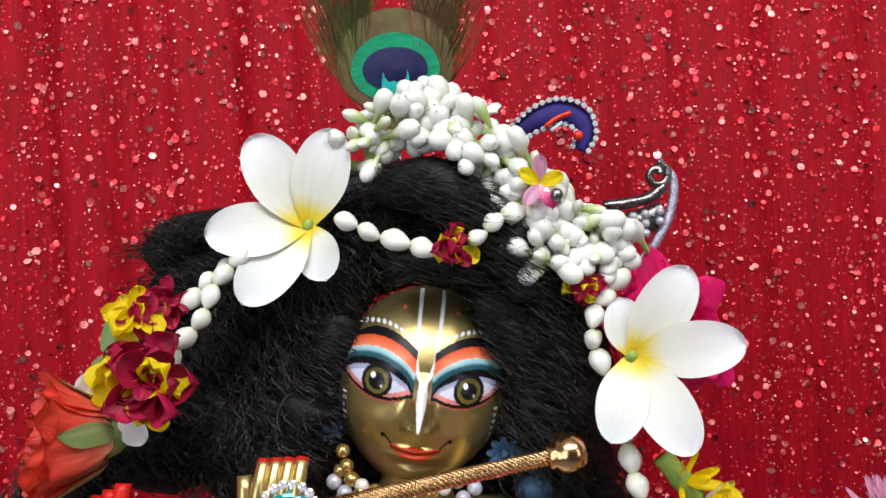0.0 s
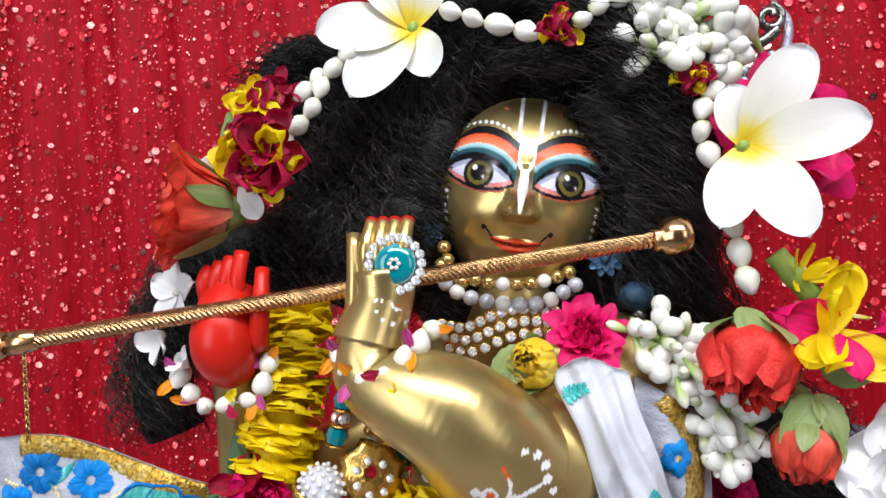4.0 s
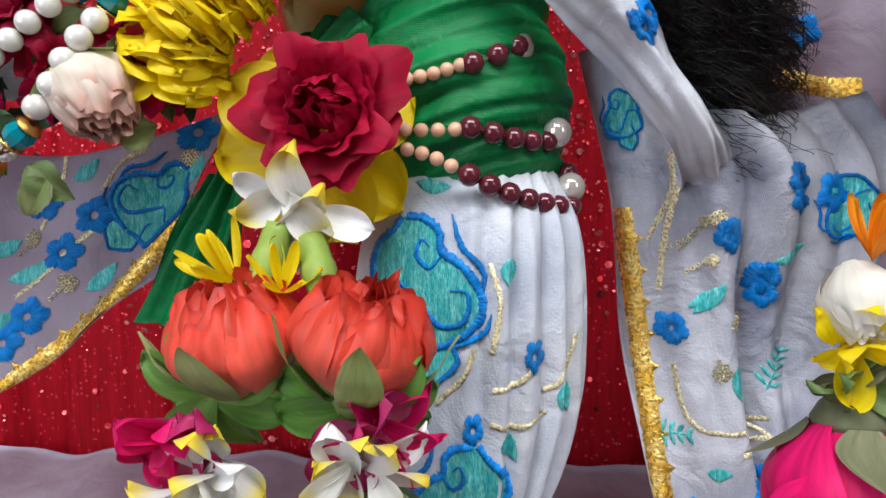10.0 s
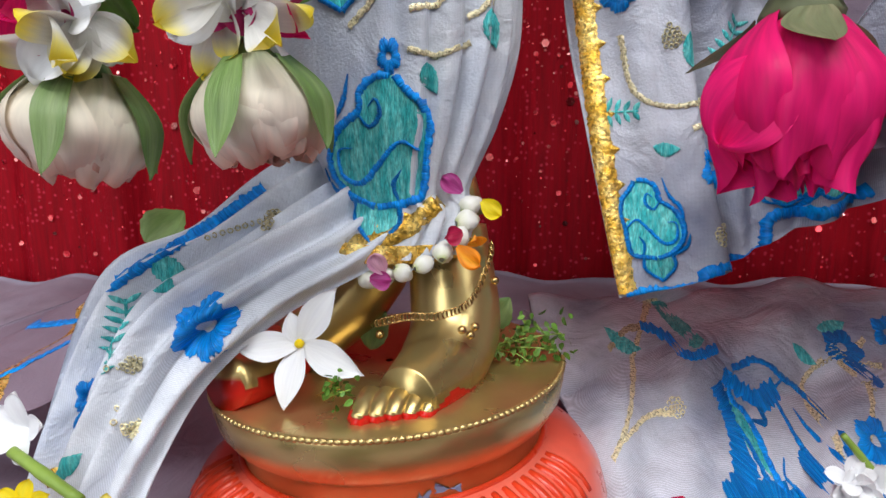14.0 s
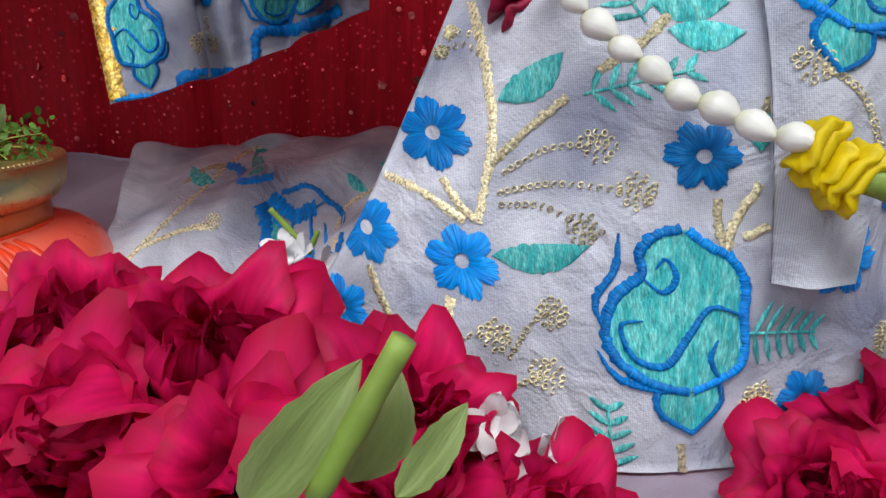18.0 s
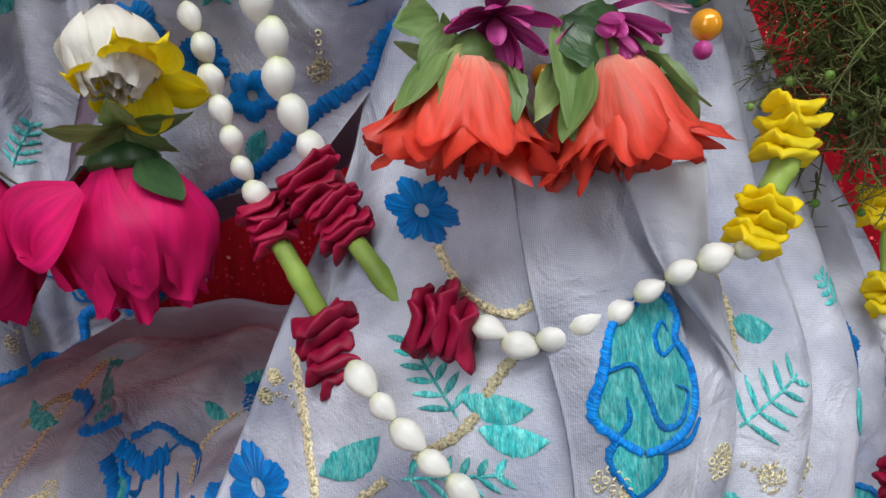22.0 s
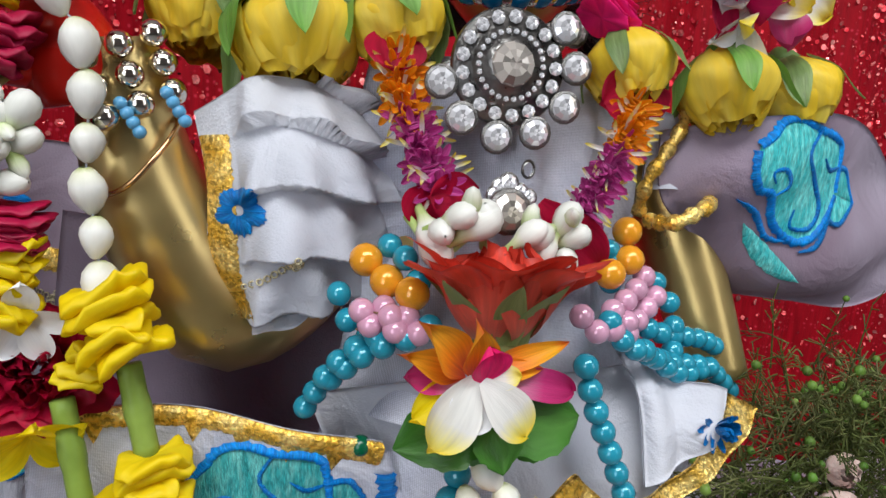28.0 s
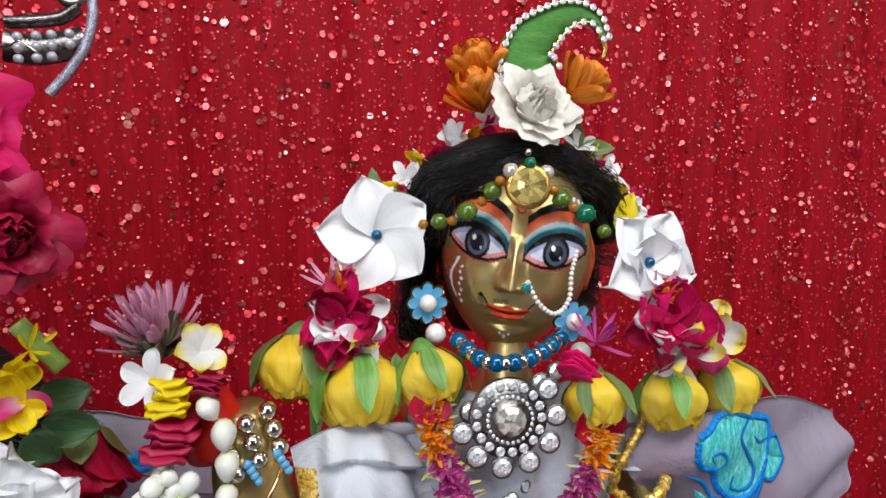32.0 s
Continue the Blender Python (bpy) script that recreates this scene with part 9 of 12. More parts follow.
# ---- things lying on the altar table ----
ob = thing("altar_cloth", label="mauve embroidered chiffon cloth crumpled over the altar table", category="cloth")
s = sheet([[(-0.9, 0.35, TABLE_Z + 0.02), (-0.2, 0.35, TABLE_Z + 0.03), (0.25, 0.35, TABLE_Z + 0.04), (0.6, 0.35, TABLE_Z + 0.03), (1.4, 0.35, TABLE_Z + 0.02)],
           [(-0.9, 0.15, TABLE_Z + 0.006), (-0.2, 0.15, TABLE_Z + 0.012), (0.25, 0.16, TABLE_Z + 0.02), (0.6, 0.15, TABLE_Z + 0.012), (1.4, 0.15, TABLE_Z + 0.008)],
           [(-0.9, -0.1, TABLE_Z + 0.004), (-0.2, -0.1, TABLE_Z + 0.005), (0.25, -0.05, TABLE_Z + 0.006), (0.6, -0.1, TABLE_Z + 0.005), (1.4, -0.1, TABLE_Z + 0.004)],
           [(-0.9, -0.325, TABLE_Z + 0.004), (-0.2, -0.325, TABLE_Z + 0.004), (0.25, -0.325, TABLE_Z + 0.004), (0.6, -0.325, TABLE_Z + 0.004), (1.4, -0.325, TABLE_Z + 0.004)]], 170, 40,
          None, 0.0015)
for k, p in enumerate(s.v):
    x, y, z = p
    if k >= 170 * 40:
        z -= 0.0015
    f = max(0, min(1, (y + 0.05) / 0.25))
    s.v[k] = (x, y, z + 0.004 * f * (math.sin(38 * x + 9 * y) + 0.7 * math.sin(63 * x - 17 * y) + 0.6 * math.sin(25 * y + 11 * x) + 1.7))
part("cloth", s, MAUVE_SHADED_CLOTH, ob)
ob = thing("folded_shawl", label="white and mauve embroidered chiffon shawl heaped behind the pedestal", category="shawl")
s = sheet([[(0.1465, 0.1600, 0.0950), (0.2250, 0.1600, 0.1040), (0.3200, 0.1600, 0.1080), (0.4400, 0.1600, 0.1080)],
           [(0.1505, 0.1200, 0.1060), (0.2230, 0.1200, 0.1180), (0.3138, 0.1200, 0.1247), (0.4213, 0.1200, 0.1227)],
           [(0.1564, 0.0600, 0.0940), (0.2248, 0.0600, 0.1049), (0.2979, 0.0600, 0.1070), (0.3900, 0.0600, 0.1057)],
           [(0.1675, 0.0000, 0.0840), (0.2209, 0.0000, 0.0757), (0.2786, 0.0000, 0.0816), (0.3587, 0.0000, 0.0883)],
           [(0.1758, -0.0500, 0.0560), (0.2170, -0.0500, 0.0536), (0.2625, -0.0500, 0.0560), (0.3331, -0.0500, 0.0661)],
           [(0.1800, -0.0900, 0.0440), (0.2170, -0.0900, 0.0430), (0.2625, -0.0900, 0.0440), (0.3331, -0.1000, 0.0500)]], 90, 80, lambda u, v: 0.006 * math.sin(8 * u + 9 * v) + 0.005 * abs(math.sin(11 * v + 5 * u)) + 0.003 * math.sin(27 * u + 6 * v))
part("shawl_cloth", s, SHADED_WHITE_CLOTH, ob)
HEAP = Cloth(ob, [s])
HEAP.paisley((0.2900, 0.0300, 0.0760), 0.030, 0.9, 1, 0.9)
for pts in (((0.2586, 0.03, 0.0930), (0.2640, 0.03, 0.0760), (0.2600, 0.03, 0.0560)), ((0.2640, 0.03, 0.0960), (0.2800, 0.03, 0.0860), (0.2950, 0.03, 0.0900)), ((0.2500, 0.03, 0.0520), (0.2700, 0.03, 0.0600), (0.2900, 0.03, 0.0500))):
    HEAP.ribbon([(p[0], p[2]) for p in pts], 0.008, BLUE_THREAD, "blue_hem", 0.002, jag=0.35)
for c in ((0.3850, 0.05, 0.1100), (0.3300, 0.03, 0.0800), (0.3500, 0.06, 0.1040), (0.3000, 0.0, 0.0640)):
    HEAP.flower(c, 0.009, 0.2, 5, squash=1.3)
for k, pts in enumerate((((0.1900, 0.03, 0.0700), (0.2100, 0.05, 0.0920), (0.2300, 0.08, 0.1120), (0.2450, 0.10, 0.1180)), ((0.1950, 0.03, 0.0760), (0.2120, 0.03, 0.0800), (0.2300, 0.03, 0.0820)), ((0.3276, 0.03, 0.0800), (0.3431, 0.05, 0.0960), (0.3665, 0.06, 0.1080)), ((0.2000, 0.06, 0.1000), (0.2150, 0.06, 0.1080), (0.2350, 0.08, 0.1080)), ((0.3050, 0.0, 0.0700), (0.3150, 0.0, 0.0880), (0.3350, 0.0, 0.0980)))):
    HEAP.vine(pts, 0.0026, k)
for k, (pts, bl) in enumerate(((((0.2129, 0.03, 0.0800), (0.2318, 0.03, 0.0850)), 0.005), (((0.3300, 0.05, 0.0950), (0.3450, 0.05, 0.1000)), 0.006), (((0.3500, 0.05, 0.0850), (0.3600, 0.05, 0.0900)), 0.006))):
    HEAP.sequins(pts, bl, k)
for a, b in (((0.2000, 0.05, 0.1080), (0.2220, 0.05, 0.1000)), ((0.2669, 0.0, 0.0860), (0.2760, 0.0, 0.0620)), ((0.3150, 0.05, 0.1090), (0.3300, 0.05, 0.0960)), ((0.2400, 0.08, 0.1160), (0.2580, 0.08, 0.1120)), ((0.3380, 0.06, 0.1130), (0.3600, 0.06, 0.1150))):
    HEAP.leaf(a, b, 0.008)
HEAP.ribbon([(0.2250, 0.1090), (0.2450, 0.1060), (0.2650, 0.1080)], 0.004, BLUE_THREAD, "blue_hem", 0.0015, jag=0.4)

# big crimson roses along the front
for k, (at_, fc, sz_, sp) in enumerate((
        ((0.2150, -0.1700, 0.0760), (0.05, -0.55, 0.83), 0.0360, 0), ((0.2760, -0.2080, 0.0820), (0.15, -0.55, 0.83), 0.0380, 40),
        ((0.1840, -0.1950, 0.0640), (-0.5, -0.6, 0.6), 0.0300, 80), ((0.3440, -0.2500, 0.0740), (0.35, -0.50, 0.80), 0.0350, 120),
        ((0.2330, -0.2250, 0.0620), (0.0, -0.8, 0.5), 0.0330, 10), ((0.3000, -0.2560, 0.0600), (0.0, -0.8, 0.5), 0.0330, 200),
        ((0.5293, -0.2400, 0.0560), (0.1, -0.55, 0.83), 0.0360, 60), ((0.5850, -0.2450, 0.0500), (0.3, -0.6, 0.75), 0.0340, 150),
        ((0.4830, -0.2550, 0.0480), (-0.4, -0.6, 0.7), 0.0280, 250), ((0.3850, -0.2650, 0.0500), (0.3, -0.6, 0.75), 0.0270, 300))):
    rose(at_, fc, sz_, CRIMSON, "crimson rose lying at the front of the altar", seed=70 + k, spin=sp, ruffle=0.12, group="crimson roses at the front", layers=GARDEN_LAYERS)
ob = thing("cut_stems", label="blurred green rose stem with sepals between the crimson roses", category="stem")
stem(ob, (0.3199, -0.3000, 0.0935), (0.3386, -0.3000, 0.1307), 0.0030)
one_leaf(ob, (0.3041, -0.3000, 0.0914), (0.3299, -0.3000, 0.1232), 0.017, SEPAL, (0.2, -1, 0.2))
one_leaf(ob, (0.3373, -0.3000, 0.0927), (0.3559, -0.2900, 0.1090), 0.011, SEPAL, (0.2, -1, 0.2))
one_leaf(ob, (0.3265, -0.2900, 0.0901), (0.3392, -0.2900, 0.1167), 0.020, SEPAL, (0.3, -1, 0.2))
ob = thing("dark_leaf", label="large dark green leaf lying against the pedestal", category="leaf")
one_leaf(ob, (0.0794, -0.1600, 0.0408), (0.1649, -0.2000, 0.0797), 0.040, DARK_LEAF, (0, -0.8, 0.6))
one_leaf(ob, (0.0875, -0.1700, 0.0446), (0.1215, -0.1700, 0.0831), 0.040, DARK_LEAF, (0, -0.9, 0.4))
ob = sprig("leafy_sprig", "fresh green leafy sprigs at the front of the pedestal", (0.0399, -0.2000, 0.0556), [(0.0314, -0.2000, 0.0809), (0.0636, -0.2000, 0.1016), (0.0827, -0.2100, 0.0951), (0.0667, -0.2200, 0.0906), (0.0908, -0.2100, 0.0803), (0.0713, -0.1900, 0.1052)], LEAF, 9, 0.0012, 0.018, 9, 0.014)
ob = thing("jasmine_spray", label="white jasmine spray lying on the cloth", category="flower")
for k in range(9):
    c = Vector((0.2935, -0.0850, 0.0801)) + Vector((0.012 * math.cos(k * 2.2), -0.004 * (k % 3), 0.010 * math.sin(k * 1.7)))
    loose_petals(ob, c, (math.cos(k * 1.9), -0.8, 0.6 + 0.5 * math.sin(k)), 0.013, JASMINE, 4, 0.6, 45, 0, k)
stem(ob, (0.2805, -0.0900, 0.1122), (0.2961, -0.0900, 0.0944), 0.0015)
stem(ob, (0.3044, -0.0900, 0.1006), (0.2994, -0.0900, 0.0883), 0.0015)
ob = thing("jasmine_spray", label="white jasmine flowers beside the crimson roses", category="flower")
for k in range(7):
    c = Vector((0.3778, -0.2400, 0.0666)) + Vector((0.012 * math.cos(k * 2.2), -0.003 * (k % 3), 0.010 * math.sin(k * 1.7)))
    loose_petals(ob, c, (math.cos(k * 1.9), -0.8, 0.6), 0.013, JASMINE, 4, 0.6, 45, 0, k)
ob = thing("fallen_flowers", label="white and yellow flowers fallen beside the sash", category="flower")
loose_petals(ob, (-0.0555, -0.1600, 0.1007), (0.1, -0.8, 0.5), 0.0123, YELLOW, 7, 0.6, 60, 0, 4)
loose_petals(ob, (-0.0138, -0.1700, 0.1009), (0.1, -0.7, 0.6), 0.0144, TWO_TONE, 5, 0.45, 60, 0, 5)
loose_petals(ob, (-0.0563, -0.1500, 0.1305), (-0.2, -0.9, 0.3), 0.0168, JASMINE, 5, 0.6, 62, 0, 6)
stem(ob, (-0.0562, -0.1600, 0.1257), (-0.0232, -0.1700, 0.1130), 0.0022)
one_leaf(ob, (-0.0074, -0.1600, 0.0924), (0.0197, -0.1700, 0.1074), 0.02, DARK_LEAF)
ob = rose((0.6910, -0.1900, 0.0795), (0.0, -0.8, 0.6), 0.0202, MARIGOLD, "orange marigold bloom beside the skirt", "marigold", seed=90, ruffle=0.16)
ob["category"] = "marigold"

# ---- embroidery on the skirt ----
for c, z_, ln in (((0.3584, -0.1400, 0.1572), 0.0150, 0), ((0.3297, -0.1400, 0.1139), 0.0140, 0.2), ((0.3693, -0.1600, 0.1073), 0.0145, 0.1), ((0.3181, -0.1500, 0.0790), 0.0135, 0), ((0.4494, -0.1900, 0.1571), 0.0125, 0.3),
                  ((0.5294, -0.2000, 0.1493), 0.0135, 0.1), ((0.5059, -0.2000, 0.1205), 0.0145, 0.3), ((0.4969, -0.2000, 0.0666), 0.012, 0.3), ((0.5723, -0.2000, 0.0897), 0.010, 0.2), ((0.4262, -0.1500, 0.2742), 0.0125, 0.2), ((0.6727, -0.1500, 0.1799), 0.010, 0.1), ((0.6411, -0.1500, 0.2017), 0.010, 0.1)):
    SKIRT.flower(c, z_, 0.3, 6, lean=ln)
SKIRT.paisley((0.4427, -0.2000, 0.0965), 0.0355, 0.12, 1, 0.85)
SKIRT.paisley((0.4998, -0.2000, 0.2190), 0.0279, -0.25, -1, 0.8)
SKIRT.paisley((0.6421, -0.1800, 0.1105), 0.0291, 0.4, 1, 0.7)
VINES = [
        ((0.3752, -0.1300, 0.2126), (0.3790, -0.1400, 0.1862), (0.3809, -0.1500, 0.1566), (0.3759, -0.1600, 0.1228)), ((0.4077, -0.1700, 0.1751), (0.3945, -0.1600, 0.1621), (0.3803, -0.1500, 0.1469)), ((0.3380, -0.1400, 0.1365), (0.3538, -0.1500, 0.1327), (0.3704, -0.1600, 0.1230)),
        ((0.3617, -0.1400, 0.1398), (0.3680, -0.1500, 0.1298), (0.3744, -0.1600, 0.1240)), ((0.3306, -0.1400, 0.0994), (0.3404, -0.1500, 0.0793), (0.3572, -0.1600, 0.0616), (0.3756, -0.1700, 0.0356)), ((0.3650, -0.1600, 0.0929), (0.3617, -0.1600, 0.0774), (0.3577, -0.1600, 0.0629)),
]
VINES += [
        ((0.3263, -0.1500, 0.0723), (0.3394, -0.1500, 0.0671), (0.3549, -0.1600, 0.0618)), ((0.4545, -0.1900, 0.1427), (0.4555, -0.2000, 0.1332), (0.4578, -0.2000, 0.1240)), ((0.4683, -0.2000, 0.1485), (0.4609, -0.2000, 0.1353), (0.4578, -0.2000, 0.1240)), ((0.4720, -0.2000, 0.1337), (0.4632, -0.2000, 0.1295)),
        ((0.4601, -0.1800, 0.2349), (0.4475, -0.1800, 0.2203), (0.4348, -0.1800, 0.1992), (0.4177, -0.1700, 0.1852)), ((0.4303, -0.1500, 0.2625), (0.4382, -0.1600, 0.2469), (0.4531, -0.1600, 0.2414), (0.4652, -0.1600, 0.2545), (0.4586, -0.1600, 0.2726)), ((0.5436, -0.1600, 0.2839), (0.5418, -0.1800, 0.2563), (0.5552, -0.1800, 0.2347), (0.5522, -0.1800, 0.2107)),
        ((0.4461, -0.2000, 0.0534), (0.4485, -0.2000, 0.0371)),
]
for k, pts in enumerate(VINES):
    SKIRT.vine(pts, 0.0034, k)
SPRAYS = [
        (((0.3860, -0.1600, 0.1444), (0.4016, -0.1700, 0.1548), (0.4181, -0.1700, 0.1580)), 0.0072), (((0.3844, -0.1600, 0.1360), (0.4054, -0.1700, 0.1418), (0.4298, -0.1800, 0.1428)), 0.0078), (((0.3852, -0.1600, 0.1311), (0.4007, -0.1700, 0.1324), (0.4128, -0.1700, 0.1267)), 0.0072),
        (((0.3648, -0.1600, 0.0731), (0.3715, -0.1700, 0.0804), (0.3816, -0.1700, 0.0823)), 0.0075), (((0.3869, -0.1700, 0.0753), (0.3953, -0.1800, 0.0901), (0.4021, -0.1800, 0.0941)), 0.0072), (((0.3738, -0.1700, 0.0441), (0.3838, -0.1700, 0.0595), (0.4000, -0.1800, 0.0705)), 0.0076),
        (((0.3770, -0.1400, 0.1909), (0.3717, -0.1400, 0.1942), (0.3629, -0.1300, 0.1910)), 0.003), (((0.3774, -0.1400, 0.1978), (0.3731, -0.1400, 0.1989), (0.3669, -0.1300, 0.1994)), 0.003), (((0.5070, -0.2000, 0.1589), (0.4967, -0.2000, 0.1787), (0.4788, -0.2000, 0.1902)), 0.0078),
]
SPRAYS += [
        (((0.5141, -0.2000, 0.1565), (0.4905, -0.2000, 0.1701), (0.4707, -0.2000, 0.1756)), 0.003), (((0.4685, -0.2000, 0.0455), (0.4718, -0.2000, 0.0586), (0.4762, -0.2000, 0.0686)), 0.0075), (((0.5332, -0.2000, 0.0713), (0.5318, -0.2000, 0.0874)), 0.0075),
        (((0.5479, -0.2000, 0.0808), (0.5516, -0.2000, 0.0965)), 0.0085), (((0.6076, -0.1900, 0.0531), (0.6067, -0.1900, 0.0796)), 0.0085), (((0.6098, -0.1900, 0.0589), (0.6340, -0.1800, 0.0666)), 0.007), (((0.5784, -0.1900, 0.1404), (0.5765, -0.1900, 0.1379)), 0.0085),
        (((0.5637, -0.1900, 0.1508), (0.5899, -0.1800, 0.1607)), 0.008), (((0.5507, -0.1900, 0.1749), (0.5615, -0.1900, 0.1702)), 0.007), (((0.5339, -0.2000, 0.1854), (0.5303, -0.2000, 0.1864)), 0.008), (((0.5775, -0.1900, 0.0588), (0.5935, -0.1900, 0.0691)), 0.008), (((0.4766, -0.2000, 0.1960), (0.4899, -0.2000, 0.1829)), 0.004),
]
for k, (pts, bl) in enumerate(SPRAYS):
    SKIRT.sequins(pts, bl, k)
for a, b, w_ in (((0.3829, -0.1500, 0.1721), (0.4056, -0.1600, 0.1918), 0.014), ((0.3808, -0.1600, 0.1112), (0.4144, -0.1800, 0.1209), 0.012), ((0.4391, -0.1800, 0.2004), (0.4624, -0.1900, 0.2000), 0.012), ((0.3964, -0.1800, 0.0373), (0.4075, -0.1800, 0.0565), 0.012), ((0.5225, -0.2000, 0.0421), (0.5223, -0.2000, 0.0789), 0.014),
                 ((0.6558, -0.1800, 0.0523), (0.6904, -0.1800, 0.0058), 0.014), ((0.5371, -0.2000, 0.1653), (0.5580, -0.2000, 0.1534), 0.011), ((0.4695, -0.1900, 0.1728), (0.4676, -0.1900, 0.1595), 0.010), ((0.6247, -0.1600, 0.1915), (0.6322, -0.1600, 0.1645), 0.010), ((0.4763, -0.2000, 0.1370), (0.4925, -0.2000, 0.1294), 0.016), ((0.4342, -0.1700, 0.2099), (0.4577, -0.1800, 0.2101), 0.012), ((0.5552, -0.1800, 0.2266), (0.5719, -0.1800, 0.2250), 0.012)):
    SKIRT.leaf(a, b, w_)
for a, b, w_, n_ in (((0.4328, -0.1800, 0.2034), (0.4168, -0.1700, 0.2294), 0.022, 6), ((0.4131, -0.1700, 0.1763), (0.4467, -0.1900, 0.1867), 0.018, 6), ((0.3566, -0.1600, 0.0534), (0.3043, -0.1400, 0.0435), 0.020, 7), ((0.4212, -0.1900, 0.0414), (0.4194, -0.1900, 0.0655), 0.020, 5), ((0.4685, -0.2000, 0.0946), (0.4992, -0.2000, 0.0924), 0.026, 6), ((0.5505, -0.1900, 0.1888), (0.5780, -0.1800, 0.2081), 0.030, 5), ((0.7245, -0.1700, 0.0165), (0.6735, -0.1700, 0.0551), 0.024, 5), ((0.6849, -0.1400, 0.1607), (0.7130, -0.1300, 0.1714), 0.018, 5), ((0.6264, -0.1500, 0.2251), (0.6214, -0.1500, 0.2376), 0.018, 4)):
    SKIRT.fern(a, b, w_, n_)

# the two flat front pleats of plain cloth
ob = thing("front_pleat", label="flat white chiffon pleat hanging down the skirt front", category="pleat")
s = sheet([[(0.4525, -0.1720, 0.2914), (0.4722, -0.1780, 0.2939), (0.4973, -0.1720, 0.2928)], [(0.4571, -0.1850, 0.2514), (0.4757, -0.1950, 0.2535), (0.5080, -0.1880, 0.2537)], [(0.4668, -0.2000, 0.2051), (0.4896, -0.2120, 0.2043), (0.5175, -0.2020, 0.2064)], [(0.4688, -0.2140, 0.1602), (0.4849, -0.2230, 0.1603), (0.5084, -0.2140, 0.1595)], [(0.4720, -0.2200, 0.1150), (0.4860, -0.2270, 0.1150), (0.5030, -0.2200, 0.1150)]], 26, 50, lambda u, v: 0.001 * math.sin(8 * u))
part("pleat_cloth", s, SHADED_WHITE_CLOTH, ob)
PLEAT = Cloth(ob, [s])
PLEAT.paisley((0.4964, -0.2000, 0.2218), 0.0322, -0.25, -1, 0.8)
PLEAT.sequins(((0.5068, -0.2000, 0.1611), (0.4967, -0.2000, 0.1787), (0.4788, -0.2000, 0.1902)), 0.0078, 4)
ob = thing("side_pleat", label="pointed white chiffon pleat edge on the skirt", category="pleat")
s = sheet([[(0.4894, -0.1800, 0.2959), (0.5052, -0.1850, 0.2963), (0.5277, -0.1750, 0.2970)], [(0.5038, -0.1920, 0.2593), (0.5104, -0.1960, 0.2580), (0.5295, -0.1860, 0.2519)], [(0.5393, -0.1900, 0.2210), (0.5395, -0.1920, 0.2195), (0.5430, -0.1900, 0.2160)]], 16, 26)
part("pleat_cloth", s, PLAIN_WHITE, ob)

# ---- the long bud garlands over the skirt ----
def run(label, pieces, seed, ob=None):
    ob = ob or thing("bud_garland", label=label, category="garland")
    for k, p in enumerate(pieces):
        if p[0] == "bud":
            bud_strand(p[1], p[2], "", parent=ob, seed=seed + k, jitter=0.18)
        elif p[0] == "fold":
            folded(ob, p[1], p[2], p[3], p[4], p[5], 0.8, seed + k)
        else:
            stem(ob, p[1], p[2], p[3] * 0.72)
    return ob


ob = run("long garland of white buds, folded petals and green stems", [
    ("stem", (0.3253, -0.1000, 0.4298), (0.3305, -0.1050, 0.3910), 0.0058),
    ("fold", (0.3308, -0.1060, 0.3919), (0.3326, -0.1070, 0.3732), 0.0282, YELLOW, 3),
    ("bud", [(0.3332, -0.1060, 0.3688), (0.3377, -0.1060, 0.3593), (0.3411, -0.1070, 0.3477), (0.3453, -0.1080, 0.3371), (0.3475, -0.1080, 0.3243), (0.3512, -0.1090, 0.3104), (0.3551, -0.1100, 0.2972), (0.3600, -0.1110, 0.2824), (0.3633, -0.1130, 0.2768)], 0.0124),
    ("fold", (0.3649, -0.1160, 0.2749), (0.3727, -0.1200, 0.2577), 0.0235, MAROON_PETAL, 4),
    ("stem", (0.3716, -0.1200, 0.2578), (0.3872, -0.1340, 0.2297), 0.0058),
    ("fold", (0.3848, -0.1380, 0.2325), (0.3982, -0.1460, 0.2068), 0.0298, MAROON_PETAL, 4),
    ("bud", [(0.3992, -0.1680, 0.2165), (0.4075, -0.1790, 0.2076), (0.4155, -0.1850, 0.1987), (0.4235, -0.1920, 0.1907), (0.4325, -0.1990, 0.1840), (0.4415, -0.2080, 0.1750), (0.4510, -0.2150, 0.1735), (0.4580, -0.2230, 0.1680), (0.4655, -0.2300, 0.1665)], 0.0135),
], 300)
run("", [
    ("fold", (0.4684, -0.2280, 0.1644), (0.4888, -0.2340, 0.1534), 0.0235, YELLOW, 5),
    ("stem", (0.4875, -0.2350, 0.1548), (0.5226, -0.2450, 0.1429), 0.0066),
    ("fold", (0.5198, -0.2460, 0.1453), (0.5380, -0.2480, 0.1387), 0.0200, YELLOW, 4),
    ("bud", [(0.5444, -0.2480, 0.1414), (0.5593, -0.2460, 0.1406), (0.5782, -0.2420, 0.1384), (0.6010, -0.2360, 0.1364), (0.6201, -0.2300, 0.1353)], 0.0121),
    ("fold", (0.6277, -0.2250, 0.1325), (0.6302, -0.2150, 0.1437), 0.0167, MAROON_PETAL, 4),
], 320, ob)
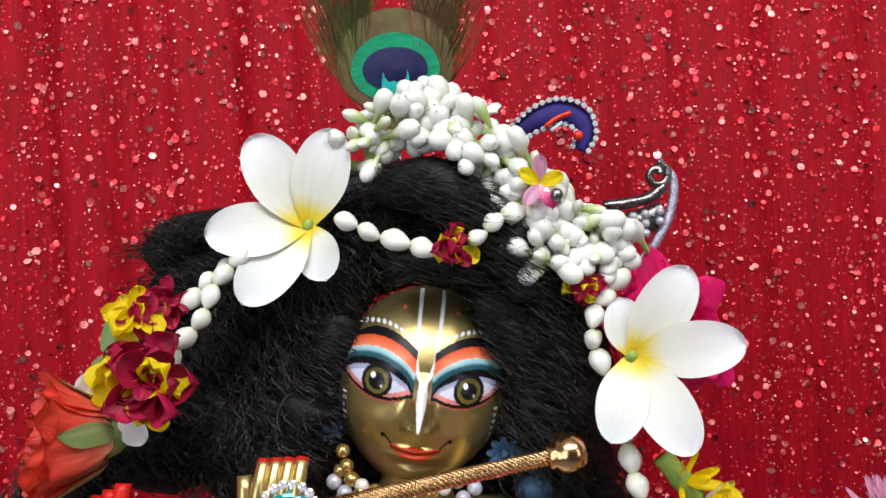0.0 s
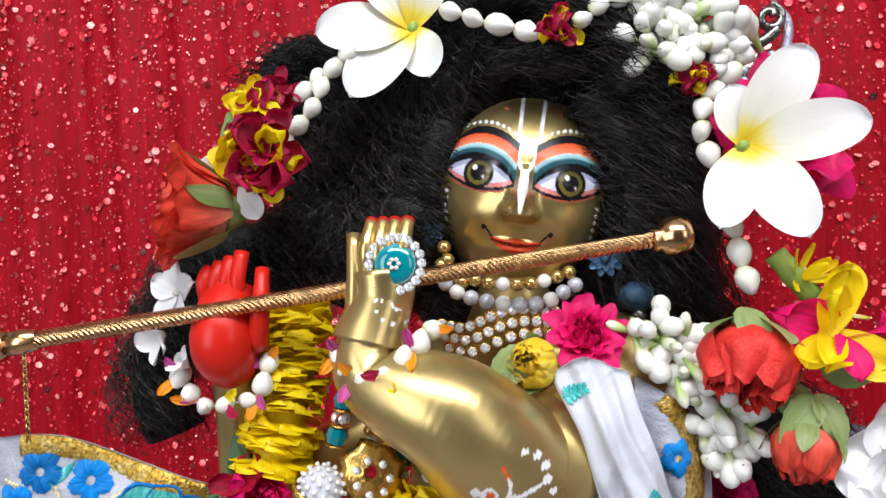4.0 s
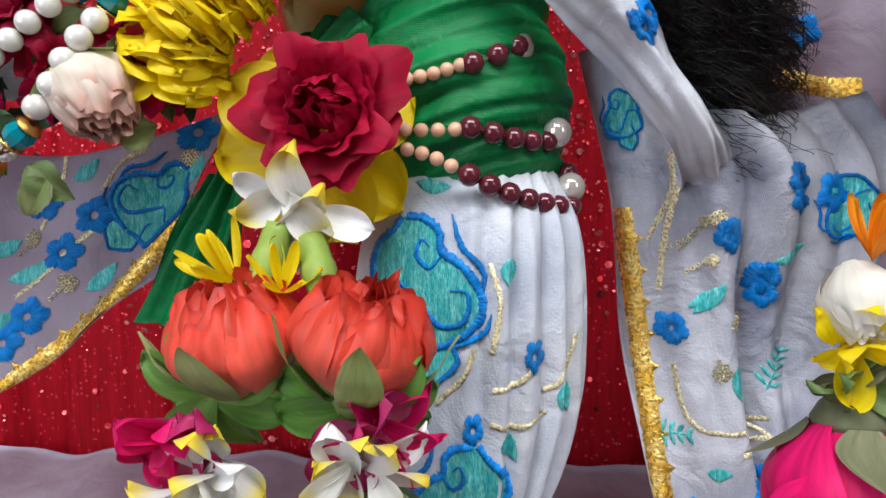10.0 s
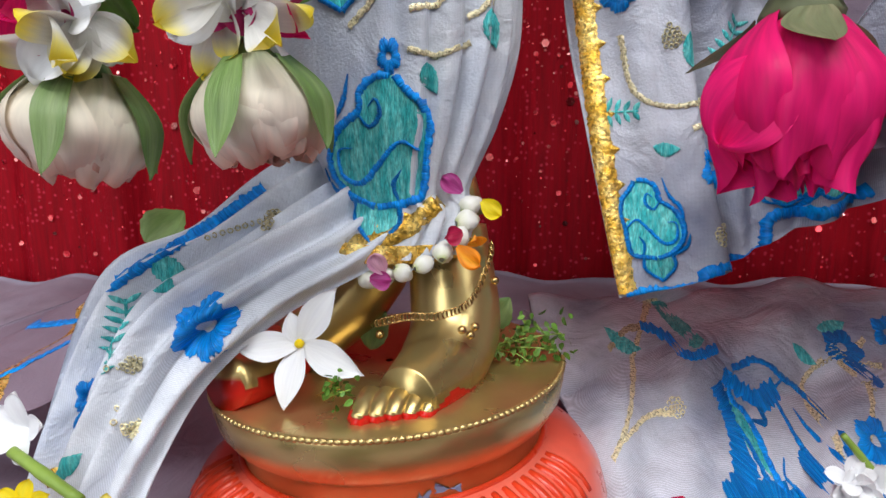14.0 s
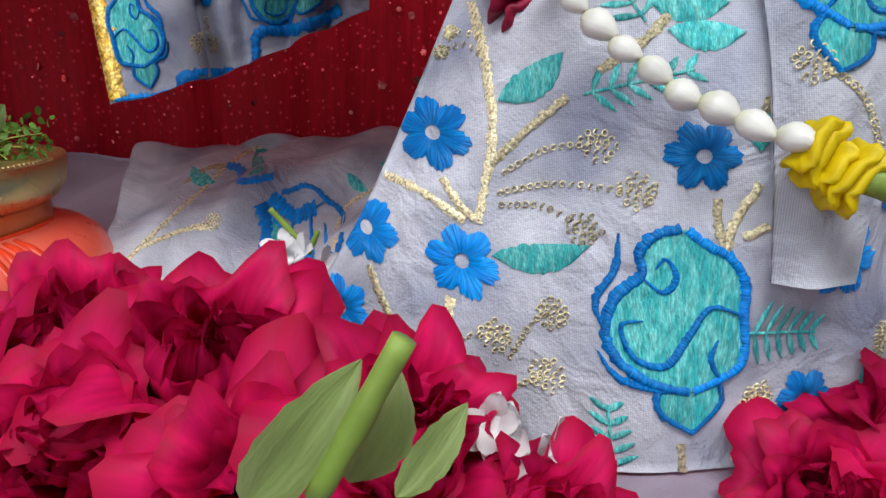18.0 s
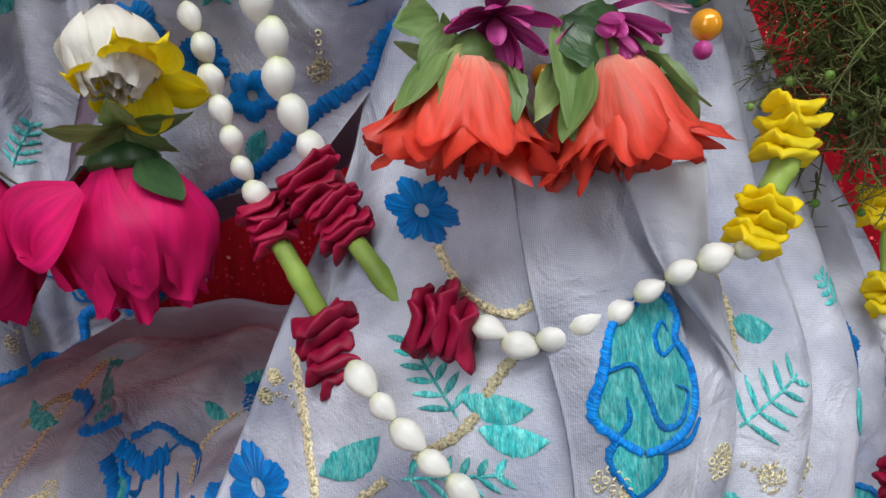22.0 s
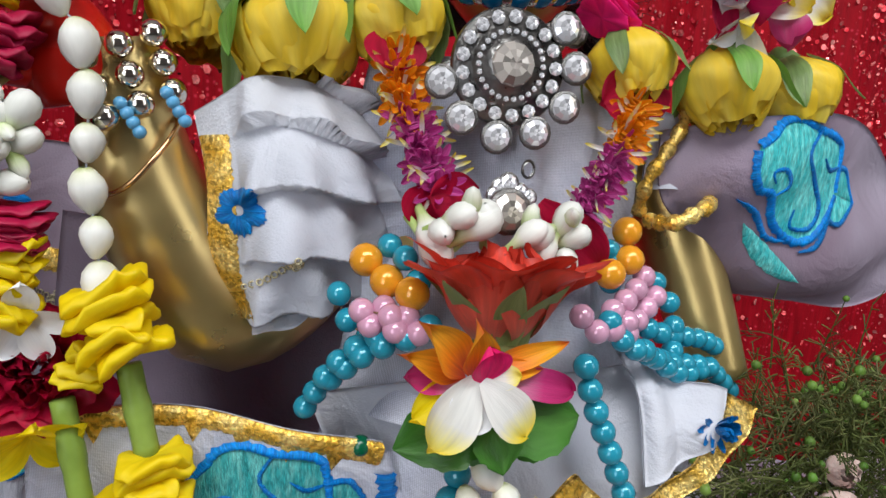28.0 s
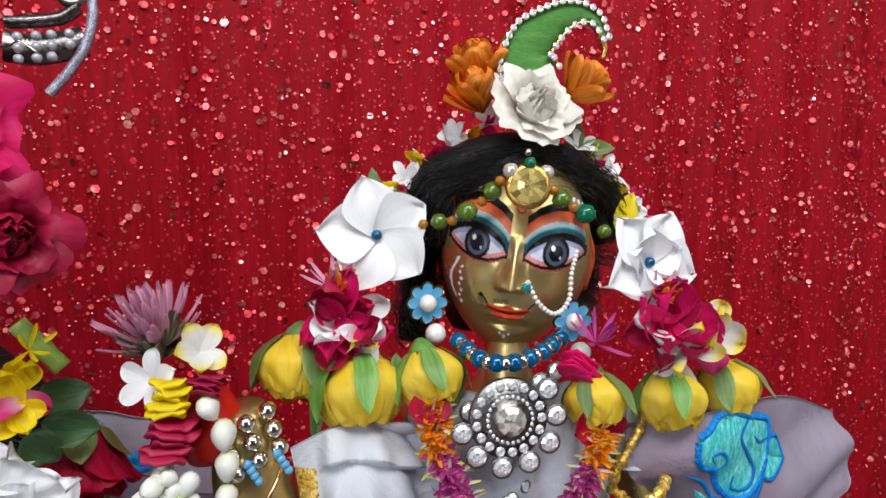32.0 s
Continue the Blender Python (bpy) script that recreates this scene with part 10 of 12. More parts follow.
run("", [
    ("stem", (0.6282, -0.2050, 0.1408), (0.6293, -0.1950, 0.1482), 0.0055),
    ("fold", (0.6355, -0.1900, 0.1441), (0.6406, -0.1800, 0.1602), 0.0205, MAROON_PETAL, 4),
    ("bud", [(0.6445, -0.1760, 0.1647), (0.6464, -0.1700, 0.1770), (0.6513, -0.1620, 0.1921), (0.6525, -0.1560, 0.2050), (0.6547, -0.1500, 0.2142)], 0.0111),
    ("fold", (0.6558, -0.1480, 0.2168), (0.6610, -0.1400, 0.2359), 0.0207, YELLOW, 3),
    ("stem", (0.6612, -0.1400, 0.2345), (0.6667, -0.1300, 0.2622), 0.005),
    ("fold", (0.6577, -0.1300, 0.2575), (0.6605, -0.1250, 0.2765), 0.0167, YELLOW, 3),
], 330, ob)
ob = run("second garland of white buds, folded petals and green stems", [
    ("stem", (0.3472, -0.1000, 0.4413), (0.3529, -0.1050, 0.4077), 0.0062),
    ("fold", (0.3534, -0.1070, 0.4095), (0.3585, -0.1090, 0.3824), 0.0285, YELLOW, 4),
    ("bud", [(0.3605, -0.1080, 0.3807), (0.3642, -0.1100, 0.3693), (0.3675, -0.1120, 0.3499), (0.3732, -0.1130, 0.3364), (0.3743, -0.1140, 0.3218), (0.3800, -0.1160, 0.3079), (0.3854, -0.1180, 0.2963)], 0.0155),
    ("fold", (0.3818, -0.1200, 0.2890), (0.3910, -0.1270, 0.2727), 0.0291, MAROON_PETAL, 4),
    ("fold", (0.3911, -0.1270, 0.2750), (0.4026, -0.1340, 0.2610), 0.0262, MAROON_PETAL, 4),
    ("stem", (0.4013, -0.1350, 0.2602), (0.4200, -0.1520, 0.2350), 0.0058),
], 340)
run("", [
    ("fold", (0.4179, -0.1690, 0.2400), (0.4386, -0.1790, 0.2368), 0.0274, MAROON_PETAL, 5),
    ("bud", [(0.4429, -0.1820, 0.2383), (0.4530, -0.1870, 0.2331), (0.4629, -0.1910, 0.2364), (0.4738, -0.1940, 0.2434), (0.4843, -0.1960, 0.2461), (0.4912, -0.1980, 0.2521), (0.4970, -0.2000, 0.2568), (0.5079, -0.2020, 0.2638), (0.5180, -0.2040, 0.2675), (0.5267, -0.2050, 0.2703)], 0.0119),
    ("fold", (0.5276, -0.2040, 0.2694), (0.5363, -0.2020, 0.2884), 0.0211, YELLOW, 4),
    ("stem", (0.5359, -0.2000, 0.2871), (0.5479, -0.1960, 0.3040), 0.0062),
    ("fold", (0.5411, -0.1970, 0.2983), (0.5478, -0.1920, 0.3182), 0.0216, YELLOW, 4),
], 360, ob)

# ---- hanging flowers beside the skirt ----
g = thing("rose_drop", label="white rose, yellow petals and leaves above a hanging magenta rose", category="garland")
loose_petals(g, (0.3226, -0.1120, 0.3260), (0.1, -0.7, -0.7), 0.0277, YELLOW, 6, 0.7, 60, 20, 3, ruffle=0.08)
leaves(g, (0.3142, -0.1080, 0.3046), (0.1, -0.6, -0.8), 0.0265, LEAF, 6, 0.5, 72, 0, 5)
petal_heap(g, (0.2430, -0.0980, 0.3078), (0.0, -0.9, -0.3), 0.0196, [DRY_LEAF, LEAF, DRY_LEAF], 11, 6, 0.6, name="leaf")
petal_heap(g, (0.2385, -0.1020, 0.3267), (0.0, -0.9, -0.4), 0.0233, [YELLOW], 9, 8, 0.75)
tassel_petals(g, (0.2466, -0.1000, 0.3594), (-0.1, -0.5, 0.9), 0.030, ORANGE, 8, 50, 0.22, 9)
rose((0.2412, -0.1000, 0.3459), (0.1, -0.45, -0.9), 0.0196, IVORY, "white rose above yellow petals beside the shawl", seed=109, layers=BUD_LAYERS, ruffle=0.03)
tassel_petals(g, (0.3122, -0.1100, 0.3593), (0.2, -0.6, 0.8), 0.034, ORANGE, 9, 55, 0.2, 7)
rose((0.3134, -0.1120, 0.3347), (0.1, -0.5, -0.85), 0.0204, IVORY, "white rose hanging above yellow petals", seed=101, layers=BUD_LAYERS, ruffle=0.03)
rose((0.3125, -0.0980, 0.2660), (0.10, -0.10, -1), 0.0365, MAGENTA, "magenta rose hanging face down", seed=102, layers=BUD_LAYERS, ruffle=0.08, sepals=3, sepal_len=0.4, sepal_mat=DARK_LEAF)
rose((0.2440, -0.0978, 0.2640), (0.0, -0.12, -1), 0.0385, MAGENTA, "second magenta rose hanging face down", seed=103, layers=BUD_LAYERS, ruffle=0.09, sepals=3, sepal_len=0.4, sepal_mat=DRY_LEAF)
one_petal(g, (0.2330, -0.1180, 0.2720), (0.2060, -0.1280, 0.2440), 0.034, MAGENTA, (-0.2, -1, 0.5), curl=0.9, ruffle=0.08)
one_petal(g, (0.3010, -0.1250, 0.2820), (0.2700, -0.1300, 0.2600), 0.034, MAGENTA, (-0.2, -1, 0.6), curl=0.9, ruffle=0.08)

g = thing("coral_drop", label="pink and white petals with leaves above two hanging coral roses", category="garland")
BLUSH = petal_material("blush_white_petal", (0.76, 0.68, 0.66), vary=0.08, along=[(0.0, (0.70, 0.46, 0.54)), (0.3, (0.76, 0.68, 0.68)), (0.75, (0.78, 0.74, 0.70)), (0.92, (0.80, 0.72, 0.30)), (1.0, (0.80, 0.64, 0.06))])
rnd = random.Random(31)
for c, reach, n_ in ((Vector((0.4427, -0.1700, 0.3647)), 0.0249, 7), (Vector((0.4748, -0.1780, 0.3765)), 0.0267, 9)):
    for k in range(n_):
        a = math.pi * (1.0 + (k + 0.5) / n_) + rnd.uniform(-0.2, 0.2)
        way = Vector((math.cos(a) * 1.1, -0.35 - 0.3 * rnd.random(), math.sin(a) * 0.75))
        q = c + Vector((rnd.uniform(-0.3, 0.3) * reach, -0.012 * rnd.random(), rnd.uniform(-0.05, 0.15) * reach))
        one_petal(g, q, q + way * reach * rnd.uniform(0.7, 1.0), reach * rnd.uniform(0.38, 0.55), BLUSH, (rnd.uniform(-0.5, 0.5), -1, rnd.uniform(0.1, 0.9)), curl=rnd.uniform(0.2, 1.0), cup=rnd.uniform(0.1, 0.4), ruffle=0.07, seed=k, twist=rnd.uniform(-0.5, 0.5))
loose_petals(g, (0.4920, -0.1750, 0.3685), (0.5, -0.7, 0.3), 0.0150, PINK_PALE, 4, 0.7, 50, 10, 8)
tassel_petals(g, (0.4447, -0.1700, 0.3446), (-0.1, -0.7, -0.6), 0.0249, PURPLE, 22, 70, 0.26, 6)
tassel_petals(g, (0.4798, -0.1750, 0.3460), (0.1, -0.7, -0.6), 0.0266, PURPLE, 22, 75, 0.26, 7)
tassel_petals(g, (0.4981, -0.1700, 0.3527), (0.6, -0.6, 0.1), 0.0183, PINK_PALE, 9, 50, 0.1, 8)
leaves(g, (0.4337, -0.1650, 0.3303), (-0.2, -0.6, -0.5), 0.0222, LEAF, 6, 0.42, 66, 10, 3)
leaves(g, (0.4912, -0.1700, 0.3322), (0.1, -0.6, -0.5), 0.0200, DARK_LEAF, 6, 0.55, 66, 40, 4)
for k, (p0, p1, w_, mt) in enumerate((((0.4297, -0.1750, 0.3389), (0.4174, -0.1850, 0.3261), 0.020, LEAF), ((0.4327, -0.1800, 0.3349), (0.4220, -0.2000, 0.3105), 0.018, SEPAL), ((0.4423, -0.1800, 0.3307), (0.4443, -0.2000, 0.3135), 0.020, LEAF), ((0.4252, -0.1720, 0.3436), (0.4105, -0.1800, 0.3401), 0.018, LEAF), ((0.4652, -0.1800, 0.3448), (0.4634, -0.2050, 0.3092), 0.022, LEAF),
                                      ((0.4929, -0.1800, 0.3319), (0.5108, -0.1950, 0.3142), 0.024, LEAF), ((0.4641, -0.1800, 0.3288), (0.4518, -0.2000, 0.3134), 0.014, SEPAL), ((0.4644, -0.1820, 0.3436), (0.4825, -0.1950, 0.3287), 0.034, DARK_LEAF), ((0.4823, -0.1800, 0.3419), (0.4969, -0.1900, 0.3293), 0.026, LEAF))):
    one_leaf(g, p0, p1, w_ * 0.72, mt, (0.1, -1, 0.2), seed=k, wavy=0.06)
rose((0.4330, -0.1760, 0.3150), (-0.15, -0.10, -1), 0.0238, CORAL, "coral rose hanging face down with long sepals", seed=104, layers=CUP_LAYERS, sepals=3, sepal_mat=LEAF, ruffle=0.15, sepal_len=0.9)
rose((0.4831, -0.1860, 0.3160), (0.22, -0.12, -1), 0.0238, CORAL, "second coral rose hanging face down with long sepals", seed=105, layers=CUP_LAYERS, sepals=3, sepal_mat=LEAF, ruffle=0.15, sepal_len=0.9)
bud_strand([(0.4614, -0.1680, 0.4207), (0.4670, -0.1700, 0.4136), (0.4674, -0.1720, 0.4032), (0.4701, -0.1750, 0.3925), (0.4720, -0.1780, 0.3791)], 0.0125, "column of white buds with orange petals", n=5, seed=61, fat=1.0)
bud_strand([(0.4559, -0.1660, 0.4096), (0.4551, -0.1680, 0.3974), (0.4519, -0.1720, 0.3830), (0.4459, -0.1760, 0.3707)], 0.0120, "second column of white buds with orange petals", n=4, seed=62, fat=1.0)
ob = thing("orange_petals", label="orange and yellow curled petals between the white buds", category="petals")
rnd = random.Random(5)
for k in range(28):
    c = Vector((0.4645, -0.1700, 0.4104)).lerp(Vector((0.4555, -0.1780, 0.3706)), (k // 4) / 6.5) + Vector((0.011 * (k % 4 - 1.5), 0, rnd.uniform(-0.002, 0.002)))
    w = Vector((rnd.choice((-1, 1)), -0.45 - 0.4 * rnd.random(), rnd.uniform(-0.25, 0.45))).normalized()
    one_petal(ob, c, c + w * rnd.uniform(0.010, 0.022), 0.0052, (ORANGE, YELLOW, MARIGOLD, TWO_TONE)[k % 4], ruffle=0.12, seed=k, curl=rnd.uniform(-0.8, 0.8), cup=0.5, twist=rnd.uniform(-1.0, 1.0), face=(0, -0.5, 1))

# ---- the lady's garments, jewels and flowers ----
def cloth_thing(name, label, category, rows, nu, nv, pleats=None, mat=None, pn="cloth"):
    ob = thing(name, label=label, category=category)
    s = sheet(rows, nu, nv, pleats)
    part(pn, s, mat or SHADED_WHITE_CLOTH, ob)
    return Cloth(ob, [s])


BODICE = cloth_thing("bodice", "grey white chiffon bodice under the necklaces", "garment", [[(0.4434, -0.0700, 0.5707), (0.4841, -0.0850, 0.5560), (0.5632, -0.0750, 0.5607)], [(0.4350, -0.0750, 0.5343), (0.4886, -0.1050, 0.5291), (0.5563, -0.0900, 0.5361)], [(0.4377, -0.0800, 0.4910), (0.4870, -0.1150, 0.4892), (0.5580, -0.0900, 0.4878)], [(0.4313, -0.0800, 0.4493), (0.4808, -0.1250, 0.4467), (0.5683, -0.0900, 0.4457)], [(0.4220, -0.0800, 0.4103), (0.4718, -0.1350, 0.4179), (0.5806, -0.0850, 0.4071)]], 50, 46, lambda u, v: 0.003 * math.sin(26 * u + 3 * v))
DRAPE = cloth_thing("shoulder_drape", "mauve chiffon drape with gold sequins behind the black hair", "shawl", [[(0.2150, 0.0600, 0.5250), (0.2500, 0.0500, 0.5200), (0.2900, 0.0450, 0.5150), (0.3300, 0.0450, 0.5100)], [(0.2180, 0.0550, 0.4700), (0.2550, 0.0450, 0.4650), (0.2950, 0.0400, 0.4600), (0.3320, 0.0400, 0.4550)], [(0.2200, 0.0500, 0.4100), (0.2580, 0.0350, 0.4050), (0.2980, 0.0300, 0.4050), (0.3350, 0.0300, 0.4000)]], 40, 40, lambda u, v: 0.004 * math.sin(14 * u + 4 * v), MAUVE_SHADED_CLOTH)
DRAPE.gold_edge([(0.2350, 0.04, 0.4640), (0.2600, 0.04, 0.4560), (0.2850, 0.04, 0.4520), (0.3050, 0.04, 0.4500)], 0.012, False)
DRAPE.flower((0.2700, 0.04, 0.4850), 0.011, 0.3, 5, squash=1.3)
for k, pts in enumerate((((0.2420, 0.04, 0.4700), (0.2520, 0.04, 0.4850)), ((0.2750, 0.04, 0.4400), (0.2950, 0.04, 0.4300)))):
    DRAPE.sequins(pts, 0.006, k)
PANEL = cloth_thing("gold_edged_panel", "chiffon panel with gold border and teal blue motif", "garment", [[(0.3105, -0.0850, 0.4210), (0.3631, -0.0950, 0.4210), (0.4379, -0.1180, 0.4080)], [(0.3079, -0.0850, 0.3909), (0.3621, -0.0980, 0.3921), (0.4464, -0.1180, 0.3848)], [(0.3088, -0.0800, 0.3557), (0.3627, -0.0950, 0.3539), (0.4421, -0.1100, 0.3617)], [(0.2996, -0.0600, 0.3197), (0.3592, -0.0800, 0.3209), (0.4210, -0.0850, 0.3273)], [(0.2640, -0.0500, 0.2556), (0.3293, -0.0600, 0.2646), (0.3810, -0.0650, 0.2735)]], 60, 56, lambda u, v: 0.0025 * math.sin(11 * u + 2 * v))
PANEL.gold_edge([(0.3152, -0.0900, 0.4194), (0.3633, -0.1000, 0.4178), (0.4014, -0.1050, 0.4125), (0.4387, -0.1050, 0.4031)], 0.010, 1.0)
PANEL.paisley((0.3967, -0.1080, 0.3810), 0.0337, 1.45, 1, 0.9)
for pts in (((0.4401, -0.1100, 0.3952), (0.4419, -0.1100, 0.3725), (0.4366, -0.1100, 0.3662), (0.4273, -0.1000, 0.3494), (0.4172, -0.0900, 0.3384)), ((0.4172, -0.0900, 0.3384), (0.4128, -0.0850, 0.3254), (0.3894, -0.0800, 0.3085), (0.3652, -0.0750, 0.2839), (0.3369, -0.0600, 0.2668), (0.3030, -0.0550, 0.2541))):
    PANEL.ribbon([(p[0], p[2]) for p in pts], 0.0075, BLUE_THREAD, "blue_hem", 0.002, jag=0.3)
for c in ((0.3421, -0.0800, 0.3293), (0.3621, -0.0800, 0.3159), (0.3167, -0.0800, 0.3423)):
    PANEL.flower(c, 0.012, 0.2, 5)
PANEL.fern((0.3476, -0.0950, 0.3814), (0.3501, -0.0950, 0.3545), 0.022, 6)
PANEL.leaf((0.3665, -0.0800, 0.3009), (0.3603, -0.0700, 0.2823), 0.010)
PANEL.sequins(((0.3907, -0.0900, 0.3424), (0.3917, -0.0900, 0.3273)), 0.006)
ob = thing("green_bead", label="dark green bead sewn on the gold border", category="bead")
part("bead", bead_mesh(EMERALD), None, ob, m=Matrix.Translation((0.4305, -0.1120, 0.4059)) @ Matrix.Scale(0.0088, 4))

PEPLUM = cloth_thing("chiffon_peplum", "plain white chiffon peplum with a curling gold edge", "garment", [[(0.4131, -0.0750, 0.4143), (0.4540, -0.1200, 0.4342), (0.5028, -0.1250, 0.4346), (0.5733, -0.1000, 0.4268)], [(0.4271, -0.0800, 0.3824), (0.4585, -0.1250, 0.4002), (0.5008, -0.1350, 0.4012), (0.5767, -0.1200, 0.4029)], [(0.4443, -0.0850, 0.3513), (0.4605, -0.1250, 0.3581), (0.5015, -0.1400, 0.3660), (0.5594, -0.1300, 0.3714)]], 46, 36, lambda u, v: 0.005 * math.sin(15 * u + 2 * v) * v, PLAIN_WHITE)
ob = thing("gold_frill", label="wavy gold foil frill with a white underside", category="frill")
s = sheet([[(0.4948, -0.1500, 0.3956), (0.5052, -0.1520, 0.4054), (0.5200, -0.1500, 0.3895), (0.5412, -0.1480, 0.3896), (0.5704, -0.1420, 0.4023), (0.5867, -0.1350, 0.4237)], [(0.4938, -0.1520, 0.3834), (0.5043, -0.1560, 0.3929), (0.5198, -0.1540, 0.3799), (0.5418, -0.1520, 0.3830), (0.5763, -0.1460, 0.3961), (0.6011, -0.1380, 0.4168)]], 50, 10, lambda u, v: 0.002 * math.sin(30 * u))
part("frill_cloth", s, GOLD_FOIL, ob)
s = sheet([[(0.5449, -0.1100, 0.4364), (0.5631, -0.1250, 0.4292), (0.5864, -0.1320, 0.4243)], [(0.5440, -0.1300, 0.4236), (0.5552, -0.1380, 0.4159), (0.5793, -0.1400, 0.4084)], [(0.5429, -0.1420, 0.3896), (0.5629, -0.1420, 0.3979), (0.5769, -0.1400, 0.4061)]], 24, 18, lambda u, v: 0.003 * math.sin(9 * u))
part("frill_lining", s, PLAIN_WHITE, ob)
tassel_petals(ob, (0.5754, -0.1400, 0.4117), (0, -1, 0.1), 0.011, BLUE_THREAD, 26, 90, 0.3, 4, "blue_tuft", core=0.1)

cloth_thing("back_shawl", "mauve chiffon shawl hanging behind the raised arm and panel", "shawl", [[(0.3100, -0.0100, 0.4850), (0.3600, -0.0150, 0.4800), (0.4100, -0.0150, 0.4800), (0.4650, -0.0200, 0.4800)], [(0.3000, -0.0150, 0.4000), (0.3550, -0.0200, 0.4000), (0.4080, -0.0200, 0.3900), (0.4600, -0.0250, 0.3850)], [(0.2750, -0.0250, 0.3000), (0.3200, -0.0300, 0.2900), (0.3700, -0.0350, 0.2850), (0.4200, -0.0350, 0.2900)], [(0.2650, -0.0300, 0.2450), (0.3050, -0.0350, 0.2350), (0.3400, -0.0350, 0.2500), (0.3800, -0.0350, 0.2700)]], 50, 50, lambda u, v: 0.003 * math.sin(15 * u + 3 * v) + 0.002 * math.sin(9 * v), MAUVE_SHADED_CLOTH)

# hanging pearl strings at the front
for pts, nm in (([(0.4558, -0.1550, 0.4141), (0.4522, -0.1580, 0.4072), (0.4481, -0.1600, 0.3980), (0.4455, -0.1600, 0.3905)], "turquoise pearl string hanging at the waist"), ([(0.5065, -0.1480, 0.4468), (0.5101, -0.1480, 0.4345), (0.5171, -0.1470, 0.4194), (0.5238, -0.1470, 0.4039), (0.5289, -0.1470, 0.3923)], "second turquoise pearl string hanging at the waist")):
    bead_strand(pts, 0.0098, TURQ_PEARL, nm)
ob = thing("bead_drop", label="pink pearls, green oval bead and orange bead hanging", category="bead")
OVAL = lathe([(0.1, -0.62), (0.34, -0.48), (0.46, -0.2), (0.46, 0.2), (0.34, 0.48), (0.1, 0.62)], 10).mesh("green_oval", EMERALD)
for p, mt, z_ in (((0.5281, -0.1540, 0.3847), PINK_PEARL, 54), ((0.5292, -0.1560, 0.3751), PINK_PEARL, 52), ((0.5305, -0.1620, 0.3452), ORANGE_PEARL, 60), ((0.5288, -0.1640, 0.3361), PURPLE, 36), ((0.4422, -0.1580, 0.3818), PINK_PEARL, 50), ((0.4418, -0.1580, 0.3727), PINK_PEARL, 50), ((0.4633, -0.1700, 0.3254), ORANGE_PEARL, 44)):
    part("bead", bead_mesh(mt), None, ob, m=Matrix.Translation(p) @ Matrix.Scale(0.0002 * z_, 4))
for p in ((0.5275, -0.1590, 0.3603), (0.4418, -0.1580, 0.3642)):
    part("green_oval", OVAL, None, ob, m=Matrix.Translation(p) @ Matrix.Scale(0.0138, 4))

# coral rose with orange and white petals at the waist
rose((0.4709, -0.1480, 0.4740), (0.05, 0.14, 0.98), 0.0290, CORAL, "coral rose with green sepals at the waist", seed=111, layers=((6, 0.26, 1.02, 0.98, 0.16, 80), (6, 0.25, 0.90, 1.02, 0.12, 80), (4, 0.24, 0.66, 1.04, 0.06, 92), (3, 0.18, 0.4, 1.0, 0.0, 112)), sepals=7, ruffle=0.08, sepal_len=0.95)
g = thing("waist_petals", label="orange, white and magenta petals with green leaves under the coral rose", category="petals")
FLAME = petal_material("flame_orange_petal", (0.85, 0.3, 0.0), vary=0.15, along=[(0.0, (0.62, 0.06, 0.05)), (0.4, (0.84, 0.24, 0.01)), (0.8, (0.86, 0.42, 0.02)), (1.0, (0.72, 0.14, 0.02))])
for p0, p1, w_, mt, sharp in (
        ((0.4519, -0.1680, 0.4564), (0.4369, -0.1780, 0.4759), 0.014, FLAME, True),
        ((0.4538, -0.1700, 0.4566), (0.4527, -0.1800, 0.4744), 0.013, FLAME, True),
        ((0.4518, -0.1660, 0.4553), (0.4309, -0.1740, 0.4657), 0.011, FLAME, True),
        ((0.4572, -0.1660, 0.4562), (0.4889, -0.1720, 0.4655), 0.008, FLAME, True),
        ((0.4567, -0.1650, 0.4552), (0.4786, -0.1720, 0.4571), 0.008, FLAME, True),
        ((0.4567, -0.1720, 0.4552), (0.4565, -0.1800, 0.4663), 0.014, MAGENTA, False),
        ((0.4519, -0.1660, 0.4545), (0.4326, -0.1720, 0.4579), 0.011, PINK_TIP, False),
        ((0.4523, -0.1650, 0.4535), (0.4344, -0.1760, 0.4452), 0.013, YELLOW, False),
        ((0.4531, -0.1720, 0.4560), (0.4381, -0.1840, 0.4379), 0.017, TWO_TONE, False),
        ((0.4550, -0.1740, 0.4555), (0.4690, -0.1840, 0.4400), 0.015, TWO_TONE, False),
        ((0.4557, -0.1700, 0.4547), (0.4484, -0.1800, 0.4417), 0.016, JASMINE, False),
        ((0.4592, -0.1660, 0.4542), (0.4942, -0.1720, 0.4476), 0.011, PINK_TIP, False),
        ((0.4557, -0.1700, 0.4550), (0.4664, -0.1780, 0.4577), 0.008, TWO_TONE, False)):
    one_petal(g, p0, p1, w_, mt, (0.1, -1, 0.35), ruffle=0.05, curl=0.5, cup=0.35 if sharp else 0.2, point=sharp, seed=int(w_ * 9000))
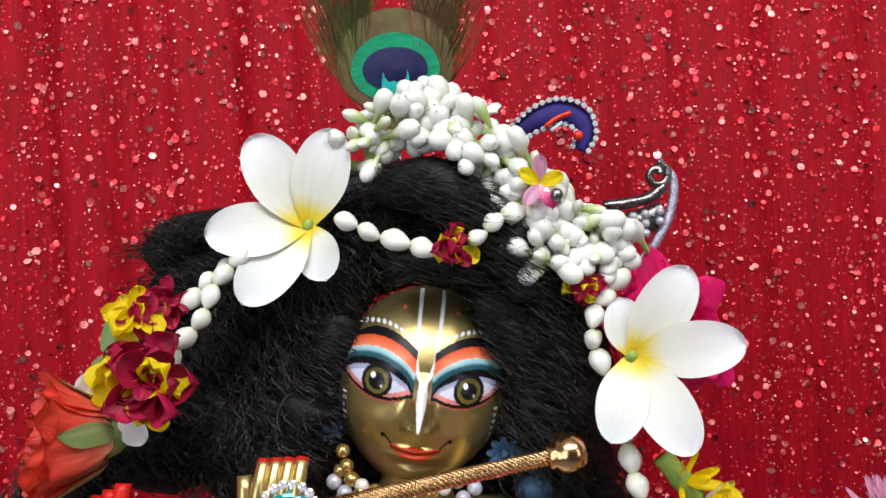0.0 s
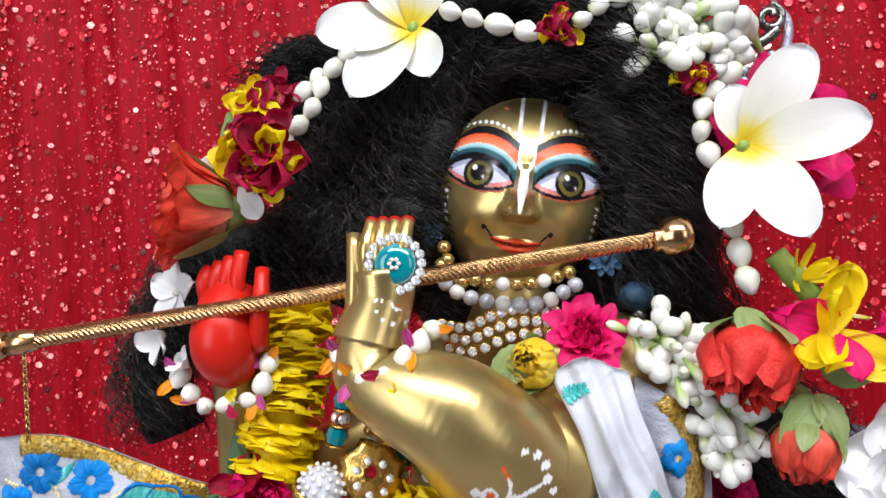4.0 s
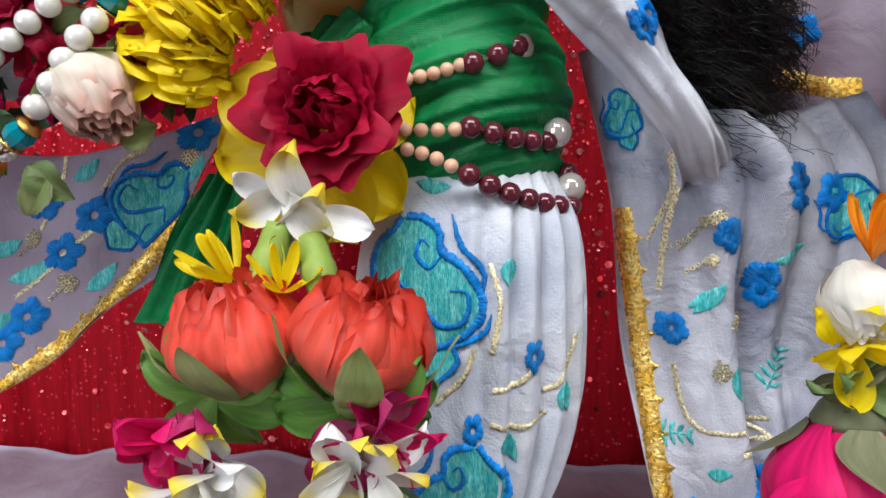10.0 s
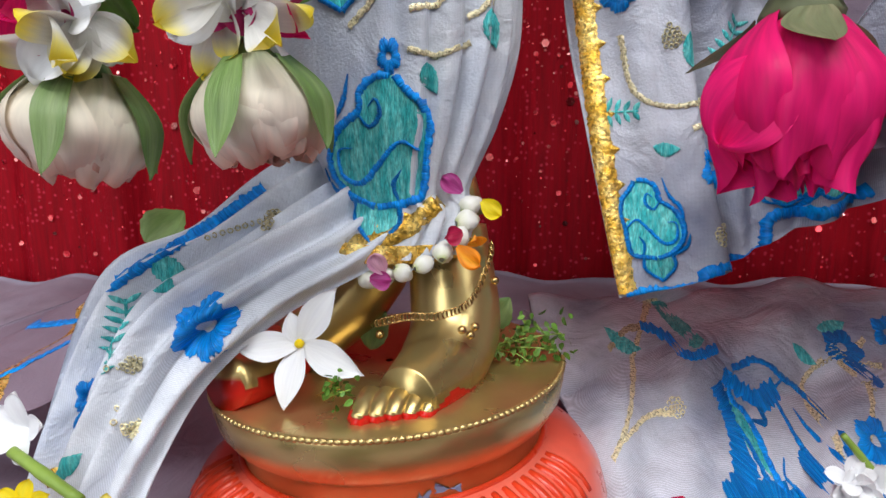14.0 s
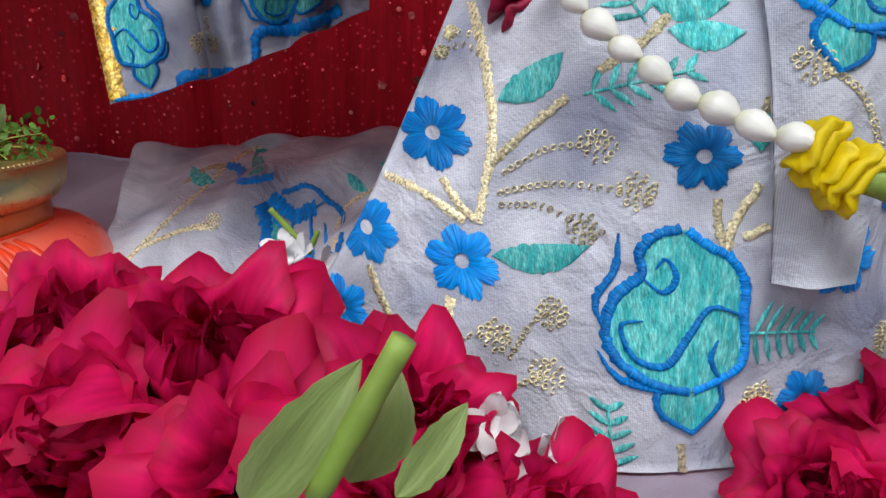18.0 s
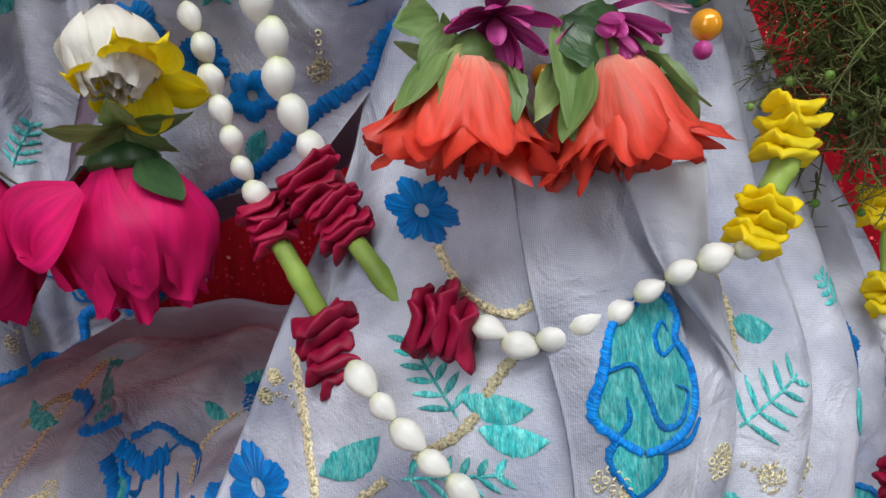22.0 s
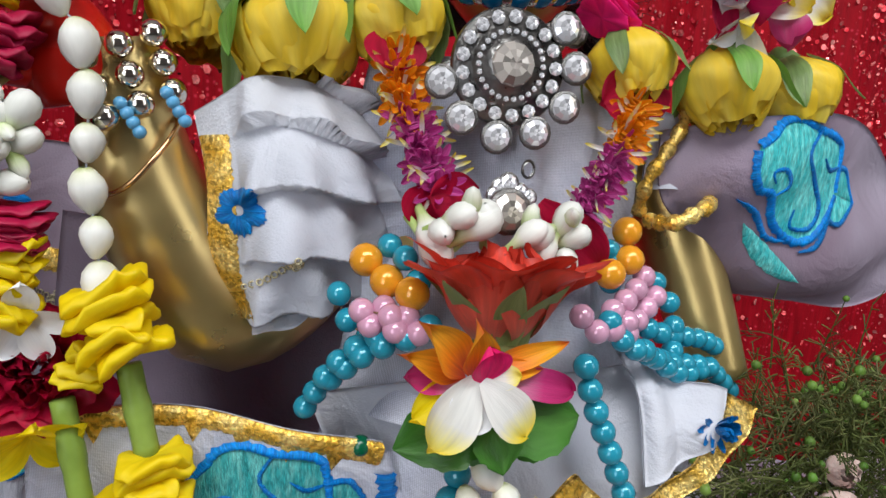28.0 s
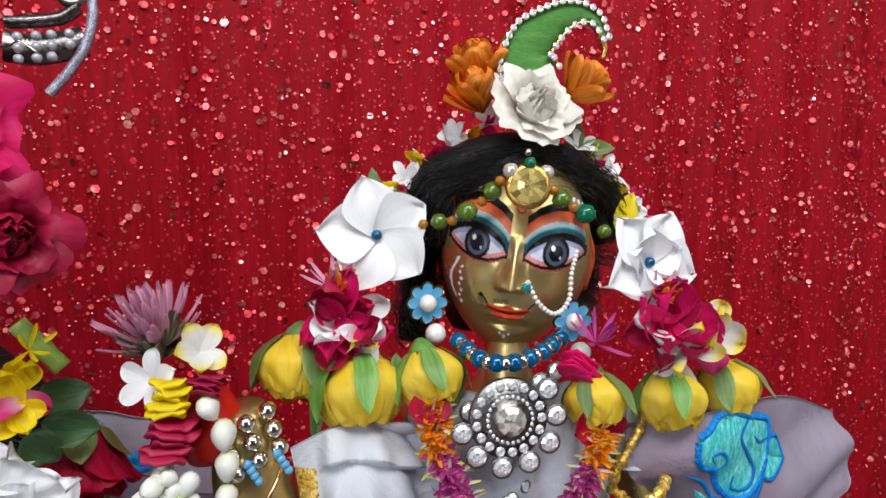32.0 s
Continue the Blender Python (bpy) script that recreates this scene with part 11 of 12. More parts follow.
for p0, p1, w_ in (((0.4587, -0.1650, 0.4404), (0.4303, -0.1680, 0.4329), 0.026), ((0.4612, -0.1680, 0.4410), (0.4987, -0.1650, 0.4362), 0.028), ((0.4604, -0.1700, 0.4396), (0.4636, -0.1780, 0.4257), 0.018), ((0.4607, -0.1650, 0.4386), (0.4446, -0.1650, 0.4265), 0.020), ((0.4664, -0.1650, 0.4385), (0.4895, -0.1650, 0.4250), 0.020)):
    one_leaf(g, p0, p1, w_, FRESH_LEAF, (0.1, -1, 0.5), wavy=0.05)
bud_cluster([(0.4518, -0.1300, 0.4964), (0.4596, -0.1380, 0.4957), (0.4691, -0.1350, 0.4971)], 0.010, 0.0101, 9, "white tuberose buds above the coral rose", 24, green=0.2)
bud_cluster([(0.4848, -0.1350, 0.4908), (0.4975, -0.1320, 0.4944), (0.5041, -0.1300, 0.4853)], 0.010, 0.0105, 9, "white tuberose buds beside the crystal drop", 25, green=0.2)

# pearl nets over the hips
def pearl_net(label, rows_, mat, size):
    ob = thing("pearl_net", label=label, category="belt")
    for r_ in rows_:
        bead_strand(r_, size, mat, "", parent=ob)


pearl_net("turquoise pearl belt draped over the hip", [[(0.4488, -0.1380, 0.4617), (0.4310, -0.1280, 0.4553), (0.4185, -0.1180, 0.4417), (0.4098, -0.1050, 0.4212)], [(0.4413, -0.1360, 0.4573), (0.4290, -0.1280, 0.4501), (0.4180, -0.1150, 0.4362)], [(0.4215, -0.1100, 0.4676), (0.4234, -0.1120, 0.4593), (0.4306, -0.1200, 0.4526)], [(0.4393, -0.1150, 0.4866), (0.4433, -0.1250, 0.4833), (0.4464, -0.1300, 0.4760)]], TURQ_PEARL, 0.0096)
pearl_net("turquoise pearl belt draped over the far hip", [[(0.5234, -0.1350, 0.4590), (0.5322, -0.1350, 0.4492), (0.5597, -0.1250, 0.4364), (0.5895, -0.1150, 0.4279), (0.6135, -0.1050, 0.4107)], [(0.5330, -0.1280, 0.4587), (0.5591, -0.1200, 0.4475), (0.5887, -0.1100, 0.4398), (0.6099, -0.1000, 0.4294)], [(0.5609, -0.1100, 0.4675), (0.5675, -0.1150, 0.4557), (0.5659, -0.1200, 0.4393)], [(0.5426, -0.1320, 0.4451), (0.5662, -0.1250, 0.4308), (0.5911, -0.1150, 0.4278)], [(0.5252, -0.1150, 0.4842), (0.5381, -0.1120, 0.4810), (0.5315, -0.1200, 0.4709)]], TURQ_PEARL, 0.0097)
pearl_net("pink pearl cluster on the belt", [[(0.4266, -0.1280, 0.4659), (0.4355, -0.1340, 0.4652), (0.4448, -0.1380, 0.4598)], [(0.4294, -0.1300, 0.4612), (0.4371, -0.1360, 0.4606)], [(0.4348, -0.1280, 0.4666), (0.4416, -0.1340, 0.4649)]], PINK_PEARL, 0.0094)
pearl_net("pink pearl cluster on the far hip belt", [[(0.5089, -0.1380, 0.4628), (0.5182, -0.1380, 0.4556), (0.5332, -0.1320, 0.4575)], [(0.5262, -0.1320, 0.4625), (0.5394, -0.1250, 0.4671), (0.5490, -0.1180, 0.4723)], [(0.5337, -0.1320, 0.4528), (0.5457, -0.1250, 0.4596), (0.5542, -0.1200, 0.4640)]], PINK_PEARL, 0.0097)
pearl_net("orange pearls on the belt", [[(0.4305, -0.1150, 0.4814), (0.4346, -0.1200, 0.4761), (0.4439, -0.1320, 0.4725)], [(0.5439, -0.1100, 0.4903), (0.5449, -0.1150, 0.4815), (0.5279, -0.1250, 0.4757)]], ORANGE_PEARL, 0.0128)

# arms: cuffs, bracelets and sleeves
LSLEEVE = cloth_thing("ruffled_sleeve", "ruffled white chiffon sleeve with a gold cuff", "sleeve", [[(0.3704, -0.0750, 0.5323), (0.3951, -0.0850, 0.5457), (0.4239, -0.0800, 0.5427), (0.4412, -0.0700, 0.5335)], [(0.3748, -0.0850, 0.5056), (0.3986, -0.1000, 0.5087), (0.4244, -0.0950, 0.5161), (0.4423, -0.0800, 0.5119)], [(0.3744, -0.0850, 0.4736), (0.4033, -0.1000, 0.4772), (0.4280, -0.0920, 0.4851), (0.4429, -0.0800, 0.4907)], [(0.3763, -0.0700, 0.4408), (0.3952, -0.0850, 0.4473), (0.4147, -0.0850, 0.4546), (0.4375, -0.0700, 0.4713)]], 90, 110, lambda u, v: (0.0085 * ((v * 4.2 + 0.25 * math.sin(5 * u)) % 1) + 0.0030 * math.sin(24 * u + 2.3 * int(v * 4.2 + 0.25 * math.sin(5 * u))) * ((v * 4.2 + 0.25 * math.sin(5 * u)) % 1)) * mask(u, 0.18, 0.3), PLAIN_WHITE)
LSLEEVE.gold_edge([(0.3775, -0.0850, 0.5240), (0.3790, -0.0900, 0.5056), (0.3800, -0.0880, 0.4860), (0.3815, -0.0880, 0.4680), (0.3860, -0.0800, 0.4520)], 0.0110, False)
LSLEEVE.flower((0.3858, -0.0900, 0.4968), 0.010, 0.2, 5)
LSLEEVE.sequins(((0.3880, -0.0900, 0.4670), (0.4066, -0.0900, 0.4782)), 0.003)
ob = thing("bell_bracelet", label="silver bells and blue beads bracelet on the arm", category="bracelet")
for k in range(9):
    p = Vector((0.3427, -0.0920, 0.5289)).lerp(Vector((0.3644, -0.0850, 0.5387)), (k % 3) / 2) + Vector((-0.003 * (k // 3), -0.002, 0.010 * (k // 3)))
    part("bell", bead_mesh(STEEL), None, ob, m=Matrix.Translation(p) @ Matrix.Scale(0.0098, 4))
for k in range(8):
    p = Vector((0.3478, -0.0950, 0.5338)).lerp(Vector((0.3544, -0.0950, 0.5227)), k / 7) + Vector((0.014 * (k % 2), 0, 0.006 * (k % 2)))
    part("blue_bead", bead_mesh(ENAMEL_BLUE), None, ob, m=Matrix.Translation(p) @ Matrix.Scale(0.0048, 4))
ob = thing("thin_bangle", label="thin gold bangle round the forearm", category="bangle")
part("ring", tube([(0.3375, -0.0850, 0.5002), (0.3480, -0.0950, 0.5049), (0.3583, -0.0950, 0.5158), (0.3653, -0.0850, 0.5271), (0.3624, -0.0700, 0.5315)], 0.0011, 6, 30), ROSE_GOLD, ob)
RSLEEVE = cloth_thing("wide_sleeve", "mauve chiffon sleeve with a teal embroidered motif", "sleeve", [[(0.5693, -0.0900, 0.5332), (0.6128, -0.1050, 0.5410), (0.6822, -0.0900, 0.5416), (0.7764, -0.0500, 0.5096)], [(0.5689, -0.0950, 0.5060), (0.6112, -0.1120, 0.5089), (0.6777, -0.1000, 0.5065), (0.7936, -0.0500, 0.4747)], [(0.5955, -0.0900, 0.4797), (0.6349, -0.1000, 0.4684), (0.6974, -0.0900, 0.4570), (0.7951, -0.0500, 0.4550)], [(0.6374, -0.0700, 0.4471), (0.6648, -0.0800, 0.4438), (0.7227, -0.0700, 0.4368), (0.7865, -0.0500, 0.4476)]], 50, 36, lambda u, v: 0.004 * math.sin(10 * v + 4 * u), MAUVE_SHADED_CLOTH)
RSLEEVE.paisley((0.6400, -0.1000, 0.5110), 0.0400, 1.3, 1, 0.85)
RSLEEVE.leaf((0.6102, -0.1100, 0.4927), (0.6488, -0.1000, 0.4627), 0.010)
ob = thing("gold_cuff", label="gold cord cuff at the wrist", category="cuff")
part("cord", tube([(0.5605, -0.1000, 0.4936), (0.5605, -0.1180, 0.4950), (0.5751, -0.1180, 0.5010), (0.5887, -0.1050, 0.5022)], lambda v: 0.0032 + 0.0008 * math.sin(40 * v), 8, 30), GOLD_FOIL, ob)
part("cord", tube([(0.5837, -0.0900, 0.5500), (0.5734, -0.1000, 0.5349), (0.5553, -0.1050, 0.5118), (0.5555, -0.1000, 0.4966)], lambda v: 0.0030 + 0.0008 * math.sin(40 * v), 8, 30), GOLD_FOIL, ob)
s = sheet([[(0.5752, -0.0750, 0.5423), (0.5855, -0.0850, 0.5380), (0.6144, -0.0800, 0.5311)], [(0.5627, -0.0900, 0.5049), (0.5750, -0.1000, 0.5071), (0.6092, -0.0900, 0.5092)]], 18, 14, lambda u, v: 0.003 * math.sin(9 * u))
part("inner_sleeve", s, PLAIN_WHITE, ob)

# necklaces
ob = thing("choker", label="teal blue bead choker with silver spacers", category="necklace")
for i, p, d in along([(0.4606, -0.0850, 0.5770), (0.4676, -0.1030, 0.5709), (0.4818, -0.1100, 0.5695), (0.5003, -0.1070, 0.5727), (0.5191, -0.0950, 0.5777)], 17):
    p = p + Vector((0.004, 0.004, 0.011))
    part("bead", bead_mesh(BLUE_BEAD if i % 2 == 0 else STEEL), None, ob, m=place(p, d, 0, 0.0108 if i % 2 == 0 else 0.0088))
ob = thing("crystal_necklace", label="dark silver necklace of round set crystals", category="necklace")
for i, p, d in along([(0.4674, -0.0940, 0.5508), (0.4775, -0.1020, 0.5561), (0.4899, -0.1060, 0.5612), (0.5035, -0.1040, 0.5662), (0.5189, -0.0960, 0.5708)], 5):
    jewel(ob, p, (0.05, -1, 0.1), 0.0052)
ob = thing("crystal_pendant", label="large round silver pendant with rings of crystals", category="pendant")
pc = Vector((0.4820, -0.1160, 0.5536))
pm = place(pc, (-0.12, -1, 0.08), 0, 0.86)
part("back_plate", lathe([(0.001, -0.004), (0.024, -0.003), (0.0255, -0.001), (0.0245, 0.001), (0.0170, 0.0015), (0.0165, 0.0035), (0.0120, 0.0045), (0.0115, 0.0065), (0.001, 0.0065)], 40), SILVER, ob, m=pm)
part("centre_stone", gem(0.0095, 12, 0.5), SMOKE, ob, m=pm @ Matrix.Translation((0, 0, 0.0075)), smooth=False)
for n_, rr, z_, hh in ((26, 0.0142, 0.0013, 0.0045), (17, 0.0208, 0.0031, 0.002)):
    for k in range(n_):
        a = TAU * k / n_
        part("crystal", STONE_MESH, None, ob, m=pm @ Matrix.Translation((rr * math.cos(a), rr * math.sin(a), hh)) @ Matrix.Scale(z_, 4))
for k in range(7):
    a = radians(195 + 200 * k / 6)
    jewel(ob, pm @ Vector((0.0305 * math.cos(a), 0.0305 * math.sin(a), 0.001)), (-0.1, -1, 0.05), 0.0053)
for p, z_ in (((0.4824, -0.1220, 0.5110), 0.0036), ((0.4790, -0.1220, 0.5099), 0.003), ((0.4872, -0.1220, 0.5079), 0.003), ((0.4770, -0.1220, 0.5067), 0.003), ((0.4909, -0.1220, 0.5058), 0.003), ((0.4814, -0.1260, 0.5009), 0.0075)):
    jewel(ob, p, (0, -1, 0.1), z_, SMOKE if z_ > 0.007 else CLEAR)
part("ring_link", lathe([(0.0028, -0.0006), (0.0038, 0), (0.0028, 0.0006)], 14), SILVER, ob, m=place((0.4911, -0.1200, 0.5163), (0.3, -1, 0)))

# petal garland round the neck
def petal_chain(pts, mats, label, size, seed, n=16):
    ob = thing("aster_garland", label=label, category="garland")
    rnd = random.Random(seed)
    for i, p, d in along(pts, n):
        mt = mats[min(len(mats) - 1, i * len(mats) // n)]
        folded(ob, p - d * size * 0.3, p + d * size * 0.3, size * 1.1, mt, 3, 0.8, i)
        tassel_petals(ob, p, Vector((rnd.uniform(-0.4, 0.4), -1, rnd.uniform(-0.3, 0.3))), size * 1.35, TWO_TONE, 5, 88, 0.12, seed + i, core=0.7)
        tassel_petals(ob, p, Vector((rnd.uniform(-0.4, 0.4), -1, rnd.uniform(-0.3, 0.3))), size * 1.15, mt, 11, 82, 0.24, seed + i + 50, core=0.3)


petal_chain([(0.4443, -0.0980, 0.5547), (0.4443, -0.1050, 0.5392), (0.4514, -0.1120, 0.5217), (0.4562, -0.1180, 0.5089)], [ORANGE, ORANGE, PURPLE, PURPLE, PURPLE], "garland of orange and purple aster petals", 0.0114, 41, 11)
petal_chain([(0.5340, -0.1200, 0.5412), (0.5287, -0.1220, 0.5268), (0.5193, -0.1220, 0.5098), (0.5145, -0.1220, 0.5025)], [ORANGE, ORANGE, PURPLE, PURPLE, PURPLE], "second garland of orange and purple aster petals", 0.0107, 42, 10)
g = thing("crimson_petals", label="crimson petals in the neck garland", category="petals")
for p0, p1, w_ in (((0.4422, -0.0950, 0.5661), (0.4415, -0.1100, 0.5514), 0.024), ((0.4550, -0.1180, 0.5090), (0.4465, -0.1250, 0.4953), 0.020), ((0.4945, -0.1250, 0.5044), (0.5259, -0.1300, 0.4768), 0.020), ((0.5362, -0.1150, 0.5503), (0.5201, -0.1250, 0.5421), 0.020), ((0.5393, -0.1150, 0.5478), (0.5484, -0.1200, 0.5386), 0.018), ((0.4720, -0.1180, 0.5070), (0.4515, -0.1300, 0.5058), 0.018)):
    one_petal(g, p0, p1, w_, RED_VELVET, ruffle=0.05, curl=0.4)

# yellow roses on the shoulders
for k, (at_, fc, sz_) in enumerate((((0.4084, -0.0750, 0.5651), (0.05, -0.4, -0.95), 0.0280), ((0.3755, -0.0550, 0.5744), (-0.15, -0.4, -0.95), 0.0244), ((0.4456, -0.0850, 0.5713), (0.15, -0.45, -0.9), 0.0212), ((0.5370, -0.1100, 0.5593), (0.0, -0.4, -0.95), 0.0193), ((0.5904, -0.1050, 0.5537), (-0.05, -0.4, -0.95), 0.0230), ((0.6353, -0.0950, 0.5542), (0.15, -0.4, -0.95), 0.0222))):
    rose(at_, fc, sz_ * 1.22, YELLOW_ROSE, "yellow rose bud with green sepals in the shoulder garland", seed=120 + k, layers=BLUNT_LAYERS, ruffle=0.025, sepals=5, sepal_mat=(BROAD_LEAF, LEAF)[k % 2], spin=40 * k, group="yellow roses on the shoulders", sepal_len=1.2)
one = thing("green_leaves", label="narrow green leaves among the yellow roses", category="leaves")
for p0, p1 in (((0.3886, -0.0700, 0.5893), (0.3830, -0.0850, 0.5314)), ((0.4643, -0.0800, 0.5812), (0.4630, -0.0900, 0.5530)), ((0.4285, -0.0800, 0.5833), (0.4263, -0.0900, 0.5500))):
    one_leaf(one, p0, p1, 0.010, LEAF)
for c, fc, sd in (((0.4005, -0.0700, 0.6016), (0, -0.8, 0.3), 1), ((0.5823, -0.1050, 0.5954), (0, -0.8, 0.3), 2)):
    g = thing("petal_cluster", label="crimson, white and orange petal cluster above the yellow roses", category="petals")
    petal_heap(g, c, fc, 0.0300, [MAGENTA, MAROON_PETAL, MAGENTA, JASMINE], 20, sd)
    petal_heap(g, Vector(c) + Vector((0.004, -0.006, -0.012)), (0.1, -0.9, -0.4), 0.0250, [TWO_TONE, JASMINE], 8, sd + 6, 0.6)
    tassel_petals(g, Vector(c) + Vector((-0.004, -0.002, 0.014)), (0, -0.6, 0.8), 0.018, ORANGE, 9, 60, 0.25, sd)
    tassel_petals(g, Vector(c) + Vector((-0.006, -0.002, 0.018)), (-0.2, -0.6, 0.8), 0.020, PINK_PALE, 9, 70, 0.12, sd + 4)
g = thing("petal_cluster", label="white and yellow petals on the shoulder garland", category="petals")
petal_heap(g, (0.6089, -0.1070, 0.5898), (0.3, -0.9, 0.2), 0.0238, [TWO_TONE, PINK_TIP, TWO_TONE], 9, 3)
tassel_petals(g, (0.5387, -0.1050, 0.5882), (0, -0.7, 0.6), 0.022, PURPLE, 14, 75, 0.12, 5)
folded(g, (0.5277, -0.1100, 0.5808), (0.5220, -0.1150, 0.5734), 0.022, MAGENTA, 4, 0.8, 3)

# the lady's hair, head garland and jewels
hair_locks("black_wig", "short wavy black wig on the lady", [
    ([(0.4655, -0.0300, 0.6420), (0.4620, -0.0350, 0.6721), (0.4795, -0.0450, 0.6851), (0.5053, -0.0500, 0.6952), (0.5343, -0.0500, 0.6929), (0.5673, -0.0400, 0.6702), (0.5802, -0.0300, 0.6450)], 0.020),
    ([(0.4831, -0.0450, 0.6723), (0.5049, -0.0600, 0.6850), (0.5397, -0.0550, 0.6763)], 0.018),
    ([(0.4683, 0.0100, 0.6480), (0.4618, 0.0100, 0.6053), (0.4593, 0.0100, 0.5690)], 0.014),
    ([(0.5801, 0.0000, 0.6483), (0.5820, 0.0000, 0.6102), (0.5829, 0.0000, 0.5751)], 0.012),
    ([(0.4898, -0.0050, 0.6478), (0.5316, 0.0000, 0.6400), (0.5672, -0.0050, 0.6324)], 0.044),
    ([(0.4942, -0.0050, 0.6109), (0.5326, 0.0000, 0.6016), (0.5615, -0.0100, 0.6021)], 0.036)], 2200, 17, wave=0.004, turns=2.0)
plumeria((0.4200, -0.0620, 0.6480), (0.05, -1, 0.1), 0.0360, "white crape jasmine with a blue bead heart", mat=JASMINE, centre=BLUE_BEAD, narrow=0.98, point=True, ruffle=0.03, twist=0.25, seed=71, name="jasmine_flower", spin=12, open_=76)
plumeria((0.5728, -0.1000, 0.6333), (0.15, -1, 0.15), 0.0350, "second white crape jasmine with a blue bead heart", mat=JASMINE, centre=BLUE_BEAD, narrow=0.98, point=True, ruffle=0.07, twist=0.3, seed=72, double=True, name="jasmine_flower", spin=40, open_=72)
for pts, sd in (([(0.4258, -0.0400, 0.6667), (0.4428, -0.0300, 0.6785), (0.4598, -0.0300, 0.6953), (0.4807, -0.0300, 0.7076), (0.5021, -0.0300, 0.7168)], 1), ([(0.5581, -0.0400, 0.7012), (0.5745, -0.0400, 0.6878), (0.5881, -0.0450, 0.6740), (0.5937, -0.0500, 0.6600)], 2)):
    g = thing("head_garland", label="head garland of white buds, yellow and magenta petals", category="garland")
    for i, p, d in along(pts, 12 if sd == 1 else 9):
        mt = (JASMINE, YELLOW, MAGENTA, JASMINE)[i % 4]
        loose_petals(g, p, Vector((math.sin(i * 2.1), -0.9, math.cos(i * 1.7))), 0.014, mt, 5, 0.5, 48, i * 40, i)
    leaves(g, pts[0], (-0.3, -0.8, 0.2), 0.024, LEAF, 4, 0.5, 70, 0, sd)
g = thing("green_leaves", label="yellow and green petals beside the jasmine", category="leaves")
one_leaf(g, (0.5759, -0.0600, 0.6498), (0.5903, -0.0600, 0.6737), 0.016, YELLOW)
one_leaf(g, (0.5786, -0.0620, 0.6465), (0.5938, -0.0620, 0.6567), 0.012, LEAF)
one_leaf(g, (0.4372, -0.0400, 0.6780), (0.4193, -0.0400, 0.6587), 0.016, YELLOW)
rose((0.5126, -0.0750, 0.7258), (0.05, -0.9, 0.4), 0.0242, IVORY, "creamy white rose at the base of the crest", seed=130, ruffle=0.06)
ob = mango_ornament("green_mango_crest", "green silk mango-shaped crest with a rhinestone rim", [(0.5130, -0.0600, 0.7443), (0.5109, -0.0600, 0.7574), (0.5234, -0.0600, 0.7715), (0.5399, -0.0600, 0.7810), (0.5552, -0.0600, 0.7789), (0.5626, -0.0600, 0.7676)], GREEN_SILK, lambda v: 0.034 * (1 - v) ** 1.2 + 0.004, None, GOLD, 0.0026)
part("gold_tip", tube([(0.5583, -0.0620, 0.7703), (0.5625, -0.0620, 0.7621), (0.5612, -0.0620, 0.7552)], 0.0018, 6), GOLD, ob)
g = thing("orange_feathers", label="orange feathery petals behind the green crest", category="feather")
for c, fc, sd in (((0.4882, -0.0500, 0.7210), (-0.4, -0.5, 0.7), 1), ((0.5427, -0.0500, 0.7301), (0.5, -0.4, 0.6), 2), ((0.4879, -0.0450, 0.7351), (-0.3, -0.3, 0.9), 3)):
    tassel_petals(g, c, fc, 0.031, ORANGE_FEATHER, 20, 55, 0.52, sd, "feather")


def head_chain():
    ob = thing("head_jewel", label="green and amber glass head chain with a round yellow crystal", category="jewel")
    # The yellow crystal's facets differ in colour value to imitate reflections.
    jewel(ob, (0.4964, -0.1020, 0.6767), (-0.3, -1, 0.15), 0.0105, material("yellow_crystal", (0.80, 0.62, 0.20), 0.06, 0.6, 0.1, 60, island=0.6), GOLD, 16, "round_crystal")
    for k, (p, mt, z_) in enumerate((((0.4804, -0.0900, 0.6739), GREEN_GLASS, 0.011), ((0.4685, -0.0820, 0.6622), GREEN_GLASS, 0.012), ((0.4554, -0.0700, 0.6560), GREEN_GLASS, 0.010), ((0.5183, -0.0980, 0.6700), GREEN_GLASS, 0.011), ((0.5380, -0.0900, 0.6613), EMERALD, 0.012), ((0.5560, -0.0800, 0.6502), GREEN_GLASS, 0.009), ((0.4877, -0.0980, 0.6851), SMOKE, 0.009), ((0.5078, -0.1000, 0.6841), SMOKE, 0.009), ((0.4972, -0.1020, 0.6893), EMERALD, 0.007), ((0.4958, -0.1030, 0.6822), STEEL, 0.005), ((0.4977, -0.0980, 0.6953), STEEL, 0.004),
                                     ((0.4754, -0.0870, 0.6681), AMBER_GLASS, 0.006), ((0.4615, -0.0760, 0.6567), AMBER_GLASS, 0.006), ((0.4473, -0.0650, 0.6543), AMBER_GLASS, 0.006), ((0.5122, -0.1000, 0.6748), AMBER_GLASS, 0.006), ((0.5273, -0.0950, 0.6651), AMBER_GLASS, 0.006), ((0.4829, -0.0950, 0.6795), AMBER_GLASS, 0.006))):
        me = lathe([(0.1, -0.5), (0.42, -0.3), (0.5, 0.0), (0.42, 0.3), (0.1, 0.5)], 8).mesh("glass_bead", mt)
        part("glass_bead", me, None, ob, m=place(p, (1, 0, 0.2), 20 * k, z_), smooth=False)


head_chain()


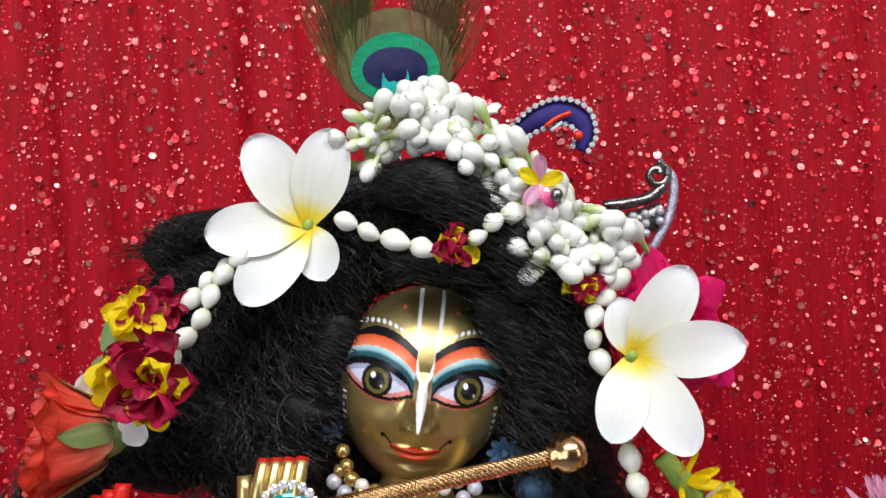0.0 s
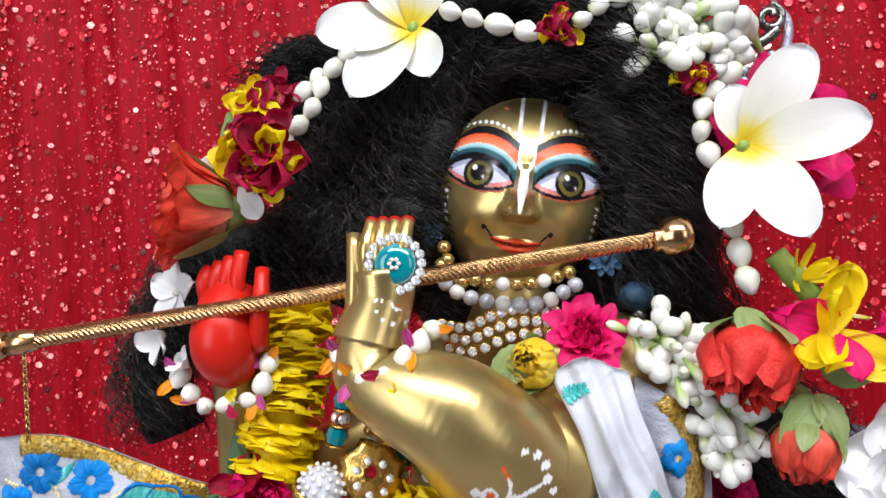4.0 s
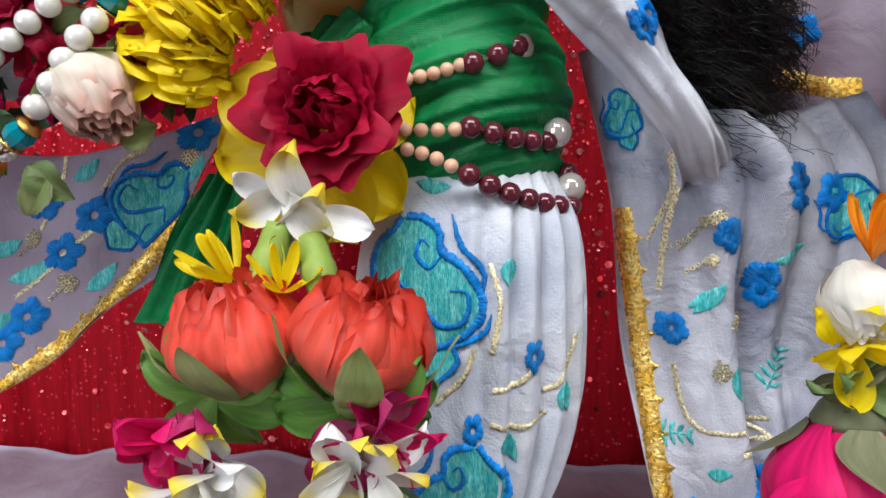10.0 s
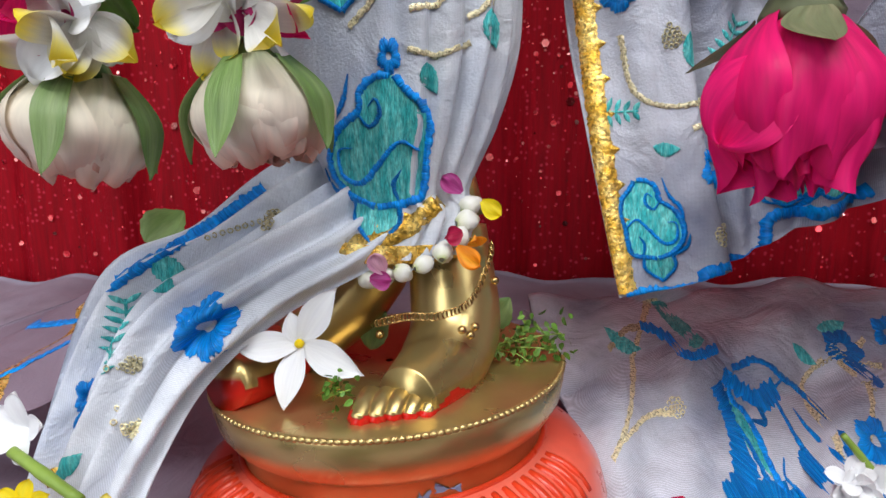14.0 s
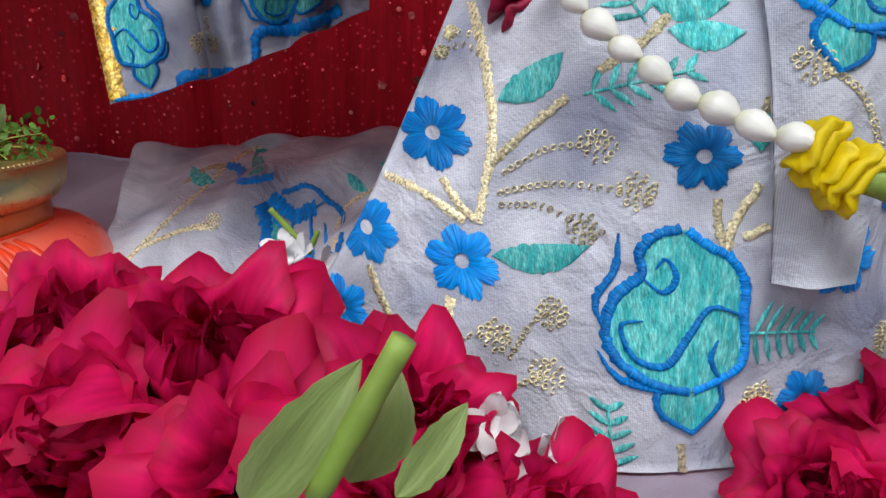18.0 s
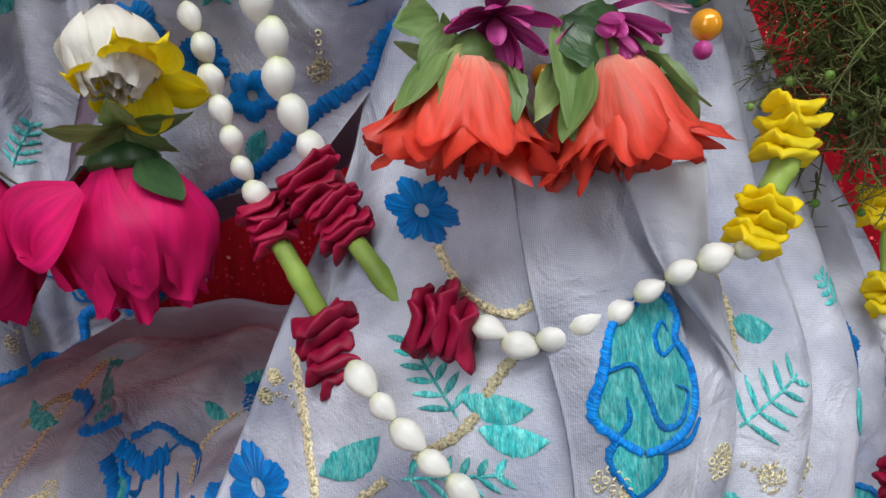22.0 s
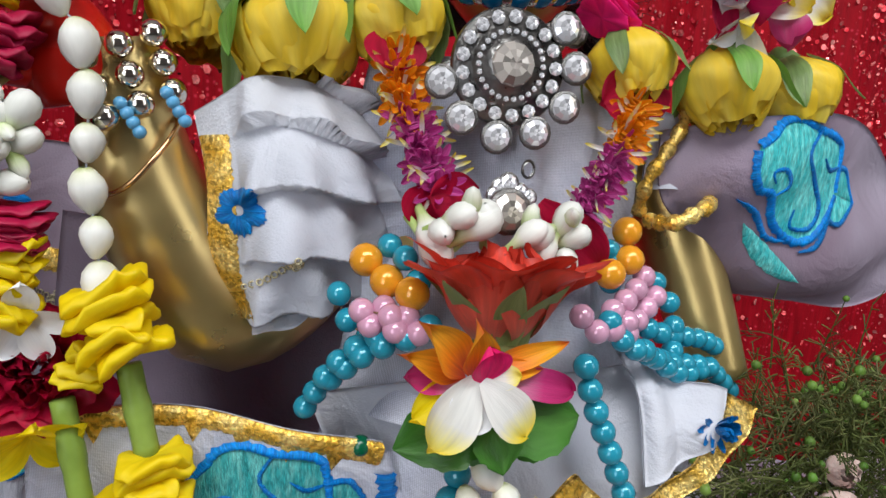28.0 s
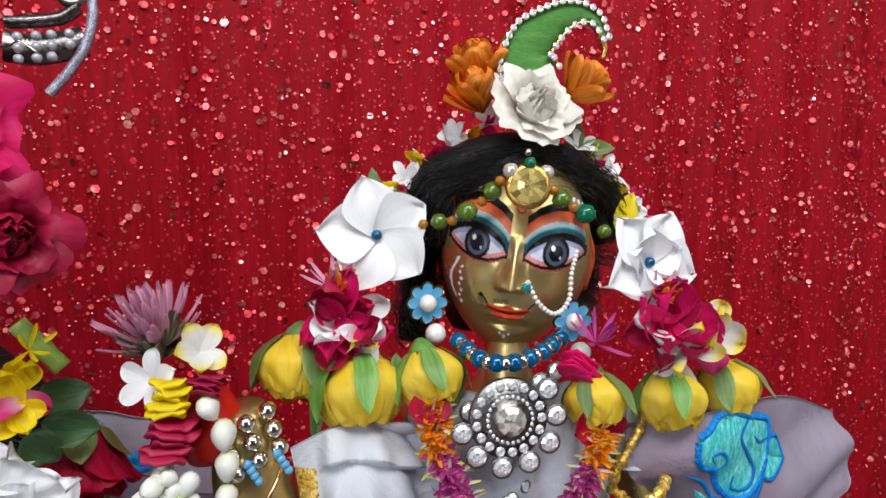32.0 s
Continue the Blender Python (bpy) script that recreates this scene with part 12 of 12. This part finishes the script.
def flower_earring(at, label):
    ob = thing("flower_earring", at=at, label=label, category="earring")
    face = Matrix.Rotation(math.pi / 2, 4, "X")
    me = petal(0.0098, 0.0062, 0.1, 0.0, 0, 0.6).mesh("enamel_petal", ENAMEL_BLUE)
    rim = petal(0.0108, 0.0078, 0.1, 0.0, 0, 0.6).mesh("gold_petal", GOLD)
    for k in range(8):
        r = Matrix.Rotation(TAU * k / 8, 4, "Z")
        part("enamel_petal", me, None, ob, m=face @ r @ Matrix.Translation((0, 0.002, 0.001)))
        part("gold_petal", rim, None, ob, m=face @ r @ Matrix.Translation((0, 0.002, 0.0)))
    part("pearl", bead_mesh(PEARL), None, ob, m=Matrix.Translation((0, -0.003, 0)) @ Matrix.Scale(0.0105, 4))
    part("pearl_drop", bead_mesh(PEARL), None, ob, m=Matrix.Translation((0.005, -0.002, -0.0185)) @ Matrix.Scale(0.0125, 4))


flower_earring((0.4496, -0.0660, 0.6086), "light blue enamel flower earring with pearls")
flower_earring((0.5302, -0.0920, 0.5991), "second light blue enamel flower earring with pearls")
ob = thing("nose_ring", label="nose stud with a chain of tiny pearls to the ear", category="jewel")
bead_strand([(0.4933, -0.1120, 0.6256), (0.4998, -0.1120, 0.6140), (0.5115, -0.1080, 0.6071), (0.5226, -0.1020, 0.6133), (0.5264, -0.0970, 0.6277), (0.5331, -0.0900, 0.6392)], 0.0030, PEARL, "", parent=ob)
jewel(ob, (0.4924, -0.1120, 0.6231), (-0.3, -1, 0), 0.0027, TEAL_GLASS, GOLD)

# the garland hanging from the lady's raised palm
g = thing("palm_garland", label="garland of thistle, folded petals and buds hanging from the raised palm", category="garland")
folded(g, (0.3113, -0.0980, 0.5636), (0.3139, -0.0950, 0.5809), 0.0205, YELLOW, 5, 0.7, 1)
folded(g, (0.3106, -0.1000, 0.5419), (0.3128, -0.0980, 0.5608), 0.0251, MAROON_PETAL, 5, 0.8, 2)
folded(g, (0.3271, -0.0980, 0.5729), (0.3296, -0.0950, 0.5825), 0.0180, MAROON_PETAL, 4, 0.8, 3)
bud_strand([(0.3299, -0.1000, 0.5666), (0.3360, -0.1000, 0.5581), (0.3374, -0.1000, 0.5471), (0.3387, -0.1000, 0.5333), (0.3371, -0.1000, 0.5113), (0.3381, -0.1000, 0.4980), (0.3394, -0.1020, 0.4875), (0.3402, -0.1040, 0.4725)], 0.0149, "", parent=g, seed=44, fat=1.05)
loose_petals(g, (0.3029, -0.0850, 0.5777), (-0.5, -0.8, 0.2), 0.0182, JASMINE, 5, 0.6, 60, 0, 4)
loose_petals(g, (0.3254, -0.0850, 0.5911), (0.2, -0.8, 0.5), 0.0171, TWO_TONE, 5, 0.7, 55, 20, 5)
folded(g, (0.3405, -0.1060, 0.4733), (0.3499, -0.1100, 0.4468), 0.0308, YELLOW, 5, 0.8, 4)
bud_cluster([(0.3102, -0.0980, 0.5347), (0.3100, -0.1000, 0.5207), (0.3092, -0.1000, 0.5061)], 0.012, 0.0088, 24, "bunch of white tuberose buds under the palm", 45, green=0.3)
g2 = thing("palm_garland_lower", label="folded maroon and yellow petals hanging below the palm", category="garland")
folded(g2, (0.3099, -0.1000, 0.4846), (0.3107, -0.1000, 0.4996), 0.0277, MAROON_PETAL, 5, 0.8, 5)
folded(g2, (0.3049, -0.1000, 0.4585), (0.3073, -0.1000, 0.4869), 0.0289, YELLOW, 6, 0.8, 6)
rose((0.3159, -0.0950, 0.4385), (0.1, -0.9, 0.2), 0.0234, RED_VELVET, "dark red rose in the palm garland", seed=140, ruffle=0.08)
loose_petals(g2, (0.3151, -0.1000, 0.4609), (0.1, -0.8, -0.4), 0.0183, JASMINE, 5, 0.6, 60, 0, 7)
loose_petals(g2, (0.3140, -0.1000, 0.4174), (0.2, -0.8, -0.4), 0.0206, YELLOW, 5, 0.7, 60, 0, 8, ruffle=0.08)
folded(g2, (0.3123, -0.1000, 0.4690), (0.3150, -0.1000, 0.4845), 0.0160, YELLOW, 5, 0.8, 8)
folded(g2, (0.3133, -0.1000, 0.4846), (0.3157, -0.1000, 0.4960), 0.0195, MAROON_PETAL, 4, 0.8, 9)
folded(g2, (0.3316, -0.1030, 0.4362), (0.3376, -0.1030, 0.4504), 0.0183, YELLOW, 3, 0.8, 10)
ob = thing("thistle_flower", label="pale pink thistle flower with a green base", category="flower")
tassel_petals(ob, (0.3047, -0.0600, 0.5881), (-0.25, -0.35, 0.9), 0.0380, PINK_PALE, 52, 62, 0.13, 12, core=0.15)
tassel_petals(ob, (0.3051, -0.0640, 0.5833), (-0.2, -0.4, 0.9), 0.0270, DRY_LEAF, 44, 62, 0.15, 13, core=0.2)

# neighbours seen past the flute player's shoulder and between the figures
rose((0.2600, -0.0600, 0.5300), (0.1, -0.45, -0.9), 0.0260, RED_VELVET, "red rose with dark leaves in the shoulder garland", seed=151, layers=CUP_LAYERS, sepals=6, sepal_mat=LEAF, sepal_len=0.8)
rose((0.2600, -0.1400, 0.6553), (0.5, -0.8, 0.1), 0.0180, MAROON_PETAL, "crimson rose at the outer end of the shoulder garland", seed=152, layers=GARDEN_LAYERS, ruffle=0.08)
plumeria((0.2440, -0.1000, 0.5270), (0.2, -1, 0.1), 0.0290, "white jasmine flower at the outer end of the shoulder garland", mat=JASMINE, centre=BUD, narrow=1.0, ruffle=0.14, twist=0.3, seed=153, name="jasmine_flower", double=True)
g = thing("garland_petals", label="yellow petals, green stalk and leaves at the garland's outer end", category="petals")
petal_heap(g, (0.2490, -0.1000, 0.5790), (0.3, -1, 0.2), 0.0190, [YELLOW, YELLOW, PINK_TIP], 8, 41)
stem(g, (0.2480, -0.0950, 0.6120), (0.2660, -0.0950, 0.5900), 0.0045)
tassel_petals(g, (0.2540, -0.1000, 0.6000), (0.4, -0.7, 0.4), 0.014, YELLOW, 6, 80, 0.16, 43)
for p0, p1 in (((0.2560, -0.0950, 0.5640), (0.2800, -0.0900, 0.5560)), ((0.2500, -0.0950, 0.5600), (0.2620, -0.0950, 0.5440)), ((0.2520, -0.0900, 0.5720), (0.2760, -0.0850, 0.5760))):
    one_leaf(g, p0, p1, 0.020, DARK_LEAF, wavy=0.08)
# feathery greenery with berries beside the skirt
def fern_bush():
    ob = thing("feathery_greenery", label="feathery green foliage with small round berries and pink buds", category="plant")
    rnd = random.Random(8)
    s, bb = Shape(), Shape()
    berry = ball(1.0, 6, 5)
    base = [Vector((0.6722, -0.1200, 0.3933)), Vector((0.6470, -0.1300, 0.3644)), Vector((0.6403, -0.1200, 0.3907)), Vector((0.6528, -0.1200, 0.3150)), Vector((0.7021, -0.1000, 0.3780)), Vector((0.6006, -0.1250, 0.3644)), Vector((0.6157, -0.1300, 0.3326)), Vector((0.6322, -0.1300, 0.3082)), Vector((0.6319, -0.1300, 0.3445))]
    for k in range(860):
        b = base[k % 9] + Vector((rnd.gauss(0.015, 0.012), rnd.gauss(0, 0.015), rnd.gauss(0, 0.014)))
        d = Vector((rnd.gauss(-0.8, 0.7), rnd.gauss(-0.5, 0.5), rnd.gauss(0.25, 0.7))).normalized()
        ln = rnd.uniform(0.018, 0.045)
        mid = b + d * ln * 0.5 + Vector((0, 0, rnd.uniform(-0.003, 0.006)))
        s.add(tube([b, mid, b + d * ln], lambda v: 0.0006 * (1 - 0.6 * v), 3, 6, caps=False))
        for j in range(9):
            v = rnd.uniform(0.3, 1.0)
            p = b.lerp(b + d * ln, v)
            e = p + (d + Vector((rnd.gauss(0, 0.7), rnd.gauss(0, 0.7), rnd.gauss(0, 0.7)))).normalized() * rnd.uniform(0.004, 0.010)
            s.add(tube([p, e], 0.00032, 3, 2, caps=False))
        if k % 5 == 0:
            bb.add(berry, Matrix.Translation(b + d * ln) @ Matrix.Scale(rnd.uniform(0.0016, 0.0026), 4))
    tagged(part("fronds", s, MOSS, ob), kind="stuff")
    tagged(part("berries", bb, FRESH, ob, "small round green berries"), kind="stuff")
    return ob


fern_bush()
for k, (p, z_) in enumerate((((0.6404, -0.1500, 0.3679), 85), ((0.6477, -0.1500, 0.3374), 75), ((0.6449, -0.1450, 0.3866), 60), ((0.6293, -0.1500, 0.3654), 70))):
    rose(p, (-0.5, -0.8, 0.1), 0.0002 * z_ * 0.75, material("blush_bud", (0.80, 0.62, 0.56), 0.5, 0, 0.1, 60, 0.2, 250, second=(0.78, 0.48, 0.44)), "pale pink rose bud in the greenery", seed=160 + k, layers=BUD_LAYERS, group="pale pink buds", ruffle=0.02)
